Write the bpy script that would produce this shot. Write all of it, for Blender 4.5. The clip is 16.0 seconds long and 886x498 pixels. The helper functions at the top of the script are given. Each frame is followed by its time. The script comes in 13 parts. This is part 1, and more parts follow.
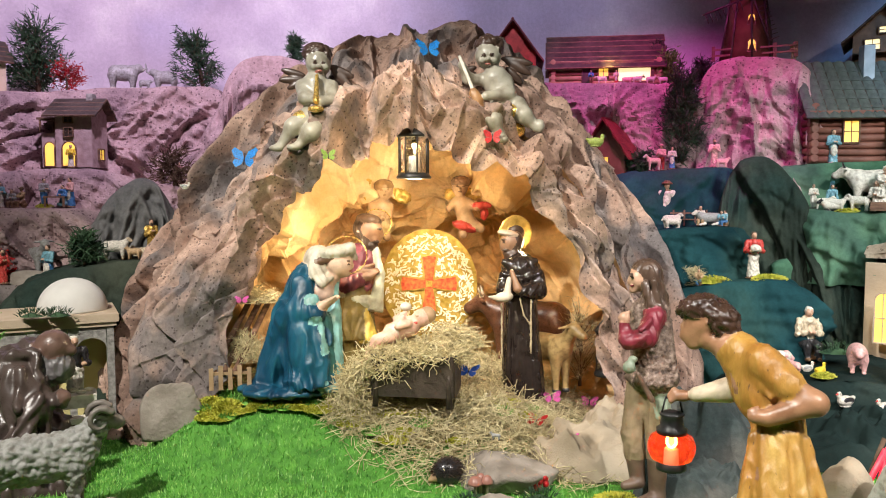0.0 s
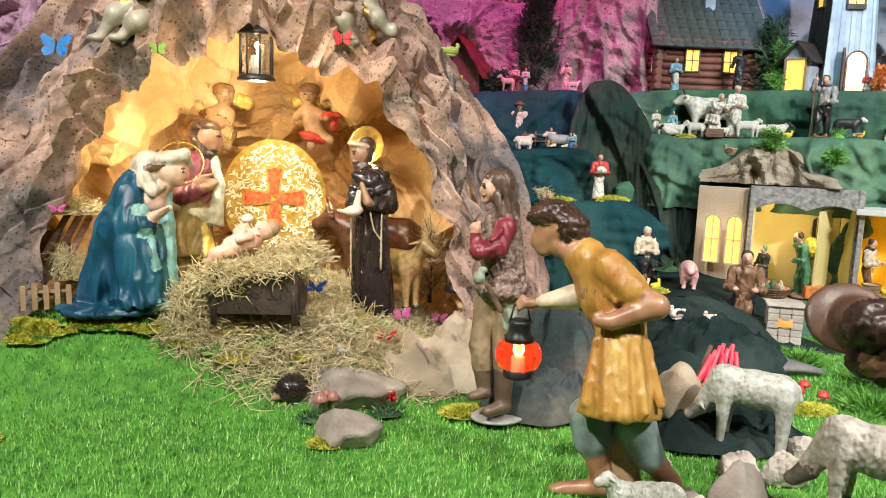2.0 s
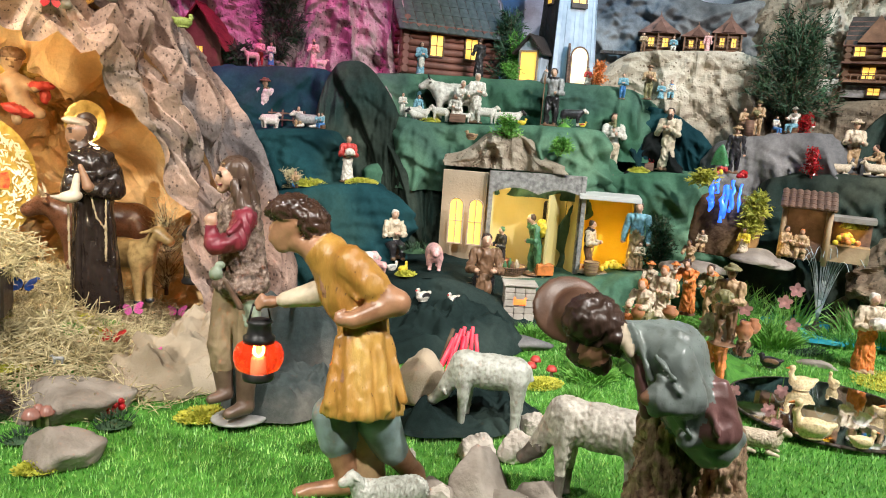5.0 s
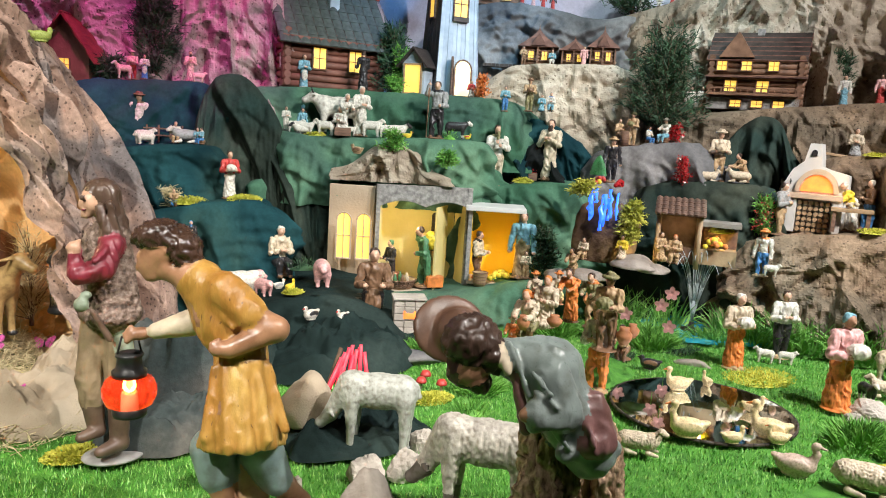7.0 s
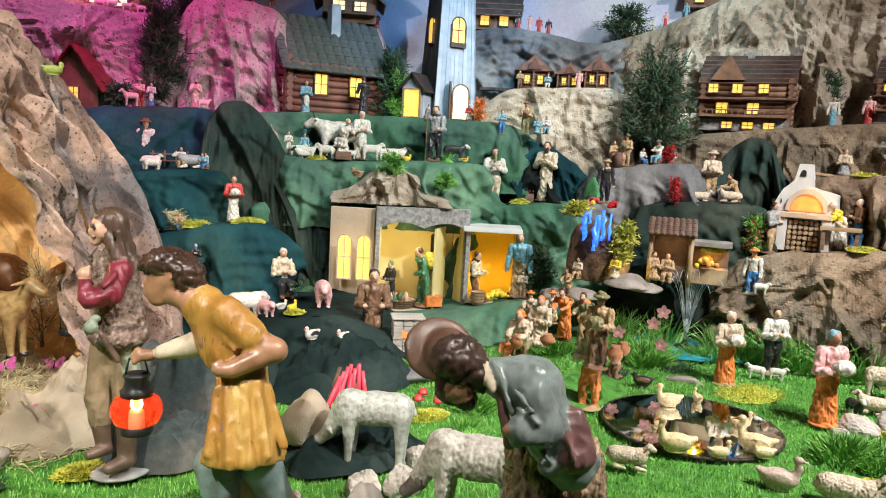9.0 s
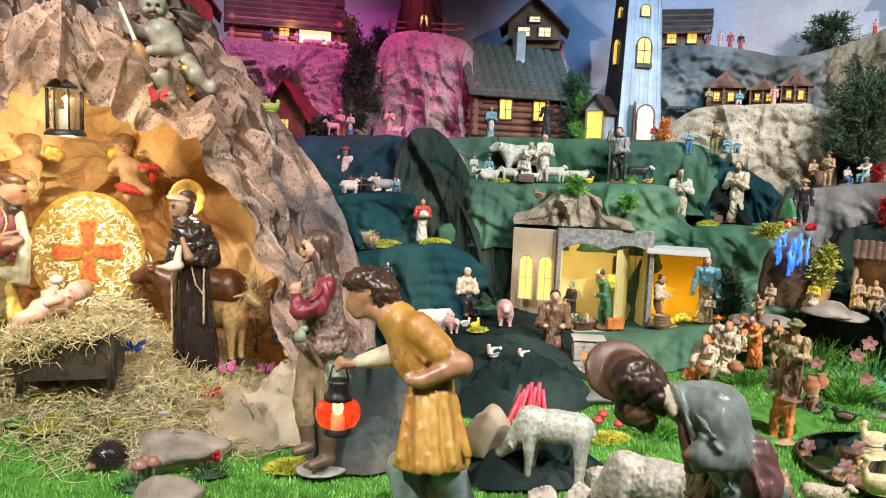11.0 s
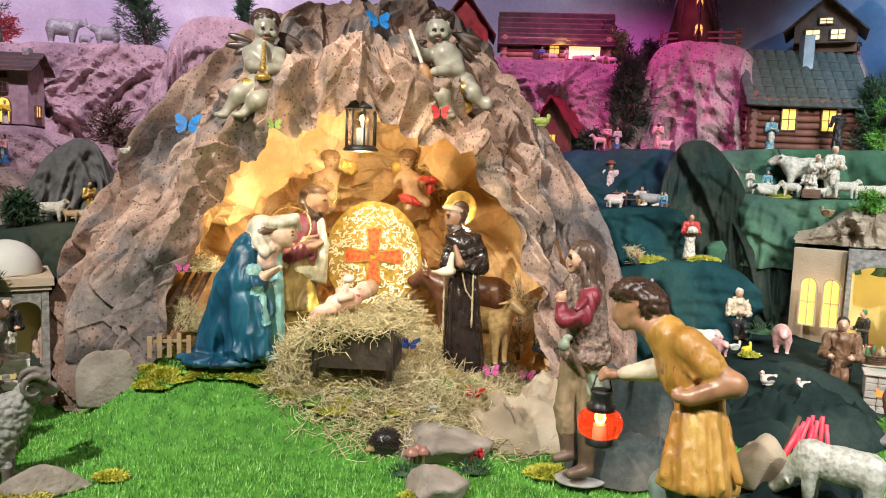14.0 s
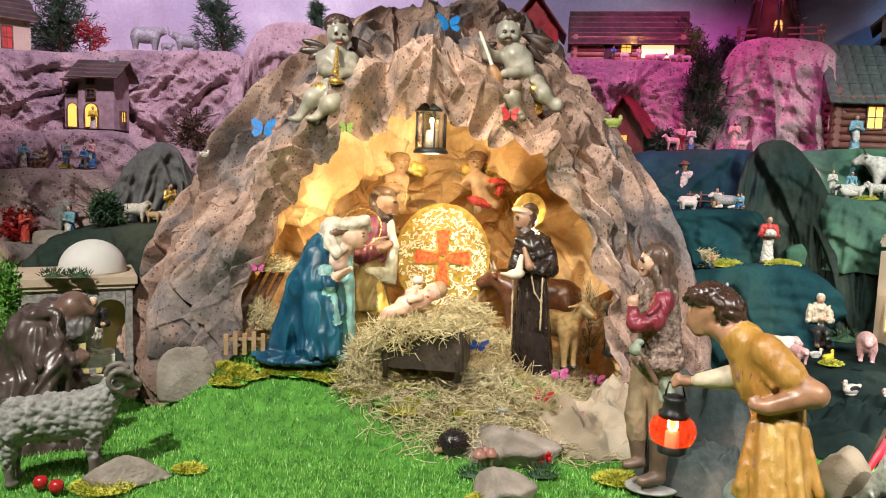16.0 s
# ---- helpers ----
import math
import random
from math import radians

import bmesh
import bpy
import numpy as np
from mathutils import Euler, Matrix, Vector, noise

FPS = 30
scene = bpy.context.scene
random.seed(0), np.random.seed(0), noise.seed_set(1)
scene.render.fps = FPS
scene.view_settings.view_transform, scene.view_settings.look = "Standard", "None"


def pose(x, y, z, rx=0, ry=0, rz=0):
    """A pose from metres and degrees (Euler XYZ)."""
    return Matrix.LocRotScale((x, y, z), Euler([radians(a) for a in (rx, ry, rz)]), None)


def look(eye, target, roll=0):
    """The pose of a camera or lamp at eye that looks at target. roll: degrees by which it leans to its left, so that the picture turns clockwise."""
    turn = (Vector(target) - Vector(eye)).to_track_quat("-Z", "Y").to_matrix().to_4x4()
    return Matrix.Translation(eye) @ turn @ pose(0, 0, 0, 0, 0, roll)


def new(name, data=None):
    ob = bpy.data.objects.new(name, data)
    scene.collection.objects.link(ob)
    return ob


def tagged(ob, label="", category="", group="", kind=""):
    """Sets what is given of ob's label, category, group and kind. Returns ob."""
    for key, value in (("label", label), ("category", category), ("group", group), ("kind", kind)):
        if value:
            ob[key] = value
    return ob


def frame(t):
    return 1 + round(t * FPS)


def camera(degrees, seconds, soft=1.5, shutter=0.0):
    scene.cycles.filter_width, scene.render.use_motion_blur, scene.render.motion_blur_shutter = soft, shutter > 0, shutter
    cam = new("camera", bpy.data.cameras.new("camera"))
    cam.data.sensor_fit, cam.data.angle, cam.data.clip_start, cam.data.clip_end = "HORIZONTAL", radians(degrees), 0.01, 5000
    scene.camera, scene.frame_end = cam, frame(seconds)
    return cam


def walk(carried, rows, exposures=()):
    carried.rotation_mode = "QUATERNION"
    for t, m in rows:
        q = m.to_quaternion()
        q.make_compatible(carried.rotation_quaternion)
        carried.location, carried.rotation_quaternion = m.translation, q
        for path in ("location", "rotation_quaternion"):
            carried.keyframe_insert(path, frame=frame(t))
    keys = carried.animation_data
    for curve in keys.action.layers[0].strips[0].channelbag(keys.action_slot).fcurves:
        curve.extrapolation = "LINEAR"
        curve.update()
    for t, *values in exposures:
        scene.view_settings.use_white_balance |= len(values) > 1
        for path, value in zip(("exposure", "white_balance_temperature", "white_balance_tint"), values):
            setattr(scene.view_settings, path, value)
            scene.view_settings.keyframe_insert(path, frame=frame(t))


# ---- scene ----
cam = camera(60.57, 16.0, 1.0)
# seconds, x, y, z, pitch + 90, roll, yaw
ROWS = [
    (0, 0.0019, 0.0015, 1.0516, 86.091, 0.069, 0.309),
    (0.5, 0.0039, 0.0372, 1.0189, 85.430, 0.152, -0.626),
    (1, 0.0172, 0.0744, 0.9863, 83.296, -0.383, -3.501),
    (1.5, 0.0268, 0.1006, 0.9754, 81.634, -1.252, -7.061),
    (2, 0.0294, 0.1196, 0.9677, 80.997, -1.847, -10.532),
    (2.5, 0.0389, 0.1451, 0.9570, 80.226, -2.278, -13.419),
    (3, 0.0568, 0.1586, 0.9520, 79.694, -2.692, -15.698),
    (3.5, 0.0615, 0.1810, 0.9635, 79.689, -3.702, -20.133),
    (4, 0.0686, 0.1876, 0.9762, 79.729, -4.166, -23.702),
    (4.5, 0.0778, 0.1880, 0.9957, 79.834, -4.299, -26.284),
    (5, 0.0938, 0.1889, 1.0150, 79.903, -4.081, -28.676),
    (7.5, 0.1390, 0.1770, 1.0547, 81.526, -3.548, -38.075),
    (8, 0.1314, 0.1524, 1.0664, 81.974, -3.510, -38.787),
    (10.5, 0.0669, 0.0061, 1.0974, 82.935, -2.339, -26.611),
    (11, 0.0562, 0.0045, 1.1006, 83.190, -2.171, -22.798),
    (11.5, 0.0485, -0.0036, 1.1005, 83.372, -2.040, -19.720),
    (12, 0.0418, -0.0109, 1.0966, 83.613, -2.004, -15.780),
    (12.5, 0.0388, -0.0108, 1.0871, 83.603, -1.994, -12.422),
    (13, 0.0289, -0.0117, 1.0826, 83.641, -2.189, -8.802),
    (13.5, 0.0298, -0.0190, 1.0819, 83.756, -2.212, -6.455),
    (14, 0.0188, -0.0244, 1.0809, 83.749, -2.033, -3.411),
    (14.5, 0.0134, -0.0201, 1.0770, 83.856, -1.983, -1.328),
    (15, 0.0108, -0.0136, 1.0733, 83.736, -1.835, 0.116),
    (15.5, 0.0099, -0.0136, 1.0763, 83.648, -1.812, 1.006),
    (16, 0.0125, -0.0282, 1.0862, 83.635, -1.822, 1.697),
]
walk(cam, [(r[0], pose(*r[1:])) for r in ROWS])

# ---- light: hall lamps in front, coloured stage spots over the back, warm bulbs inside ----
world = bpy.data.worlds.new("world")
scene.world = world
world.use_nodes = True
world.node_tree.nodes["Background"].inputs[0].default_value = (0.85, 0.92, 1.0, 1)
world.node_tree.nodes["Background"].inputs[1].default_value = 0.008
scene.view_settings.exposure = 0.0


def spot(name, eye, target, colour, watts, degrees=60, size=0.08, blend=0.6):
    d = bpy.data.lights.new(name, "SPOT")
    d.energy, d.color, d.spot_size, d.spot_blend, d.shadow_soft_size = watts, colour, radians(degrees), blend, size
    ob = new(name, d)
    ob.matrix_world = look(eye, target)
    return ob


def bulb(name, at, colour, watts, size=0.02):
    d = bpy.data.lights.new(name, "POINT")
    d.energy, d.color, d.shadow_soft_size = watts, colour, size
    ob = new(name, d)
    ob.location = at
    return ob


spot("hall_spot", (-1.9, 0.3, 3.8), (-0.6, 2.9, 0.0), (1.0, 0.95, 0.87), 1020, 64, 0.05)
spot("hall_spot", (0.7, -0.2, 3.9), (0.5, 2.9, 0.2), (1.0, 0.95, 0.87), 330, 50, 0.05)
spot("hall_spot", (2.6, -0.7, 3.8), (2.7, 2.5, 0.4), (1.0, 0.96, 0.93), 880, 66, 0.05)
spot("hall_spot", (3.6, -0.6, 3.8), (4.1, 2.6, 0.5), (0.98, 0.97, 1.0), 700, 75, 0.05)
spot("purple_spot", (-1.4, 3.2, 3.6), (-2.4, 6.0, 2.5), (0.93, 0.74, 1.0), 430, 95)
spot("lilac_spot", (0.3, 3.9, 3.7), (0.1, 6.3, 2.2), (0.82, 0.74, 1.0), 120, 80)
spot("magenta_spot", (1.0, 3.7, 3.5), (1.5, 5.4, 1.6), (1.0, 0.10, 0.60), 260, 50)
spot("teal_spot", (1.8, 2.2, 3.7), (2.75, 4.3, 0.9), (0.68, 0.98, 1.0), 170, 50)
spot("blue_spot", (2.9, 3.2, 3.5), (3.6, 5.0, 1.9), (0.15, 0.5, 1.0), 130, 50)
spot("cyan_spot", (3.6, 2.6, 3.6), (4.9, 4.4, 1.9), (0.65, 0.92, 1.0), 155, 75)
bulb("cave_lamp", (-0.14, 3.38, 1.12), (1.0, 0.80, 0.48), 8, 0.03)
bulb("cave_lamp", (0.34, 3.44, 0.84), (1.0, 0.79, 0.46), 4.5, 0.03)
bulb("cave_lamp", (-0.56, 3.44, 0.80), (1.0, 0.79, 0.46), 4.5, 0.03)
spot("cave_spot", (-0.1, 0.2, 2.25), (-0.14, 3.8, 0.66), (1.0, 0.80, 0.50), 250, 27, 0.04, 0.5)

# ---- materials ----
def material(name, c1, c2=None, scale=12.0, rough=0.6, bump=0.0, bscale=80.0, metal=0.0, spots=None, sscale=25.0, slevel=0.3,
             emit=None, power=0.0, detail=6.0, alpha=1.0, transmission=0.0, coat=0.0, mid=None, rvar=0.15, vary=0.0, stretch=None, tint=None, tscale=1.1, speck=0.0, crease=0.0):
    m = bpy.data.materials.new(name)
    m.use_nodes = True
    nt = m.node_tree
    n, l = nt.nodes, nt.links
    b = n["Principled BSDF"]
    b.inputs["Metallic"].default_value = metal
    b.inputs["Transmission Weight"].default_value = transmission
    b.inputs["Coat Weight"].default_value = coat
    if rough >= 0.8:
        b.inputs["Specular IOR Level"].default_value = 0.12
    tc = n.new("ShaderNodeTexCoord")
    src = tc.outputs["Object"]
    if stretch:
        mp = n.new("ShaderNodeMapping")
        mp.inputs["Scale"].default_value = stretch
        l.new(src, mp.inputs["Vector"])
        src = mp.outputs[0]
    nz = n.new("ShaderNodeTexNoise")
    nz.inputs["Scale"].default_value, nz.inputs["Detail"].default_value = scale, detail
    l.new(src, nz.inputs["Vector"])
    ramp = n.new("ShaderNodeValToRGB")
    ramp.color_ramp.elements[0].position, ramp.color_ramp.elements[1].position = 0.33, 0.67
    ramp.color_ramp.elements[0].color = (*c1, 1)
    ramp.color_ramp.elements[1].color = (*(c2 or c1), 1)
    if mid:
        e = ramp.color_ramp.elements.new(0.5)
        e.color = (*mid, 1)
    l.new(nz.outputs["Fac"], ramp.inputs["Fac"])
    col = ramp.outputs["Color"]
    if tint:
        n3 = n.new("ShaderNodeTexNoise")
        n3.inputs["Scale"].default_value, n3.inputs["Detail"].default_value = tscale, 4.0
        l.new(src, n3.inputs["Vector"])
        m3 = n.new("ShaderNodeMapRange")
        m3.inputs["From Min"].default_value, m3.inputs["From Max"].default_value = 0.48, 0.62
        m3.inputs["To Max"].default_value = 0.8
        l.new(n3.outputs["Fac"], m3.inputs["Value"])
        x3 = n.new("ShaderNodeMixRGB")
        x3.inputs[2].default_value = (*tint, 1)
        l.new(m3.outputs[0], x3.inputs["Fac"])
        l.new(col, x3.inputs[1])
        col = x3.outputs[0]
    if vary:
        oi = n.new("ShaderNodeObjectInfo")
        hs = n.new("ShaderNodeHueSaturation")
        mr = n.new("ShaderNodeMapRange")
        mr.inputs["To Min"].default_value, mr.inputs["To Max"].default_value = 1 - vary, 1 + vary
        l.new(oi.outputs["Random"], mr.inputs["Value"])
        l.new(mr.outputs[0], hs.inputs["Value"])
        l.new(col, hs.inputs["Color"])
        col = hs.outputs["Color"]
    if spots:
        vo = n.new("ShaderNodeTexVoronoi")
        vo.inputs["Scale"].default_value = sscale
        wr = n.new("ShaderNodeMixRGB")
        wr.inputs["Fac"].default_value = 0.06
        l.new(src, wr.inputs[1])
        l.new(nz.outputs["Color"], wr.inputs[2])
        l.new(wr.outputs[0], vo.inputs["Vector"])
        sp = n.new("ShaderNodeSeparateColor")
        l.new(vo.outputs["Color"], sp.inputs[0])
        rad = n.new("ShaderNodeMath")
        rad.operation = "MULTIPLY"
        rad.inputs[1].default_value = slevel
        pw = n.new("ShaderNodeMath")
        pw.operation = "POWER"
        pw.inputs[1].default_value = 3.0
        l.new(sp.outputs[0], pw.inputs[0])
        l.new(pw.outputs[0], rad.inputs[0])
        lt = n.new("ShaderNodeMath")
        lt.operation = "LESS_THAN"
        l.new(vo.outputs["Distance"], lt.inputs[0])
        l.new(rad.outputs[0], lt.inputs[1])
        sc = n.new("ShaderNodeMath")
        sc.operation = "MULTIPLY"
        sc.inputs[1].default_value = 0.72
        l.new(lt.outputs[0], sc.inputs[0])
        mx = n.new("ShaderNodeMixRGB")
        mx.inputs[2].default_value = (*spots, 1)
        l.new(sc.outputs[0], mx.inputs["Fac"])
        l.new(col, mx.inputs[1])
        col = mx.outputs[0]
    if speck:
        ns = n.new("ShaderNodeTexNoise")
        ns.inputs["Scale"].default_value, ns.inputs["Detail"].default_value, ns.inputs["Roughness"].default_value = 46.0, 8.0, 0.75
        l.new(src, ns.inputs["Vector"])
        ms = n.new("ShaderNodeMapRange")
        ms.inputs["From Min"].default_value, ms.inputs["From Max"].default_value = 0.34, 0.66
        ms.inputs["To Min"].default_value, ms.inputs["To Max"].default_value = 1 - speck, 1 + speck
        l.new(ns.outputs["Fac"], ms.inputs["Value"])
        hv = n.new("ShaderNodeHueSaturation")
        l.new(ms.outputs[0], hv.inputs["Value"])
        l.new(col, hv.inputs["Color"])
        col = hv.outputs["Color"]
    l.new(col, b.inputs["Base Color"])
    n2 = n.new("ShaderNodeTexNoise")
    n2.inputs["Scale"].default_value, n2.inputs["Detail"].default_value = bscale, 5.0
    l.new(src, n2.inputs["Vector"])
    mr = n.new("ShaderNodeMapRange")
    mr.inputs["To Min"].default_value, mr.inputs["To Max"].default_value = max(0.02, rough - rvar), min(1, rough + rvar)
    l.new(n2.outputs["Fac"], mr.inputs["Value"])
    l.new(mr.outputs[0], b.inputs["Roughness"])
    if bump:
        bp = n.new("ShaderNodeBump")
        bp.inputs["Strength"].default_value, bp.inputs["Distance"].default_value = min(1, bump), 0.006 * max(1, bump)
        l.new(n2.outputs["Fac"], bp.inputs["Height"])
        if crease:
            wv = n.new("ShaderNodeMixRGB")
            wv.inputs["Fac"].default_value = 0.05
            l.new(src, wv.inputs[1])
            l.new(nz.outputs["Color"], wv.inputs[2])
            for k, sc in enumerate((9.0, 23.0)):
                vf = n.new("ShaderNodeTexVoronoi")
                vf.distance = "CHEBYCHEV" if k else "MANHATTAN"
                vf.inputs["Scale"].default_value = sc
                l.new(wv.outputs[0], vf.inputs["Vector"])
                b2 = n.new("ShaderNodeBump")
                b2.inputs["Strength"].default_value, b2.inputs["Distance"].default_value = 0.9, crease * 2.2 / sc
                l.new(vf.outputs["Distance"], b2.inputs["Height"])
                l.new(bp.outputs[0], b2.inputs["Normal"])
                bp = b2
        l.new(bp.outputs[0], b.inputs["Normal"])
    if emit:
        b.inputs["Emission Color"].default_value = (*emit, 1)
        b.inputs["Emission Strength"].default_value = power
    return m


PAPER = material("painted_rock_paper", (0.22, 0.145, 0.115), (0.62, 0.44, 0.35), 3.2, 0.85, 0.4, 60, spots=(0.06, 0.045, 0.04), sscale=85, slevel=0.5, mid=(0.42, 0.285, 0.225), detail=9, tint=(0.15, 0.145, 0.15), tscale=3.0, speck=0.26, crease=0.018)
# cave lining paper: its ochre carries part of the warm lamplight
LAMPLITPAPER = material("lamplit_ochre_paper", (0.62, 0.40, 0.19), (0.88, 0.68, 0.42), 2.6, 0.85, 0.4, 60, mid=(0.78, 0.55, 0.29), detail=7, tint=(0.68, 0.42, 0.19), tscale=2.2, speck=0.10, crease=0.03)
PINK = material("pale_rock_paper", (0.30, 0.20, 0.19), (0.62, 0.48, 0.45), 2.4, 0.85, 0.4, 60, spots=(0.09, 0.05, 0.06), sscale=56, slevel=0.5, mid=(0.48, 0.35, 0.34), detail=8, tint=(0.22, 0.15, 0.17), tscale=2.4, speck=0.24, crease=0.02)
TEAL = material("teal_cloth", (0.005, 0.026, 0.033), (0.022, 0.088, 0.096), 2.0, 0.9, 0.35, 220, mid=(0.012, 0.052, 0.060), detail=5, speck=0.16, crease=0.012, tint=(0.03, 0.07, 0.06), tscale=1.6)
GREEN = material("green_cloth", (0.045, 0.12, 0.07), (0.15, 0.26, 0.16), 2.0, 0.9, 0.35, 220, mid=(0.09, 0.19, 0.12), detail=5, speck=0.16, crease=0.012, tint=(0.05, 0.10, 0.08), tscale=1.4)
DARKCLOTH = material("dark_grey_green_cloth", (0.018, 0.026, 0.020), (0.075, 0.085, 0.060), 1.8, 0.9, 0.35, 200, mid=(0.038, 0.050, 0.038), detail=5, speck=0.2, crease=0.012, tint=(0.02, 0.045, 0.04), tscale=1.6)
BANKCLOTH = material("dark_teal_cloth", (0.006, 0.013, 0.012), (0.034, 0.052, 0.046), 2.4, 0.9, 0.35, 200, mid=(0.014, 0.027, 0.025), detail=5, speck=0.2, crease=0.012)
SLATECLOTH = material("slate_painted_cloth", (0.03, 0.05, 0.05), (0.13, 0.125, 0.11), 3.0, 0.9, 0.35, 200, mid=(0.06, 0.072, 0.07), detail=6, speck=0.2, crease=0.012)
# near black, for the shade in the grotto's niche
NICHESHADE = material("niche_shade", (0.006, 0.008, 0.008), (0.016, 0.018, 0.017), 4, 0.9, 0.3, 200)
GREYCLOTH = material("grey_cloth", (0.10, 0.10, 0.105), (0.25, 0.24, 0.23), 2.0, 0.9, 0.35, 200, mid=(0.16, 0.16, 0.16), detail=5, speck=0.2, crease=0.015)
BEIGE = material("beige_rock_paper", (0.30, 0.235, 0.17), (0.60, 0.53, 0.43), 1.6, 0.85, 0.4, 60, spots=(0.13, 0.09, 0.06), sscale=44, slevel=0.42, mid=(0.46, 0.39, 0.30), detail=7, tint=(0.22, 0.165, 0.11), tscale=1.5, speck=0.2, crease=0.02)
BROWNROCK = material("brown_rock_paper", (0.13, 0.085, 0.055), (0.40, 0.30, 0.20), 2.6, 0.85, 0.5, 60, spots=(0.07, 0.05, 0.035), sscale=70, slevel=0.5, mid=(0.26, 0.185, 0.12), detail=9, tint=(0.13, 0.11, 0.08), tscale=2.0, speck=0.3, crease=0.02)
SKYCLOTH = material("painted_sky_cloth", (0.50, 0.42, 0.52), (0.92, 0.88, 0.87), 1.3, 0.9, 0.3, 90, mid=(0.66, 0.58, 0.66), detail=9, speck=0.10, crease=0.01, tint=(0.56, 0.53, 0.70), tscale=0.7)
TURF = material("artificial_turf", (0.04, 0.17, 0.015), (0.11, 0.34, 0.04), 20, 0.75, 0.8, 260)
HALL = material("hall_plaster", (0.035, 0.03, 0.028), (0.055, 0.05, 0.045), 3, 0.9, 0.2)
HALLFLOOR = material("hall_floor_tile", (0.09, 0.08, 0.07), (0.14, 0.13, 0.115), 5, 0.5, 0.1)
TURFBLADE_M = material("turf_fibre", (0.05, 0.27, 0.02), (0.42, 0.68, 0.19), 60, 0.45, 0.0, detail=6, mid=(0.17, 0.46, 0.07))

# ---- small tools ----
RNG = np.random.RandomState(7)
_PERM = np.random.RandomState(3).permutation(512)
_GRAD = np.random.RandomState(4).normal(size=(512, 3))
_GRAD /= np.linalg.norm(_GRAD, axis=1)[:, None]


def pn(p):
    """Gradient noise in about -1 to 1 at the points p (..., 3)."""
    p = np.asarray(p, float)
    i = np.floor(p).astype(int)
    f = p - i
    w = f * f * f * (f * (f * 6 - 15) + 10)
    out = 0
    for dx in (0, 1):
        for dy in (0, 1):
            for dz in (0, 1):
                h = _PERM[(_PERM[(_PERM[(i[..., 0] + dx) % 512] + i[..., 1] + dy) % 512] + i[..., 2] + dz) % 512]
                g = _GRAD[h]
                d = (g * (f - np.array((dx, dy, dz)))).sum(-1)
                out = out + d * (w[..., 0] if dx else 1 - w[..., 0]) * (w[..., 1] if dy else 1 - w[..., 1]) * (w[..., 2] if dz else 1 - w[..., 2])
    return out * 1.6


def ridged(p):
    return 1 - np.abs(pn(p)) * 2


def warp(p, amount, s=1.0):
    q = p * s
    return p + amount * np.stack([pn(q + 11.3), pn(q + 47.1), pn(q + 83.7)], -1)


def facets(p, seed=0):
    """Crushed sheet: the upper hull of tilted patches, smooth inside each and sharply creased between them."""
    i = np.floor(p).astype(int)
    best = np.full(p.shape[:-1], -9.0)
    for dx in (-1, 0, 1):
        for dy in (-1, 0, 1):
            for dz in (-1, 0, 1):
                j = i + np.array((dx, dy, dz))
                h = _PERM[(_PERM[(_PERM[(j[..., 0] + seed) % 512] + j[..., 1]) % 512] + j[..., 2]) % 512]
                c = j + 0.5 + 0.38 * _GRAD[h]
                g = _GRAD[(h * 7 + 3) % 512]
                d = p - c
                best = np.maximum(best, 0.45 * ((h * 13) % 97) / 97 + 0.75 * (g * d).sum(-1) - 0.9 * (d * d).sum(-1))
    return best - 0.3


def crumple(p, seed=0.0):
    """Height of crushed paper, about -1 to 1: sharp creases at three sizes."""
    p = p + seed
    q = warp(p, 0.25, 0.8)
    big = -facets(q * np.array((1.0, 1.0, 0.8)), 5)
    mid = facets(warp(p * 1.9 + 5, 0.2), 17)
    small = -facets(p * 4.1 + 9, 31)
    return 1.25 * big + 0.7 * mid + 0.32 * small


def laps(u, v, seed=0.0, slope=0.8):
    """Crushed sheet in cell units: flat tilted patches that lap over their neighbours with sharp steps between them."""
    p = np.stack([u, v, np.zeros_like(u) + seed], -1)
    q = p + 0.30 * np.stack([pn(p * 1.1 + 3.3), pn(p * 1.1 + 51.7), u * 0], -1) + 0.07 * np.stack([pn(p * 4.0 + 8.3), pn(p * 4.0 + 21.7), u * 0], -1)
    i, j = np.floor(q[..., 0]).astype(int), np.floor(q[..., 1]).astype(int)
    best, out = np.full(u.shape, 9.0), np.zeros_like(u)
    s = int(seed * 37) % 509
    for dx in (-1, 0, 1):
        for dy in (-1, 0, 1):
            h = _PERM[(_PERM[(_PERM[(i + dx) % 512] + j + dy) % 512] + s) % 512]
            c = _GRAD[h]
            x, y = q[..., 0] - (i + dx + 0.5 + 0.42 * c[..., 0]), q[..., 1] - (j + dy + 0.5 + 0.42 * c[..., 1])
            g = _GRAD[(h * 7 + 3) % 512]
            d = x * x + y * y + 0.25 * c[..., 2]
            val = 0.5 * g[..., 2] + slope * (x * g[..., 0] + y * g[..., 1])
            w = d < best
            best, out = np.where(w, d, best), np.where(w, val, out)
    return out


def saw(x, k=0.8):
    """Slow rise and quick fall: one fold of a sheet lapping over the next."""
    f = x - np.floor(x)
    return np.where(f < k, f / k, (1 - f) / (1 - k))


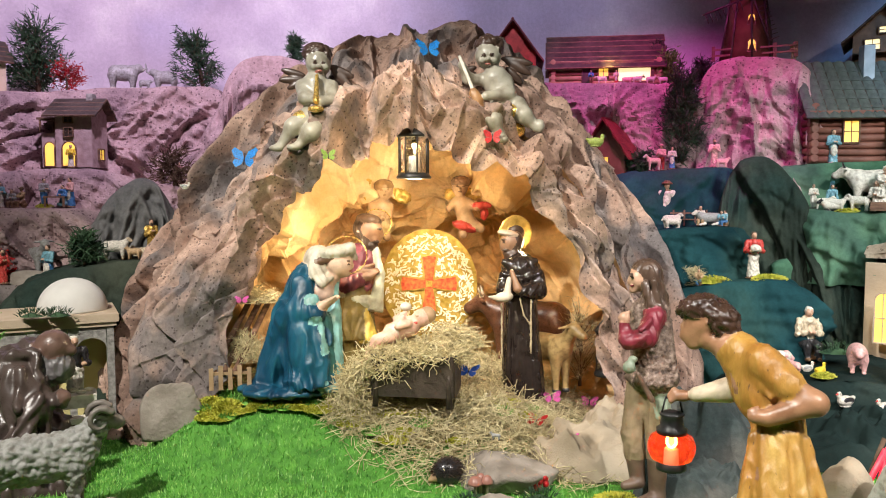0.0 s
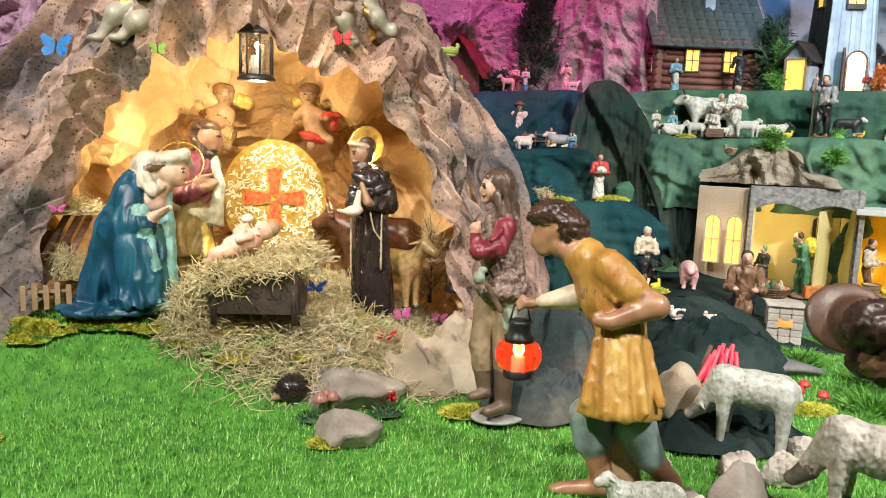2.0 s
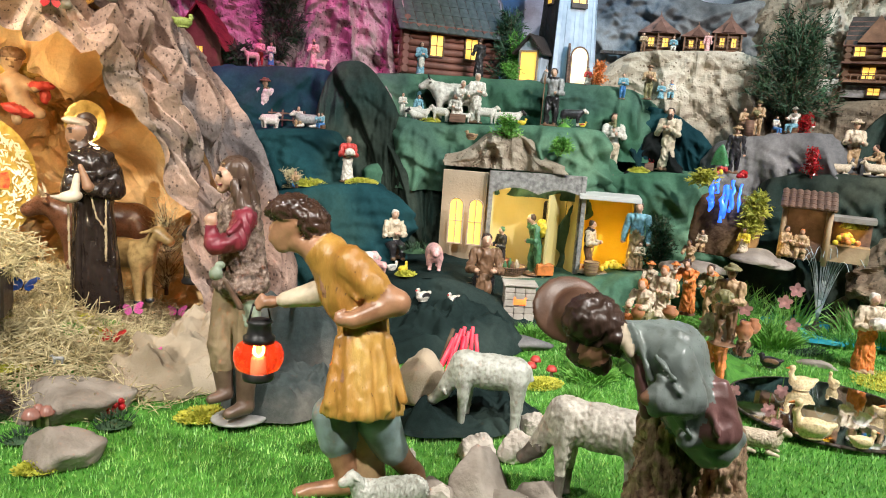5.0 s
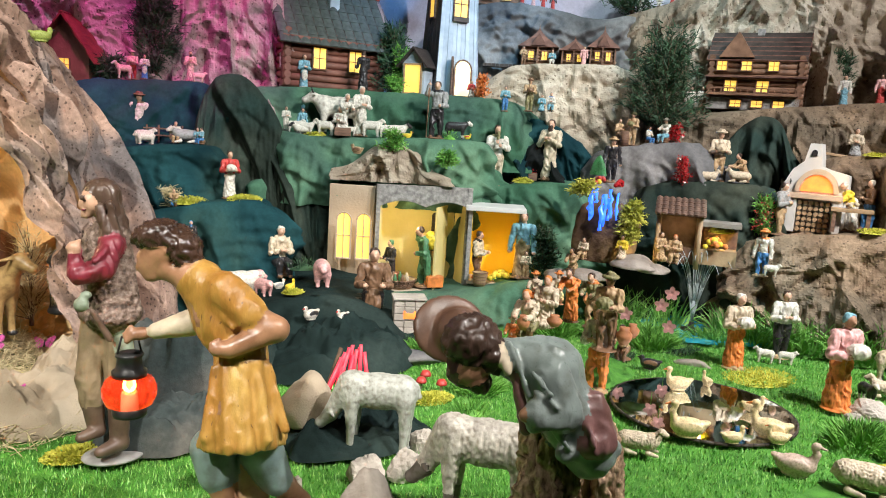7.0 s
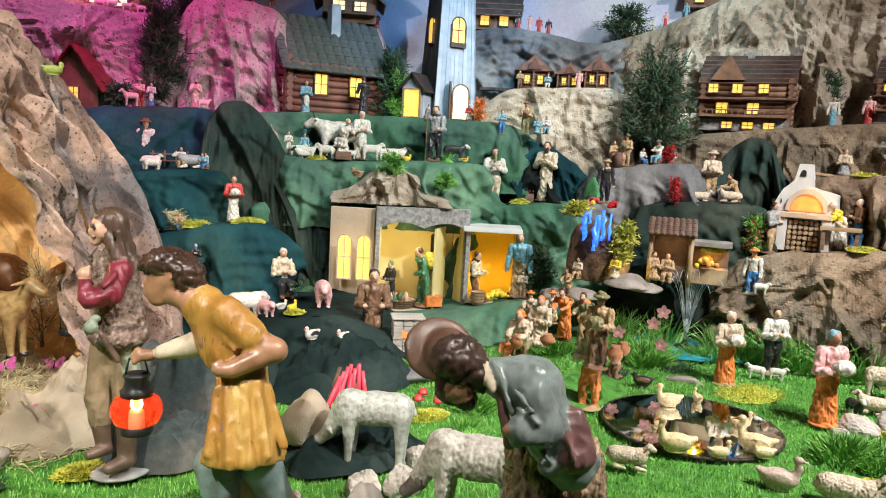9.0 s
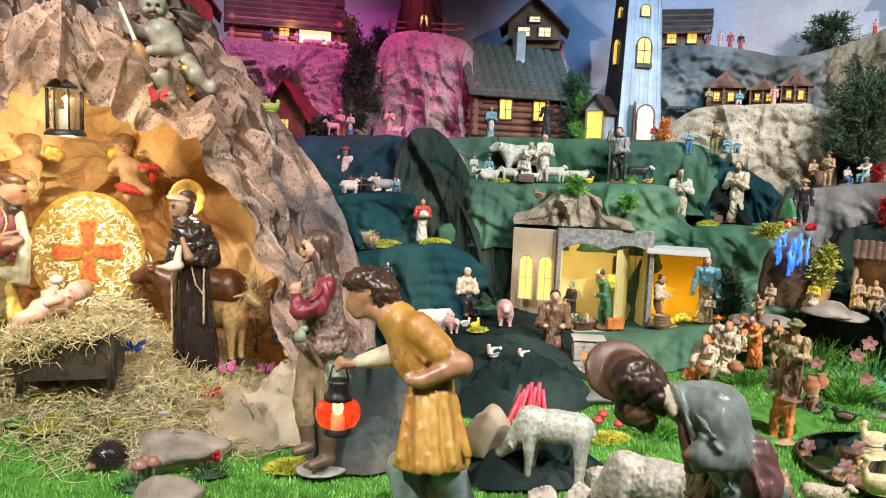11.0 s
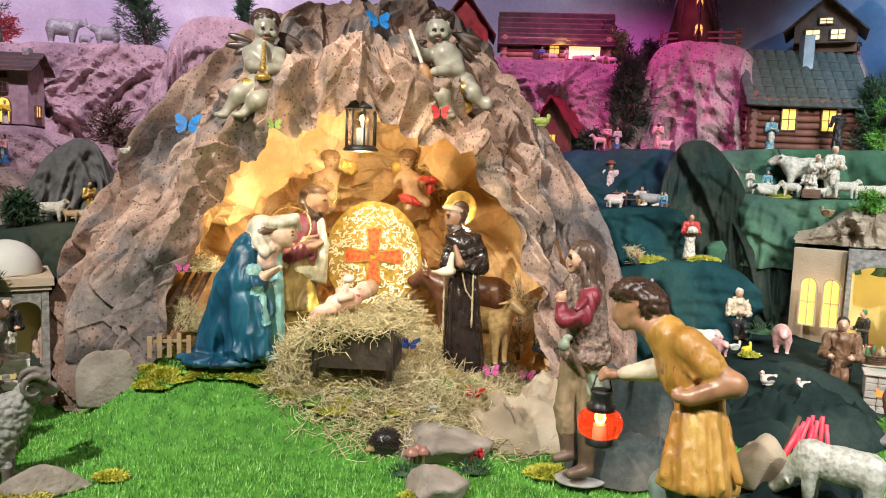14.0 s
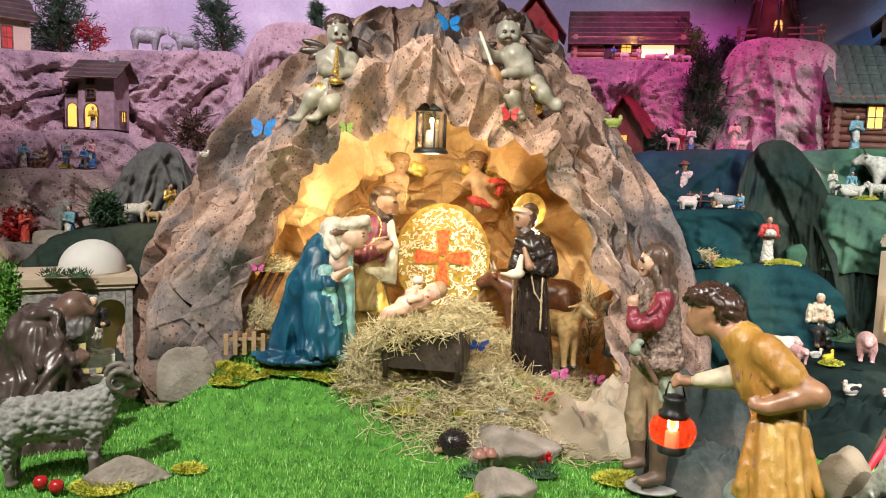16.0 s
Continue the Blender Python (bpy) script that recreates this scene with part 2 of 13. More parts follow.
def drape(u, v, seed=0.0, run=0.0, size=1.0):
    """Height of lapped, pinched folds over a sheet with metre coordinates u and v. run: the degrees in which most folds run."""
    p = np.stack([u / size, v / size, np.zeros_like(u) + seed * 1.7], -1)
    q = warp(warp(p, 0.16, 1.6), 0.05, 5.0)
    out = np.zeros_like(u)
    for i, (turn, f, a) in enumerate(((0, 2.6, 1.0), (38, 3.6, 0.75), (-47, 4.3, 0.65), (80, 5.2, 0.42), (15, 8.1, 0.34), (-75, 9.0, 0.28), (50, 13.0, 0.16))):
        t = math.radians(run + turn)
        x = (q[..., 0] * math.cos(t) + q[..., 1] * math.sin(t)) * f + 0.9 * pn(q * 1.2 + seed + 3.1 * i)
        mask = np.clip(0.45 + 1.5 * pn(p * 1.6 + 5.7 * i + seed), 0, 1)
        out = out + a * mask * (saw(x, 0.78 if i % 2 else 0.28) - 0.5)
    return out * size


def pleats(u, v, lines):
    """Folds pinched along straight lines (u0, v0, u1, v1, width, height): a gentle slope on one side, a steep lap on the other."""
    out = np.zeros_like(u)
    p = np.stack([u, v, np.zeros_like(u)], -1)
    u = u + 0.035 * pn(p * 3.1 + 2.2) + 0.012 * pn(p * 9.0 + 5.1)
    v = v + 0.035 * pn(p * 3.1 + 31.7) + 0.012 * pn(p * 9.0 + 43.9)
    for u0, v0, u1, v1, w, h in lines:
        L = math.hypot(u1 - u0, v1 - v0)
        du, dv = (u1 - u0) / L, (v1 - v0) / L
        near = np.abs(u - (u0 + u1) / 2) < abs(u1 - u0) / 2 + w
        near &= np.abs(v - (v0 + v1) / 2) < abs(v1 - v0) / 2 + w
        if not near.any():
            continue
        x, y = u[near] - u0, v[near] - v0
        t = np.clip((x * du + y * dv) / L, 0, 1)
        a = x * dv - y * du
        wide = w * (0.35 + 0.65 * np.sin(math.pi * (0.12 + 0.76 * t)))
        r = np.where(a > 0, 1 - a / wide, 1 + a / (0.22 * wide))
        out[near] += h * np.clip(r, 0, 1) ** 1.25 * np.clip(np.minimum(t, 1 - t) * 5, 0, 1) ** 0.6
    return out


def creased(u, v, seed=0.0, slope=0.35, fine=1.0):
    """Height of a sheet folded along many straight lines: flat faces that meet in sharp creases."""
    p = np.stack([u, v, np.zeros_like(u) + seed], -1)
    q = warp(p, 0.10, 1.4)
    r = np.random.RandomState(int(seed * 10) + 3)
    out = np.zeros_like(u)
    for i, f in enumerate((2.3, 3.4, 4.7, 6.1, 8.3, 11.0, 15.0)):
        f = f * fine
        a = r.uniform(0, math.pi)
        x = (q[..., 0] * math.cos(a) + q[..., 1] * math.sin(a)) * f + 0.6 * pn(p * 1.2 + 3.7 * i + seed)
        mask = np.clip(0.45 + 1.5 * pn(p * 1.5 + 7.1 * i + seed), 0.0, 1)
        out = out + slope / (2 * f) * mask * (np.abs(x - np.floor(x) - 0.5) * 4 - 1)
    return out


def fold_lines(n, u, v, seed, turn=0.0, spread=30.0, length=(0.3, 0.9), width=(0.08, 0.2), height=0.45):
    """n random fold lines over the ranges u and v, running in the direction turn, give or take spread degrees."""
    r = np.random.RandomState(seed)
    out = []
    for i in range(n):
        a = math.radians(turn + r.uniform(-spread, spread) + 180 * r.randint(2))
        c, L, w = (r.uniform(*u), r.uniform(*v)), r.uniform(*length), r.uniform(*width)
        out.append((c[0] - L / 2 * math.cos(a), c[1] - L / 2 * math.sin(a), c[0] + L / 2 * math.cos(a), c[1] + L / 2 * math.sin(a), w, w * height * r.uniform(0.5, 1.2) * (1 if r.rand() < 0.8 else -0.7)))
    return out


def mesh_from(name, verts, faces, mats, index=None, smooth=True):
    me = bpy.data.meshes.new(name)
    me.from_pydata([tuple(v) for v in verts], [], [tuple(f) for f in faces])
    for m in mats if isinstance(mats, (list, tuple)) else [mats]:
        me.materials.append(m)
    if index is not None:
        me.polygons.foreach_set("material_index", index)
    if smooth:
        me.polygons.foreach_set("use_smooth", [True] * len(me.polygons))
    me.update()
    return me


def grid_faces(n, m, wrap=False):
    i, j = np.meshgrid(np.arange(n - 1), np.arange(m if wrap else m - 1), indexing="ij")
    a = i * m + j
    b = i * m + (j + 1) % m
    return np.stack([a, b, b + m, a + m], -1).reshape(-1, 4).tolist()


def sheet(name, P, mat, label="", category="", kind="structure", smooth=True):
    smooth = smooth and mat not in (PAPER, LAMPLITPAPER, PINK, BEIGE, BROWNROCK)
    n, m = P.shape[:2]
    ob = new(name, mesh_from(name, P.reshape(-1, 3), grid_faces(n, m), mat, smooth=smooth))
    return tagged(ob, label, category, "", kind)


def resample(pts, n):
    pts = np.array(pts, float)
    s = np.r_[0, np.cumsum(np.linalg.norm(np.diff(pts, axis=0), axis=1))]
    u = np.linspace(0, s[-1], n)
    out = np.stack([np.interp(u, s, pts[:, k]) for k in range(3)], 1)
    k = max(1, n // 14)
    pad = np.pad(out, ((k, k), (0, 0)), mode="edge")
    ker = np.ones(2 * k + 1) / (2 * k + 1)
    return np.stack([np.convolve(pad[:, c], ker, "valid") for c in range(3)], 1), s[-1]


def ledge(name, lip, z_bot, mat, label, depth=0.6, flare=0.12, seed=0.0, fold=0.06, freq=5.0, crush=0.03, rise=0.0, res=0.012, category="terrace"):
    """Cloth or paper laid over a step: a flat top behind the lip line, a rounded edge and a creased skirt down to z_bot.
    The ends turn back, so that the step closes at its sides."""
    lip = np.array(lip, float)
    wing = []
    for e, nb in ((0, 1), (-1, -2)):
        side = (lip[e] - lip[nb]) * np.array((1, 1, 0))
        side /= np.linalg.norm(side) + 1e-9
        back = lip[e] * np.array((1, 1, 0))
        back /= np.linalg.norm(back)
        wing.append([lip[e] + side * 0.05 + back * 0.10 - np.array((0, 0, 0.03)), lip[e] + side * 0.07 + back * 0.34 - np.array((0, 0, 0.10))])
    lip = np.array([wing[0][1], wing[0][0], *lip, wing[1][0], wing[1][1]])
    length = np.linalg.norm(np.diff(lip, axis=0), axis=1).sum()
    n = int(max(40, length / res))
    L, length = resample(lip, n)
    rad = L * np.array((1, 1, 0))
    rad /= np.linalg.norm(rad, axis=1)[:, None]
    tan = np.gradient(L, axis=0) * np.array((1, 1, 0))
    out = np.stack([tan[:, 1], -tan[:, 0], tan[:, 0] * 0], 1)
    out /= np.linalg.norm(out, axis=1)[:, None] + 1e-9
    if (out * rad).sum() > 0:
        out = -out
    out = 0.65 * out - 0.35 * rad
    out /= np.linalg.norm(out, axis=1)[:, None] + 1e-9
    s = np.linspace(0, length, n)
    drop = np.maximum(L[:, 2] - z_bot, 0.05)
    mt, ms = max(6, int(depth / 0.02)), int(max(14, drop.max() / res))
    rows = []
    for k in range(mt):
        f = 1 - k / mt
        top = L + rad * (depth * f) + np.array((0, 0, 1)) * (rise * f)
        top[:, 2] += (0.006 * pn(top * 6 + seed) + 0.006 * laps(top[:, 0] * 7, top[:, 1] * 7, seed) - 0.006) * min(1, 8 * f)
        rows.append(top)
    T = np.stack(rows)
    lo, hi = T.reshape(-1, 3).min(0), T.reshape(-1, 3).max(0)
    lines = fold_lines(int(12 + length * 12), (lo[0], hi[0]), (lo[1], hi[1]), int(seed) + 170, 0, 90, (0.12, 0.4), (0.03, 0.09), 0.2)
    T[..., 2] += np.clip(pleats(T[..., 0], T[..., 1], lines), -0.012, 0.016) - 0.003
    rows = list(T)
    one = np.stack([s * 3.0, s * 0 + seed, s * 0], 1)
    wob = 0.030 * pn(one) + 0.018 * pn(one * 3.1 + 5)
    sag = 0.020 * pn(one * 1.7 + 9)
    f = np.linspace(0, 1, ms + 1)[:, None]
    S = np.repeat(s[None], ms + 1, 0)
    P = np.repeat(L[None], ms + 1, 0)
    P[..., 2] += -drop * f + np.minimum(sag, 0) * np.exp(-f * 6)
    q = warp(np.stack([S * freq * 0.62, f * drop.mean() * 1.3 + S * 0, S * 0 + seed], -1), 0.55, 0.7)
    on = np.minimum(1, f * 5)
    folds = 0.8 * fold * (0.3 + 0.9 * f) * (ridged(q) + 0.6 * ridged(q * 2.1 + 7) - 0.55) * on
    cr = 1.3 * crush * (drape(S, drop * f, seed, 15, 0.8) + 0.25 * drape(S, drop * f, seed + 4, -40, 0.3)) * np.minimum(1, 0.2 + f * 6)
    cr = cr + (0.016 + 0.4 * fold) * drape(S, drop * f * 0.3, seed + 1.9, 0, 0.7) * np.minimum(1, 0.15 + f * 4)
    deep = float(drop.max())
    lines = fold_lines(int(length * 7), (0, length), (0, deep), int(seed) + 50, 78, 34, (0.3 * deep, 1.0 * deep), (0.05, 0.22), 0.85)
    lines += fold_lines(int(length * 7), (0, length), (0, deep), int(seed) + 90, 20, 50, (0.12, 0.40), (0.03, 0.11), 0.65)
    lines += fold_lines(int(length * 6), (0, length), (0, deep), int(seed) + 130, 0, 90, (0.06, 0.22), (0.014, 0.045), 0.6)
    cr = cr + (0.75 * pleats(S, drop * f, lines) + creased(S, drop * f, seed + 0.4, 0.14, 1.3) + creased(S, drop * f, seed + 0.7, 0.08, 2.6)) * np.minimum(1, 0.3 + f * 4)
    push = flare * f ** 0.7 + folds + cr + wob + 0.02 * np.sin(np.minimum(f * 8, 1) * math.pi / 2)
    rows += list(P + out[None] * push[..., None])
    return sheet(name, np.stack(rows), mat, label, category)

# ---- the hall and the ground ----
def box_bm(bm, x0, y0, z0, x1, y1, z1, mi=0, m=None, bevel=0.0):
    r = bmesh.ops.create_cube(bm, size=1)
    M = Matrix.Translation(((x0 + x1) / 2, (y0 + y1) / 2, (z0 + z1) / 2)) @ Matrix.Diagonal((x1 - x0, y1 - y0, z1 - z0, 1))
    bmesh.ops.transform(bm, matrix=(m @ M) if m else M, verts=r["verts"])
    fs = {f for v in r["verts"] for f in v.link_faces}
    for f in fs:
        f.material_index = mi
    if bevel:
        es = list({e for v in r["verts"] for e in v.link_edges})
        bmesh.ops.bevel(bm, geom=es, offset=bevel, segments=2, affect="EDGES", profile=0.6)


def thing(name, bm, mats, label="", category="", group="", kind="", smooth=False, at=None, parent=None):
    me = bpy.data.meshes.new(name)
    bm.normal_update()
    bm.to_mesh(me)
    bm.free()
    for m in mats if isinstance(mats, (list, tuple)) else [mats]:
        me.materials.append(m)
    if smooth:
        me.polygons.foreach_set("use_smooth", [True] * len(me.polygons))
    ob = new(name, me)
    if at is not None:
        ob.matrix_world = at
    if parent:
        ob.parent = parent
    return tagged(ob, label, category, group, kind)


def block(name, x0, y0, z0, x1, y1, z1, mat, label="", category="", kind="structure"):
    bm = bmesh.new()
    box_bm(bm, x0, y0, z0, x1, y1, z1)
    return thing(name, bm, mat, label, category, "", kind)


block("floor", -5.5, -4, -0.9, 9, 8.2, -0.8, HALLFLOOR, "worn brown tiled hall floor below the display", "floor")
block("ceiling", -5.5, -4, 4.2, 9, 8.2, 4.3, HALL, "plain plaster hall ceiling", "ceiling")
block("wall_south", -5.5, -4.2, -0.8, 9, -4, 4.2, HALL, "plain plaster hall wall", "wall")
block("wall_north", -5.5, 8.0, -0.8, 9, 8.2, 4.2, HALL, "plain plaster hall wall", "wall")
block("wall_west", -5.7, -4.2, -0.8, -5.5, 8.2, 4.2, HALL, "plain plaster hall wall", "wall")
block("wall_east", 9, -4.2, -0.8, 9.2, 8.2, 4.2, HALL, "plain plaster hall wall", "wall")

def ramp(v, a, b):
    f = np.clip((v - a) / (b - a), 0, 1)
    return f * f * (3 - 2 * f)


def bank(x, y):
    """The stage floor rises to the cave's mouth."""
    return 0.205 * ramp(y, 2.62, 3.10) * ramp(x, -1.35, -0.95) * ramp(-x, -0.72, -0.10)


def ground_height(x, y):
    """Gentle swells, and a hump before the cave."""
    return 0.02 * pn(np.stack([x * 1.3, y * 1.3, x * 0], -1)) - 0.012 + bank(x, y)


# turf: one sheet over the whole stage, with gentle swells
gx, gy = np.meshgrid(np.linspace(-4.6, 7.4, 360), np.linspace(0.9, 7.6, 220), indexing="xy")
gz = ground_height(gx, gy)
ground = sheet("ground", np.stack([gx, gy, gz], -1), TURF, "bright green artificial turf over the stage", "ground")

# painted sky cloth round the back
az = np.radians(np.linspace(-52, 100, 260))
hz = np.linspace(-0.1, 4.1, 60)
A, H = np.meshgrid(az, hz, indexing="xy")
R = 6.35 + 0.02 * drape(A * 6, H, 3.0, 5, 2.0) + 0.05 * ridged(np.stack([A * 7, H * 0.35, A * 0], -1)) + 0.03 * pn(np.stack([A * 5, H * 1.5, A * 0 + 4], -1))
R = np.minimum(R, 9.0)
sheet("backdrop", np.stack([R * np.sin(A), R * np.cos(A), H], -1), SKYCLOTH, "hanging sky cloth painted with lilac clouds", "backdrop")


# ---- the cave mountain ----
def arch(theta, a, h, p, cx):
    c, s = np.cos(theta), np.sin(theta)
    return cx + a * np.sign(c) * np.abs(c) ** p, h * np.abs(s) ** p


def cave():
    n, m = 900, 300
    th = np.linspace(-0.02, math.pi + 0.02, n)
    v = np.linspace(0, 1.5, m)
    TH, V = np.meshgrid(th, v, indexing="ij")
    ox, oz = arch(TH, 0.87, 1.30, 1.0, -0.14)
    qx, qz = arch(TH, 1.37 + 0.14 * np.clip(-np.cos(TH), 0, 1), 1.93, 1.15, -0.16)
    lipw = 0.05 * pn(np.stack([TH * 5, TH * 0, TH * 0 + 2], -1)) * np.clip(1 - V * 3, 0, 1)
    x = ox + (qx - ox) * np.minimum(V, 1.05) + lipw * np.cos(TH)
    z = oz + (qz - oz) * np.minimum(V, 1.05) + lipw * np.sin(TH)
    y = 3.12 + 0.10 * z + 0.55 * np.maximum(V, 0) ** 1.7 + 0.9 * np.maximum(V - 0.95, 0)
    y -= 0.10 * np.exp(-((V - 0.35) / 0.25) ** 2)
    P = np.stack([x, y, z], -1)
    # outward direction
    d = np.stack([0.45 * np.cos(TH), -np.ones_like(TH) * 0.85, 0.45 * np.sin(TH)], -1)
    d /= np.linalg.norm(d, axis=-1)[..., None]
    side = np.abs(np.cos(TH)) ** 0.8
    q = warp(np.stack([TH * 2.6, V * 0.9, TH * 0 + 1.7], -1), 0.6, 0.8)
    folds = (ridged(q) + 0.55 * ridged(q * 2.3 + 3.1) - 0.6) * (0.07 + 0.05 * side)
    U, W = TH * 1.25, V * 0.75
    lines = fold_lines(30, (-0.1, 1.35), (0.0, 0.95), 1, 8, 22, (0.5, 1.4), (0.12, 0.30), 0.75) + fold_lines(46, (-0.1, 1.35), (0.0, 0.95), 21, 10, 40, (0.3, 0.9), (0.04, 0.10), 0.9)
    lines += fold_lines(30, (2.6, 4.05), (0.0, 0.95), 2, -8, 22, (0.5, 1.4), (0.12, 0.30), 0.75) + fold_lines(46, (2.6, 4.05), (0.0, 0.95), 22, -10, 40, (0.3, 0.9), (0.04, 0.10), 0.9)
    lines += fold_lines(36, (1.2, 2.75), (0.0, 0.95), 3, 90, 60, (0.3, 0.8), (0.09, 0.24), 0.75) + fold_lines(60, (1.2, 2.75), (0.0, 0.95), 23, 80, 70, (0.25, 0.7), (0.035, 0.09), 0.9)
    lines += fold_lines(60, (-0.1, 4.05), (0.0, 1.0), 4, 0, 70, (0.12, 0.35), (0.02, 0.05), 0.7)
    h = 0.6 * folds + 0.05 * drape(U, W, 2.0, 20) + 0.02 * laps(U * 3.4 + W * 1.2, W * 3.6, 1.4, 0.9) + pleats(U, W, lines) - 0.05
    h = 0.75 * h - 0.05
    h = np.where(h > 0, 0.11 * np.tanh(h / 0.11), 0.2 * np.tanh(h / 0.2))
    h = h + creased(U, W, 1.3, 0.09) + creased(U, W, 4.6, 0.05, 2.0)
    P = P + d * h[..., None]
    P[..., 2] = np.maximum(P[..., 2], -0.03)
    sheet("cave_mountain", P, PAPER, "crumpled grey brown speckled rock paper mountain with arched cave", "mountain")
    # inside: from the lip back to the rear wall and over it
    k = 260
    w = np.linspace(0, 2, k)
    TH, W = np.meshgrid(th, w, indexing="ij")
    sc = np.where(W < 1, 1.14 - 0.42 * W, np.maximum(0.72 * (2 - W), 0))
    ox, oz = arch(TH, 0.87, 1.30, 1.0, -0.14)
    x = -0.14 + (ox + 0.14) * sc
    z = oz * sc
    y = 3.24 + 0.10 * z + 0.74 * np.minimum(W, 1) ** 0.9 + 0.04 * np.maximum(W - 1, 0)
    P = np.stack([x, y, z], -1)
    d = np.stack([-np.cos(TH) * np.clip(1.2 - W, 0, 1), -np.clip(W, 0.35, 1), -np.sin(TH) * np.clip(1.2 - W, 0, 1)], -1)
    d /= np.linalg.norm(d, axis=-1)[..., None]
    U, Q = TH * 0.9, W * 0.6
    lines = fold_lines(46, (-0.1, 2.95), (0.0, 1.2), 11, 20, 50, (0.35, 0.9), (0.12, 0.30), 0.75)
    lines += fold_lines(80, (-0.1, 2.95), (0.0, 1.2), 12, 0, 90, (0.15, 0.40), (0.04, 0.11), 0.7)
    h = 0.07 * drape(U, Q, 6.0, 60, 0.9) + pleats(U, Q, lines) - 0.12
    lines = fold_lines(60, (-0.85, 0.55), (0.0, 1.2), 13, 15, 45, (0.25, 0.8), (0.10, 0.24), 0.7)
    lines += fold_lines(130, (-0.85, 0.55), (0.0, 1.2), 14, 0, 90, (0.10, 0.35), (0.03, 0.09), 0.65)
    rear = 0.05 * drape(x, z, 6.0, 60, 0.9) + pleats(x, z, lines) - 0.09
    h = h + (rear - h) * np.clip((W - 0.7) / 0.3, 0, 1)
    h = 0.2 * np.tanh(0.95 * h / 0.2) - 0.03
    along = np.clip((W - 0.7) / 0.3, 0, 1)
    h = h + creased(U + (x - U) * along, Q + (z - Q) * along, 2.2, 0.12) + creased(x, z, 5.1, 0.08, 1.8)
    P = P + d * (h * np.clip(W * 6, 0.3, 1))[..., None]
    P[..., 2] = np.maximum(P[..., 2], -0.03)
    # the lining's colour already holds the lamps' warmth
    sheet("cave_lining", P, LAMPLITPAPER, "crumpled rock paper lining the cave, warm lamplight put into its ochre", "mountain")


cave()


def turf_fibres():
    """Short plastic fibres over the part of the turf that lies nearest."""
    rng = np.random.RandomState(12)
    n = 190000
    x, y = rng.uniform(-1.9, 4.6, n), rng.uniform(1.25, 3.75, n)
    keep = (np.hypot(x, y) < 4.7) & (np.hypot(x, y) > 1.5)
    x, y = x[keep], y[keep]
    n = len(x)
    z = ground_height(x, y)
    a = rng.uniform(0, 2 * math.pi, n)
    L = rng.uniform(0.010, 0.024, n)
    t = rng.uniform(0.2, 0.9, n)
    w = 0.0019
    b = np.stack([x, y, z - 0.001], 1)
    tip = b + np.stack([np.cos(a) * t * L, np.sin(a) * t * L, L], 1)
    s = np.stack([-np.sin(a), np.cos(a), a * 0], 1) * w
    P = np.stack([b - s, b + s, tip], 1).reshape(-1, 3)
    me = bpy.data.meshes.new("turf_fibres")
    me.from_pydata(P.tolist(), [], np.arange(3 * n).reshape(-1, 3).tolist())
    me.materials.append(TURFBLADE_M)
    tagged(new("turf_fibres", me), "short bright green plastic turf fibres", "turf", "", "stuff")


turf_fibres()

# ---- terraces: name, front edge in plan and height, foot height ----
ledge("elephant_terrace", [(-3.09, 4.67, 1.73), (-2.66, 4.93, 1.73), (-2.24, 5.13, 1.79), (-1.58, 5.37, 1.83)], 1.1, PINK,
      "pale speckled rock paper cliff lit lilac", depth=0.7, flare=0.1, seed=1, fold=0.05, freq=3, crush=0.08)
ledge("rock_peak", [(-1.54, 5.07, 1.57), (-1.44, 5.10, 1.91), (-1.32, 5.13, 2.01), (-1.10, 5.18, 2.01), (-0.91, 5.22, 1.94), (-0.72, 5.25, 1.84)], 0.7, PINK,
      "pale rock paper peak beside the terrace", depth=0.5, flare=0.2, seed=2, fold=0.06, freq=5, crush=0.05)
ledge("house_terrace", [(-2.86, 4.29, 1.16), (-2.49, 4.51, 1.22), (-2.14, 4.69, 1.24), (-1.91, 4.78, 1.15), (-1.41, 4.95, 1.09)], 0.7, PINK,
      "pale rock paper shelf under the tower house", depth=0.6, flare=0.15, seed=3, fold=0.04, freq=3, crush=0.06)
ledge("peasant_terrace", [(-2.69, 4.03, 0.98), (-2.42, 4.20, 0.99), (-2.19, 4.33, 1.00), (-1.89, 4.47, 0.96), (-1.65, 4.56, 0.91)], 0.4, PINK,
      "pale rock paper shelf with small figures", depth=0.5, flare=0.12, seed=4, fold=0.05, freq=4, crush=0.05)
ledge("dark_rock", [(-1.99, 4.26, 0.90), (-1.92, 4.29, 1.06), (-1.82, 4.33, 1.13), (-1.73, 4.37, 1.20), (-1.64, 4.40, 1.09), (-1.57, 4.43, 0.91)], 0.4, GREYCLOTH,
      "dark violet grey rock paper boulder", depth=0.3, flare=0.08, seed=5, fold=0.03, crush=0.08)
ledge("sheep_terrace", [(-2.06, 3.77, 0.65), (-1.88, 3.87, 0.70), (-1.68, 3.96, 0.72), (-1.46, 4.04, 0.74)], 0.0, DARKCLOTH,
      "dark grey cloth shelf under the sheep", depth=0.5, flare=0.1, seed=6, fold=0.05, crush=0.04)
ledge("rider_terrace", [(-2.57, 3.69, 0.62), (-2.39, 3.82, 0.61), (-2.21, 3.92, 0.60), (-2.06, 4.00, 0.59)], 0.0, PAPER,
      "brown rock paper shelf under the rider", depth=0.4, flare=0.08, seed=7, fold=0.04, crush=0.04)
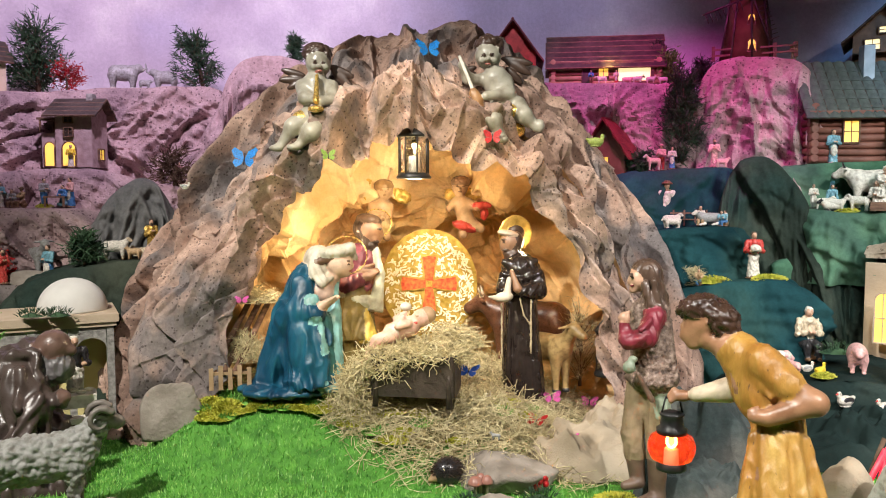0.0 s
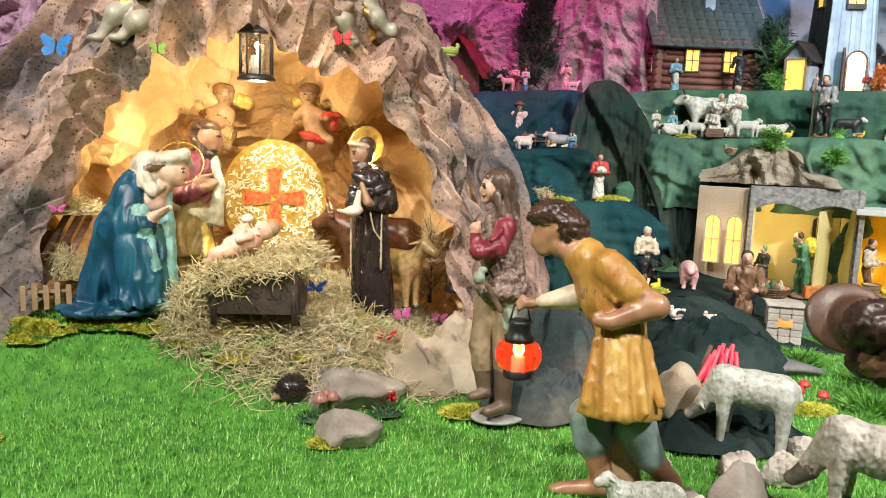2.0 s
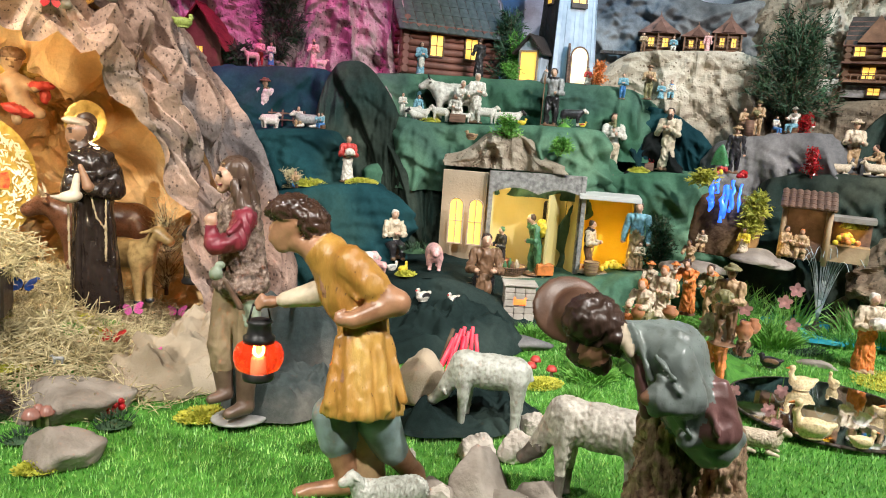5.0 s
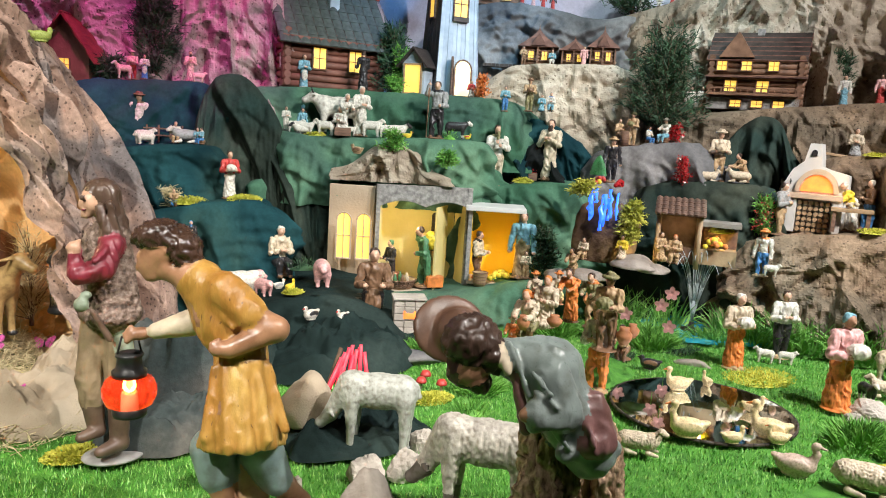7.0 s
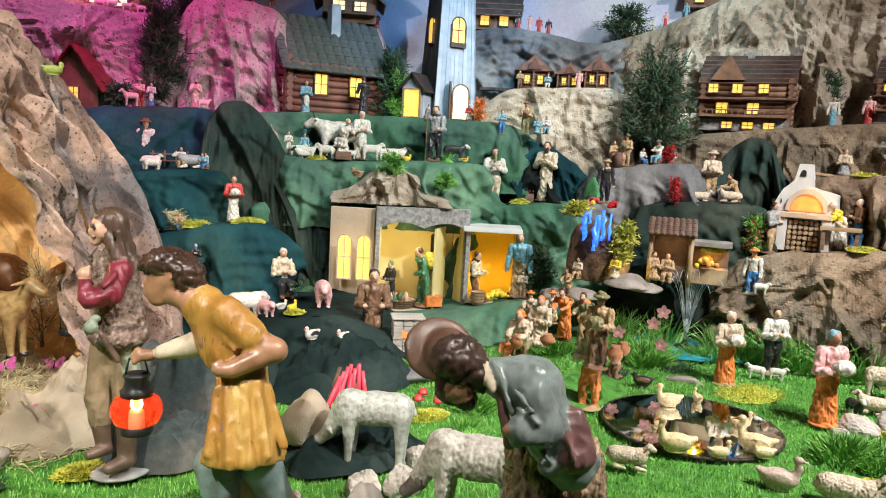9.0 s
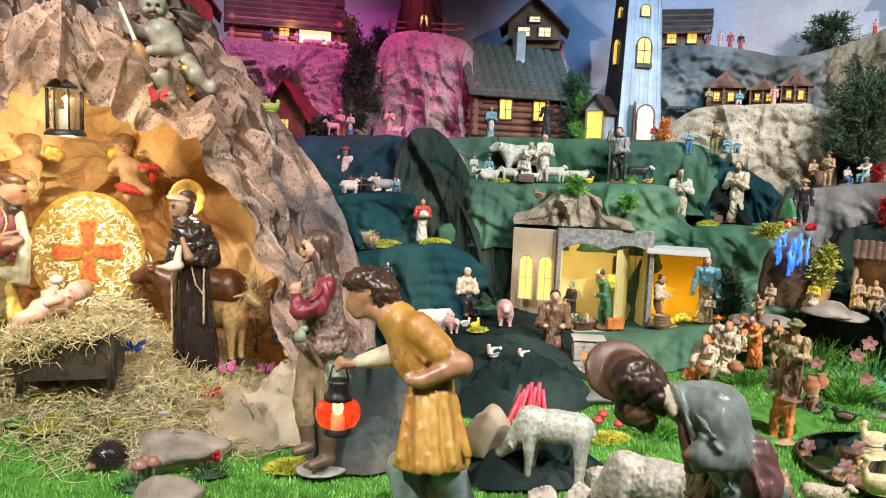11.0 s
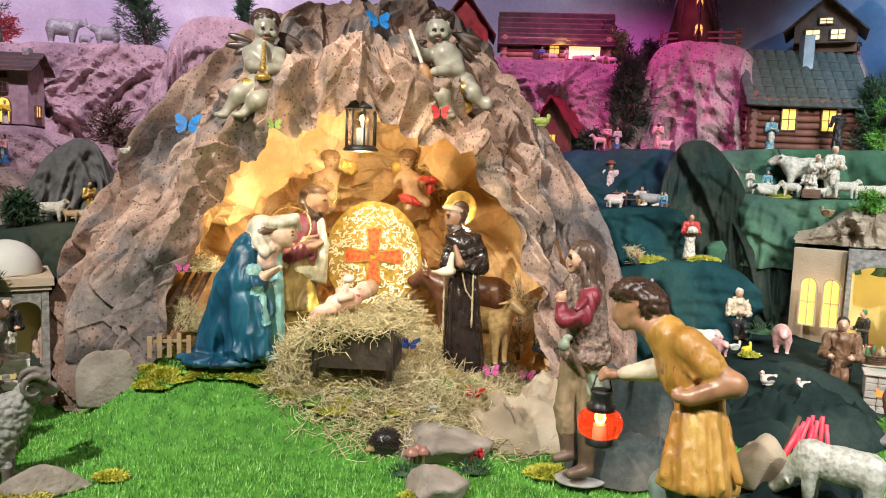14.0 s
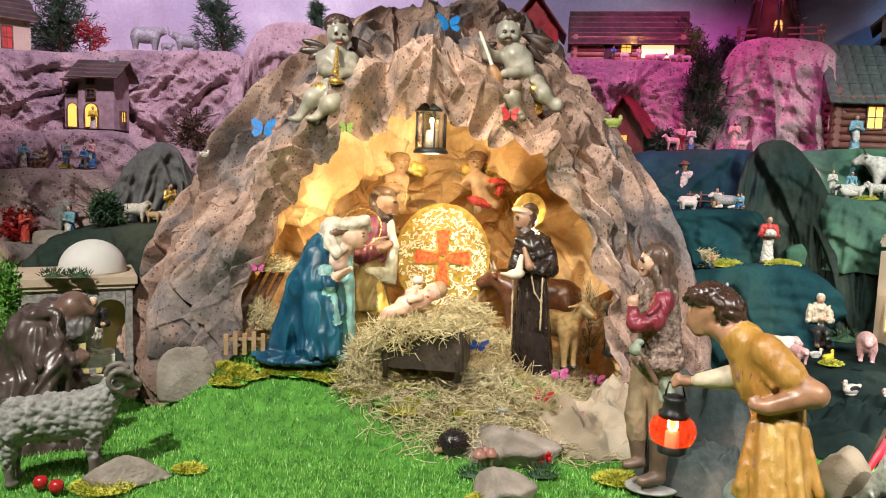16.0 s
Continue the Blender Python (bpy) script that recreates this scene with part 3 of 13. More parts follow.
ledge("farm_terrace", [(0.53, 5.52, 1.88), (0.73, 5.50, 1.87), (1.08, 5.44, 1.86), (1.38, 5.38, 1.85), (1.67, 5.29, 1.83)], 0.9, PINK,
      "rock paper cliff under the farmhouse, lit magenta", depth=0.7, flare=0.1, seed=8, fold=0.05, freq=4, crush=0.07)
ledge("mill_terrace", [(1.73, 5.27, 1.76), (1.77, 5.26, 1.95), (1.92, 5.21, 1.99), (2.18, 5.11, 1.98), (2.35, 5.03, 1.93), (2.43, 4.99, 1.71)], 0.9, PINK,
      "rock paper column under the windmill", depth=0.7, flare=0.06, seed=9, fold=0.08, freq=4, crush=0.05)
ledge("teal_shelf", [(1.11, 5.03, 1.20), (1.31, 4.98, 1.22), (1.55, 4.91, 1.24), (1.79, 4.83, 1.24)], 0.75, TEAL,
      "teal cloth shelf with small shepherds", depth=0.5, flare=0.16, seed=10, fold=0.03, crush=0.03)
ledge("grey_mound", [(1.59, 4.69, 0.49), (1.65, 4.67, 0.89), (1.70, 4.65, 1.17), (1.79, 4.62, 1.32), (1.89, 4.57, 1.34), (1.99, 4.53, 1.23), (2.12, 4.47, 1.05), (2.20, 4.43, 0.74)], 0.0, DARKCLOTH,
      "grey violet cloth draped between the shelves", depth=0.3, flare=0.12, seed=11, fold=0.05, crush=0.02)
# added black sheet: gives the niche its dark inside
ledge("grotto_shade", [(3.53, 3.91, 0.79), (3.55, 3.90, 0.91), (3.60, 3.85, 1.00), (3.66, 3.80, 1.03), (3.70, 3.75, 0.94), (3.73, 3.72, 0.81)], 0.66, NICHESHADE,
      "black sheet standing for the shade inside the teal grotto", depth=0.05, flare=0.0, seed=33, fold=0.02, crush=0.01)
ledge("teal_shelf", [(1.12, 4.67, 0.83), (1.34, 4.61, 0.86), (1.53, 4.55, 0.88), (1.72, 4.48, 0.88)], 0.4, TEAL,
      "teal cloth shelf with a donkey", depth=0.5, flare=0.12, seed=12, fold=0.05, crush=0.03)
ledge("teal_shelf", [(1.19, 4.34, 0.50), (1.37, 4.29, 0.54), (1.62, 4.20, 0.59), (1.85, 4.10, 0.59)], 0.0, TEAL,
      "teal cloth shelf with a milkmaid", depth=0.5, flare=0.14, seed=13, fold=0.06, crush=0.03)
ledge("cabin_terrace", [(2.04, 4.89, 1.24), (2.31, 4.77, 1.26), (2.83, 4.48, 1.27), (3.07, 4.32, 1.27), (3.33, 4.12, 1.27), (3.55, 3.94, 1.26)], 0.8, GREEN,
      "green cloth terrace under the log cabin", depth=0.9, flare=0.14, seed=14, fold=0.05, crush=0.03)
ledge("cow_terrace", [(2.08, 4.49, 1.00), (2.22, 4.42, 0.96), (2.48, 4.28, 0.97), (2.77, 4.10, 0.98), (3.16, 3.81, 1.00)], 0.55, GREEN,
      "green cloth terrace under the milk cows", depth=0.5, flare=0.05, seed=15, fold=0.10, crush=0.03)
ledge("dark_cliff", [(1.83, 4.65, 0.52), (1.94, 4.61, 0.88), (2.10, 4.54, 1.03), (2.27, 4.45, 0.94), (2.41, 4.38, 0.56)], 0.0, DARKCLOTH,
      "dark olive cloth cliff", depth=0.3, flare=0.18, seed=16, fold=0.09, freq=4, crush=0.03)
ledge("rock_roof", [(2.44, 4.11, 0.82), (2.49, 4.08, 0.91), (2.56, 4.03, 0.95), (2.67, 3.97, 0.94), (2.76, 3.90, 0.89), (2.80, 3.87, 0.80)], 0.72, BEIGE,
      "pale paper rock over the bread shop", depth=0.4, flare=0.04, seed=17, fold=0.02, crush=0.05)
ledge("piper_terrace", [(3.11, 3.92, 0.66), (3.21, 3.83, 0.70), (3.39, 3.68, 0.75), (3.55, 3.52, 0.77), (3.65, 3.41, 0.77)], 0.0, GREEN,
      "green cloth terrace under the pipers", depth=0.4, flare=0.05, seed=18, fold=0.06, crush=0.03)
ledge("teal_hood", [(3.34, 4.21, 1.03), (3.49, 4.09, 1.15), (3.66, 3.94, 1.17), (3.82, 3.79, 1.11), (3.97, 3.63, 0.93), (4.01, 3.58, 0.79)], 0.5, TEAL,
      "teal cloth draped as a small grotto", depth=0.5, flare=0.02, seed=19, fold=0.07, crush=0.03)
ledge("tavern_rock", [(3.53, 4.28, 1.37), (3.61, 4.21, 1.50), (3.80, 4.04, 1.53), (4.02, 3.83, 1.54), (4.20, 3.63, 1.55), (4.23, 3.59, 1.46)], 0.7, BEIGE,
      "pale paper rock under the wooden tavern", depth=0.6, flare=0.06, seed=20, fold=0.05, freq=3, crush=0.05)
ledge("far_rock", [(3.65, 4.70, 1.94), (3.90, 4.49, 2.00), (4.15, 4.27, 1.95), (4.38, 4.03, 1.88), (4.51, 3.88, 1.95)], 1.2, GREYCLOTH,
      "slate grey rock paper with a blue edge", depth=0.3, flare=0.12, seed=21, fold=0.05, crush=0.08)
ledge("chalet_terrace", [(4.28, 3.46, 1.20), (4.39, 3.32, 1.24), (4.59, 3.03, 1.28), (4.79, 2.71, 1.33), (4.95, 2.39, 1.36), (5.14, 1.96, 1.39)], 0.6, BROWNROCK,
      "brown rock paper terrace under the chalets", depth=0.8, flare=0.1, seed=22, fold=0.04, crush=0.05)
ledge("paper_mountain", [(4.40, 4.16, 1.85), (4.58, 3.95, 1.96), (4.74, 3.77, 2.03), (4.87, 3.58, 2.14), (5.04, 3.35, 2.29), (5.30, 2.92, 2.40), (5.61, 2.26, 2.44)], 1.1, BEIGE,
      "tall folds of beige painted rock paper", depth=0.2, flare=0.25, seed=23, fold=0.16, freq=4.5, crush=0.06)
ledge("farmer_terrace", [(3.83, 3.44, 0.99), (3.95, 3.31, 1.02), (4.05, 3.18, 1.05), (4.20, 2.98, 1.07), (4.24, 2.92, 0.99)], 0.3, GREYCLOTH,
      "dark grey cloth shelf with farmers", depth=0.5, flare=0.1, seed=24, fold=0.06, crush=0.03)
ledge("shearer_terrace", [(3.87, 3.09, 0.80), (3.97, 2.96, 0.83), (4.12, 2.75, 0.84), (4.24, 2.56, 0.85)], 0.0, DARKCLOTH,
      "grey green cloth shelf with sheep shearers", depth=0.5, flare=0.1, seed=25, fold=0.06, crush=0.03)
ledge("dark_hood", [(4.35, 3.03, 0.88), (4.41, 2.93, 1.12), (4.49, 2.82, 1.26), (4.54, 2.73, 1.28), (4.59, 2.65, 1.12), (4.63, 2.59, 0.92)], 0.6, DARKCLOTH,
      "dark cloth peak behind the shearers", depth=0.3, flare=0.03, seed=26, fold=0.06, crush=0.03)
ledge("widow_terrace", [(4.54, 2.53, 0.98), (4.61, 2.40, 1.03), (4.72, 2.18, 1.05), (4.87, 1.82, 1.08)], 0.4, BROWNROCK,
      "brown rock shelf with sitting women", depth=0.5, flare=0.1, seed=27, fold=0.04, crush=0.06)
ledge("oven_terrace", [(4.12, 2.55, 0.53), (4.18, 2.46, 0.57), (4.32, 2.20, 0.61), (4.44, 1.95, 0.65), (4.56, 1.66, 0.70)], -0.02, BROWNROCK,
      "brown painted rock bank under the bread oven", depth=0.6, flare=0.16, seed=28, fold=0.05, crush=0.09)
ledge("shop_bank", [(1.87, 4.15, 0.02), (2.16, 4.00, 0.09), (2.45, 3.83, 0.09), (2.85, 3.55, 0.13), (3.17, 3.27, 0.24), (3.30, 3.14, 0.23)], -0.02, GREEN,
      "olive cloth bank under the bread shop", depth=0.8, flare=0.22, seed=29, fold=0.03, crush=0.03)
ledge("pig_bank", [(1.37, 3.71, 0.09), (1.57, 3.62, 0.15), (1.83, 3.50, 0.20), (2.05, 3.37, 0.19), (2.23, 3.26, 0.09)], -0.02, BANKCLOTH,
      "dark green cloth bank under the pigs", depth=0.8, flare=0.2, seed=30, fold=0.05, crush=0.05)

# ---- modelled figures: blended solids turned into one skin ----
def V(*a):
    return np.array(a, float)


def cap(a, b, ra, rb=None, mi=0, k=0.02, folds=0, amp=0.0, flat=1.0, phase=0.0):
    return ("cap", V(*a), V(*b), ra, ra if rb is None else rb, mi, k, folds, amp, flat, phase)


def ell(c, r, mi=0, k=0.02, rx=0.0, ry=0.0, rz=0.0):
    return ("ell", V(*c), V(*r), np.array(Euler((radians(rx), radians(ry), radians(rz))).to_matrix()), mi, k)


def prim_distance(pr, P):
    if pr[0] == "ell":
        q = (P - pr[1]) @ pr[3]
        n = np.linalg.norm(q / pr[2], axis=-1)
        g = np.linalg.norm(q / pr[2] ** 2, axis=-1) + 1e-9
        return n * (n - 1) / g
    _, a, b, ra, rb, mi, k, folds, amp, flat, phase = pr
    ab = b - a
    t = np.clip(((P - a) @ ab) / max(ab @ ab, 1e-9), 0, 1)
    q = P - (a + t[..., None] * ab)
    if flat != 1.0:
        q = q * V(1, 1 / flat, 1)
    r = ra + (rb - ra) * t
    if folds:
        e1 = np.cross(ab, V(0.3, 1, 0.1))
        e1 /= np.linalg.norm(e1)
        e2 = np.cross(ab / np.linalg.norm(ab), e1)
        phi = np.arctan2(q @ e2, q @ e1)
        w = np.sin(folds * phi + phase + 1.5 * np.sin(2 * phi + 3 * t))
        r = r * (1 + amp * (0.35 + 0.65 * t) * (1 - 1.3 * np.abs(w) ** 0.8 + 0.2 * w))
        d = np.linalg.norm(q, axis=-1) - r
        return np.maximum(d, (P - b) @ (ab / np.linalg.norm(ab)) - 0.12 * rb)
    return np.linalg.norm(q, axis=-1) - r


def skin(prims, cell):
    """Surface nets over the blended solids. Vertices, quads, a material for each quad."""
    lo, hi = np.full(3, 1e9), np.full(3, -1e9)
    for p in prims:
        if p[0] == "ell":
            r = p[2].max()
            lo, hi = np.minimum(lo, p[1] - r), np.maximum(hi, p[1] + r)
        else:
            r = max(p[3], p[4]) * (1 + abs(p[8])) * max(1, p[9])
            lo, hi = np.minimum(lo, np.minimum(p[1], p[2]) - r), np.maximum(hi, np.maximum(p[1], p[2]) + r)
    lo, hi = lo - 2 * cell, hi + 2 * cell
    n = np.ceil((hi - lo) / cell).astype(int) + 1
    ax = [lo[i] + np.arange(n[i]) * cell for i in range(3)]
    D = np.full(n, 9.0)
    for p in prims:
        k = p[5] if p[0] == "ell" else p[6]
        if p[0] == "ell":
            r = p[2].max()
            a, b = p[1] - r, p[1] + r
        else:
            r = max(p[3], p[4]) * (1 + abs(p[8])) * max(1, p[9])
            a, b = np.minimum(p[1], p[2]) - r, np.maximum(p[1], p[2]) + r
        m = k + 3 * cell
        i0 = np.clip(np.floor((a - m - lo) / cell).astype(int), 0, n - 1)
        i1 = np.clip(np.ceil((b + m - lo) / cell).astype(int) + 1, 1, n)
        sl = tuple(slice(i0[i], i1[i]) for i in range(3))
        G = np.stack(np.meshgrid(*[ax[i][sl[i]] for i in range(3)], indexing="ij"), -1)
        d = prim_distance(p, G)
        o = D[sl]
        h = np.clip(0.5 + 0.5 * (o - d) / max(k, 1e-6), 0, 1)
        D[sl] = o * (1 - h) + d * h - k * h * (1 - h)
    S = D < 0
    c = sum(S[i:n[0] - 1 + i, j:n[1] - 1 + j, k:n[2] - 1 + k].astype(int) for i in (0, 1) for j in (0, 1) for k in (0, 1))
    cells = np.argwhere((c > 0) & (c < 8))
    idx = np.full(n - 1, -1)
    idx[tuple(cells.T)] = np.arange(len(cells))
    acc, cnt = np.zeros((len(cells), 3)), np.zeros(len(cells))
    for axis in range(3):
        o = [x for x in range(3) if x != axis]
        for u in (0, 1):
            for w in (0, 1):
                off = np.zeros(3, int)
                off[o[0]], off[o[1]] = u, w
                e = np.zeros(3, int)
                e[axis] = 1
                A, B = cells + off, cells + off + e
                da, db = D[tuple(A.T)], D[tuple(B.T)]
                m = (da < 0) != (db < 0)
                t = np.where(m, da / np.where(m, da - db, 1), 0)
                pt = A + t[:, None] * e
                acc[m] += pt[m]
                cnt[m] += 1
    verts = lo + cell * acc / cnt[:, None]
    faces = []
    for axis in range(3):
        o1, o2 = [(1, 2), (2, 0), (0, 1)][axis]
        e = np.zeros(3, int)
        e[axis] = 1
        A = S[tuple(slice(0, n[i] - 1) if i == axis else slice(1, n[i] - 1) for i in range(3))]
        B = S[tuple(slice(1, n[i]) if i == axis else slice(1, n[i] - 1) for i in range(3))]
        base = np.argwhere(A != B)
        if not len(base):
            continue
        inside = A[tuple(base.T)]
        base = base + np.array([0 if i == axis else 1 for i in range(3)])
        f1, f2 = np.zeros(3, int), np.zeros(3, int)
        f1[o1], f2[o2] = 1, 1
        q = np.stack([idx[tuple((base - f1 - f2).T)], idx[tuple((base - f2).T)], idx[tuple(base.T)], idx[tuple((base - f1).T)]], 1)
        q[~inside] = q[~inside][:, ::-1]
        faces.append(q)
    faces = np.concatenate(faces)
    cen = verts[faces].mean(1)
    best, mat = np.full(len(cen), 9e9), np.zeros(len(cen), int)
    for p in prims:
        d = prim_distance(p, cen)
        mi = p[4] if p[0] == "ell" else p[5]
        w = d < best
        best[w], mat[w] = d[w], mi
    return verts, faces, mat


def normals_of(verts, faces):
    N = np.zeros_like(verts)
    a, b, c, d = (verts[faces[:, i]] for i in range(4))
    fn = np.cross(c - a, d - b)
    for i in range(4):
        np.add.at(N, faces[:, i], fn)
    return N / (np.linalg.norm(N, axis=1)[:, None] + 1e-12)


def carve(verts, faces, mat, which, amp, freq, seed=0.0, stretch=(1, 1, 0.35)):
    """Creases or locks pressed into the skin where its material is one of which."""
    on = np.zeros(len(verts))
    hit = np.isin(mat, which)
    on[faces[hit].ravel()] = 1
    N = normals_of(verts, faces)
    if len(stretch) == 4:
        return verts + N * (on * amp * 1.8 * (facets(warp(verts * freq * V(*stretch[:3]) + seed, 0.25, 0.9), 3) + 0.05))[:, None]
    q = warp(verts * freq * V(*stretch) + seed, 0.5, 0.9)
    return verts + N * (on * amp * (ridged(q) - 0.35))[:, None]


_SKINS = {}


def statue(name, key, make, mats, at, label, category="statue", group="", carvings=()):
    """One plain mesh. make() gives the solids and the cell; skins are shared by key."""
    if key not in _SKINS:
        prims, cell = make()
        v, f, m = skin(prims, cell)
        for c in carvings:
            v = carve(v, f, m, *c)
        _SKINS[key] = (v, f, m)
    v, f, m = _SKINS[key]
    ob = new(name, mesh_from(name, v, f.tolist(), mats, m.tolist()))
    ob.matrix_world = at
    return tagged(ob, label, category, group)


_PAINTS = {}


def paint(r, g, b, rough=0.38, bump=0.05, metal=0.0):
    key = (r, g, b, rough, bump, metal)
    if key not in _PAINTS:
        c1 = (r * 0.68, g * 0.64, b * 0.60)
        c2 = (min(1, r * 1.2), min(1, g * 1.2), min(1, b * 1.2))
        _PAINTS[key] = material("paint", c1, c2, 22, rough, max(bump, 0.12), 130, mid=(r, g, b), metal=metal, rvar=0.15, detail=10)
    return _PAINTS[key]


SKIN = paint(0.62, 0.38, 0.26, 0.4)
SKIN_DARK = paint(0.36, 0.19, 0.11, 0.38)
HAIR = paint(0.06, 0.035, 0.025, 0.35)
BROWNHAIR = paint(0.14, 0.08, 0.05, 0.35)
WHITE = paint(0.66, 0.62, 0.54, 0.5)
CREAM = paint(0.60, 0.50, 0.36, 0.5)
GREYP = paint(0.32, 0.32, 0.31, 0.45)
BLACKP = paint(0.03, 0.028, 0.03, 0.3)
REDP = paint(0.55, 0.06, 0.05, 0.4)
BLUEP = paint(0.06, 0.20, 0.45, 0.4)
SKYP = paint(0.18, 0.38, 0.46, 0.4)
GREENP = paint(0.07, 0.20, 0.09, 0.45)
OLIVE = paint(0.22, 0.20, 0.09, 0.5)
TANP = paint(0.45, 0.30, 0.16, 0.5)
BROWNP = paint(0.20, 0.11, 0.06, 0.45)
ORANGEP = paint(0.75, 0.24, 0.06, 0.45)
PINKP = paint(0.75, 0.42, 0.40, 0.45)
GOLD = paint(0.75, 0.50, 0.14, 0.28, 0.2, 0.7)
YELLOWP = paint(0.80, 0.60, 0.05, 0.4)
STONE = material("field_stone", (0.20, 0.17, 0.14), (0.42, 0.37, 0.32), 7, 0.85, 0.9, 60, mid=(0.31, 0.27, 0.23), detail=9)
PALESTONE = material("pale_rubble_stone", (0.38, 0.34, 0.29), (0.62, 0.57, 0.50), 9, 0.9, 1.0, 70, mid=(0.50, 0.45, 0.39), detail=9)


def small_person(style):
    """Solids of a figure one unit high that faces -y. Slots: skin, hair or hat, top, bottom, accent, base."""
    s = {"bend": 0.0, "skirt": False, "kneel": False, "sit": False, "arms": "front", "hat": False, "robe": False, "load": False, **style}
    p = []
    b = s["bend"]
    drop = 0.0
    if s["kneel"]:
        drop = 0.26
    if s["sit"]:
        drop = 0.22
    hip = V(0, 0.02, 0.47 - drop)
    if s["robe"] or s["skirt"]:
        top = hip + V(0, 0, 0.14)
        foot = V(0, 0.03 + (0.05 if s["kneel"] or s["sit"] else 0), 0.05)
        if s["kneel"] or s["sit"]:
            p += [cap(top, (0, 0.02, 0.07), 0.085, 0.15, 3, 0.03, 8, 0.10)]
            p += [ell((0, -0.10, 0.07), (0.13, 0.15, 0.075), 3, 0.05)]
        else:
            p += [cap(top, foot, 0.075, 0.125, 3, 0.02, 9, 0.12)]
        p += [ell((-0.045, -0.09, 0.025), (0.035, 0.07, 0.025), 5, 0.01), ell((0.045, -0.09, 0.025), (0.035, 0.07, 0.025), 5, 0.01)]
    elif s["kneel"]:
        p += [cap(hip + V(-0.06, 0, 0), (-0.07, -0.14, 0.08), 0.07, 0.055, 3, 0.03), cap((-0.07, -0.14, 0.06), (-0.07, 0.16, 0.04), 0.05, 0.035, 3, 0.02)]
        p += [cap(hip + V(0.06, 0, 0), (0.08, -0.18, 0.20), 0.07, 0.055, 3, 0.03), cap((0.08, -0.18, 0.20), (0.08, -0.17, 0.03), 0.05, 0.04, 5, 0.02)]
    elif s["sit"]:
        for x in (-0.07, 0.07):
            p += [cap(hip + V(x, 0, -0.02), (x * 1.2, -0.22, 0.22), 0.07, 0.055, 3, 0.03), cap((x * 1.2, -0.22, 0.21), (x * 1.2, -0.24, 0.03), 0.05, 0.035, 3, 0.02), ell((x * 1.2, -0.28, 0.025), (0.03, 0.06, 0.025), 5, 0.01)]
        p += [ell((0, 0.06, 0.12), (0.14, 0.14, 0.125), 5, 0.02)]
    else:
        for x, y in ((-0.065, -0.03), (0.065, 0.04)):
            p += [cap(hip + V(x * 0.8, 0, 0), (x, y, 0.26), 0.068, 0.052, 3, 0.03), cap((x, y, 0.26), (x, y + 0.01, 0.05), 0.05, 0.034, 3 if style.get("long", True) else 0, 0.02), ell((x, y - 0.03, 0.025), (0.036, 0.07, 0.027), 5, 0.01)]
    chest = hip + V(0, -0.26 * math.sin(b), 0.10 + 0.20 * math.cos(b))
    p += [cap(hip + V(0, 0, 0.02), chest, 0.092, 0.098, 2, 0.03, 0, 0, 0.8), ell(chest + V(0, 0, 0.02), (0.135, 0.08, 0.06), 2, 0.03)]
    p += [ell(hip + V(0, 0, 0.02), (0.105, 0.085, 0.07), 3 if not s["robe"] else 2, 0.03)]
    neck = chest + V(0, -0.06 * math.sin(b), 0.09)
    head = neck + V(0, -0.03 - 0.09 * math.sin(b), 0.085)
    p += [cap(chest, neck, 0.04, 0.035, 0, 0.02), ell(head, (0.058, 0.066, 0.078), 0, 0.01), ell(head + V(0, -0.068, -0.008), (0.012, 0.016, 0.016), 0, 0.015)]
    p += [ell(head + V(0, 0.018, 0.022), (0.066, 0.066, 0.070), 1, 0.006)]
    if s["hat"]:
        p += [ell(head + V(0, 0, 0.058), (0.115, 0.115, 0.014), 4, 0.01), ell(head + V(0, 0.005, 0.075), (0.062, 0.062, 0.05), 4, 0.012)]
    if s["arms"] == "beard":
        p += [ell(head + V(0, -0.045, -0.06), (0.045, 0.035, 0.06), 1, 0.01)]
    sh = [chest + V(x, 0, 0.03) for x in (-0.13, 0.13)]
    arms = {"front": ((-0.17, -0.07, -0.17), (-0.03, -0.17, -0.12), (0.17, -0.07, -0.17), (0.03, -0.17, -0.12)),
            "beard": ((-0.17, -0.07, -0.17), (-0.03, -0.17, -0.06), (0.17, -0.07, -0.17), (0.03, -0.17, -0.06)),
            "down": ((-0.18, 0.0, -0.19), (-0.19, -0.07, -0.36), (0.18, 0.0, -0.19), (0.19, -0.07, -0.36)),
            "carry": ((-0.18, -0.04, -0.17), (-0.10, -0.20, -0.15), (0.18, -0.04, -0.17), (0.10, -0.20, -0.15)),
            "raise": ((-0.20, -0.02, 0.02), (-0.15, -0.04, 0.20), (0.18, -0.02, -0.17), (0.10, -0.16, -0.18)),
            "reach": ((-0.13, -0.15, -0.10), (-0.08, -0.30, -0.10), (0.13, -0.15, -0.10), (0.08, -0.30, -0.10)),
            "pipe": ((-0.17, -0.10, -0.13), (-0.03, -0.20, -0.02), (0.17, -0.10, -0.13), (0.02, -0.21, -0.08))}[s["arms"]]
    for i in (0, 1):
        e, h = chest + V(*arms[2 * i]), chest + V(*arms[2 * i + 1])
        p += [cap(sh[i], e, 0.048, 0.040, 2, 0.02), cap(e, h, 0.040, 0.028, 2 if s.get("sleeve", True) else 0, 0.015), ell(h, (0.028, 0.03, 0.028), 0, 0.008)]
    if s["load"]:
        p += [ell(chest + V(0, -0.20, -0.10), (0.11, 0.09, 0.075), 4, 0.008)]
    if s.get("apron"):
        p += [ell(hip + V(0, -0.085, -0.08), (0.085, 0.05, 0.17), 4, 0.008)]
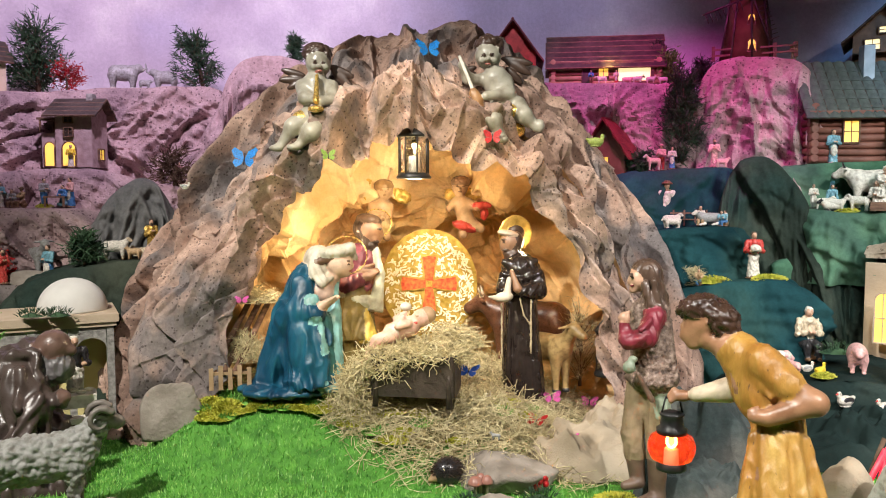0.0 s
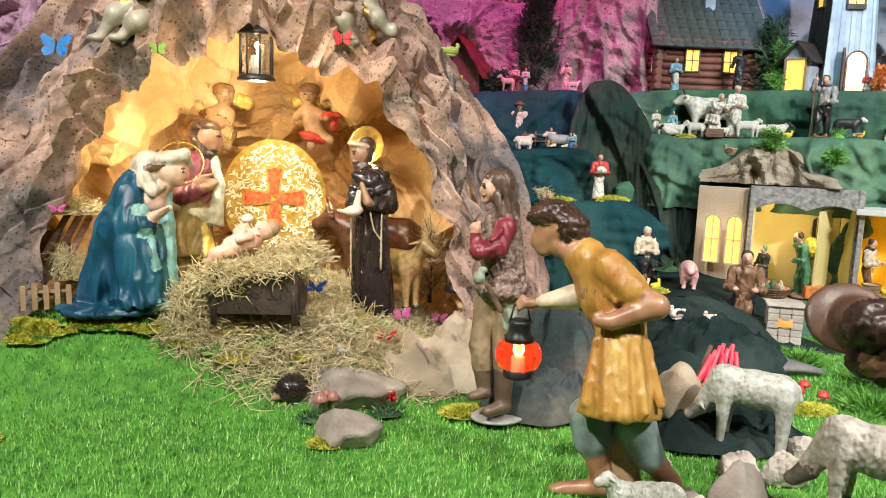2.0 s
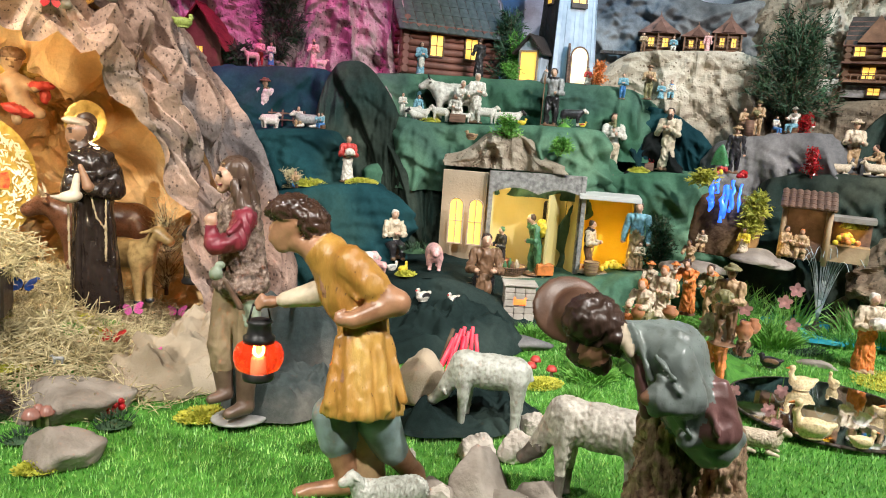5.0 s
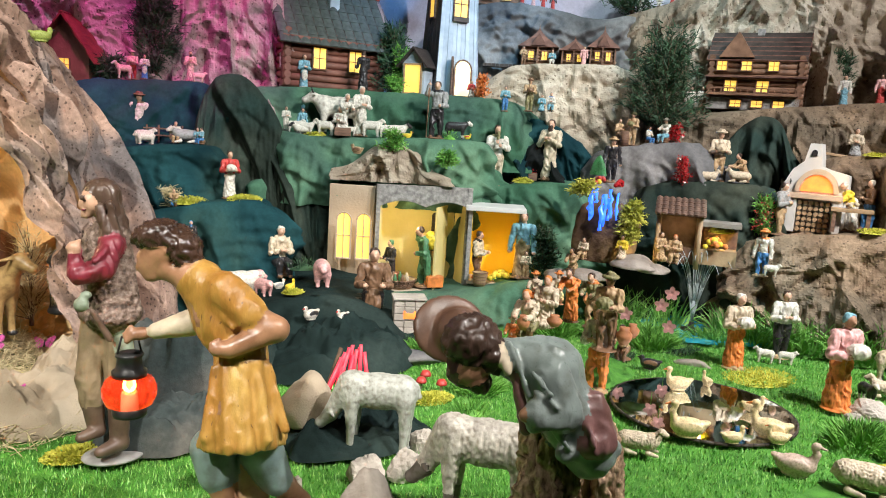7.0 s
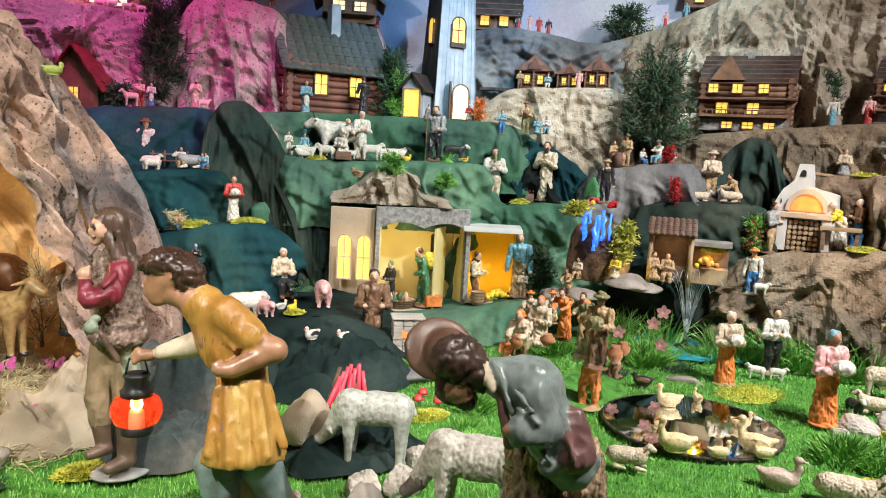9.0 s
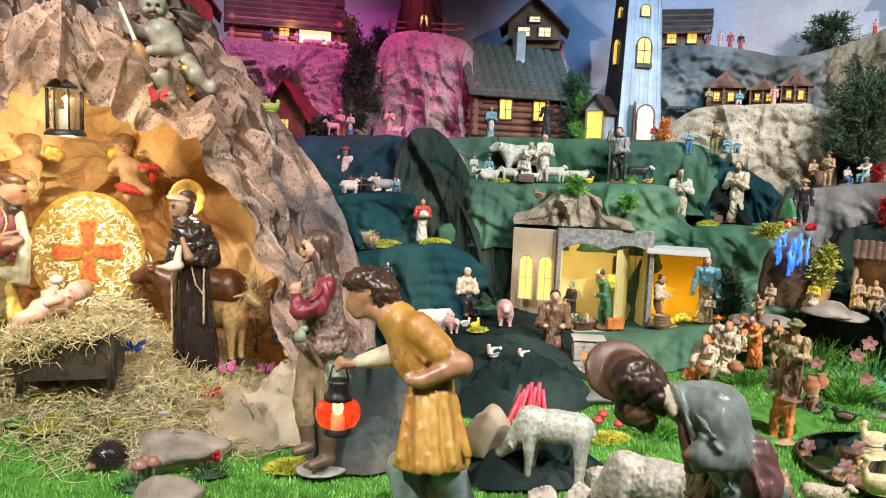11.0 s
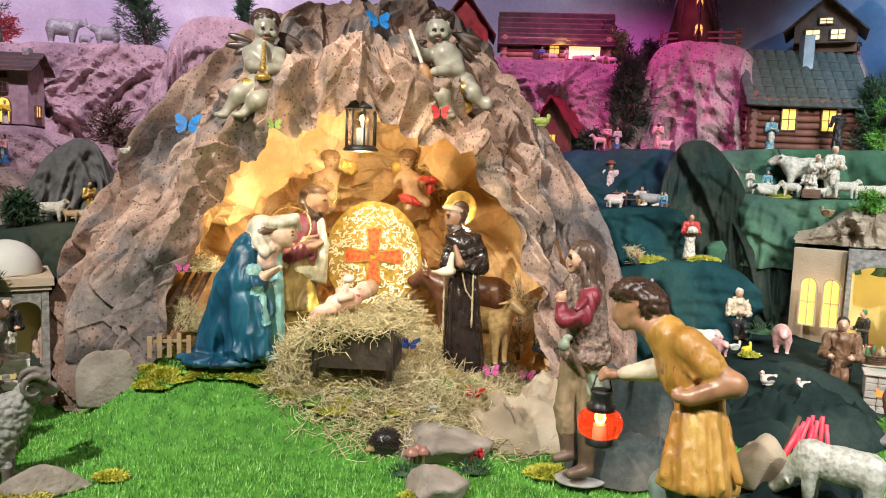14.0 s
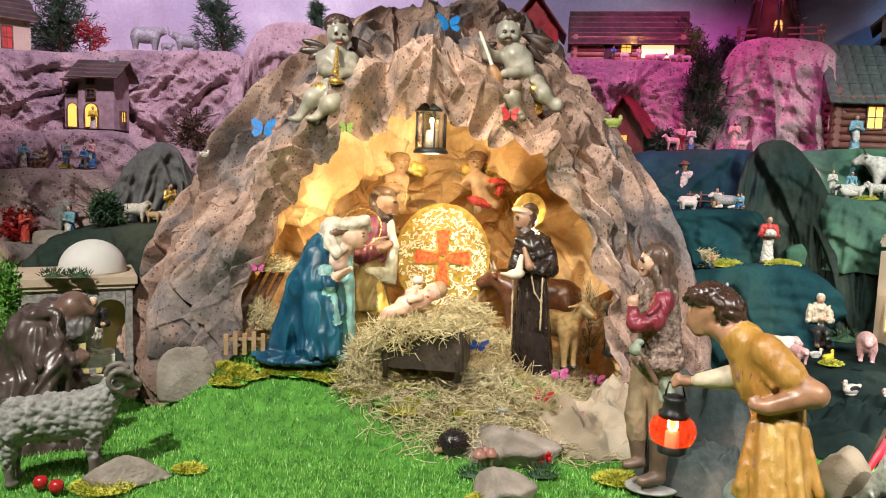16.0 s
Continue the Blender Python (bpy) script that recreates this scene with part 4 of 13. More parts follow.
    if s.get("sack"):
        p += [ell(chest + V(0.02, 0.13, 0.02), (0.13, 0.10, 0.15), 4, 0.01)]
    if s.get("vest"):
        p += [cap(hip + V(0, 0.012, 0.05), chest + V(0, 0.012, 0.02), 0.098, 0.106, 4, 0.01, 0, 0, 0.8)]
    if s.get("staff"):
        h = chest + V(*arms[1])
        p += [cap((h[0] - 0.02, h[1] - 0.01, 0.01), (h[0], h[1] - 0.01, 1.05), 0.012, 0.012, 5, 0.0)]
    if s.get("pipe"):
        h = head + V(0, -0.07, -0.02)
        p += [cap(h, h + V(-0.02, -0.12, -0.12), 0.01, 0.02, 4, 0.0)]
    if s.get("base", True):
        p += [ell((0, 0.0, 0.008), (0.17, 0.16, 0.022), 5, 0.015)]
    return p


STYLES = {
    "man": {"arms": "front"}, "man_vest": {"arms": "carry", "vest": True}, "man_hat": {"arms": "down", "hat": True, "vest": True},
    "man_load": {"arms": "carry", "load": True, "hat": True}, "piper": {"arms": "pipe", "pipe": True, "vest": True}, "staff": {"arms": "raise", "staff": True, "vest": True},
    "apron": {"arms": "carry", "apron": True}, "worker": {"arms": "reach", "bend": 0.6, "vest": True}, "kneeler": {"arms": "reach", "bend": 0.5, "kneel": True},
    "sitter": {"arms": "front", "sit": True, "vest": True}, "sitter_hat": {"arms": "reach", "sit": True, "hat": True}, "sack": {"arms": "raise", "sack": True, "bend": 0.25},
    "woman": {"arms": "front", "skirt": True, "apron": True}, "woman_load": {"arms": "carry", "skirt": True, "load": True}, "woman_sit": {"arms": "front", "skirt": True, "sit": True},
    "robe": {"arms": "beard", "robe": True, "skirt": True}, "woman_bend": {"arms": "reach", "skirt": True, "bend": 0.55}, "lady": {"arms": "down", "skirt": True},
}


def figurine(style, x, y, z, h, yaw, mats, label, name="figurine", group="crib figurines", category="figurine", cell=0.014):
    """mats: skin, hair, top, bottom, accent, base."""
    st = STYLES[style]
    return statue(name, ("person", style, cell), lambda: (small_person(st), cell), mats, pose(x, y, z, 0, 0, yaw) @ Matrix.Diagonal((h, h, h, 1)), label, category, group, ((np.array([2, 3, 4]), 0.026, 14.0, 1.0, (1, 1, 0.5)), (np.array([1]), 0.012, 30.0, 2.0, (1, 1, 1, 0))))


def quadruped(body=(0.5, 0.2, 0.22), leg=0.3, neck=(0.16, 0.12), head=(0.10, 0.065, 0.07), ears=0.05, tail=0.1, graze=False, lying=False, horns=False, trunk=False, turn=0.0, wool=False, legr=0.035, ram=False):
    """Solids of an animal about one unit long that faces +x. Slots: hide, face and legs, hoof or horn."""
    L, W, H = body
    zc = (0.10 if lying else leg) + H * 0.5
    p = [ell((0, 0, zc), (L * 0.56, W * 0.55, H * 0.56), 0, 0.06), ell((L * 0.36, 0, zc + 0.01), (L * 0.22, W * 0.5, H * 0.52), 0, 0.05), ell((-L * 0.36, 0, zc), (L * 0.22, W * 0.52, H * 0.52), 0, 0.05)]
    if lying:
        for x, y in ((0.3, 0.1), (0.3, -0.1), (-0.3, 0.12), (-0.3, -0.12)):
            p += [cap((L * x, y, 0.06), (L * x + 0.16, y * 1.1, 0.035), 0.05, 0.03, 1, 0.03)]
    else:
        for x, y in ((0.40, 0.3), (0.36, -0.3), (-0.40, 0.3), (-0.44, -0.3)):
            p += [cap((L * x, W * y, zc - H * 0.2), (L * x, W * y, leg * 0.5), legr * 2.0, legr, 0, 0.04), cap((L * x, W * y, leg * 0.5), (L * x + 0.005, W * y, 0.03), legr, legr * 0.85, 1, 0.015), ell((L * x + 0.01, W * y, 0.02), (legr * 1.3, legr * 1.1, 0.025), 2, 0.008)]
    n0 = V(L * 0.46, 0, zc + H * 0.22)
    dz = -neck[1] * 1.3 if graze else neck[1]
    n1 = n0 + V(neck[0], turn * 0.12, dz)
    hd = n1 + V(head[0] * 0.7, turn * 0.08, -head[0] * (0.7 if graze else 0.35))
    p += [cap(n0, n1, H * 0.34, head[2] * 0.95, 0, 0.06)]
    p += [cap(n1, hd, head[2] * 1.0, head[1] * 0.75, 1, 0.02), ell(hd, (head[1] * 0.8, head[1] * 0.72, head[1] * 0.65), 1, 0.02)]
    for s in (-1, 1):
        if trunk:
            p += [ell(n1 + V(-0.03, s * 0.09, -0.02), (0.035, 0.03, 0.09), 0, 0.01)]
        else:
            p += [cap(n1 + V(-0.01, s * head[2] * 0.8, 0.03), n1 + V(-0.04, s * (head[2] + ears), 0.02), 0.022, 0.012, 1, 0.01)]
        if horns:
            a = n1 + V(-0.01, s * head[2] * 0.6, head[2] * 0.8)
            p += [cap(a, a + V(0.02, s * 0.06, 0.05), 0.016, 0.012, 2, 0.006), cap(a + V(0.02, s * 0.06, 0.05), a + V(0.04, s * 0.05, 0.10), 0.012, 0.004, 2, 0.004)]
    if ram:
        for s in (-1, 1):
            for k in range(9):
                a, b = 0.6 + k * 0.55, 0.6 + (k + 1) * 0.55
                r0, r1 = 0.085 - 0.005 * k, 0.085 - 0.005 * (k + 1)
                c = n1 + V(-0.02, s * (head[2] + 0.012), 0.0)
                p += [cap(c + V(r0 * math.cos(a), s * 0.004 * k, r0 * math.sin(a)), c + V(r1 * math.cos(b), s * 0.004 * (k + 1), r1 * math.sin(b)), 0.026 - 0.0018 * k, 0.026 - 0.0018 * (k + 1), 2, 0.004)]
    if trunk:
        q = hd + V(0.03, 0, 0)
        p += [cap(hd, q + V(0.07, 0, 0.05), 0.035, 0.026, 0, 0.02), cap(q + V(0.07, 0, 0.05), q + V(0.06, 0, 0.16), 0.026, 0.018, 0, 0.015), cap(hd + V(0, 0.04, -0.01), hd + V(0.10, 0.05, 0.02), 0.012, 0.005, 2, 0.004), cap(hd + V(0, -0.04, -0.01), hd + V(0.10, -0.05, 0.02), 0.012, 0.005, 2, 0.004)]
    if tail:
        p += [cap((-L * 0.55, 0, zc + H * 0.25), (-L * 0.60, 0, zc + H * 0.25 - tail), 0.018, 0.022, 0, 0.02)]
    return p


ANIMALS = {
    "sheep": dict(body=(0.56, 0.26, 0.28), leg=0.24, neck=(0.10, 0.12), head=(0.11, 0.06, 0.065), ears=0.05),
    "sheep_graze": dict(body=(0.56, 0.25, 0.28), leg=0.40, neck=(0.15, 0.22), head=(0.12, 0.06, 0.065), ears=0.05, graze=True),
    "ram": dict(body=(0.62, 0.27, 0.30), leg=0.26, neck=(0.12, 0.16), head=(0.13, 0.06, 0.075), ears=0.02, ram=True),
    "sheep_lie": dict(body=(0.60, 0.28, 0.27), lying=True, neck=(0.11, 0.14), head=(0.11, 0.06, 0.065), ears=0.05),
    "cow": dict(body=(0.60, 0.25, 0.29), leg=0.26, neck=(0.14, 0.07), head=(0.14, 0.07, 0.075), ears=0.06, horns=True, tail=0.25),
    "cow_lie": dict(body=(0.60, 0.28, 0.27), lying=True, neck=(0.13, 0.10), head=(0.13, 0.07, 0.075), ears=0.06, horns=True, tail=0.1),
    "pig": dict(body=(0.62, 0.32, 0.34), leg=0.16, neck=(0.10, 0.02), head=(0.13, 0.08, 0.11), ears=0.02, tail=0.04, legr=0.04),
    "donkey": dict(body=(0.52, 0.20, 0.24), leg=0.32, neck=(0.12, 0.16), head=(0.16, 0.055, 0.065), ears=0.11, tail=0.22),
    "elephant": dict(body=(0.56, 0.34, 0.36), leg=0.22, neck=(0.10, 0.05), head=(0.10, 0.07, 0.11), trunk=True, tail=0.2, legr=0.055),
    "dog": dict(body=(0.50, 0.18, 0.20), leg=0.22, neck=(0.10, 0.12), head=(0.13, 0.05, 0.06), ears=0.03, tail=0.12),
}


def animal(kind, x, y, z, length, yaw, mats, label, name, group="", wool=0.0, cell=0.014, category=None):
    a = ANIMALS[kind]
    cv = ((np.array([0]), wool * 1.3, 30.0, 2.0, (0.9, 1, 1, 0) if kind == "ram" else (1.7, 0.7, 0.5)),) if wool else ()
    return statue(name, (kind, cell, wool), lambda: (quadruped(**a), cell), mats, pose(x, y, z, 0, 0, yaw) @ Matrix.Diagonal((length, length, length, 1)), label, category or name, group, cv)


def bird_prims(neck=0.3, duck=True):
    p = [ell((0, 0, 0.22), (0.36, 0.20, 0.20), 0, 0.05), ell((-0.30, 0, 0.30), (0.16, 0.10, 0.07), 0, 0.06, 0, 20), ell((-0.02, 0.15, 0.26), (0.25, 0.05, 0.12), 2, 0.02), ell((-0.02, -0.15, 0.26), (0.25, 0.05, 0.12), 2, 0.02)]
    p += [cap((0.26, 0, 0.30), (0.34, 0, 0.36 + neck * 0.5), 0.10, 0.065, 0, 0.05), cap((0.34, 0, 0.36 + neck * 0.5), (0.28, 0, 0.36 + neck), 0.065, 0.06, 0, 0.03), ell((0.31, 0, 0.40 + neck), (0.09, 0.075, 0.075), 0, 0.03), cap((0.38, 0, 0.39 + neck), (0.50, 0, 0.36 + neck), 0.035, 0.018, 1, 0.01)]
    p += [ell((0, 0, 0.03), (0.24, 0.16, 0.035), 0, 0.05)]
    return p


def bird(x, y, z, length, yaw, mats, label, neck=0.3, name="duck", group=""):
    return statue(name, ("bird", neck), lambda: (bird_prims(neck), 0.024), mats, pose(x, y, z, 0, 0, yaw) @ Matrix.Diagonal((length, length, length, 1)), label, name, group)

# ---- the large statues ----
SKIN_BOY = paint(0.36, 0.185, 0.10, 0.34)
BOYHAIR = paint(0.055, 0.03, 0.02, 0.25)
OCHRETUNIC = material("ochre_tunic_paint", (0.34, 0.165, 0.03), (0.56, 0.36, 0.10), 11, 0.38, 0.3, 150, mid=(0.45, 0.25, 0.055), detail=10, tint=(0.36, 0.16, 0.03), tscale=9, stretch=(1, 1, 0.35), speck=0.14, spots=(0.10, 0.05, 0.02), sscale=90, slevel=0.25)
FLEECE = material("sheepskin_paint", (0.055, 0.035, 0.025), (0.33, 0.25, 0.20), 60, 0.55, 0.6, 150, mid=(0.19, 0.13, 0.10), detail=8)
HALO = material("gilt_halo", (0.42, 0.25, 0.05), (0.80, 0.55, 0.16), 30, 0.35, 0.3, 130, metal=0.5, mid=(0.62, 0.40, 0.10))
HABIT = paint(0.022, 0.016, 0.014, 0.2)
MANTLE = material("blue_mantle_paint", (0.004, 0.035, 0.075), (0.014, 0.115, 0.18), 9, 0.42, 0.2, 130, mid=(0.007, 0.070, 0.128), detail=8, stretch=(1, 1, 0.4), speck=0.15)
CHERUB = paint(0.33, 0.31, 0.25, 0.35)
FURP = material("fur_trouser_paint", (0.15, 0.085, 0.05), (0.66, 0.48, 0.31), 70, 0.6, 0.6, 150, mid=(0.42, 0.28, 0.17), detail=5, stretch=(1, 1, 0.3))


def add_ring(ob, c, R, tilt, r, mi):
    """A thin gilt halo joined into the statue's own mesh."""
    bm = bmesh.new()
    bm.from_mesh(ob.data)
    M = pose(*c, *tilt)
    n, k = 40, 6
    rows = []
    for i in range(n):
        a = 2 * math.pi * i / n
        rows.append([bm.verts.new(M @ Vector(((R + r * math.cos(b)) * math.cos(a), (R + r * math.cos(b)) * math.sin(a), r * math.sin(b)))) for b in (2 * math.pi * j / k for j in range(k))])
    for i in range(n):
        for j in range(k):
            f = bm.faces.new((rows[i][j], rows[(i + 1) % n][j], rows[(i + 1) % n][(j + 1) % k], rows[i][(j + 1) % k]))
            f.material_index, f.smooth = mi, True
    bm.to_mesh(ob.data)
    bm.free()


def boy_statue_solids():
    return [ell((-0.167, 0.145, 0.747), (0.0466, 0.0425, 0.0493), 0, k=0.008),
    ell((-0.190, 0.152, 0.720), (0.0329, 0.0329, 0.0452), 0, k=0.012),
    ell((-0.217, 0.164, 0.705), (0.0075, 0.0082, 0.0103), 0, k=0.012),
    ell((-0.208, 0.164, 0.732), (0.0137, 0.0178, 0.0069), 0, k=0.012),
    ell((-0.192, 0.146, 0.684), (0.0164, 0.0178, 0.0116), 0, k=0.014),
    ell((-0.208, 0.157, 0.691), (0.0055, 0.0082, 0.0034), 7, k=0.003),
    ell((-0.209, 0.145, 0.722), (0.0062, 0.0041, 0.0034), 1, k=0),
    ell((-0.209, 0.146, 0.731), (0.0103, 0.0055, 0.0027), 1, k=0.003),
    ell((-0.167, 0.111, 0.713), (0.0082, 0.0055, 0.0123), 0, k=0.005),
    ell((-0.166, 0.151, 0.781), (0.0644, 0.0493, 0.0384), 1, k=0.008),
    ell((-0.129, 0.125, 0.757), (0.0466, 0.0480, 0.0384), 1, k=0.012),
    ell((-0.209, 0.167, 0.773), (0.0260, 0.0274, 0.0164), 1, k=0.008),
    ell((-0.115, 0.108, 0.741), (0.0260, 0.0301, 0.0192), 1, k=0.01),
    cap((-0.189, 0.132, 0.766), (-0.179, 0.118, 0.741), 0.0123, 0.0069, 1, k=0.006),
    cap((-0.155, 0.106, 0.750), (-0.147, 0.096, 0.724), 0.0137, 0.0096, 1, k=0.006),
    cap((-0.156, 0.129, 0.701), (-0.103, 0.096, 0.687), 0.0288, 0.0370, 0, k=0.012),
    cap((-0.088, 0.084, 0.668), (-0.053, 0.046, 0.578), 0.0548, 0.0589, 2, k=0.03),
    cap((-0.053, 0.046, 0.578), (-0.017, 0.012, 0.514), 0.0589, 0.0548, 2, k=0.03),
    cap((-0.017, 0.014, 0.521), (-0.025, -0.026, 0.302), 0.0562, 0.1028, 2, folds=9, amp=0.06, k=0.02),
    cap((-0.125, 0.091, 0.662), (-0.106, 0.042, 0.568), 0.0096, 0.0096, 2, k=0.012),
    cap((-0.126, 0.060, 0.648), (-0.121, 0.032, 0.589), 0.0034, 0.0034, 6, k=0.002),
    cap((-0.072, 0.065, 0.711), (-0.125, 0.093, 0.676), 0.0055, 0.0055, 2, k=0.006),
    cap((-0.059, 0.019, 0.665), (-0.015, -0.032, 0.615), 0.0466, 0.0425, 2, k=0.02),
    cap((-0.048, -0.043, 0.597), (0.011, -0.059, 0.634), 0.0055, 0.0055, 2, k=0.006),
    cap((-0.079, -0.005, 0.667), (-0.045, -0.049, 0.622), 0.0048, 0.0048, 2, k=0.012),
    cap((-0.088, 0.013, 0.636), (-0.060, -0.038, 0.586), 0.0048, 0.0048, 2, k=0.012),
    cap((-0.005, -0.040, 0.607), (0.031, -0.074, 0.584), 0.0315, 0.0301, 0, k=0.006),
    cap((0.031, -0.074, 0.583), (-0.072, -0.047, 0.540), 0.0295, 0.0219, 0, k=0.014),
    ell((-0.092, -0.036, 0.541), (0.0233, 0.0192, 0.0192), 0, k=0.01),
    cap((-0.109, -0.033, 0.554), (-0.093, -0.037, 0.563), 0.0062, 0.0055, 0, k=0.004),
    cap((-0.112, -0.037, 0.542), (-0.099, -0.046, 0.533), 0.0062, 0.0055, 0, k=0.004),
    cap((-0.107, 0.119, 0.567), (-0.180, 0.149, 0.547), 0.0343, 0.0206, 4, k=0.012),
    cap((-0.145, 0.114, 0.566), (-0.176, 0.127, 0.544), 0.0055, 0.0048, 4, k=0.01),
    ell((-0.213, 0.167, 0.539), (0.0274, 0.0178, 0.0164), 6, k=0.008),
    cap((-0.233, 0.174, 0.553), (-0.245, 0.177, 0.535), 0.0089, 0.0082, 6, k=0.005),
    cap((-0.229, 0.162, 0.538), (-0.244, 0.168, 0.523), 0.0082, 0.0075, 6, k=0.005),
    cap((-0.092, -0.006, 0.483), (-0.124, -0.047, 0.334), 0.0062, 0.0110, 2, k=0.022),
    cap((-0.080, -0.038, 0.437), (-0.095, -0.055, 0.392), 0.0034, 0.0034, 6, k=0.003),
    cap((-0.068, -0.028, 0.488), (-0.090, -0.094, 0.326), 0.0062, 0.0110, 2, k=0.022),
    cap((-0.037, -0.048, 0.491), (-0.052, -0.122, 0.325), 0.0062, 0.0103, 2, k=0.022),
    cap((-0.005, -0.055, 0.498), (-0.007, -0.132, 0.337), 0.0062, 0.0103, 2, k=0.022),
    cap((0.028, -0.050, 0.487), (0.044, -0.114, 0.345), 0.0062, 0.0096, 2, k=0.022),
    cap((-0.059, 0.083, 0.243), (-0.052, 0.066, 0.181), 0.0566, 0.0492, 3, k=0.01),
    cap((0.047, 0.022, 0.238), (0.074, -0.008, 0.167), 0.0566, 0.0417, 3, k=0.01),
    cap((-0.048, 0.062, 0.171), (-0.033, 0.034, 0.075), 0.0373, 0.0253, 0, k=0.008),
    cap((-0.034, 0.032, 0.063), (-0.123, 0.078, 0.043), 0.0253, 0.0194, 0, k=0.012),
    ell((-0.136, 0.085, 0.040), (0.0268, 0.0209, 0.0134), 0, k=0.01),
    cap((0.077, -0.009, 0.167), (0.144, -0.006, 0.084), 0.0358, 0.0268, 0, k=0.008),
    cap((0.144, -0.006, 0.084), (0.174, -0.027, 0.004), 0.0268, 0.0209, 0),
    cap((0.034, 0.068, 0.197), (0.039, 0.033, -0.017), 0.0387, 0.0507, 5),
    ell((0.008, 0.017, -0.010), (0.1937, 0.1043, 0.0238), 5)], 0.005

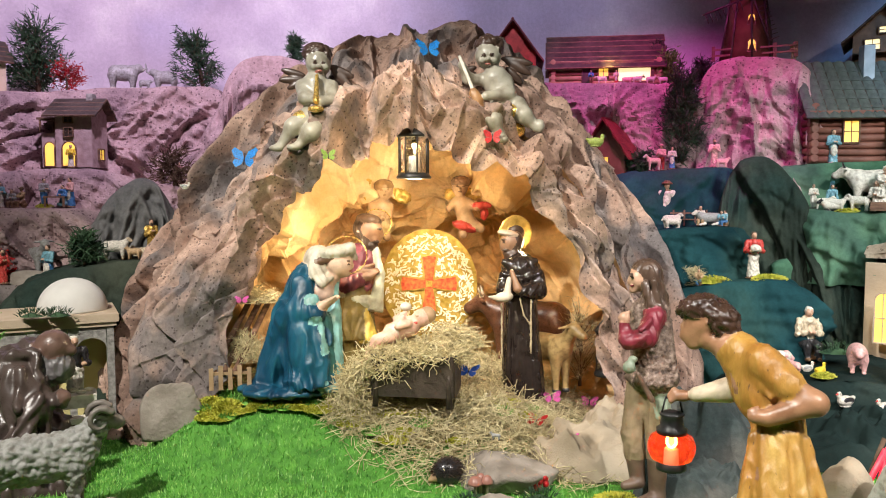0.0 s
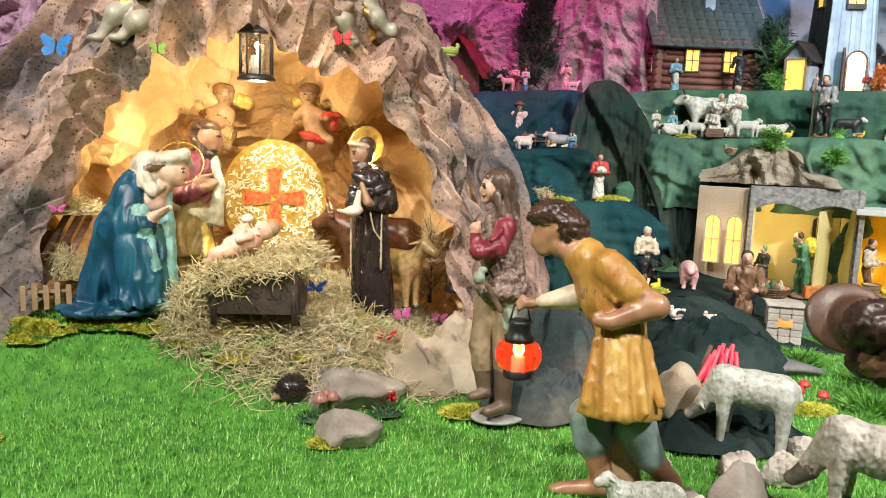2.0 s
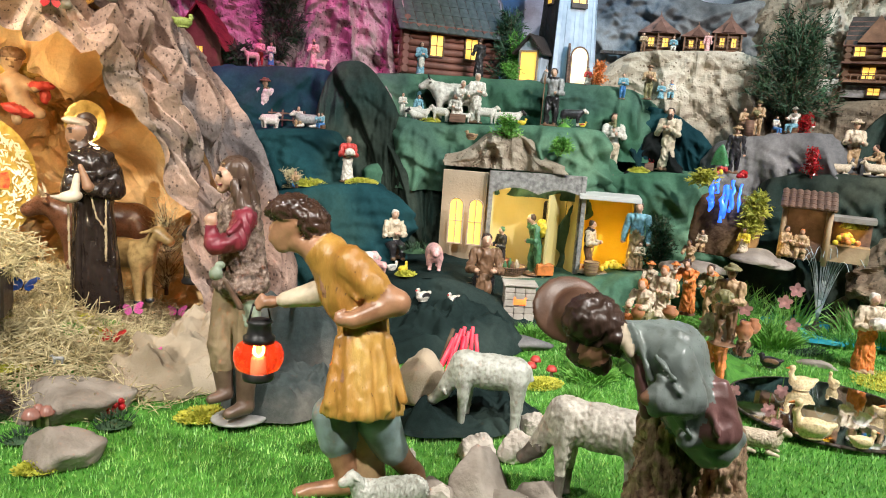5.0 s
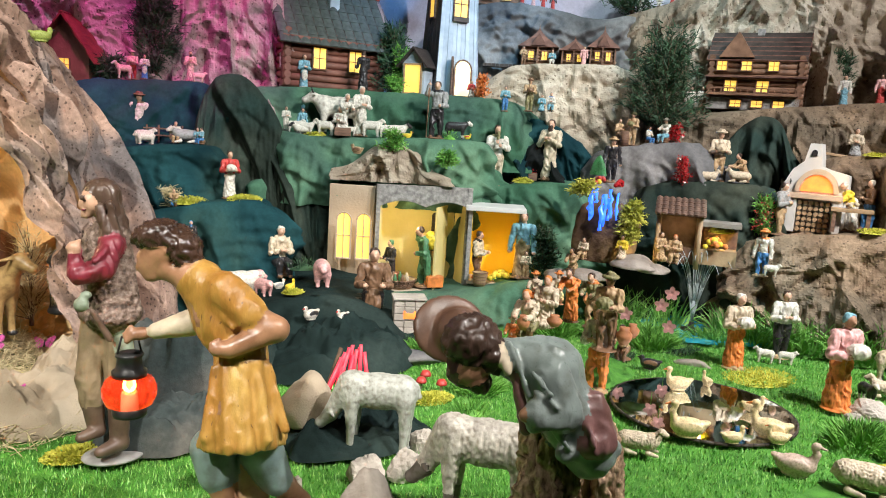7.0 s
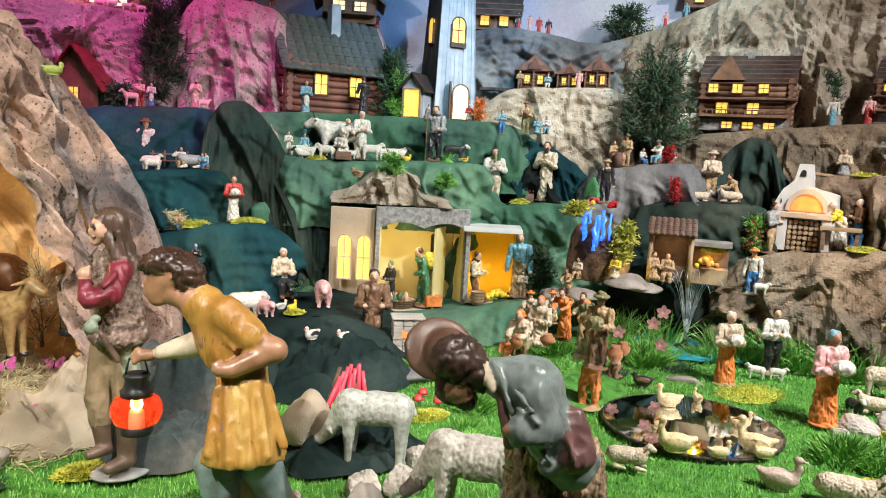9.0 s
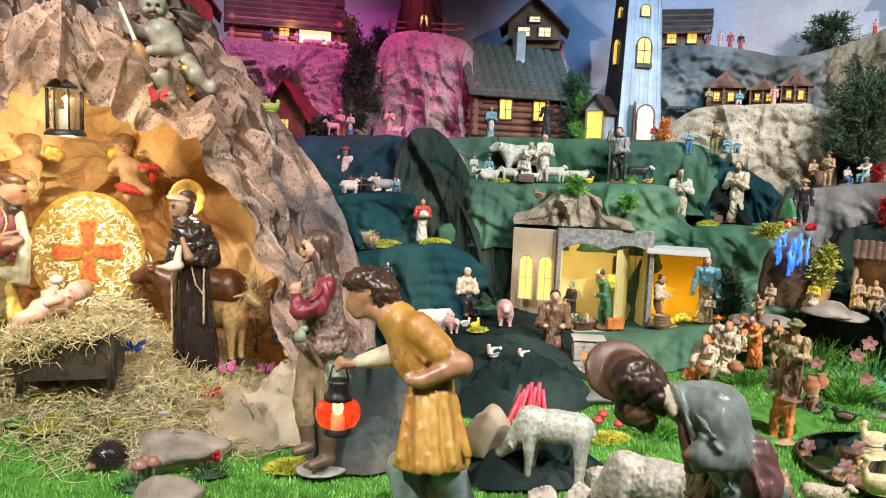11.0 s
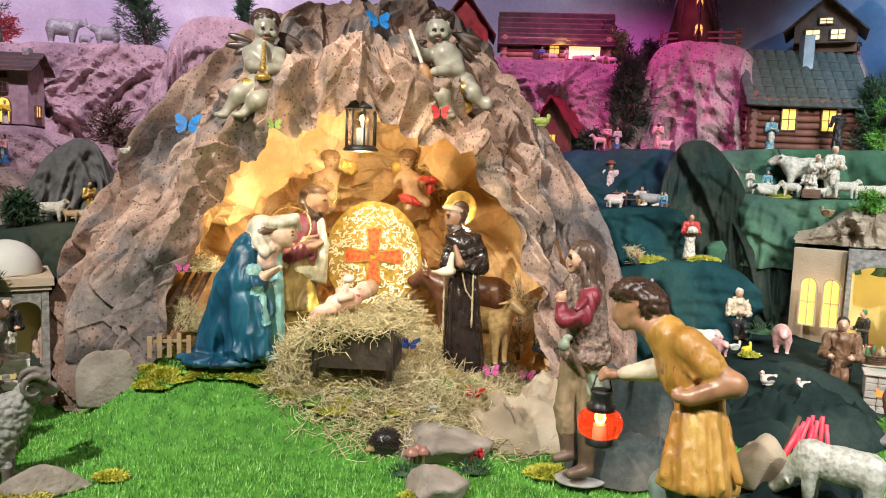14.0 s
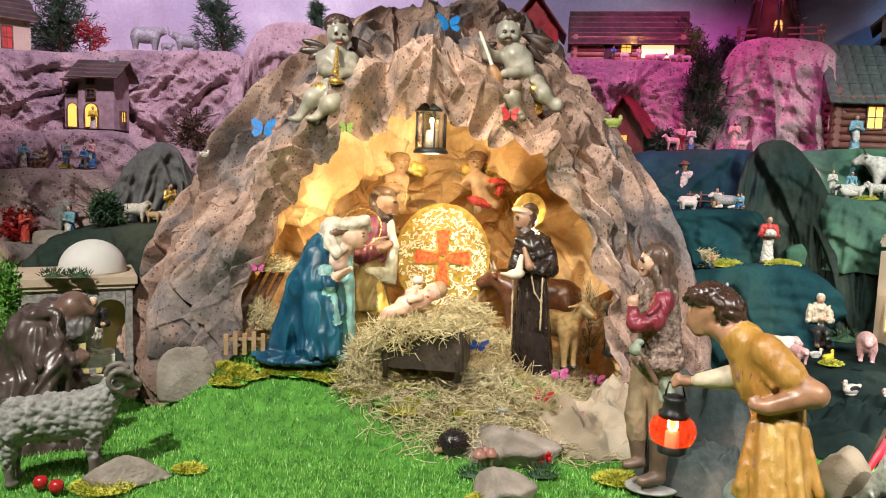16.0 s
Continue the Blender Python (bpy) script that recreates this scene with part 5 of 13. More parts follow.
ob = statue("boy_statue", "boy_statue_solids", boy_statue_solids, [SKIN_BOY, BOYHAIR, OCHRETUNIC, paint(0.20, 0.27, 0.26, 0.45), CREAM, TANP, SKIN_DARK, paint(0.25, 0.07, 0.05, 0.4)], pose(0.857, 1.878, -0.029),
    "painted boy statue in an ochre tunic stooping with a lantern", "statue", "", (((1,), 0.007, 34.0, 1.0, (1, 1, 1)), ((1,), 0.004, 90.0, 5.0, (1, 1, 0.6)), ((2,), 0.003, 34.0, 4.0, (1, 1, 0.3)),))
def shepherd_statue_solids():
    return [ell((-0.054, 0.021, 0.779), (0.0291, 0.0326, 0.0377), 0, k=0.006),
    ell((-0.080, 0.021, 0.773), (0.0077, 0.0086, 0.0103), 0, k=0.008),
    ell((-0.067, 0.017, 0.744), (0.0154, 0.0171, 0.0120), 0, k=0.01),
    ell((-0.080, -0.006, 0.790), (0.0077, 0.0051, 0.0034), 1, k=0),
    ell((-0.079, -0.001, 0.761), (0.0069, 0.0069, 0.0034), 4, k=0.002),
    ell((-0.082, -0.002, 0.800), (0.0103, 0.0069, 0.0034), 1, k=0.003),
    ell((-0.022, 0.032, 0.802), (0.0480, 0.0497, 0.0446), 1, k=0.008),
    cap((-0.016, 0.022, 0.799), (0.006, 0.012, 0.715), 0.0412, 0.0377, 1, k=0.012),
    cap((0.006, 0.012, 0.715), (0.026, -0.021, 0.600), 0.0343, 0.0206, 1, k=0.015),
    cap((-0.042, -0.026, 0.770), (-0.028, -0.048, 0.706), 0.0120, 0.0137, 1, k=0.008),
    cap((-0.017, -0.035, 0.780), (0.007, -0.054, 0.665), 0.0103, 0.0103, 1, k=0.008),
    cap((-0.020, 0.007, 0.662), (-0.008, -0.024, 0.469), 0.0566, 0.0703, 2, k=0.02, flat=0.9),
    ell((-0.007, -0.026, 0.451), (0.0789, 0.0720, 0.0257), 2, k=0.02),
    ell((-0.008, 0.009, 0.680), (0.0532, 0.0600, 0.0309), 2, k=0.02),
    cap((0.020, -0.027, 0.635), (0.039, -0.055, 0.470), 0.0223, 0.0240, 2, k=0.02),
    cap((-0.014, -0.053, 0.665), (-0.049, -0.088, 0.607), 0.0326, 0.0326, 4, k=0.012),
    cap((-0.049, -0.089, 0.604), (-0.110, -0.098, 0.593), 0.0326, 0.0257, 4, k=0.012),
    cap((-0.114, -0.098, 0.594), (-0.121, -0.083, 0.641), 0.0240, 0.0163, 4, k=0.01),
    cap((-0.037, -0.093, 0.663), (-0.075, -0.120, 0.633), 0.0069, 0.0069, 4, k=0.008),
    cap((-0.018, -0.092, 0.629), (-0.083, -0.126, 0.601), 0.0069, 0.0069, 4, k=0.008),
    ell((-0.119, -0.080, 0.665), (0.0189, 0.0171, 0.0206), 0, k=0.004),
    cap((-0.134, -0.080, 0.667), (-0.105, -0.079, 0.685), 0.0069, 0.0060, 0, k=0.003),
    cap((-0.055, 0.036, 0.639), (-0.092, 0.025, 0.622), 0.0257, 0.0189, 4, k=0.01),
    ell((-0.106, -0.098, 0.509), (0.0206, 0.0189, 0.0214), 6, k=0.004),
    ell((-0.093, -0.095, 0.534), (0.0154, 0.0154, 0.0120), 6, k=0.004),
    cap((-0.081, -0.110, 0.489), (-0.037, -0.120, 0.408), 0.0086, 0.0103, 5, k=0.006),
    cap((-0.037, 0.019, 0.464), (-0.069, -0.002, 0.263), 0.0428, 0.0350, 3, k=0.012),
    cap((-0.069, -0.002, 0.263), (-0.061, -0.010, 0.192), 0.0350, 0.0331, 3, k=0.006),
    cap((-0.062, -0.009, 0.202), (-0.053, -0.019, 0.113), 0.0331, 0.0253, 5, k=0.004),
    cap((-0.051, -0.030, 0.105), (-0.102, -0.049, 0.100), 0.0214, 0.0156, 5, k=0.008),
    cap((0.006, -0.013, 0.459), (0.009, -0.035, 0.257), 0.0467, 0.0389, 3, k=0.012),
    cap((0.009, -0.035, 0.257), (0.007, -0.042, 0.195), 0.0369, 0.0350, 3, k=0.006),
    cap((0.007, -0.041, 0.205), (0.003, -0.053, 0.084), 0.0350, 0.0272, 5, k=0.004),
    cap((0.006, -0.060, 0.067), (-0.057, -0.085, 0.060), 0.0253, 0.0175, 5, k=0.008),
    cap((0.005, -0.034, 0.449), (0.017, -0.057, 0.339), 0.0233, 0.0253, 6, folds=5, amp=0.15),
    cap((-0.086, -0.011, 0.456), (0.027, -0.025, 0.447), 0.0136, 0.0136, 5, k=0.004),
    ell((-0.005, -0.017, 0.015), (0.0916, 0.0763, 0.0134), 7)], 0.0055

ob = statue("shepherd_statue", "shepherd_statue_solids", shepherd_statue_solids, [SKIN, paint(0.09, 0.055, 0.038, 0.35), FLEECE, paint(0.27, 0.20, 0.12, 0.5), paint(0.20, 0.025, 0.04, 0.35), paint(0.13, 0.085, 0.06, 0.4), paint(0.26, 0.32, 0.24, 0.45), GREYP], pose(0.691, 2.504, -0.002),
    "painted shepherd statue with long hair, burgundy sleeves and sheepskin vest", "statue", "", (((1,), 0.006, 60.0, 1.0, (1, 1, 0.12)), ((2,), 0.007, 75.0, 4.0, (1, 1, 0.8)), ((3, 4), 0.005, 36.0, 2.0),))
def friar_statue_solids():
    return [ell((-0.060, 0.035, 0.712), (0.0438, 0.0484, 0.0484), 0, k=0.006),
    ell((-0.071, 0.034, 0.698), (0.0357, 0.0392, 0.0484), 0, k=0.008),
    ell((-0.097, 0.024, 0.693), (0.0092, 0.0104, 0.0150), 0, k=0.006),
    ell((-0.086, 0.002, 0.713), (0.0104, 0.0069, 0.0046), 1, k=0),
    ell((-0.088, 0.003, 0.724), (0.0161, 0.0092, 0.0046), 1, k=0.003),
    ell((-0.039, 0.045, 0.715), (0.0415, 0.0507, 0.0461), 1, k=0.006),
    # pale band: gleam of light on the hair ring, put in as paint
    ell((-0.067, 0.039, 0.749), (0.0530, 0.0507, 0.0161), 6, k=0.004, ry=10),
    ell((-0.065, 0.020, 0.660), (0.0288, 0.0299, 0.0207), 1, k=0.006),
    cap((-0.037, 0.003, 0.700), (-0.047, 0.004, 0.662), 0.0104, 0.0127, 1, k=0.005),
    ell((-0.084, 0.002, 0.677), (0.0161, 0.0104, 0.0058), 1, k=0.003),
    ell((-0.031, 0.094, 0.749), (0.0829, 0.0081, 0.0852), 4, k=0.0, rz=14),
    ell((-0.029, 0.073, 0.748), (0.0392, 0.0161, 0.0392), 1, k=0.006),
    cap((-0.047, 0.028, 0.652), (-0.028, 0.023, 0.607), 0.0369, 0.0576, 2, k=0.012),
    ell((-0.008, 0.021, 0.593), (0.0875, 0.0714, 0.0345), 2, k=0.014),
    cap((-0.088, -0.019, 0.624), (-0.029, -0.044, 0.587), 0.0150, 0.0150, 2, k=0.006),
    cap((-0.029, -0.044, 0.587), (0.048, -0.017, 0.628), 0.0150, 0.0138, 2, k=0.006),
    cap((-0.098, -0.029, 0.574), (-0.022, -0.069, 0.548), 0.0104, 0.0104, 2, k=0.006),
    cap((-0.022, -0.069, 0.548), (0.074, -0.033, 0.581), 0.0104, 0.0104, 2, k=0.006),
    cap((-0.016, 0.020, 0.584), (-0.012, 0.007, 0.464), 0.0806, 0.0714, 2, k=0.02),
    cap((0.055, -0.004, 0.566), (0.061, -0.041, 0.502), 0.0345, 0.0369, 2, k=0.01),
    cap((0.058, -0.046, 0.497), (-0.022, -0.089, 0.506), 0.0369, 0.0276, 2, k=0.01),
    cap((-0.089, -0.011, 0.557), (-0.101, -0.047, 0.498), 0.0253, 0.0276, 2, k=0.01),
    cap((-0.099, -0.047, 0.498), (-0.066, -0.078, 0.497), 0.0253, 0.0207, 2, k=0.008),
    cap((0.029, -0.071, 0.545), (-0.013, -0.114, 0.504), 0.0081, 0.0081, 2, k=0.008),
    cap((0.051, -0.072, 0.534), (0.016, -0.112, 0.488), 0.0081, 0.0081, 2, k=0.008),
    cap((-0.041, -0.112, 0.519), (-0.064, -0.103, 0.593), 0.0196, 0.0092, 0, k=0.004),
    ell((-0.099, -0.129, 0.483), (0.0415, 0.0253, 0.0230), 3, k=0.004, ry=-8),
    cap((-0.086, -0.133, 0.498), (-0.077, -0.126, 0.561), 0.0173, 0.0104, 3, k=0.006),
    cap((-0.127, -0.129, 0.478), (-0.163, -0.128, 0.483), 0.0138, 0.0058, 3, k=0.004),
    cap((-0.015, 0.007, 0.464), (-0.004, -0.039, 0.035), 0.0691, 0.0944, 2, folds=7, amp=0.06, k=0.015),
    cap((-0.068, -0.053, 0.448), (-0.080, -0.119, 0.066), 0.0092, 0.0150, 2, k=0.010),
    cap((-0.043, -0.054, 0.449), (-0.044, -0.120, 0.067), 0.0092, 0.0150, 2, k=0.010),
    cap((-0.017, -0.055, 0.450), (-0.009, -0.121, 0.068), 0.0092, 0.0150, 2, k=0.010),
    cap((0.009, -0.055, 0.451), (0.028, -0.122, 0.070), 0.0092, 0.0150, 2, k=0.010),
    cap((0.032, -0.056, 0.452), (0.057, -0.123, 0.071), 0.0092, 0.0150, 2, k=0.010),
    cap((-0.070, -0.064, 0.487), (0.019, -0.076, 0.497), 0.0069, 0.0069, 5, k=0),
    cap((-0.103, -0.043, 0.440), (-0.104, -0.093, 0.214), 0.0046, 0.0046, 5, k=0),
    cap((-0.026, -0.082, 0.474), (-0.011, -0.100, 0.400), 0.0040, 0.0040, 5, k=0),
    cap((-0.011, -0.100, 0.400), (0.020, -0.106, 0.357), 0.0040, 0.0040, 5, k=0),
    cap((0.024, -0.080, 0.461), (0.019, -0.124, 0.236), 0.0046, 0.0046, 5, k=0),
    ell((-0.003, -0.040, 0.027), (0.0967, 0.0875, 0.0138), 2, k=0.006),
    ell((-0.079, -0.116, 0.053), (0.0299, 0.0392, 0.0138), 0, k=0.004)], 0.005

ob = statue("friar_statue", "friar_statue_solids", friar_statue_solids, [paint(0.28, 0.16, 0.10, 0.4), HAIR, HABIT, paint(0.62, 0.55, 0.45, 0.45), HALO, paint(0.36, 0.29, 0.18, 0.6), paint(0.55, 0.45, 0.36, 0.4)], pose(0.347, 3.397, 0.137),
    "glossy black brown friar statue with a white dove and gold halo", "statue", "", (((2,), 0.004, 40.0, 1.0, (1, 1, 0.2)), ((5,), 0.004, 120.0, 2.0, (1, 1, 1)),))
def kneeling_woman_statue_solids():
    return [ell((0.172, 0.021, 0.590), (0.0535, 0.0559, 0.0559), 0, k=0.006),
    ell((0.191, 0.019, 0.579), (0.0384, 0.0396, 0.0489), 0, k=0.008, ry=20),
    ell((0.225, 0.019, 0.580), (0.0093, 0.0105, 0.0116), 0, k=0.008),
    ell((0.203, 0.016, 0.549), (0.0175, 0.0186, 0.0151), 0, k=0.01),
    ell((0.219, 0.005, 0.562), (0.0093, 0.0093, 0.0047), 8, k=0.002),
    ell((0.210, -0.010, 0.589), (0.0105, 0.0070, 0.0047), 1, k=0.0),
    ell((0.208, -0.009, 0.603), (0.0151, 0.0093, 0.0035), 1, k=0.002),
    cap((0.085, -0.011, 0.599), (0.154, -0.014, 0.617), 0.0128, 0.0140, 1, k=0.004),
    cap((0.153, -0.012, 0.613), (0.162, -0.012, 0.561), 0.0105, 0.0093, 1, k=0.004),
    ell((0.159, 0.027, 0.638), (0.0768, 0.0721, 0.0303), 4, k=0.012, ry=-6),
    cap((0.095, 0.005, 0.612), (0.221, 0.007, 0.660), 0.0186, 0.0209, 4, k=0.012),
    cap((0.221, 0.007, 0.660), (0.241, 0.022, 0.613), 0.0163, 0.0093, 4, k=0.012),
    cap((0.079, 0.045, 0.606), (0.107, 0.045, 0.518), 0.0605, 0.0489, 4, k=0.01),
    cap((0.063, -0.005, 0.603), (0.068, -0.030, 0.554), 0.0151, 0.0140, 4, k=0.012),
    cap((0.068, -0.030, 0.554), (0.106, -0.046, 0.509), 0.0140, 0.0140, 4, k=0.012),
    cap((0.106, -0.046, 0.509), (0.145, -0.025, 0.530), 0.0128, 0.0105, 4, k=0.012),
    cap((0.086, -0.018, 0.576), (0.121, -0.039, 0.528), 0.0116, 0.0105, 4, k=0.012),
    cap((0.152, 0.017, 0.546), (0.119, 0.013, 0.502), 0.0303, 0.0303, 0, k=0.008),
    ell((0.104, 0.001, 0.476), (0.0465, 0.0419, 0.0465), 6, k=0.01),
    cap((0.027, 0.019, 0.530), (-0.011, 0.004, 0.384), 0.0559, 0.0768, 2, k=0.02),
    cap((0.019, -0.001, 0.532), (0.059, 0.021, 0.560), 0.0349, 0.0233, 2, k=0.012),
    cap((0.022, -0.035, 0.501), (0.023, -0.070, 0.402), 0.0465, 0.0500, 2, k=0.014),
    cap((0.023, -0.071, 0.399), (0.080, -0.087, 0.401), 0.0500, 0.0442, 2, k=0.012),
    cap((0.080, -0.087, 0.452), (0.074, -0.097, 0.354), 0.0221, 0.0198, 3, k=0.005),
    cap((0.070, -0.083, 0.434), (0.085, -0.099, 0.386), 0.0349, 0.0303, 3, k=0.006),
    cap((0.011, -0.083, 0.467), (0.049, -0.103, 0.436), 0.0081, 0.0081, 2, k=0.01),
    cap((0.011, -0.092, 0.434), (0.057, -0.113, 0.418), 0.0081, 0.0081, 2, k=0.01),
    cap((0.003, -0.091, 0.393), (0.064, -0.117, 0.382), 0.0093, 0.0081, 2, k=0.01),
    cap((0.099, -0.096, 0.417), (0.168, -0.094, 0.457), 0.0221, 0.0105, 0, k=0.004),
    cap((0.102, -0.072, 0.408), (0.176, -0.069, 0.459), 0.0186, 0.0105, 0, k=0.004),
    cap((0.129, -0.109, 0.440), (0.176, -0.105, 0.468), 0.0070, 0.0058, 0, k=0.002),
    cap((0.154, 0.036, 0.532), (0.153, 0.000, 0.390), 0.0151, 0.0233, 3, k=0.005),
    cap((0.153, 0.000, 0.390), (0.156, -0.058, 0.131), 0.0279, 0.0396, 3, folds=4, amp=0.18, k=0.008),
    cap((0.105, -0.032, 0.358), (0.127, -0.074, 0.157), 0.0396, 0.0465, 9, k=0.008),
    cap((0.108, -0.100, 0.335), (0.123, -0.115, 0.247), 0.0116, 0.0140, 3, k=0.004),
    cap((0.123, -0.115, 0.247), (0.092, -0.128, 0.214), 0.0140, 0.0116, 3, k=0.004),
    cap((0.092, -0.128, 0.214), (0.123, -0.149, 0.117), 0.0116, 0.0163, 3, k=0.005),
    cap((-0.001, -0.018, 0.370), (0.058, -0.050, 0.278), 0.0931, 0.0908, 2, k=0.02),
    cap((0.042, -0.058, 0.291), (0.067, -0.089, 0.101), 0.0861, 0.0977, 2, folds=7, amp=0.07, k=0.02),
    cap((-0.025, -0.001, 0.337), (-0.102, -0.023, 0.115), 0.0838, 0.0745, 2, k=0.03),
    cap((-0.102, -0.023, 0.115), (-0.205, -0.025, 0.065), 0.0512, 0.0186, 2, k=0.03),
    ell((-0.049, -0.049, 0.073), (0.1920, 0.1396, 0.0256), 2, k=0.02),
    ell((0.146, -0.082, 0.090), (0.0524, 0.0698, 0.0233), 3, k=0.01),
    cap((-0.031, -0.091, 0.341), (0.074, -0.135, 0.284), 0.0093, 0.0105, 2, k=0.012),
    cap((-0.064, -0.065, 0.289), (-0.099, -0.083, 0.118), 0.0105, 0.0140, 2, k=0.014),
    cap((-0.024, -0.094, 0.307), (-0.021, -0.126, 0.107), 0.0105, 0.0151, 2, k=0.014),
    cap((0.023, -0.129, 0.281), (0.032, -0.168, 0.108), 0.0105, 0.0151, 2, k=0.012),
    cap((0.070, -0.142, 0.262), (0.077, -0.179, 0.106), 0.0105, 0.0140, 2, k=0.012),
    cap((-0.076, -0.061, 0.230), (-0.160, -0.064, 0.088), 0.0093, 0.0105, 2, k=0.014)], 0.0052

ob = statue("kneeling_woman_statue", "kneeling_woman_statue_solids", kneeling_woman_statue_solids, [paint(0.66, 0.47, 0.36, 0.4), BROWNHAIR, MANTLE, paint(0.20, 0.42, 0.42, 0.35), paint(0.50, 0.47, 0.39, 0.45), GOLD, paint(0.62, 0.48, 0.42, 0.45), STONE, paint(0.5, 0.16, 0.13, 0.4), paint(0.03, 0.12, 0.12, 0.4)], pose(-0.627, 3.176, 0.182),
    "kneeling praying woman statue in blue mantle and white veil", "statue", "", (((2,), 0.015, 17.0, 2.0, (1, 1, 0.3)), ((3, 4, 9), 0.004, 38.0, 1.0, (1, 1, 0.3)),))
add_ring(ob, (0.200, 0.044, 0.624), 0.0866, (62, 12, 0), 0.0026, 5)
def bearded_man_statue_solids():
    return [ell((0.070, 0.025, 0.752), (0.0562, 0.0587, 0.0587), 0, k=0.006),
    ell((0.092, 0.023, 0.735), (0.0383, 0.0409, 0.0562), 0, k=0.008, ry=12),
    ell((0.123, 0.017, 0.731), (0.0115, 0.0128, 0.0179), 0, k=0.006),
    ell((0.102, -0.010, 0.745), (0.0115, 0.0077, 0.0051), 1, k=0),
    ell((0.105, -0.009, 0.759), (0.0217, 0.0102, 0.0051), 1, k=0.003),
    ell((0.090, -0.010, 0.714), (0.0179, 0.0128, 0.0128), 0, k=0.01),
    ell((0.041, 0.037, 0.761), (0.0511, 0.0562, 0.0562), 1, k=0.006),
    ell((0.064, 0.031, 0.800), (0.0587, 0.0587, 0.0281), 9, k=0.006, ry=10),
    cap((0.039, -0.005, 0.744), (0.056, -0.011, 0.688), 0.0166, 0.0179, 1, k=0.006),
    ell((0.073, 0.005, 0.679), (0.0358, 0.0332, 0.0230), 1, k=0.006),
    ell((0.097, -0.011, 0.699), (0.0192, 0.0115, 0.0064), 1, k=0.003),
    cap((0.053, 0.016, 0.660), (0.029, 0.012, 0.621), 0.0383, 0.0511, 2, k=0.01),
    cap((-0.029, 0.028, 0.566), (0.061, 0.010, 0.610), 0.0536, 0.0434, 2, k=0.02),
    cap((0.015, 0.021, 0.607), (-0.018, 0.005, 0.453), 0.0843, 0.0843, 2, k=0.02),
    cap((-0.038, -0.044, 0.548), (-0.028, -0.069, 0.507), 0.0434, 0.0383, 2, k=0.012),
    cap((-0.027, -0.074, 0.507), (0.032, -0.083, 0.532), 0.0383, 0.0307, 2, k=0.01),
    cap((0.023, -0.083, 0.531), (0.079, -0.087, 0.550), 0.0217, 0.0179, 0, k=0.004),
    cap((0.073, -0.088, 0.546), (0.116, -0.086, 0.570), 0.0179, 0.0089, 0, k=0.004),
    cap((0.028, -0.079, 0.569), (0.109, -0.080, 0.579), 0.0140, 0.0089, 0, k=0.003),
    cap((0.034, -0.077, 0.585), (0.096, -0.077, 0.600), 0.0102, 0.0077, 0, k=0.003),
    cap((0.005, -0.045, 0.600), (-0.010, -0.060, 0.500), 0.0102, 0.0115, 2, k=0.01),
    cap((0.060, -0.040, 0.614), (0.056, -0.048, 0.583), 0.0102, 0.0102, 2, k=0.01),
    cap((0.076, -0.047, 0.501), (0.029, -0.065, 0.464), 0.0115, 0.0115, 2, k=0.01),
    cap((0.100, -0.006, 0.661), (0.123, -0.048, 0.553), 0.0153, 0.0192, 5, k=0.005),
    cap((0.123, -0.048, 0.553), (0.101, -0.085, 0.393), 0.0192, 0.0332, 5, folds=4, amp=0.14, k=0.006),
    cap((0.106, -0.081, 0.430), (0.007, -0.087, 0.441), 0.0281, 0.0204, 5, folds=3, amp=0.12, k=0.006),
    cap((0.007, -0.087, 0.441), (-0.064, -0.072, 0.472), 0.0204, 0.0153, 5, k=0.006),
    cap((-0.001, -0.026, 0.445), (0.008, -0.066, 0.260), 0.0766, 0.0920, 3, folds=6, amp=0.10, k=0.012),
    cap((0.044, -0.073, 0.389), (0.069, -0.109, 0.257), 0.0281, 0.0434, 4, folds=4, amp=0.14, k=0.008),
    cap((-0.018, -0.084, 0.414), (-0.029, -0.116, 0.255), 0.0128, 0.0179, 3, k=0.01),
    cap((0.014, -0.090, 0.416), (0.022, -0.127, 0.259), 0.0128, 0.0179, 3, k=0.01),
    cap((0.002, -0.025, 0.265), (0.010, -0.050, 0.036), 0.0945, 0.1073, 3, k=0.02)], 0.0055

ob = statue("bearded_man_statue", "bearded_man_statue_solids", bearded_man_statue_solids, [paint(0.36, 0.20, 0.12, 0.4), HAIR, paint(0.20, 0.05, 0.07, 0.4), paint(0.26, 0.19, 0.06, 0.45), paint(0.70, 0.50, 0.10, 0.4), paint(0.58, 0.58, 0.46, 0.45), GOLD, CREAM, CREAM, BROWNHAIR], pose(-0.426, 3.499, 0.147),
    "statue of a bearded man in wine red and ochre robes", "statue", "", (((2, 3, 4, 5), 0.005, 26.0, 2.0), ((1, 9), 0.004, 70.0, 1.0),))
add_ring(ob, (0.093, 0.054, 0.781), 0.0741, (66, -12, 0), 0.0026, 6)
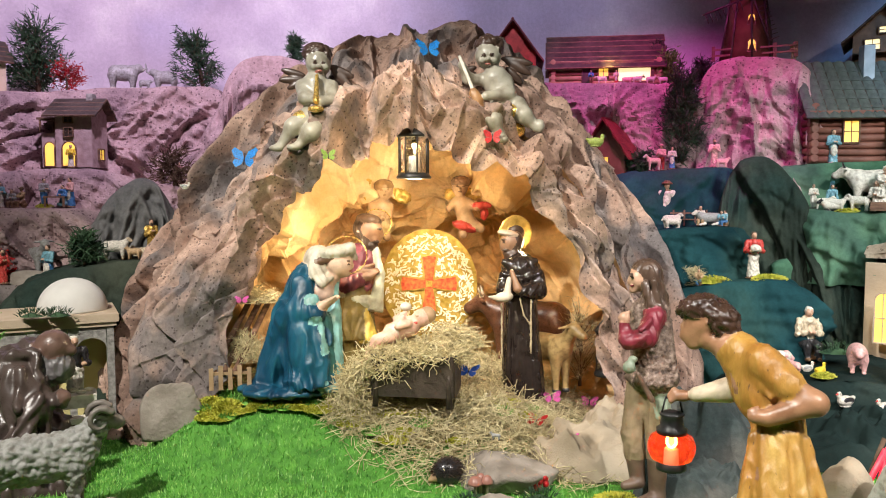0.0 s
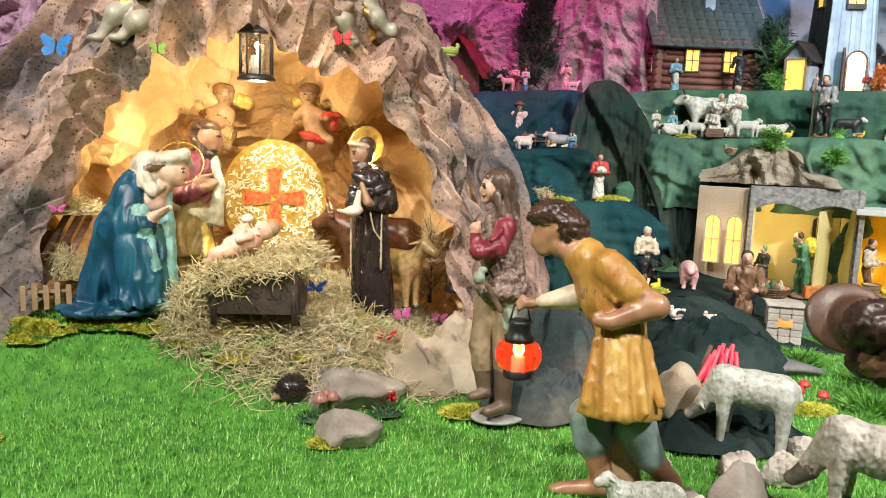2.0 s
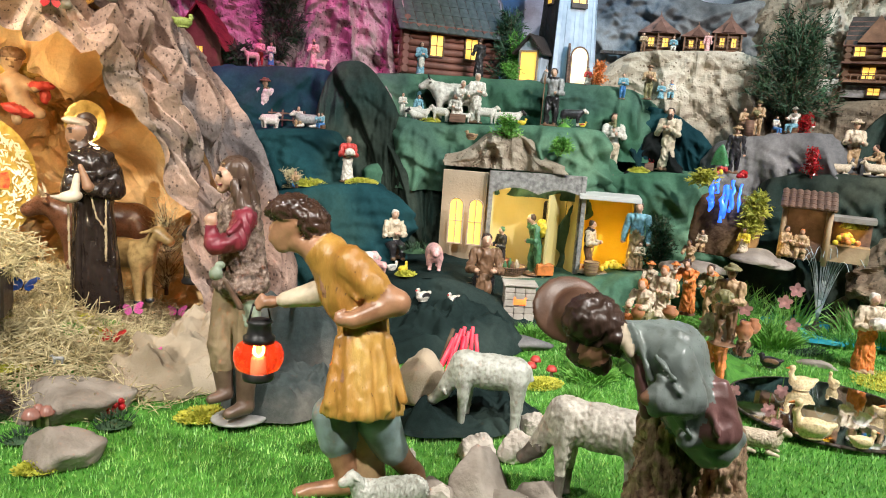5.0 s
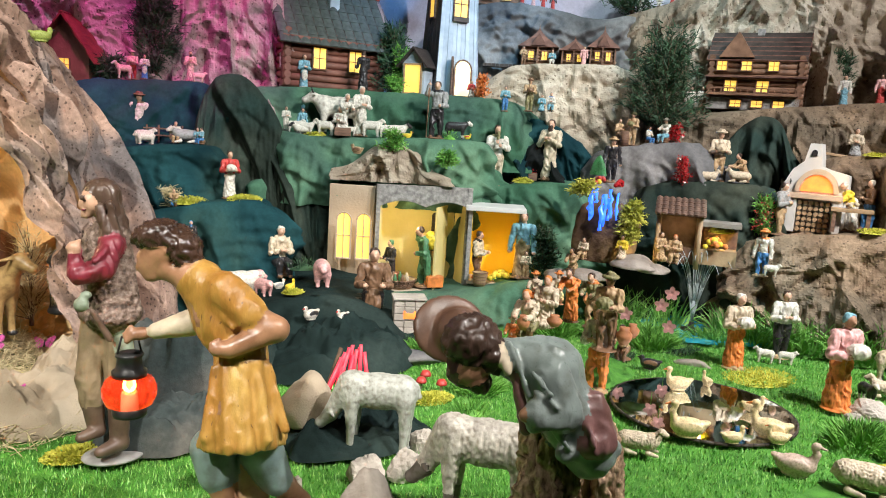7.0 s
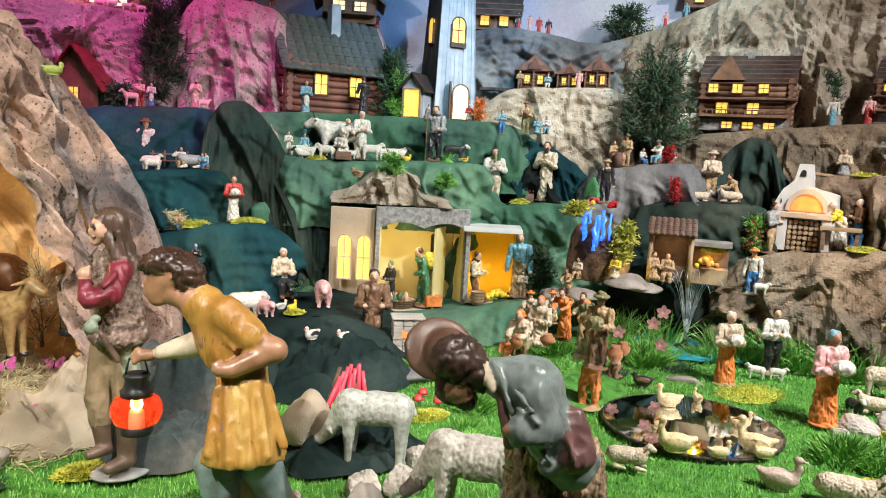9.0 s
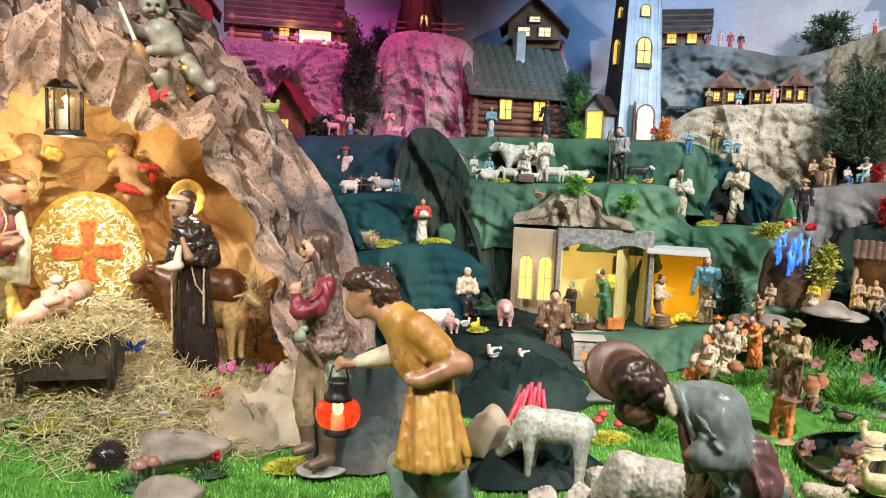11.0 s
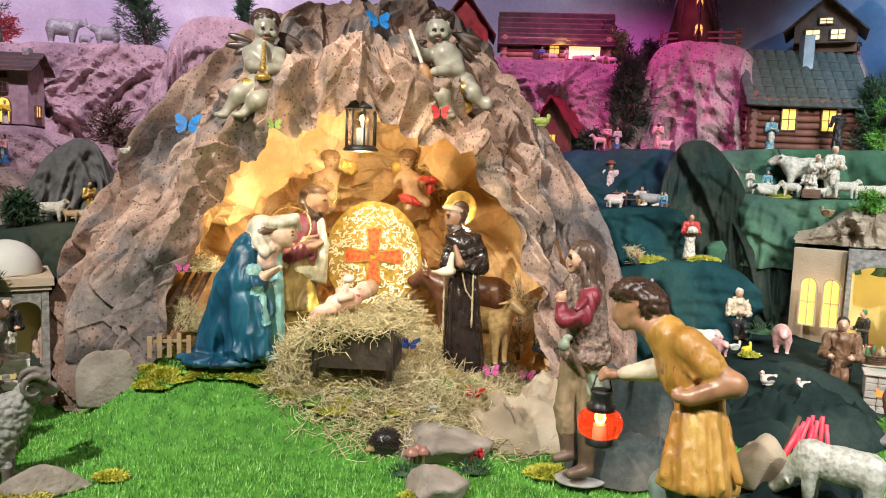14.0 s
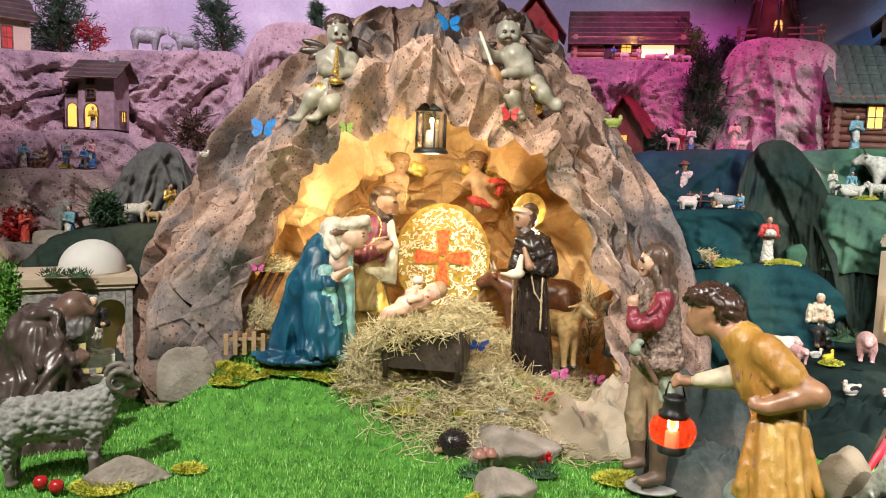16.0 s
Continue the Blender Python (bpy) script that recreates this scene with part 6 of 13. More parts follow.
def infant_statue_solids():
    return [ell((0.072, 0.005, 0.114), (0.0392, 0.0403, 0.0369), 0, k=0.005),
    ell((0.094, 0.015, 0.122), (0.0358, 0.0403, 0.0358), 1, k=0.004),
    ell((0.038, 0.005, 0.110), (0.0101, 0.0112, 0.0101), 0, k=0.006),
    ell((0.055, -0.027, 0.125), (0.0078, 0.0056, 0.0034), 1, k=0),
    ell((0.051, -0.026, 0.100), (0.0078, 0.0056, 0.0034), 3, k=0),
    cap((0.026, 0.003, 0.081), (-0.046, 0.002, 0.053), 0.0403, 0.0403, 0, k=0.012),
    cap((0.017, -0.035, 0.098), (-0.020, -0.046, 0.088), 0.0190, 0.0157, 0, k=0.008),
    cap((-0.020, -0.046, 0.088), (-0.000, -0.038, 0.121), 0.0145, 0.0101, 0, k=0.005),
    cap((0.008, 0.005, 0.102), (-0.031, 0.007, 0.109), 0.0179, 0.0145, 0, k=0.006),
    cap((-0.031, 0.007, 0.109), (0.004, 0.009, 0.132), 0.0145, 0.0101, 0, k=0.005),
    cap((-0.049, -0.029, 0.047), (-0.106, -0.030, 0.028), 0.0302, 0.0246, 0, k=0.01),
    cap((-0.108, -0.030, 0.026), (-0.144, -0.036, -0.039), 0.0224, 0.0145, 0, k=0.006),
    ell((-0.149, -0.043, -0.058), (0.0224, 0.0168, 0.0123), 0, k=0.006),
    cap((-0.045, -0.000, 0.036), (-0.083, -0.004, -0.004), 0.0280, 0.0224, 0, k=0.01),
    cap((-0.083, -0.004, -0.004), (-0.120, -0.018, -0.054), 0.0201, 0.0134, 0, k=0.006),
    ell((-0.126, -0.029, -0.065), (0.0201, 0.0145, 0.0112), 0, k=0.005),
    ell((-0.040, -0.003, 0.057), (0.0336, 0.0448, 0.0381), 2, k=0.004, ry=20),
    ell((0.004, 0.071, 0.149), (0.0246, 0.0224, 0.0190), 2, k=0.004)], 0.005

ob = statue("infant_statue", "infant_statue_solids", infant_statue_solids, [paint(0.74, 0.48, 0.38, 0.4), paint(0.45, 0.30, 0.18, 0.4), WHITE, REDP], pose(-0.173, 3.037, 0.452),
    "pale painted infant statue lying on straw", "statue", "", ())
def cherub_statue_solids_h():
    return [ell((0.025, 0.037, 0.322), (0.0531, 0.0531, 0.0603), 0, k=0.005),
    ell((0.020, -0.018, 0.315), (0.0097, 0.0072, 0.0060), 1, k=0),
    ell((0.055, -0.014, 0.315), (0.0097, 0.0072, 0.0060), 1, k=0),
    ell((0.040, -0.021, 0.297), (0.0097, 0.0121, 0.0097), 0, k=0.004),
    ell((0.039, -0.016, 0.279), (0.0145, 0.0097, 0.0048), 4, k=0),
    ell((0.014, -0.009, 0.298), (0.0169, 0.0145, 0.0145), 0, k=0.006),
    ell((0.061, -0.005, 0.298), (0.0169, 0.0145, 0.0145), 0, k=0.006),
    ell((0.016, 0.057, 0.370), (0.0627, 0.0627, 0.0410), 1, k=0.005),
    ell((-0.015, 0.038, 0.348), (0.0193, 0.0338, 0.0290), 1, k=0.01),
    ell((0.063, 0.041, 0.350), (0.0193, 0.0338, 0.0290), 1, k=0.01),
    cap((0.014, 0.026, 0.228), (0.025, 0.013, 0.114), 0.0555, 0.0555, 0, k=0.02),
    cap((-0.044, 0.024, 0.222), (-0.021, -0.043, 0.162), 0.0290, 0.0241, 0),
    cap((-0.021, -0.043, 0.162), (0.038, -0.082, 0.154), 0.0241, 0.0193, 0),
    cap((0.082, 0.027, 0.221), (0.097, -0.040, 0.161), 0.0290, 0.0241, 0),
    cap((0.097, -0.040, 0.161), (0.053, -0.084, 0.141), 0.0241, 0.0193, 0),
    cap((-0.003, -0.020, 0.090), (-0.067, -0.057, 0.043), 0.0459, 0.0362, 0, k=0.012),
    cap((-0.067, -0.057, 0.043), (-0.123, -0.048, -0.038), 0.0314, 0.0193, 0),
    ell((-0.137, -0.069, -0.046), (0.0290, 0.0217, 0.0145), 0),
    cap((0.057, -0.019, 0.083), (0.014, -0.078, 0.020), 0.0459, 0.0362, 0, k=0.012),
    cap((0.014, -0.078, 0.020), (-0.043, -0.065, -0.032), 0.0314, 0.0193, 0),
    ell((-0.062, -0.087, -0.043), (0.0290, 0.0217, 0.0145), 0),
    ell((-0.090, 0.080, 0.286), (0.0579, 0.0097, 0.0169), 2, k=0.004, ry=15),
    ell((-0.099, 0.076, 0.256), (0.0579, 0.0097, 0.0169), 2, k=0.004, ry=0),
    ell((-0.078, 0.074, 0.233), (0.0434, 0.0097, 0.0145), 2, k=0.004, ry=-20),
    ell((0.116, 0.086, 0.292), (0.0627, 0.0097, 0.0193), 2, k=0.004, ry=25),
    ell((0.122, 0.082, 0.258), (0.0627, 0.0097, 0.0193), 2, k=0.004, ry=40),
    ell((0.103, 0.078, 0.224), (0.0483, 0.0097, 0.0169), 2, k=0.004, ry=55),
    ell((-0.034, -0.043, 0.078), (0.0410, 0.0338, 0.0338), 3, k=0.006),
    ell((0.131, 0.008, 0.045), (0.0338, 0.0290, 0.0241), 3, k=0.004),
    cap((0.032, -0.041, 0.257), (0.037, -0.104, 0.143), 0.0072, 0.0121, 3, k=0),
    ell((0.038, -0.107, 0.110), (0.0338, 0.0290, 0.0145), 3, k=0.006)], 0.005

ob = statue("cherub_statue", "cherub_statue_solids_h", cherub_statue_solids_h, [CHERUB, HAIR, HAIR, GOLD, paint(0.35, 0.12, 0.09, 0.4)], pose(-0.572, 3.242, 1.302),
    "grey painted cherub statue sitting and blowing a gold horn", "statue", "cherubs on the mountain", (((1,), 0.008, 60.0, 1.0, (1, 1, 1, 0)),))
def cherub_statue_solids_i():
    return [ell((-0.083, 0.035, 0.333), (0.0562, 0.0537, 0.0611), 0, k=0.005),
    ell((-0.105, -0.020, 0.325), (0.0098, 0.0073, 0.0061), 1, k=0),
    ell((-0.069, -0.019, 0.326), (0.0098, 0.0073, 0.0061), 1, k=0),
    ell((-0.087, -0.025, 0.308), (0.0098, 0.0122, 0.0098), 0, k=0.004),
    ell((-0.086, -0.020, 0.288), (0.0147, 0.0098, 0.0049), 6, k=0),
    ell((-0.111, -0.014, 0.305), (0.0171, 0.0147, 0.0147), 0, k=0.006),
    ell((-0.060, -0.013, 0.306), (0.0171, 0.0147, 0.0147), 0, k=0.006),
    ell((-0.076, 0.056, 0.384), (0.0660, 0.0635, 0.0391), 1, k=0.005),
    ell((-0.037, 0.039, 0.356), (0.0195, 0.0342, 0.0293), 1, k=0.01),
    cap((-0.052, 0.024, 0.229), (-0.014, 0.014, 0.128), 0.0586, 0.0562, 0, k=0.02),
    cap((-0.120, 0.022, 0.227), (-0.170, -0.009, 0.226), 0.0269, 0.0220, 0),
    cap((-0.170, -0.009, 0.226), (-0.199, -0.024, 0.284), 0.0220, 0.0171, 0),
    cap((-0.003, 0.025, 0.221), (0.005, -0.032, 0.162), 0.0293, 0.0244, 0),
    cap((0.005, -0.032, 0.162), (-0.098, -0.087, 0.143), 0.0244, 0.0195, 0),
    ell((-0.138, -0.090, 0.127), (0.0269, 0.0171, 0.0537), 5, k=0.003, ry=-20),
    cap((-0.154, -0.085, 0.174), (-0.208, -0.072, 0.309), 0.0086, 0.0073, 4, k=0),
    cap((-0.058, -0.023, 0.080), (-0.070, -0.077, 0.047), 0.0464, 0.0391, 0),
    cap((-0.070, -0.077, 0.047), (-0.033, -0.064, -0.022), 0.0342, 0.0220, 0),
    ell((-0.024, -0.085, -0.037), (0.0220, 0.0269, 0.0147), 0),
    cap((0.038, -0.007, 0.108), (0.065, -0.051, 0.067), 0.0464, 0.0366, 0),
    cap((0.065, -0.051, 0.067), (0.116, -0.045, 0.017), 0.0318, 0.0195, 0),
    ell((0.134, -0.055, 0.021), (0.0195, 0.0220, 0.0293), 0),
    ell((0.047, 0.087, 0.318), (0.0733, 0.0098, 0.0195), 2, k=0.004, ry=10),
    ell((0.053, 0.084, 0.289), (0.0684, 0.0098, 0.0195), 2, k=0.004, ry=28),
    ell((0.035, 0.080, 0.254), (0.0537, 0.0098, 0.0171), 2, k=0.004, ry=45),
    ell((-0.174, 0.087, 0.278), (0.0489, 0.0098, 0.0171), 2, k=0.004, ry=-20),
    ell((-0.168, 0.083, 0.244), (0.0440, 0.0098, 0.0147), 2, k=0.004, ry=-35),
    ell((0.018, -0.030, 0.086), (0.0537, 0.0391, 0.0293), 3, k=0.006),
    ell((0.039, 0.002, 0.009), (0.0391, 0.0244, 0.0318), 3, k=0.004)], 0.005

ob = statue("cherub_statue", "cherub_statue_solids_i", cherub_statue_solids_i, [CHERUB, HAIR, HAIR, GOLD, WHITE, paint(0.30, 0.16, 0.07, 0.35), paint(0.35, 0.12, 0.09, 0.4)], pose(0.263, 3.307, 1.331),
    "grey painted cherub statue sitting and playing a lute", "statue", "cherubs on the mountain", (((1,), 0.008, 60.0, 1.0, (1, 1, 1, 0)),))
def cherub_statue_solids_j():
    return [ell((0.012, 0.025, 0.223), (0.0391, 0.0391, 0.0447), 0, k=0.005),
    ell((0.005, 0.028, 0.247), (0.0475, 0.0447, 0.0307), 1, k=0.004),
    ell((-0.002, -0.011, 0.226), (0.006, 0.005, 0.004), 1, k=0), ell((0.028, -0.010, 0.226), (0.006, 0.005, 0.004), 1, k=0), ell((0.013, -0.016, 0.214), (0.006, 0.008, 0.007), 0, k=0.004), ell((0.013, -0.010, 0.200), (0.009, 0.006, 0.003), 1, k=0),
    cap((-0.008, 0.016, 0.144), (-0.002, 0.007, 0.067), 0.0419, 0.0391, 0),
    cap((-0.050, 0.015, 0.148), (-0.039, -0.030, 0.097), 0.0223, 0.0168, 0),
    cap((-0.039, -0.030, 0.097), (0.003, -0.060, 0.091), 0.0168, 0.0140, 0),
    cap((0.034, 0.017, 0.146), (0.033, -0.029, 0.097), 0.0223, 0.0168, 0),
    ell((-0.073, 0.053, 0.226), (0.0335, 0.0140, 0.0559), 3, k=0.003),
    ell((0.086, 0.054, 0.197), (0.0559, 0.0140, 0.0363), 3, k=0.003, ry=20),
    ell((0.000, -0.014, 0.051), (0.0615, 0.0447, 0.0391), 2, k=0.01),
    cap((-0.013, 0.004, 0.038), (0.024, -0.020, -0.004), 0.0279, 0.0196, 0)], 0.006

ob = statue("cherub_statue", "cherub_statue_solids_j", cherub_statue_solids_j, [paint(0.46, 0.30, 0.18, 0.4), paint(0.30, 0.18, 0.08, 0.4), paint(0.42, 0.30, 0.14, 0.4), HALO], pose(-0.315, 3.713, 0.861),
    "small cream cherub statue with gilt wings in the cave", "statue", "cherubs in the cave", (((1,), 0.006, 60.0, 1.0, (1, 1, 1)), ((2, 3), 0.006, 50.0, 2.0, (1, 1, 0.5))))
def cherub_statue_solids_k():
    return [ell((-0.028, 0.026, 0.241), (0.0391, 0.0391, 0.0447), 0, k=0.005),
    ell((-0.023, 0.029, 0.266), (0.0475, 0.0447, 0.0307), 1, k=0.004),
    ell((-0.043, -0.010, 0.244), (0.006, 0.005, 0.004), 1, k=0), ell((-0.013, -0.009, 0.244), (0.006, 0.005, 0.004), 1, k=0), ell((-0.028, -0.015, 0.232), (0.006, 0.008, 0.007), 0, k=0.004), ell((-0.028, -0.009, 0.218), (0.009, 0.006, 0.003), 1, k=0),
    cap((-0.025, 0.017, 0.158), (0.003, 0.009, 0.083), 0.0419, 0.0391, 0),
    cap((-0.056, 0.017, 0.162), (-0.083, -0.027, 0.137), 0.0223, 0.0168, 0),
    cap((0.017, 0.019, 0.164), (0.055, -0.033, 0.139), 0.0223, 0.0168, 0),
    cap((0.009, 0.009, 0.075), (0.070, -0.024, 0.040), 0.0307, 0.0223, 0),
    cap((-0.008, 0.008, 0.069), (-0.012, -0.029, 0.010), 0.0307, 0.0196, 0),
    ell((0.044, 0.055, 0.210), (0.0615, 0.0140, 0.0307), 3, k=0.003, ry=-10),
    ell((-0.074, 0.051, 0.206), (0.0363, 0.0140, 0.0279), 3, k=0.003),
    ell((0.076, -0.032, 0.151), (0.0503, 0.0223, 0.0168), 2, k=0.003),
    ell((-0.008, -0.025, 0.048), (0.0615, 0.0391, 0.0196), 2, k=0.005, ry=20),
    ell((0.090, -0.005, 0.112), (0.0196, 0.0223, 0.0335), 2, k=0.005)], 0.006

ob = statue("cherub_statue", "cherub_statue_solids_k", cherub_statue_solids_k, [paint(0.46, 0.30, 0.18, 0.4), paint(0.20, 0.11, 0.06, 0.4), REDP, HALO], pose(0.093, 3.723, 0.860),
    "small cream cherub statue with a red sash in the cave", "statue", "cherubs in the cave", (((1,), 0.006, 60.0, 1.0, (1, 1, 1)), ((2, 3), 0.006, 50.0, 2.0, (1, 1, 0.5))))
def stooping_man_statue_solids():
    return [ell((-0.184, 0.297, 0.663), (0.0896, 0.0166, 0.0819), 4, k=0.004, rz=-24, rx=-28),
    ell((-0.175, 0.279, 0.656), (0.0588, 0.0512, 0.0588), 4, k=0.01),
    ell((-0.246, 0.144, 0.683), (0.0628, 0.0545, 0.0545), 1, k=0.012),
    ell((-0.216, 0.117, 0.660), (0.0349, 0.0419, 0.0384), 1, k=0.016),
    ell((-0.246, 0.143, 0.622), (0.0405, 0.0405, 0.0335), 0, k=0.02),
    cap((-0.256, 0.148, 0.621), (-0.226, 0.126, 0.593), 0.0335, 0.0209, 1, k=0.016),
    ell((-0.261, 0.175, 0.621), (0.0112, 0.0126, 0.0126), 0, k=0.012),
    cap((-0.213, 0.089, 0.675), (-0.210, 0.061, 0.631), 0.0119, 0.0084, 5, k=0.004),
    cap((-0.158, 0.098, 0.643), (-0.082, 0.052, 0.629), 0.0433, 0.0587, 2, k=0.03),
    cap((-0.109, 0.066, 0.623), (-0.057, 0.017, 0.525), 0.0642, 0.0642, 2, k=0.03),
    cap((-0.057, 0.017, 0.525), (-0.025, -0.017, 0.448), 0.0600, 0.0587, 2, k=0.03),
    cap((-0.129, 0.014, 0.627), (-0.122, -0.022, 0.558), 0.0419, 0.0391, 2, k=0.016),
    cap((-0.124, -0.021, 0.553), (-0.193, -0.011, 0.558), 0.0349, 0.0251, 2, k=0.014),
    cap((-0.189, -0.009, 0.576), (-0.195, -0.013, 0.540), 0.0182, 0.0168, 2, k=0.006),
    ell((-0.208, -0.002, 0.559), (0.0182, 0.0154, 0.0154), 0, k=0.006),
    cap((-0.197, 0.077, 0.688), (-0.180, 0.023, 0.587), 0.0070, 0.0063, 2, k=0.008),
    cap((-0.183, 0.012, 0.637), (-0.175, -0.034, 0.607), 0.0056, 0.0056, 2, k=0.012),
    cap((-0.189, -0.004, 0.605), (-0.165, -0.045, 0.581), 0.0056, 0.0056, 2, k=0.012),
    cap((-0.185, -0.025, 0.539), (-0.146, -0.052, 0.541), 0.0063, 0.0063, 2, k=0.012),
    cap((-0.093, -0.001, 0.622), (-0.081, -0.028, 0.552), 0.0056, 0.0063, 2, k=0.014),
    cap((-0.118, 0.025, 0.679), (-0.080, -0.000, 0.634), 0.0056, 0.0056, 2, k=0.014),
    cap((-0.136, -0.011, 0.517), (-0.115, -0.041, 0.483), 0.0063, 0.0063, 2, k=0.014),
    cap((-0.181, 0.065, 0.616), (-0.178, 0.025, 0.515), 0.0112, 0.0140, 6, k=0.008),
    cap((-0.035, -0.028, 0.564), (-0.033, -0.055, 0.499), 0.0265, 0.0321, 6, k=0.012),
    ell((-0.045, -0.051, 0.484), (0.0461, 0.0391, 0.0279), 6, k=0.014),
    cap((-0.073, -0.041, 0.541), (-0.085, -0.084, 0.497), 0.0056, 0.0070, 6, k=0.01),
    cap((-0.105, -0.021, 0.463), (0.007, -0.055, 0.465), 0.0209, 0.0182, 2, k=0.01),
    cap((-0.018, 0.098, 0.431), (-0.057, 0.074, 0.264), 0.0640, 0.0640, 3, k=0.02),
    cap((0.094, 0.076, 0.403), (0.107, 0.048, 0.245), 0.0588, 0.0537, 3, k=0.02),
    cap((-0.057, 0.074, 0.264), (-0.075, 0.026, 0.033), 0.0614, 0.0435, 3),
    cap((0.107, 0.048, 0.245), (0.107, -0.002, -0.000), 0.0512, 0.0409, 3),
    ell((-0.108, 0.011, 0.041), (0.0640, 0.0640, 0.0179), 7),
    ell((0.069, -0.014, 0.007), (0.0640, 0.0640, 0.0179), 7),
    ell((0.000, 0.000, 0.003), (0.1535, 0.1151, 0.0154), 8)], 0.006

ob = statue("stooping_man_statue", "stooping_man_statue_solids", stooping_man_statue_solids, [SKIN_DARK, HAIR, paint(0.22, 0.26, 0.24, 0.32), FURP, paint(0.13, 0.07, 0.045, 0.35), CREAM, paint(0.22, 0.11, 0.10, 0.35), BROWNP, GREYP], pose(1.387, 1.240, -0.074),
    "dark painted statue of a stooping herdsman with coat and hat", "statue", "", (((1,), 0.009, 30.0, 1.0, (1, 1, 1)), ((1,), 0.004, 80.0, 3.0, (1, 1, 0.7)), ((2, 6), 0.004, 26.0, 2.0, (1, 1, 0.6)), ((3,), 0.020, 34.0, 3.0, (1, 1, 0.35)), ((3,), 0.008, 80.0, 5.0, (1, 1, 0.4))))
def kneeling_old_man_statue_solids():
    return [ell((0.112, 0.065, 0.561), (0.0659, 0.0659, 0.0659), 0, k=0.01),
    ell((0.183, 0.066, 0.548), (0.0176, 0.0176, 0.0198), 0, k=0.02),
    ell((0.132, 0.058, 0.485), (0.0571, 0.0571, 0.0615), 1, k=0.01),
    ell((0.103, 0.032, 0.534), (0.0308, 0.0308, 0.0483), 1, k=0.01),
    ell((0.019, 0.080, 0.530), (0.0659, 0.0791, 0.0571), 2, k=0.02),
    cap((-0.010, 0.051, 0.459), (-0.030, 0.026, 0.239), 0.1143, 0.1670, 2, folds=7, amp=0.07, k=0.03),
    cap((0.002, -0.020, 0.453), (0.107, -0.078, 0.363), 0.0967, 0.0703, 2, k=0.03),
    cap((0.107, -0.078, 0.363), (0.181, -0.053, 0.390), 0.0527, 0.0352, 2),
    ell((0.199, -0.051, 0.399), (0.0330, 0.0286, 0.0264), 0),
    cap((0.068, 0.009, 0.248), (0.161, -0.000, 0.233), 0.0923, 0.0571, 2, folds=6, amp=0.08, k=0.03),
    cap((-0.038, 0.023, 0.217), (-0.023, 0.002, 0.021), 0.1714, 0.1978, 2, folds=9, amp=0.08, k=0.03),
    cap((0.124, 0.028, 0.222), (0.163, -0.012, 0.034), 0.0879, 0.1011, 2, folds=6, amp=0.08, k=0.03),
    cap((-0.086, -0.009, 0.480), (0.026, -0.049, 0.547), 0.0198, 0.0198, 2, k=0.012),
    cap((0.026, -0.049, 0.547), (0.081, -0.017, 0.551), 0.0198, 0.0176, 2, k=0.012),
    cap((0.081, -0.017, 0.551), (0.121, -0.046, 0.464), 0.0176, 0.0154, 2, k=0.012),
    cap((-0.045, -0.051, 0.458), (-0.003, -0.131, 0.267), 0.0154, 0.0176, 2, k=0.012),
    cap((0.012, -0.066, 0.486), (0.073, -0.166, 0.302), 0.0154, 0.0176, 2, k=0.012),
    cap((0.071, -0.083, 0.502), (0.099, -0.156, 0.384), 0.0132, 0.0132, 2, k=0.012),
    cap((-0.051, -0.158, 0.220), (0.093, -0.187, 0.288), 0.0198, 0.0198, 2, k=0.012),
    cap((0.093, -0.187, 0.288), (0.154, -0.111, 0.416), 0.0198, 0.0154, 2, k=0.012),
    cap((0.044, -0.178, 0.199), (0.134, -0.186, 0.289), 0.0154, 0.0154, 2, k=0.012),
    cap((0.134, -0.186, 0.289), (0.153, -0.093, 0.391), 0.0154, 0.0132, 2, k=0.012),
    cap((0.140, -0.118, 0.354), (0.142, -0.174, 0.212), 0.0132, 0.0176, 2, k=0.012),
    cap((0.155, -0.074, 0.385), (0.160, -0.115, 0.193), 0.0132, 0.0176, 2, k=0.012)], 0.0065

ob = statue("kneeling_old_man_statue", "kneeling_old_man_statue_solids", kneeling_old_man_statue_solids, [paint(0.15, 0.09, 0.07, 0.35), paint(0.16, 0.15, 0.15, 0.4), paint(0.075, 0.055, 0.048, 0.32)], pose(-1.604, 2.770, -0.074),
    "dark brown statue of a bald bearded old man kneeling", "statue", "", (((2,), 0.014, 15.0, 1.0, (1, 1, 0.35)), ((1,), 0.008, 60.0, 2.0, (1, 1, 0.4)),))

# ---- builders of smaller things ----
WOOD = material("brown_wood", (0.10, 0.05, 0.03), (0.24, 0.13, 0.08), 14, 0.6, 0.5, 90, vary=0.15, stretch=(1, 1, 6))
REDWOOD = material("red_brown_logs", (0.13, 0.045, 0.03), (0.25, 0.10, 0.07), 10, 0.6, 0.5, 70, vary=0.12)
PALEWOOD = material("pale_wood", (0.30, 0.19, 0.10), (0.50, 0.35, 0.20), 12, 0.65, 0.4, 80, vary=0.12)
SLATE = material("grey_green_roof", (0.055, 0.065, 0.06), (0.12, 0.135, 0.125), 14, 0.65, 0.5, 80, vary=0.12)
REDROOF = material("red_painted_roof", (0.13, 0.012, 0.014), (0.30, 0.045, 0.045), 10, 0.5, 0.3, 80, vary=0.1)
BROWNROOF = material("brown_shingle", (0.09, 0.05, 0.035), (0.22, 0.13, 0.09), 16, 0.75, 0.6, 80, vary=0.2)
BLUEWOOD = material("pale_painted_boards", (0.34, 0.40, 0.46), (0.52, 0.58, 0.64), 10, 0.6, 0.4, 60, vary=0.12)
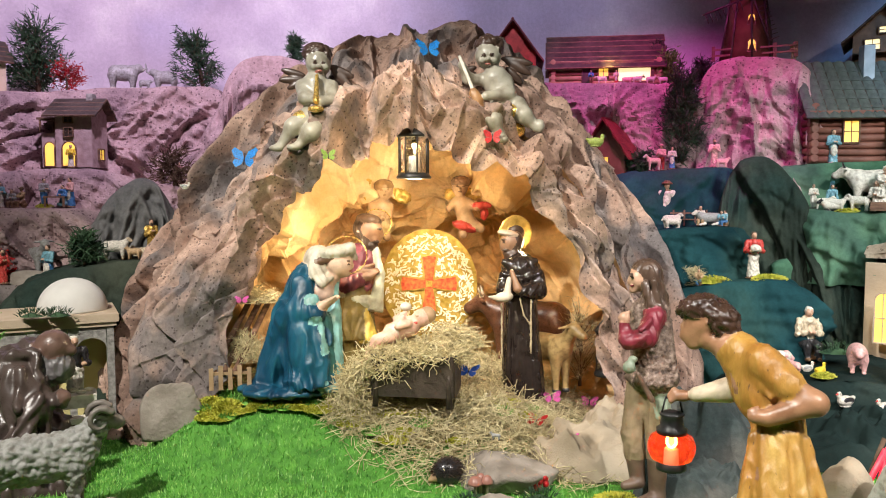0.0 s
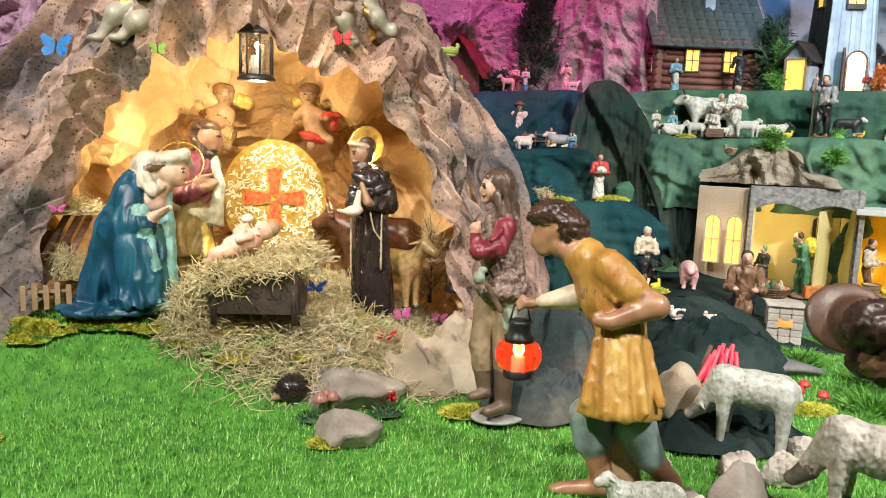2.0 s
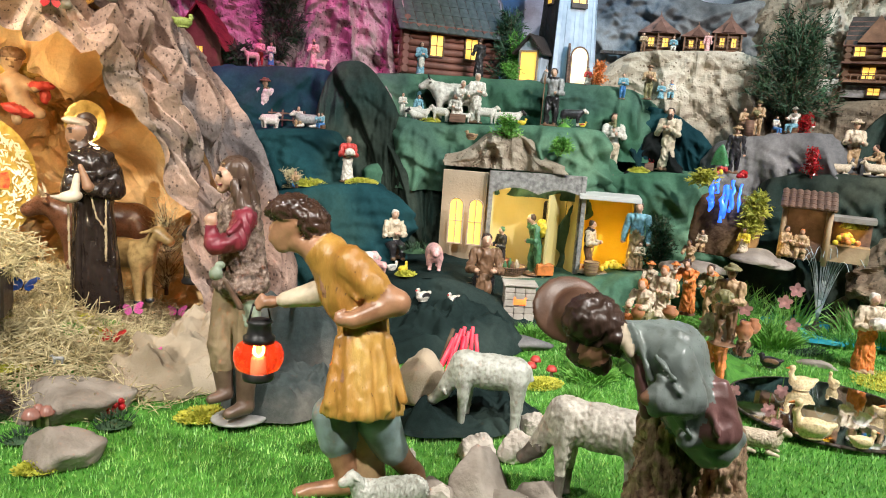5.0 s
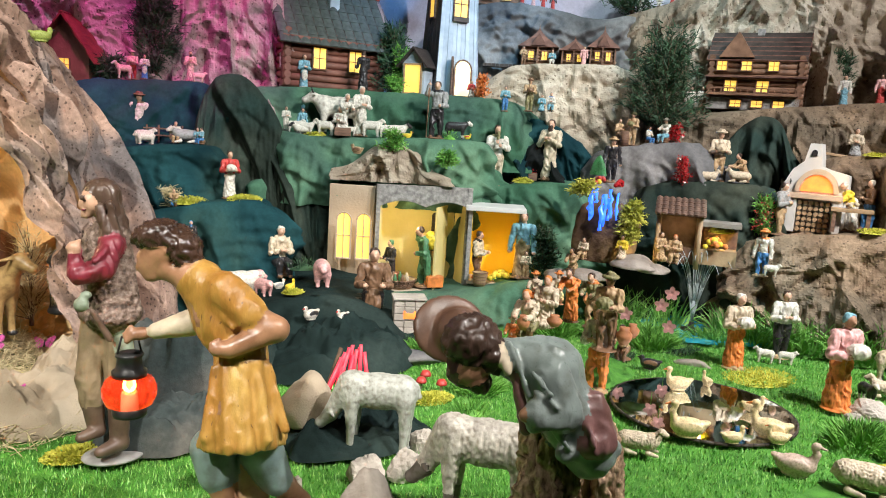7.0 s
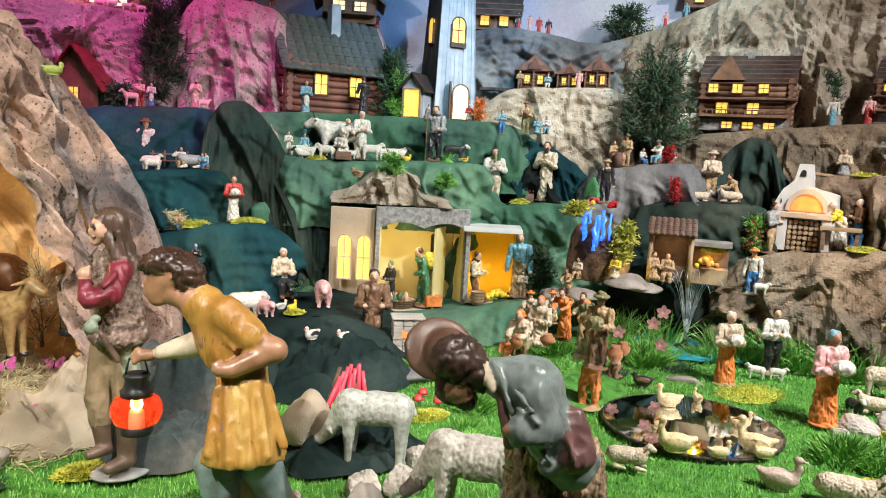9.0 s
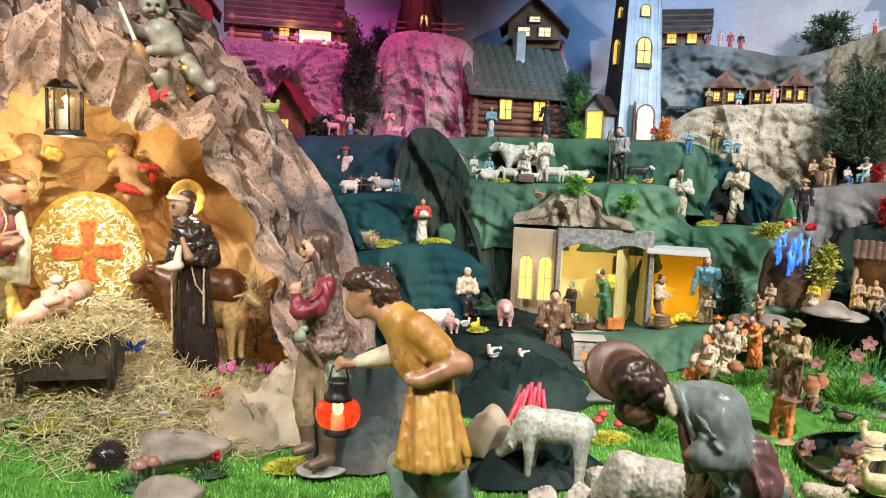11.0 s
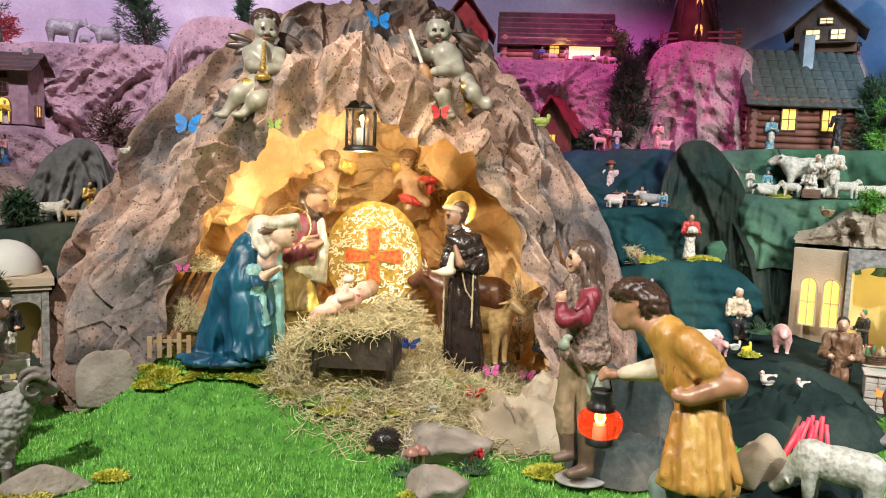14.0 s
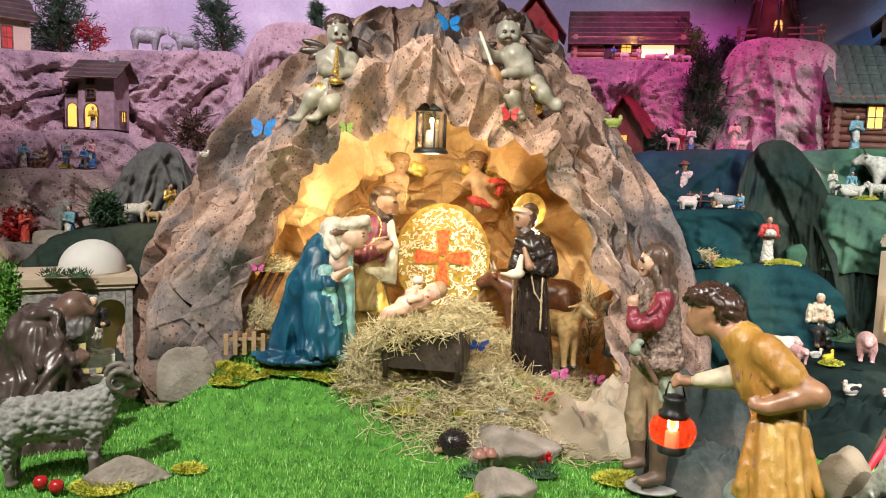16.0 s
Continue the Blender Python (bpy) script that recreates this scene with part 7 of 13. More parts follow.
DARKWOOD = material("dark_stained_wood", (0.025, 0.018, 0.014), (0.07, 0.05, 0.04), 12, 0.5, 0.4, 80, vary=0.15)
PLASTER = material("tan_plaster", (0.48, 0.37, 0.26), (0.62, 0.50, 0.37), 6, 0.85, 0.4, 70)
YELLOWPLASTER = material("yellow_plaster", (0.72, 0.60, 0.24), (0.82, 0.70, 0.34), 5, 0.8, 0.2, 70)
WHITEPLASTER = material("white_plaster", (0.58, 0.56, 0.52), (0.74, 0.72, 0.68), 5, 0.7, 0.3, 70)
PINKBRICK = material("lilac_brick", (0.34, 0.24, 0.24), (0.48, 0.36, 0.36), 30, 0.8, 0.6, 60)
MASONRY = material("grey_masonry", (0.20, 0.19, 0.18), (0.42, 0.40, 0.37), 40, 0.9, 1.0, 60)
GLOW = material("lit_window", (0.8, 0.6, 0.15), (0.9, 0.7, 0.2), 6, 0.4, emit=(1.0, 0.58, 0.08), power=1.0)
GLOWPALE = material("lit_doorway", (0.9, 0.8, 0.55), (0.95, 0.85, 0.6), 6, 0.5, emit=(1.0, 0.80, 0.40), power=1.0)
FIRE = material("fire_glow", (0.9, 0.2, 0.05), (1.0, 0.45, 0.1), 22, 0.5, emit=(1.0, 0.10, 0.015), power=1.6)
REDLIT = material("red_lit_sticks", (0.55, 0.03, 0.06), (0.75, 0.10, 0.12), 26, 0.5, emit=(1.0, 0.02, 0.07), power=0.45)
FLAME = material("flame", (1, 0.9, 0.6), (1, 0.95, 0.7), 5, 0.5, emit=(1.0, 0.75, 0.35), power=6)
REDFLAME = material("red_flame", (1, 0.3, 0.2), (1, 0.4, 0.3), 5, 0.5, emit=(1.0, 0.12, 0.04), power=9)
BLUELIT = material("blue_lit_water", (0.02, 0.10, 0.7), (0.10, 0.3, 0.9), 16, 0.2, emit=(0.02, 0.12, 1.0), power=1.6)
MOSS = material("yellow_green_moss", (0.30, 0.33, 0.03), (0.70, 0.66, 0.12), 30, 0.9, 0.5, 120)
FERN = material("bright_green_grass", (0.05, 0.20, 0.02), (0.22, 0.50, 0.08), 18, 0.6, 0.2)
REED = material("long_green_blades", (0.07, 0.24, 0.03), (0.28, 0.56, 0.12), 10, 0.55, 0.2)
CONIFER = material("dark_conifer", (0.012, 0.04, 0.02), (0.05, 0.11, 0.045), 14, 0.7, 0.2)
STRAW = material("dry_straw", (0.36, 0.30, 0.15), (0.78, 0.68, 0.42), 40, 0.7, 0.2)
BLACKMETAL = material("black_metal", (0.015, 0.015, 0.015), (0.04, 0.04, 0.04), 20, 0.4, 0.1, metal=0.3)
CLEAR = material("clear_glass", (0.95, 0.97, 0.97), None, 5, 0.04, transmission=1.0, rvar=0.02)
REDGLASS = material("red_glass", (1.0, 0.10, 0.03), (1.0, 0.14, 0.05), 5, 0.06, transmission=0.85, rvar=0.02, emit=(1.0, 0.06, 0.01), power=0.25)
MIRROR = material("mirror", (0.9, 0.92, 0.92), None, 5, 0.03, metal=1.0, rvar=0.02)
WATER = material("pond_water", (0.02, 0.30, 0.42), (0.08, 0.48, 0.60), 9, 0.1, 0.3, 40, rvar=0.05)
WAX = material("wax_candle", (0.8, 0.72, 0.6), (0.9, 0.85, 0.75), 8, 0.5)
BARK = material("bark", (0.07, 0.045, 0.03), (0.18, 0.12, 0.08), 20, 0.9, 1.0, 50)
BERRY = material("red_berry", (0.35, 0.01, 0.015), (0.55, 0.03, 0.03), 10, 0.25)
GILT = material("gilt_relief", (0.45, 0.28, 0.04), (0.75, 0.52, 0.12), 30, 0.35, 0.5, 60, metal=0.5)
# panel leaf and mosaic: emission replaces light from behind, no lamp stands there
IVORYGLOW = material("ivory_leaf_backlight_glow", (0.85, 0.75, 0.45), (0.95, 0.9, 0.7), 20, 0.5, emit=(1.0, 0.78, 0.36), power=0.10)
MOSAICGLOW = material("red_mosaic_backlight_glow", (0.55, 0.025, 0.01), (0.80, 0.20, 0.04), 60, 0.5, emit=(1.0, 0.12, 0.02), power=0.15)


def part(name, bm, mat, parent, label="", smooth=False):
    ob = thing(name, bm, mat, label, smooth=smooth)
    ob.parent = parent
    return ob


def empty(name, at, label, category, group=""):
    e = new(name)
    e.matrix_world = at
    return tagged(e, label, category, group)


def pbox(parent, name, x0, y0, z0, x1, y1, z1, mat, label="", bevel=0.0, m=None):
    bm = bmesh.new()
    box_bm(bm, x0, y0, z0, x1, y1, z1, 0, m, bevel)
    return part(name, bm, mat, parent, label)


def prism(bm, pts, y0, y1, mi=0):
    """A solid from an outline in x and z, between two depths."""
    a = [bm.verts.new((x, y0, z)) for x, z in pts]
    b = [bm.verts.new((x, y1, z)) for x, z in pts]
    n = len(pts)
    fs = [bm.faces.new(a), bm.faces.new(b[::-1])] + [bm.faces.new((a[(i + 1) % n], a[i], b[i], b[(i + 1) % n])) for i in range(n)]
    for f in fs:
        f.material_index = mi
    bmesh.ops.recalc_face_normals(bm, faces=fs)


def turned(bm, profile, n=24, at=(0, 0, 0), mi=0):
    """A turned solid from radius and height pairs."""
    rows = [[bm.verts.new((at[0] + r * math.cos(2 * math.pi * k / n), at[1] + r * math.sin(2 * math.pi * k / n), at[2] + z)) for k in range(n)] for r, z in profile]
    for i in range(len(rows) - 1):
        for k in range(n):
            f = bm.faces.new((rows[i][k], rows[i][(k + 1) % n], rows[i + 1][(k + 1) % n], rows[i + 1][k]))
            f.material_index, f.smooth = mi, True
    for r in (rows[0][::-1], rows[-1]):
        f = bm.faces.new(r)
        f.material_index = mi


def rod(bm, a, b, r, n=6, mi=0, r2=None):
    a, b = Vector(a), Vector(b)
    q = (b - a).to_track_quat("Z", "Y")
    rows = []
    for p, rr in ((a, r), (b, r if r2 is None else r2)):
        rows.append([bm.verts.new(p + q @ Vector((rr * math.cos(2 * math.pi * k / n), rr * math.sin(2 * math.pi * k / n), 0))) for k in range(n)])
    for k in range(n):
        f = bm.faces.new((rows[0][k], rows[0][(k + 1) % n], rows[1][(k + 1) % n], rows[1][k]))
        f.material_index, f.smooth = mi, True
    bm.faces.new(rows[0][::-1]).material_index = mi
    bm.faces.new(rows[1]).material_index = mi


def tube(bm, pts, radii, n=6):
    """One skin round a run of points."""
    rings = []
    for p, r in zip(pts, radii):
        rings.append([bm.verts.new((p[0] + r * math.cos(2 * math.pi * j / n), p[1] + r * math.sin(2 * math.pi * j / n), p[2])) for j in range(n)])
    for a, b in zip(rings, rings[1:]):
        for j in range(n):
            bm.faces.new((a[j], b[j], b[(j + 1) % n], a[(j + 1) % n]))
    bm.faces.new(rings[0])
    bm.faces.new(rings[-1][::-1])


def arch_pts(w, h, n=10):
    r = w / 2
    return [(-r, 0), (r, 0)] + [(r * math.cos(math.pi * k / n), h - r + r * math.sin(math.pi * k / n)) for k in range(n + 1)]


def window(parent, x, y, z, w, h, side=0.0, glow=None, frame_mat=None, arched=False, bars=True):
    """A framed window set into a wall; side turns it about the upright (0: front)."""
    M = pose(x, y, z, 0, 0, side)
    bm = bmesh.new()
    if arched:
        prism(bm, arch_pts(w, h), -0.004, 0.004)
    else:
        box_bm(bm, -w / 2, -0.004, 0, w / 2, 0.004, h)
    bmesh.ops.transform(bm, matrix=M, verts=bm.verts)
    pane = part("window", bm, glow or GLOW, parent, "lit window pane")
    t = max(0.006, w * 0.10)
    bm = bmesh.new()
    box_bm(bm, -w / 2 - t, -0.012, -t, w / 2 + t, 0.002, 0, m=M)
    if not arched:
        box_bm(bm, -w / 2 - t, -0.012, h, w / 2 + t, 0.002, h + t, m=M)
    hh = h - (w / 2 if arched else 0)
    box_bm(bm, -w / 2 - t, -0.012, 0, -w / 2, 0.002, hh, m=M)
    box_bm(bm, w / 2, -0.012, 0, w / 2 + t, 0.002, hh, m=M)
    if arched:
        for k in range(8):
            a, b = math.pi * k / 8, math.pi * (k + 1) / 8
            r = w / 2 + t / 2
            rod(bm, M @ Vector((r * math.cos(a), -0.005, hh + r * math.sin(a))), M @ Vector((r * math.cos(b), -0.005, hh + r * math.sin(b))), t / 2, 5)
    if bars:
        box_bm(bm, -t * 0.25, -0.009, 0, t * 0.25, -0.003, h, m=M)
        box_bm(bm, -w / 2, -0.009, h * 0.5 - t * 0.25, w / 2, -0.003, h * 0.5 + t * 0.25, m=M)
    part("frame", bm, frame_mat or WOOD, pane)


def shingled(parent, x0, x1, y_eave, z_eave, y_ridge, z_ridge, mat, rows=7, cols=12, thick=0.012, wave=0.0, name="shingle"):
    """Courses of single shingles up one slope."""
    L = math.hypot(y_ridge - y_eave, z_ridge - z_eave)
    tilt = math.degrees(math.atan2(z_ridge - z_eave, y_ridge - y_eave))
    w, ln = (x1 - x0) / cols, L / rows
    bm = bmesh.new()
    if wave:
        n = 6
        a, b = [], []
        for k in range(n + 1):
            u = k / n
            zz = wave * math.sin(u * math.pi)
            a.append((bm.verts.new((w * (u - 0.5), -ln * 0.15 - zz, zz)), bm.verts.new((w * (u - 0.5), ln, zz))))
            b.append((bm.verts.new((w * (u - 0.5), -ln * 0.15 - zz, zz - thick)), bm.verts.new((w * (u - 0.5), ln, zz - thick))))
        for k in range(n):
            bm.faces.new((a[k][0], a[k + 1][0], a[k + 1][1], a[k][1]))
            bm.faces.new((b[k + 1][0], b[k][0], b[k][1], b[k + 1][1]))
            bm.faces.new((b[k][0], b[k + 1][0], a[k + 1][0], a[k][0]))
    else:
        box_bm(bm, -w * 0.49, -ln * 0.2, -thick, w * 0.49, ln, 0)
    me = bpy.data.meshes.new(name)
    bm.to_mesh(me)
    bm.free()
    me.materials.append(mat)
    for r in range(rows):
        for c in range(cols):
            f = r / rows
            o = new(name, me)
            o.parent = parent
            yy, zz = y_eave + (y_ridge - y_eave) * f, z_eave + (z_ridge - z_eave) * f
            s = 1 if y_ridge > y_eave else -1
            o.matrix_basis = pose(x0 + w * (c + 0.5 + (0.12 if r % 2 else -0.12) * (0 if wave else 1)), yy, zz + 0.012, tilt if s > 0 else 180 - tilt, 0, 0 if s > 0 else 180) @ pose(0, 0, 0, -3, 0, 0)


def gable_house(name, at, w, d, h, rise, label, wall=WOOD, roof=BROWNROOF, over=0.05, logs=0, rows=6, cols=10, wave=0.0, category="house", group="", back=True):
    """A house with its eaves to the front (-y), built of wall, gables, roof slopes and single shingles."""
    e = empty(name, at, label, category, group)
    if logs:
        bm0 = bmesh.new()
        rod(bm0, (-w / 2 - 0.03, 0, 0), (w / 2 + 0.03, 0, 0), h / logs * 0.54, 8)
        mf = bpy.data.meshes.new("log")
        bm0.to_mesh(mf)
        bm0.free()
        mf.materials.append(wall)
        bm0 = bmesh.new()
        rod(bm0, (0, -d / 2 - 0.03, 0), (0, d / 2 + 0.03, 0), h / logs * 0.54, 8)
        ms = bpy.data.meshes.new("log")
        bm0.to_mesh(ms)
        bm0.free()
        ms.materials.append(wall)
        for k in range(logs):
            z = h / logs * (k + 0.5)
            for y in (-d / 2, d / 2):
                o = new("log", mf)
                o.parent, o.location = e, (0, y, z)
            for x in (-w / 2, w / 2):
                o = new("log", ms)
                o.parent, o.location = e, (x, 0, z + h / logs * 0.25)
        pbox(e, "wall", -w / 2 + 0.01, -d / 2 + 0.012, 0, w / 2 - 0.01, d / 2 - 0.012, h, wall)
    else:
        pbox(e, "wall", -w / 2, -d / 2, 0, w / 2, d / 2, h, wall)
    bm = bmesh.new()
    M = pose(0, 0, 0, 0, 0, 90)
    prism(bm, [(-d / 2, h), (d / 2, h), (0, h + rise)], -w / 2 + 0.004, w / 2 - 0.004)
    bmesh.ops.transform(bm, matrix=M, verts=bm.verts)
    part("gable", bm, wall, e)
    k = over / (d / 2) * rise
    bm = bmesh.new()
    for s in (-1, 1):
        yv, zv = s * (d / 2 + over), h - k
        vs = [(-w / 2 - over, yv, zv), (w / 2 + over, yv, zv), (w / 2 + over, 0, h + rise), (-w / 2 - over, 0, h + rise)]
        a = [bm.verts.new(v) for v in vs]
        b = [bm.verts.new((v[0], v[1], v[2] + 0.012)) for v in vs]
        fs = [bm.faces.new(a), bm.faces.new(b[::-1])] + [bm.faces.new((a[i], a[(i + 1) % 4], b[(i + 1) % 4], b[i])) for i in range(4)]
        bmesh.ops.recalc_face_normals(bm, faces=fs)
    r = part("roof", bm, DARKWOOD if roof is not REDROOF else roof, e)
    for s in ((-1, 1) if back else (-1,)):
        shingled(r, -w / 2 - over, w / 2 + over, s * (d / 2 + over), h - k, 0, h + rise, roof, rows, cols, 0.010, wave, "roof_tile")
    return e


def stone_prims(sx, sy, sz, seed, n=900, sharp=0.16):
    """A boulder cut by many planes; sharp below 0.2 leaves it worn round."""
    bm = bmesh.new()
    bmesh.ops.create_icosphere(bm, subdivisions=4, radius=1)
    rng = np.random.RandomState(seed + 5)
    P = np.array([v.co for v in bm.verts])
    N = rng.normal(size=(18, 3))
    N /= np.linalg.norm(N, axis=1)[:, None]
    d = rng.uniform(0.62, 1.0, 18)
    c = np.maximum(P @ N.T, 0.02) / d
    p = 7.0 if sharp < 0.2 else 30.0
    r = (c ** p).sum(1) ** (-1 / p)
    r = np.minimum(r, 1.25) * (1 + 0.05 * pn(P * 3 + seed) + (0.03 if sharp < 0.35 else 0.08) * pn(P * 7 + seed) + 0.02 * pn(P * 17 + seed))
    P = P * r[:, None]
    P[:, 2] = np.maximum(P[:, 2], -0.22) * 1.05
    P = P * np.array((sx, sy, sz)) * 1.12
    P[:, 2] -= P[:, 2].min()
    for v, q in zip(bm.verts, P):
        v.co = q
    return bm


def stone(x, y, z, sx, sy, sz, yaw, seed, mat=None, label="smooth grey field stone", name="stone", group="", sharp=0.16):
    return thing(name, stone_prims(sx, sy, sz, seed, sharp=sharp), mat or STONE, label, "stone", group, smooth=sharp < 0.35, at=pose(x, y, z, 0, 0, yaw))


def blades(bm_lists, pts, dirs, length, width, bend=0.4, seg=2, rng=RNG):
    """Narrow bent leaves: vertices and faces are added to bm_lists."""
    vs, fs = bm_lists
    for p, d in zip(pts, dirs):
        d = d / (np.linalg.norm(d) + 1e-9)
        L = length * rng.uniform(0.6, 1.15)
        s = np.cross(d, rng.normal(size=3))
        s = s / (np.linalg.norm(s) + 1e-9) * width * 0.5
        g = np.array((0, 0, -1.0)) * bend * L
        base = len(vs)
        for k in range(seg + 1):
            f = k / seg
            c = p + d * L * f + g * f * f
            ww = s * (1 - f * 0.85)
            vs.append(c - ww)
            vs.append(c + ww)
        for k in range(seg):
            a = base + 2 * k
            fs.append((a, a + 1, a + 3, a + 2))


def tuft(name, x, y, z, rx, ry, h, mat, label, n=160, length=0.05, width=0.006, spread=0.7, bend=0.3, category="plant", group="", seg=2, kind="", dome=0.6):
    """A clump of blades: moss, grass or leaves springing from a low dome."""
    if mat is MOSS:
        n, length, width, spread = n * 4, length * 0.5, width * 1.3, 1.1
    rng = np.random.RandomState(int(abs(x * 977 + y * 331 + h * 71) * 10) % 99991)
    vs, fs = [], []
    a = rng.uniform(0, 2 * math.pi, n)
    r = np.sqrt(rng.uniform(0, 1, n))
    px, py = rx * r * np.cos(a), ry * r * np.sin(a)
    pz = h * dome * np.sqrt(np.maximum(0, 1 - r ** 2)) * rng.uniform(0.4, 1, n)
    pts = np.stack([px, py, pz], 1)
    dirs = np.stack([px / rx * spread + rng.normal(0, 0.25, n), py / ry * spread + rng.normal(0, 0.25, n), np.full(n, 1.0)], 1)
    blades((vs, fs), pts, dirs, length, width, bend, seg, rng)
    m = 14
    b = len(vs)
    for k in range(m):
        t = 2 * math.pi * k / m
        vs.append(np.array((rx * 0.9 * math.cos(t), ry * 0.9 * math.sin(t), 0.0)))
    vs.append(np.array((0, 0, h * dome * 0.6)))
    for k in range(m):
        fs.append((b + k, b + (k + 1) % m, b + m))
    ob = new(name, mesh_from(name, vs, fs, mat, smooth=False))
    ob.location = (x, y, z)
    return tagged(ob, label, category, group, kind)


def bush(name, x, y, z, h, w, label, mat=None, n=26, leaf=0.035, category="bush", group="", lean=0.0, seed=0, lw=0.009, needles=22):
    """Branches rising from one stem, each set with short needles."""
    rng = np.random.RandomState(seed + 5)
    e = empty(name, pose(x, y, z), label, category, group)
    bm = bmesh.new()
    rod(bm, (0, 0, -0.01), (lean * 0.3, 0, h * 0.55), w * 0.035 + 0.003, 6, 0, 0.003)
    vs, fs = [], []
    for k in range(int(n * 1.7)):
        f = rng.uniform(0.02, 0.95)
        a = rng.uniform(0, 2 * math.pi)
        base = np.array((lean * 0.5 * f, 0, h * 0.75 * f))
        reach = w * 0.55 * (1.05 - 0.6 * f) * rng.uniform(0.6, 1.1)
        tip = base + np.array((math.cos(a) * reach + lean * 0.4, math.sin(a) * reach * 0.8, h * rng.uniform(0.10, 0.32)))
        rod(bm, base, tip, 0.0025, 4, 0, 0.001)
        t = rng.uniform(0.1, 1.0, needles)
        pts = base + (tip - base) * t[:, None]
        pts = pts + rng.normal(0, 0.012, pts.shape)
        dirs = (tip - base) / np.linalg.norm(tip - base) + rng.normal(0, 0.7, (needles, 3))
        blades((vs, fs), pts, dirs, leaf, lw, 0.15, 2, rng)
    part("trunk", bm, BARK, e)
    o = new("foliage", mesh_from("foliage", vs, fs, mat or CONIFER, smooth=False))
    o.parent = e
    return e


def patch(name, x, y, rx, ry, mat, label, seed=0, lift=0.012):
    """A ragged litter of straw, moss or earth that lies on the ground."""
    A, R = np.meshgrid(np.linspace(0, 2 * math.pi, 120), np.linspace(0, 1, 40), indexing="ij")
    p = np.stack([np.cos(A) * 1.6, np.sin(A) * 1.6, A * 0 + seed], -1)
    edge = 1 + 0.22 * pn(p) + 0.12 * pn(p * 3)
    X, Y = x + rx * R * edge * np.cos(A), y + ry * R * edge * np.sin(A)
    q = np.stack([X * 14, Y * 14, X * 0 + seed], -1)
    Z = ground_height(X, Y) + (lift + 0.010 * pn(q) + 0.008 * pn(q * 3)) * np.clip(5 * (1 - R), 0, 1) - 0.004
    return sheet(name, np.stack([X, Y, Z], -1), mat, label, "litter")


def straw_heap(name, cx, cy, cz, rx, ry, h, n, label, length=0.14, mat=None, kind="stuff", r=0.0016, seed=1, flatz=0.35, floor=0.004):
    """Loose stalks lying over a low dome."""
    rng = np.random.RandomState(seed)
    vs, fs = [], []
    for k in range(n):
        a, q = rng.uniform(0, 2 * math.pi), math.sqrt(rng.uniform(0, 1)) * (1 + max(0.0, rng.normal(0, 0.12)))
        p = np.array((rx * q * math.cos(a), ry * q * math.sin(a), 0))
        p[2] = h * max(0.0, 1 - q * q) + rng.uniform(-0.01, 0.018)
        L = length * rng.uniform(0.4, 1.2)
        if cz is None:
            p[2] += float(ground_height(np.array(cx + p[0]), np.array(cy + p[1])))
        d = rng.normal(size=3) * np.array((1, 1, flatz))
        d /= np.linalg.norm(d)
        bow = rng.normal(size=3) * 0.15 * L
        s = np.cross(d, rng.normal(size=3))
        s = s / np.linalg.norm(s) * r
        s2 = np.cross(d, s)
        b = len(vs)
        m = 4
        for i in range(m):
            f = i / (m - 1)
            c = p + d * L * (f - 0.5) + bow * (1 - (2 * f - 1) ** 2)
            c[2] = max(c[2], floor if cz is not None else p[2] - 0.02)
            vs += [c + s, c - 0.5 * s + 0.87 * s2, c - 0.5 * s - 0.87 * s2]
        for i in range(m - 1):
            for j in range(3):
                fs.append((b + 3 * i + j, b + 3 * i + (j + 1) % 3, b + 3 * i + 3 + (j + 1) % 3, b + 3 * i + 3 + j))
    ob = new(name, mesh_from(name, vs, fs, mat or STRAW, smooth=False))
    ob.location = (cx, cy, cz or 0)
    return tagged(ob, label, "straw", "", kind)


def mound(name, x, y, z, rx, ry, h, mat, label, seed=0, kind="structure", crush=0.02, power=0.6, category="mound", n=110):
    """A low rounded bank that stands on the ground."""
    a = np.linspace(0, 2 * math.pi, n)
    r = np.linspace(0, 1, 44)
    A, R = np.meshgrid(a, r, indexing="ij")
    edge = 1 + 0.15 * pn(np.stack([np.cos(A) * 1.5, np.sin(A) * 1.5, A * 0 + seed], -1))
    X, Y = rx * R * edge * np.cos(A), ry * R * edge * np.sin(A)
    Z = h * np.maximum(0, 1 - R ** 2) ** power
    P = np.stack([X, Y, Z], -1)
    P[..., 2] += crush * (0.6 * crumple(P * 5 + seed, seed) + drape(X, Y, seed, 40, 0.5) * 2) * np.clip(4 * (1 - R), 0, 1)
    lines = fold_lines(16, (-rx, rx), (-ry, ry), int(seed) + 7, 30, 60, (0.10, 0.34), (0.04, 0.11), 0.45) + fold_lines(30, (-rx, rx), (-ry, ry), int(seed) + 8, 0, 90, (0.05, 0.14), (0.015, 0.035), 0.5)
    P[..., 2] += pleats(X, Y, lines) * np.clip(4 * (1 - R), 0, 1)
    P[..., 2] = np.maximum(P[..., 2], -0.02)
    ob = sheet(name, P, mat, label, category, kind)
    ob.location = (x, y, z)
    return ob


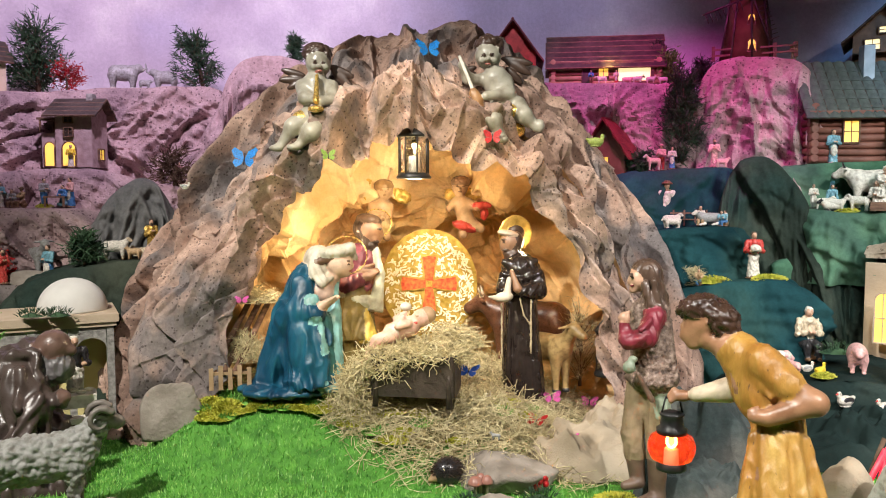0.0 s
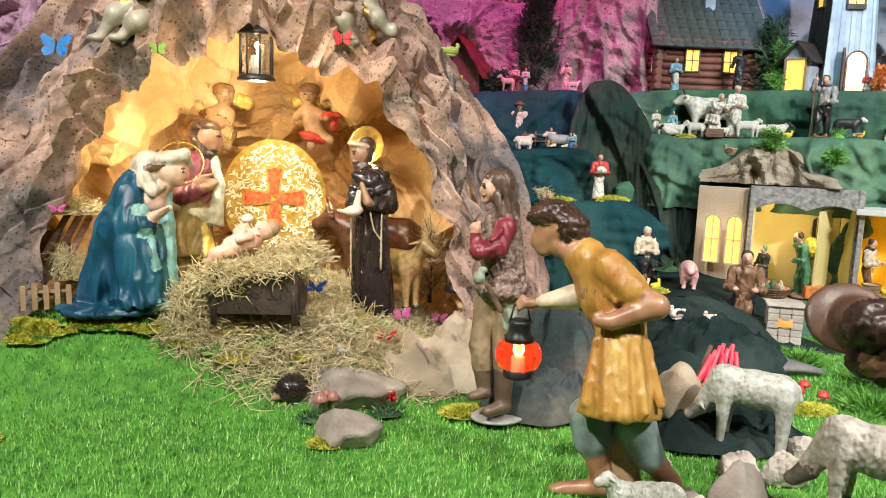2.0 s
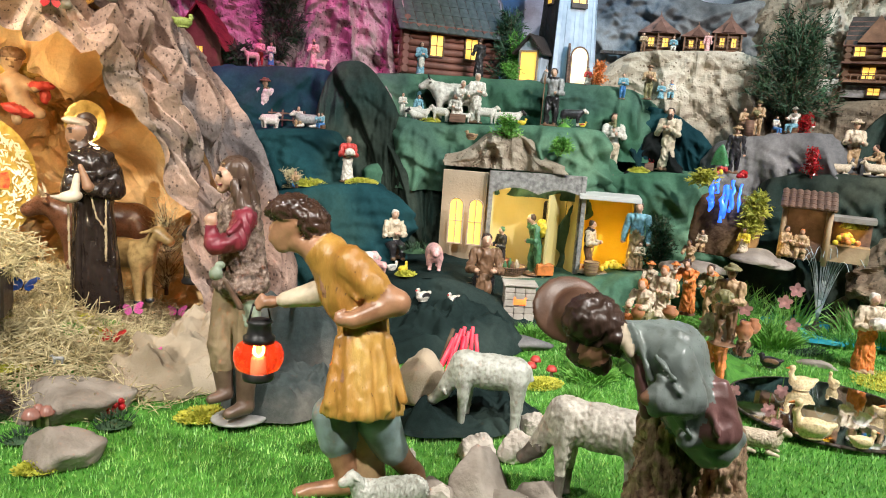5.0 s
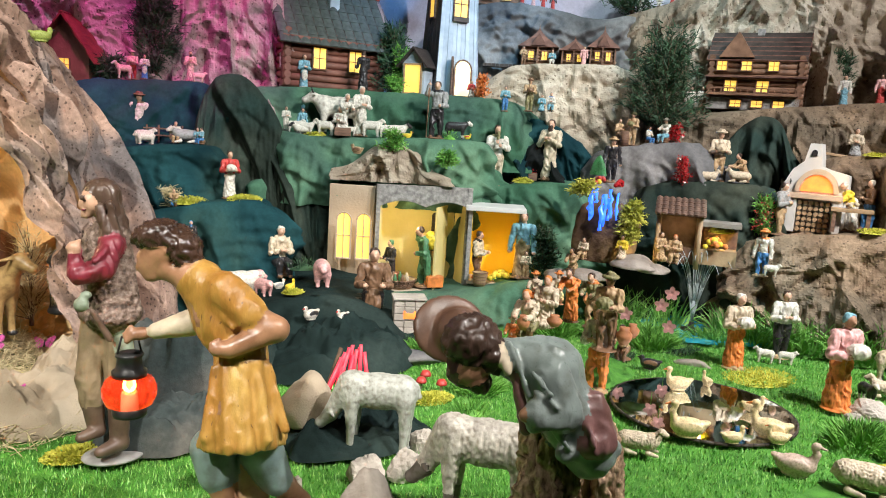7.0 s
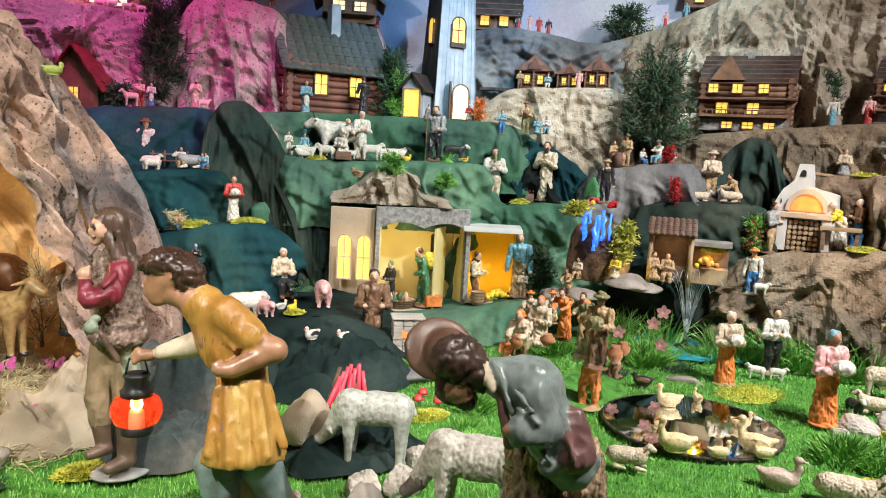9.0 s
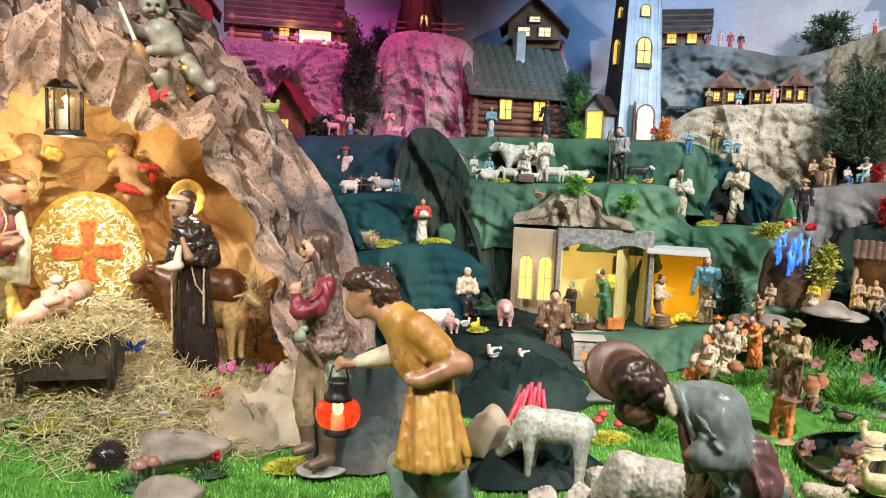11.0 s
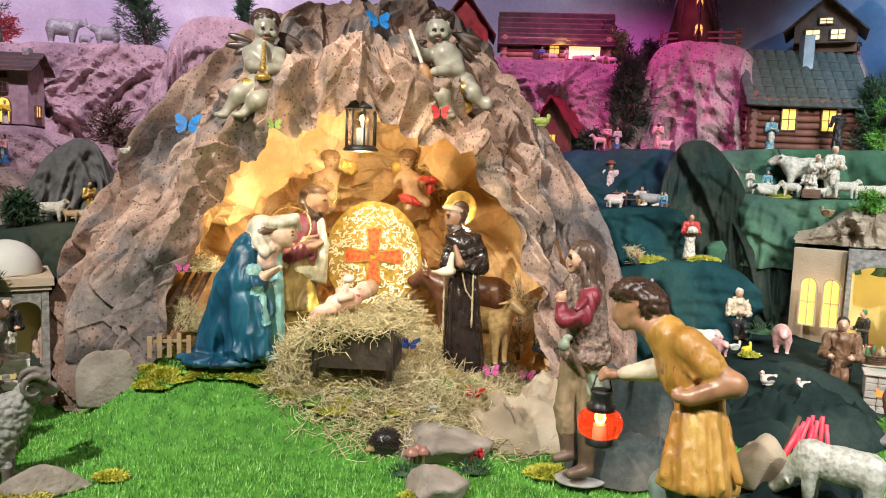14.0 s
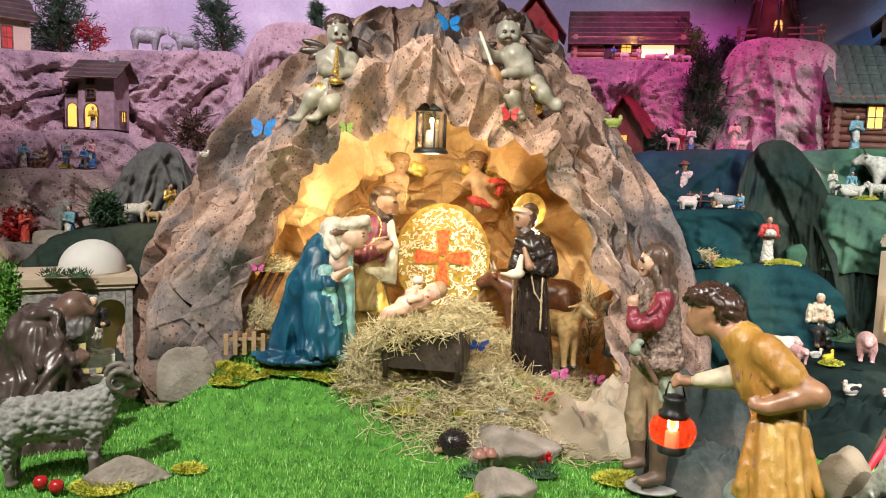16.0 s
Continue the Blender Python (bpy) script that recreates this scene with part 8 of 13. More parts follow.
def butterfly(x, y, z, size, yaw, pitch, c, label):
    """Two pairs of cupped wings and a body."""
    e = empty("butterfly", pose(x, y, z, pitch, 0, yaw) @ Matrix.Diagonal((size, size, size, 1)), label, "butterfly")
    for s in (-1, 1):
        for nm, pts in (("wing", [(0, 0), (0.12, 0.34), (0.42, 0.50), (0.52, 0.36), (0.40, 0.08), (0.12, -0.02)]), ("hind_wing", [(0, 0), (0.14, -0.02), (0.36, 0.02), (0.42, -0.16), (0.28, -0.34), (0.10, -0.22)])):
            bm = bmesh.new()
            vs = [bm.verts.new((s * px, -0.18 * abs(px), pz)) for px, pz in pts]
            f = bm.faces.new(vs)
            bmesh.ops.solidify(bm, geom=[f], thickness=0.012)
            part(nm, bm, paint(*c, 0.5), e)
    bm = bmesh.new()
    rod(bm, (0, -0.02, -0.24), (0, -0.02, 0.26), 0.03, 6)
    part("body", bm, BLACKP, e)
    return e


def lantern(x, y, z, r, h, label, sides=6, flame=None, glass=None):
    """A metal candle lantern: foot, posts, panes, roof, ring and candle."""
    e = empty("lantern", pose(x, y, z, 0, 0, 15), label, "lantern")
    bm = bmesh.new()
    turned(bm, [(r * 1.08, 0), (r * 1.12, h * 0.03), (r * 1.0, h * 0.07), (r * 0.96, h * 0.10)], 24)
    part("foot", bm, BLACKMETAL, e)
    bm = bmesh.new()
    turned(bm, [(r * 1.02, h * 0.72), (r * 1.12, h * 0.745), (r * 0.95, h * 0.80), (r * 0.35, h * 0.93), (r * 0.28, h * 0.96), (r * 0.30, h)], 24)
    part("roof", bm, BLACKMETAL, e)
    for k in range(sides):
        a = 2 * math.pi * k / sides
        bm = bmesh.new()
        rod(bm, (r * 0.95 * math.cos(a), r * 0.95 * math.sin(a), h * 0.08), (r * 0.95 * math.cos(a), r * 0.95 * math.sin(a), h * 0.74), r * 0.05, 6)
        part("post", bm, BLACKMETAL, e)
        b = 2 * math.pi * (k + 1) / sides
        bm = bmesh.new()
        q = [(r * 0.9 * math.cos(t), r * 0.9 * math.sin(t), zz) for t, zz in ((a, h * 0.1), (b, h * 0.1), (b, h * 0.72), (a, h * 0.72))]
        f = bm.faces.new([bm.verts.new(v) for v in q])
        bmesh.ops.solidify(bm, geom=[f], thickness=0.002)
        o = part("pane", bm, glass or CLEAR, e, "clear glass pane")
        o.visible_shadow = False
    bm = bmesh.new()
    turned(bm, [(r * 0.38, h * 0.10), (r * 0.38, h * 0.40), (r * 0.30, h * 0.41)], 16)
    c = part("candle", bm, WAX, e, "white candle")
    bm = bmesh.new()
    turned(bm, [(0.001, h * 0.41), (r * 0.10, h * 0.47), (r * 0.07, h * 0.53), (0.001, h * 0.60)], 8)
    part("flame", bm, flame or FLAME, c)
    return e

STRAWBED = material("straw_bed", (0.10, 0.085, 0.04), (0.30, 0.26, 0.13), 40, 0.9, 1.0, 120)
MOSSBED = material("moss_bed", (0.10, 0.11, 0.03), (0.26, 0.24, 0.06), 40, 0.9, 1.0, 120)
BEIGECLOTH = material("beige_sackcloth", (0.34, 0.27, 0.19), (0.52, 0.44, 0.33), 5, 0.9, 0.5, 160)
RAMWOOL = paint(0.27, 0.27, 0.25, 0.6, 0.4)
RAMFACE = paint(0.16, 0.14, 0.12, 0.5)
OXHIDE = paint(0.13, 0.055, 0.03, 0.3)
DONKEYHIDE = paint(0.36, 0.24, 0.10, 0.35)

WHITESHEEP = paint(0.44, 0.45, 0.40, 0.4)
GREYSHEEP = paint(0.55, 0.51, 0.44, 0.5)
SWANP = paint(0.76, 0.60, 0.34, 0.3)
PINKSTONE = paint(0.55, 0.42, 0.33, 0.5)
TERRACOTTA = paint(0.48, 0.20, 0.09, 0.55)
YELLOWSHOP = material("deep_yellow_plaster", (0.75, 0.50, 0.05), (0.85, 0.60, 0.08), 5, 0.8, 0.2)
JET = material("water_jet", (0.85, 0.92, 0.95), None, 5, 0.1, transmission=0.5)
BARKROCK = material("brown_cork_rock", (0.07, 0.04, 0.025), (0.22, 0.14, 0.08), 12, 0.9, 1.0, 50)
MOSSLEAF = material("yellow_leaf", (0.28, 0.30, 0.03), (0.55, 0.52, 0.08), 14, 0.6, 0.2)
CHALETWOOD = material("warm_brown_wood", (0.13, 0.065, 0.035), (0.27, 0.14, 0.08), 14, 0.6, 0.5, 90, vary=0.15)
CHALETROOF = material("worn_brown_shingle", (0.11, 0.05, 0.035), (0.24, 0.115, 0.08), 18, 0.75, 0.6, 80, vary=0.2)

# ---- things ----
CAST = {"S": SKIN, "s": SKIN_DARK, "H": HAIR, "h": BROWNHAIR, "W": WHITE, "C": CREAM, "G": GREYP, "K": BLACKP, "R": REDP, "B": BLUEP, "Y": SKYP, "N": GREENP, "O": OLIVE, "T": TANP, "M": BROWNP, "P": ORANGEP, "I": PINKP, "D": GOLD, "L": YELLOWP}


def cast(code):
    return [CAST[c] for c in code]


animal("elephant", -2.223, 5.270, 1.792, 0.281, 23, [GREYP, GREYP, WHITE], "grey toy elephant with raised trunk", "elephant", "elephants", 0.0, 0.014)
animal("elephant", -1.996, 5.446, 1.807, 0.234, 200, [GREYP, GREYP, WHITE], "grey toy elephant with raised trunk", "elephant", "elephants", 0.0, 0.014)
animal("elephant", -2.097, 5.322, 1.799, 0.110, 32, [GREYP, GREYP, WHITE], "small grey toy elephant calf", "elephant", "elephants", 0.0, 0.014)
bush("bush", -2.752, 5.162, 1.736, 0.576, 0.461, "dark conifer sprigs on the rock terrace", CONIFER, 60, 0.07, lean=0, seed=4, lw=0.009, needles=22)
bush("bush", -2.531, 5.107, 1.756, 0.228, 0.266, "dark red berry sprigs on rock", BERRY, 20, 0.03, lean=0, seed=56, lw=0.009, needles=22)
bush("bush", -1.754, 5.528, 1.820, 0.449, 0.368, "dark leaning conifer sprigs", CONIFER, 46, 0.06, lean=-0.1, seed=1, lw=0.009, needles=22)
bush("bush", -1.084, 5.494, 1.978, 0.242, 0.121, "small dark conifer behind the cave", CONIFER, 24, 0.05, lean=0, seed=38, lw=0.009, needles=22)
bush("bush", -1.753, 4.906, 1.126, 0.258, 0.405, "dry dark twigs on the rock", BARK, 30, 0.05, lean=0, seed=25, lw=0.009, needles=22)
# pink paint here stands for the pink light on the figure
figurine("lady", -1.743, 4.952, 1.124, 0.156, 19, cast("SHIIIT"), "small figurine beside dry twigs, pink light put into its paint")
e = gable_house("tower_house", pose(-2.309, 4.826, 1.239, 0, 0, 25.6 - 25), 0.225, 0.217, 0.344, 0.08, "lilac brick tower house with lit arched doors", PINKBRICK, BROWNROOF, 0.05, rows=4, cols=7)
pbox(e, "annex", -0.225 * 0.95, -0.217 * 0.35, 0, -0.225 * 0.5 - 0.001, 0.217 * 0.35, 0.344 * 0.62, PINKBRICK)
pbox(e, "annex_roof", -0.225 * 1.05, -0.217 * 0.42, 0.344 * 0.86, -0.225 * 0.5 - 0.001, 0.217 * 0.42, 0.344 * 0.90, BROWNROOF)
for s in (-0.4, 0.4):
    pbox(e, "post", -0.225 * 0.98, 0.217 * s - 0.006, 0.344 * 0.62, -0.225 * 0.94, 0.217 * s + 0.006, 0.344 * 0.86, WOOD)
window(e, -0.225 * 0.72, -0.217 * 0.35 - 0.004, 0.01, 0.225 * 0.26, 0.344 * 0.42, arched=True, bars=False)
window(e, -0.225 * 0.12, -0.217 * 0.5 - 0.004, 0.01, 0.225 * 0.34, 0.344 * 0.42, arched=True, bars=False)
window(e, -0.225 * 0.12, -0.217 * 0.5 - 0.004, 0.344 * 0.56, 0.225 * 0.22, 0.344 * 0.14, glow=DARKWOOD)
window(e, -0.225 * 0.12, -0.217 * 0.5 - 0.004, 0.344 * 0.80, 0.225 * 0.22, 0.344 * 0.14, glow=DARKWOOD)
window(e, 0.225 * 0.5 + 0.004, 0, 0.344 * 0.15, 0.217 * 0.3, 0.344 * 0.18, 90)
pbox(e, "chimney", 0.225 * 0.2, -0.02, 0.344 + 0.08 * 0.5, 0.225 * 0.36, 0.04, 0.344 + 0.08 * 1.5, MASONRY)
figurine("woman_load", -2.298, 4.654, 1.236, 0.133, 26, cast("SHLWLT"), "small lit figurine at the tower house door")
e = gable_house("farmhouse", pose(-3.043, 4.938, 1.731, 0, 0, 31.6 + 20), 0.294, 0.221, 0.228, 0.11, "tan plaster house with a red door", PLASTER, BROWNROOF, 0.04, rows=4, cols=6)
window(e, 0, -0.221 * 0.5 - 0.004, 0.01, 0.294 * 0.2, 0.228 * 0.6, glow=REDP)
figurine("woman", -2.523, 4.282, 0.992, 0.143, 51, cast("SHYWWM"), "small woman in pale blue on the rock shelf")
figurine("sitter", -2.474, 4.311, 0.995, 0.131, 10, cast("SHGMMM"), "small seated peasant in grey")
figurine("sitter_hat", -2.429, 4.336, 0.996, 0.138, -31, cast("sHTMMM"), "small seated peasant with a hat")
figurine("man", -2.330, 4.390, 0.999, 0.159, 58, cast("SHGBTM"), "small peasant at a wooden table")
figurine("woman_sit", -2.245, 4.434, 1.002, 0.154, -13, cast("SHBYWM"), "small seated woman in blue and violet")
figurine("woman", -2.209, 4.452, 0.997, 0.168, -34, cast("SHIBWM"), "small woman in violet and blue")
e = empty("table", pose(-2.267, 4.378, 1.0, 0, 0, 27.4), "small dark wooden table", "table")
pbox(e, "tabletop", -0.113 / 2, -0.113 / 3, 0.06 * 0.85, 0.113 / 2, 0.113 / 3, 0.06, WOOD)
for sx in (-1, 1):
    for sy in (-1, 1):
        pbox(e, "leg", sx * 0.113 * 0.42 - 0.006, sy * 0.113 * 0.26 - 0.006, 0, sx * 0.113 * 0.42 + 0.006, sy * 0.113 * 0.26 + 0.006, 0.06 * 0.85, WOOD)
tuft("moss", -2.320, 4.373, 0.995, 0.050, 0.035, 0.033, MOSS, "small mossy tuft on rock", 60, 0.02, 0.005, 0.7, 0.3, dome=0.6, kind="")
animal("donkey", -2.267, 4.174, 0.597, 0.319, -41, [GREYP, GREYP, BLACKP], "grey mule seen from the front", "mule", "", 0.0, 0.014)
figurine("robe", -2.321, 4.247, 0.597, 0.309, 29, cast("sHMMMM"), "brown robed rider figurine on a mule")
figurine("woman", -2.126, 4.023, 0.593, 0.203, -22, cast("SHYBWM"), "small woman in a white apron and blue skirt")
figurine("robe", -2.310, 3.920, 0.605, 0.174, 51, cast("SHRRWM"), "small figure in a red cloak and white shawl")
stone(-2.235, 3.998, 0.589, 0.092, 0.064, 0.065, 29, 31, STONE, "dark rough stone by the well", "stone", "", 0.16)
bush("bush", -2.421, 4.028, 0.606, 0.185, 0.185, "dark red berry sprigs on rock", BERRY, 40, 0.02, lean=0, seed=42, lw=0.018, needles=22)
bush("bush", -2.195, 4.325, 0.589, 0.198, 0.132, "dark red berry sprigs on rock", BERRY, 40, 0.02, lean=0, seed=45, lw=0.018, needles=22)
animal("sheep", -1.792, 4.073, 0.717, 0.192, 24, [WHITE, CREAM, BROWNP], "white woolly sheep figurine", "sheep", "flock on the shelf", 0.012, 0.014)
animal("sheep", -1.663, 4.020, 0.724, 0.110, 182, [TANP, TANP, BROWNP], "small brown woolly lamb", "sheep", "flock on the shelf", 0.012, 0.014)
animal("sheep_lie", -1.692, 4.191, 0.726, 0.127, 202, [CREAM, CREAM, BROWNP], "pale lying sheep figurine", "sheep", "flock on the shelf", 0.012, 0.014)
bush("bush", -1.913, 3.985, 0.706, 0.182, 0.182, "green conifer sprig on cloth", CONIFER, 36, 0.05, lean=0, seed=96, lw=0.009, needles=22)
figurine("robe", -1.637, 4.192, 0.729, 0.197, 41, cast("SHDDDM"), "gilded robed figurine in a rock gap")
e = empty("domed_building", pose(-1.742, 3.321, 0.029, 0, 0, 27.7), "pale domed building with arches and a cornice", "building")
bm = bmesh.new()
turned(bm, [(0.151, 0.494), (0.151, 0.494 + 0.01)] + [(0.151 * math.cos(k * math.pi / 20), 0.494 + 0.01 + 0.151 * 0.95 * math.sin(k * math.pi / 20)) for k in range(1, 10)] + [(0.004, 0.494 + 0.01 + 0.151 * 0.95)], 40, (0.083, 0.2, 0))
part("dome", bm, WHITEPLASTER, e, "smooth pale grey dome")
pbox(e, "cornice", -0.533 * 0.5, -0.02, 0.494 - 0.035, 0.533 * 0.5, 0.40, 0.494, PLASTER, "tan moulded cornice")
pbox(e, "cornice", -0.533 * 0.48, -0.01, 0.494 - 0.055, 0.533 * 0.48, 0.38, 0.494 - 0.0352, PLASTER)
for k in range(4):
    pbox(e, "pier", -0.533 * 0.5 + k * 0.533 * 0.3 + 0.002, 0.0, 0, -0.533 * 0.5 + k * 0.533 * 0.3 + 0.533 * 0.06, 0.06, 0.494 - 0.0552, MASONRY)
for k in range(3):
    c = -0.533 * 0.5 + k * 0.533 * 0.3 + 0.533 * 0.18
    bm = bmesh.new()
    n = 14
    for i in range(n):
        t0, t1 = math.pi * i / n, math.pi * (i + 1) / n
        q = [(c + 0.533 * 0.12 * math.cos(t), 0.494 - 0.16 + 0.533 * 0.10 * math.sin(t)) for t in (t0, t1)]
        prism(bm, [q[0], q[1], (q[1][0], 0.494 - 0.056), (q[0][0], 0.494 - 0.056)], 0.002, 0.05)
    part("arch", bm, MASONRY, e)["kind"] = "stuff"
    pbox(e, "back_wall", c - 0.533 * 0.14, 0.16, 0, c + 0.533 * 0.14, 0.17, 0.494 - 0.056, YELLOWPLASTER, "yellow back wall")
tuft("plant", -1.799, 3.256, 0.537, 0.058, 0.040, 0.055, CONIFER, "green sprig on the cornice", 120, 0.03, 0.005, 0.7, 0.3, dome=0.6, kind="")
tuft("plant", -1.709, 3.304, 0.533, 0.059, 0.041, 0.056, CONIFER, "green sprig on the cornice", 120, 0.03, 0.005, 0.7, 0.3, dome=0.6, kind="")
bush("bush", -1.843, 2.976, 0.222, 0.443, 0.140, "green bush beside the domed building", FERN, 50, 0.03, lean=0, seed=73, lw=0.009, needles=22)
figurine("apron", -1.524, 3.062, 0.212, 0.268, 36, cast("SWKWWW"), "chef figurine in a white apron and cap", cell=0.012)
e = empty("table", pose(-1.477, 2.951, 0.177, 0, 0, 26.6), "small table with a white lace cloth", "table")
pbox(e, "tabletop", -0.166 / 2, -0.166 * 0.3, 0.102 * 0.93, 0.166 / 2, 0.166 * 0.3, 0.102, WHITE, "white cloth", 0.003)
pbox(e, "cloth", -0.166 * 0.49, -0.166 * 0.29, 0.102 * 0.5, 0.166 * 0.49, 0.166 * 0.29, 0.102 * 0.929, WHITE)
for sx in (-1, 1):
    for sy in (-1, 1):
        pbox(e, "leg", sx * 0.166 * 0.4 - 0.006, sy * 0.166 * 0.22 - 0.006, 0, sx * 0.166 * 0.4 + 0.006, sy * 0.166 * 0.22 + 0.006, 0.102 * 0.5, WOOD)
for k in range(5):
    bm = bmesh.new()
    turned(bm, [(0.016, 0), (0.02, 0.008), (0.012, 0.012)], 12, (-0.166 * 0.35 + k * 0.166 * 0.17, (-1) ** k * 0.166 * 0.12, 0.102 + 0.0005))
    tagged(thing("plate", bm, paint(0.7, 0.68, 0.5, 0.3), "small glazed plate of food", "plate", at=pose(-1.477, 2.951, 0.177, 0, 0, 26.6)), group="plates")
e = empty("bench", pose(-1.411, 2.816, 0.168, 0, 0, 26.6), "low white draped bench", "bench")
pbox(e, "seat", -0.119 / 2, -0.119 * 0.25, 0.053 * 0.6, 0.119 / 2, 0.119 * 0.25, 0.053, WHITE, "", 0.003)
pbox(e, "body", -0.119 * 0.45, -0.119 * 0.2, 0, 0.119 * 0.45, 0.119 * 0.2, 0.053 * 0.6, WOOD)
stone(-1.627, 3.511, -0.012, 0.075, 0.053, 0.102, 0, 81, DARKCLOTH, "dark grey green rock", "stone", "", 0.16)
stone(-1.572, 3.350, -0.012, 0.092, 0.064, 0.055, 25, 50, PAPER, "rough brown rock at the turf edge", "stone", "", 0.16)
stone(-1.430, 3.299, -0.012, 0.077, 0.054, 0.042, 23, 41, PAPER, "rough brown rock at the turf edge", "stone", "", 0.16)
stone(-1.576, 3.221, -0.012, 0.076, 0.053, 0.039, 26, 56, PAPER, "rough brown rock at the turf edge", "stone", "", 0.16)
stone(-1.090, 3.415, -0.012, 0.106, 0.074, 0.040, 18, 52, STONE, "rough brown rock at the turf edge", "stone", "", 0.16)
stone(-0.995, 3.502, -0.012, 0.082, 0.057, 0.027, 16, 27, STONE, "rough brown rock at the turf edge", "stone", "", 0.16)
bm = bmesh.new()
box_bm(bm, -0.223 / 2, -0.018, 0, 0.223 / 2, 0.018, 0.26, bevel=0.012)
for v in bm.verts:
    v.co += Vector((0.008, 0.006, 0.008)) * noise.noise(v.co * 14)
thing("stone_slab", bm, STONE, "upright grey brown stone slab leaning on the mountain", "slab", at=pose(-1.227, 3.326, 0.0, -12, 0, 8), smooth=False)
animal("ram", -1.332, 2.396, 0.000, 0.500, 29, [RAMWOOL, RAMFACE, RAMFACE], "grey painted ram figurine with curled horns", "ram", "", 0.016, 0.01)
stone(-1.108, 2.391, -0.012, 0.143, 0.071, 0.057, 25, 29, STONE, "flat brown field stone on the turf", "stone", "", 0.16)
tuft("moss", -0.916, 2.498, -0.004, 0.059, 0.042, 0.032, MOSS, "yellow green moss on the turf", 140, 0.025, 0.005, 0.7, 0.3, dome=0.6, kind="")
tuft("moss", -1.143, 2.325, -0.004, 0.102, 0.071, 0.048, MOSS, "yellow green moss by the stone", 260, 0.03, 0.005, 0.7, 0.3, dome=0.6, kind="")
bm = bmesh.new()
turned(bm, [(0.004, 0), (0.024 * 0.8, 0.024 * 0.25), (0.024, 0.024 * 0.9), (0.024 * 0.75, 0.024 * 1.6), (0.024 * 0.25, 0.024 * 1.7), (0.003, 0.024 * 1.55)], 16)
thing("apple", bm, BERRY, "small red apple on moss", "apple", at=pose(-1.328, 2.293, 0.0))
bm = bmesh.new()
turned(bm, [(0.004, 0), (0.024 * 0.8, 0.024 * 0.25), (0.024, 0.024 * 0.9), (0.024 * 0.75, 0.024 * 1.6), (0.024 * 0.25, 0.024 * 1.7), (0.003, 0.024 * 1.55)], 16)
thing("apple", bm, BERRY, "small red apple on moss", "apple", at=pose(-1.263, 2.269, 0.0))
patch("cave_floor", -0.15, 3.62, 1.0, 0.40, STRAWBED, "straw and earth floor of the cave", 1, 0.02)
patch("straw_litter", 0.14, 3.14, 0.56, 0.26, STRAWBED, "straw litter before the cave", 3, 0.016)
straw_heap("straw", 0.14, 3.08, None, 0.56, 0.27, 0.03, 3600, "loose dry straw scattered before the crib", 0.17, seed=2, flatz=0.5)
straw_heap("straw", 0.22, 2.90, None, 0.56, 0.20, 0.02, 1500, "thin loose straw over the turf", 0.15, seed=5, flatz=0.5)
straw_heap("straw", 0.35, 3.55, None, 0.55, 0.30, 0.09, 2400, "loose dry straw under the animals", 0.15, seed=3, flatz=0.6)
straw_heap("straw", -0.36, 3.04, None, 0.11, 0.12, 0.16, 1000, "tangled straw spilling below the crib", 0.16, seed=4, flatz=1.0)
e = empty("crib", pose(-0.12, 3.014, 0.254, 0, 0, -8), "dark wooden crib filled with straw", "crib")
pbox(e, "front_board", -0.319 / 2, -0.217 / 2, 0.201 * 0.10, 0.319 / 2, -0.217 / 2 + 0.015, 0.201 * 0.9, DARKWOOD)
pbox(e, "back_board", -0.319 / 2, 0.217 / 2 - 0.015, 0.201 * 0.10, 0.319 / 2, 0.217 / 2, 0.201, DARKWOOD)
for s in (-1, 1):
    pbox(e, "side_board", s * 0.319 / 2 - 0.008, -0.217 / 2 + 0.016, 0.201 * 0.10, s * 0.319 / 2 + 0.008, 0.217 / 2 - 0.016, 0.201 * 0.9, DARKWOOD)
pbox(e, "bottom", -0.319 / 2 + 0.01, -0.217 / 2 + 0.016, 0.201 * 0.12, 0.319 / 2 - 0.01, 0.217 / 2 - 0.016, 0.201 * 0.2, DARKWOOD)
for sx in (-1, 1):
    for sy in (-1, 1):
        bm = bmesh.new()
        rod(bm, (sx * 0.319 * 0.46, sy * 0.217 * 0.5, -0.02), (sx * 0.319 * 0.44, sy * 0.217 * 0.42, 0.201 * 0.9), 0.012, 8)
        part("leg", bm, DARKWOOD, e)
straw_heap("crib_straw", -0.12 + 0.01, 3.014, 0.254 + 0.201 * 0.86, 0.319 * 0.58, 0.217 * 0.62, 0.02, 1300, "dry straw spilling over the crib", 0.13, seed=6, flatz=0.6, floor=-0.06)
straw_heap("crib_straw", -0.12 - 0.13, 3.014 - 0.03, 0.254 + 0.201 * 0.62, 0.10, 0.09, 0.03, 500, "dry straw hanging over the crib end", 0.13, seed=8, flatz=1.0, floor=-0.12)
straw_heap("crib_straw", -0.12 + 0.15, 3.014 + 0.05, 0.254 + 0.201 * 0.95, 0.10, 0.09, 0.06, 500, "dry straw heaped behind the infant", 0.12, seed=7)
e = empty("icon_panel", pose(-0.087, 3.72, 0.626, -4, 0, 0), "round gilt panel with ivory leaves and a red cross, backlight put in as glow", "panel")
bm = bmesh.new()
n = 48
prism(bm, [(0.473 * 0.5 * math.cos(2 * math.pi * k / n), 0.54 * 0.5 * math.sin(2 * math.pi * k / n)) for k in range(n)], 0.0, 0.02)
part("disc", bm, GILT, e)
rng = random.Random(5)
bm = bmesh.new()
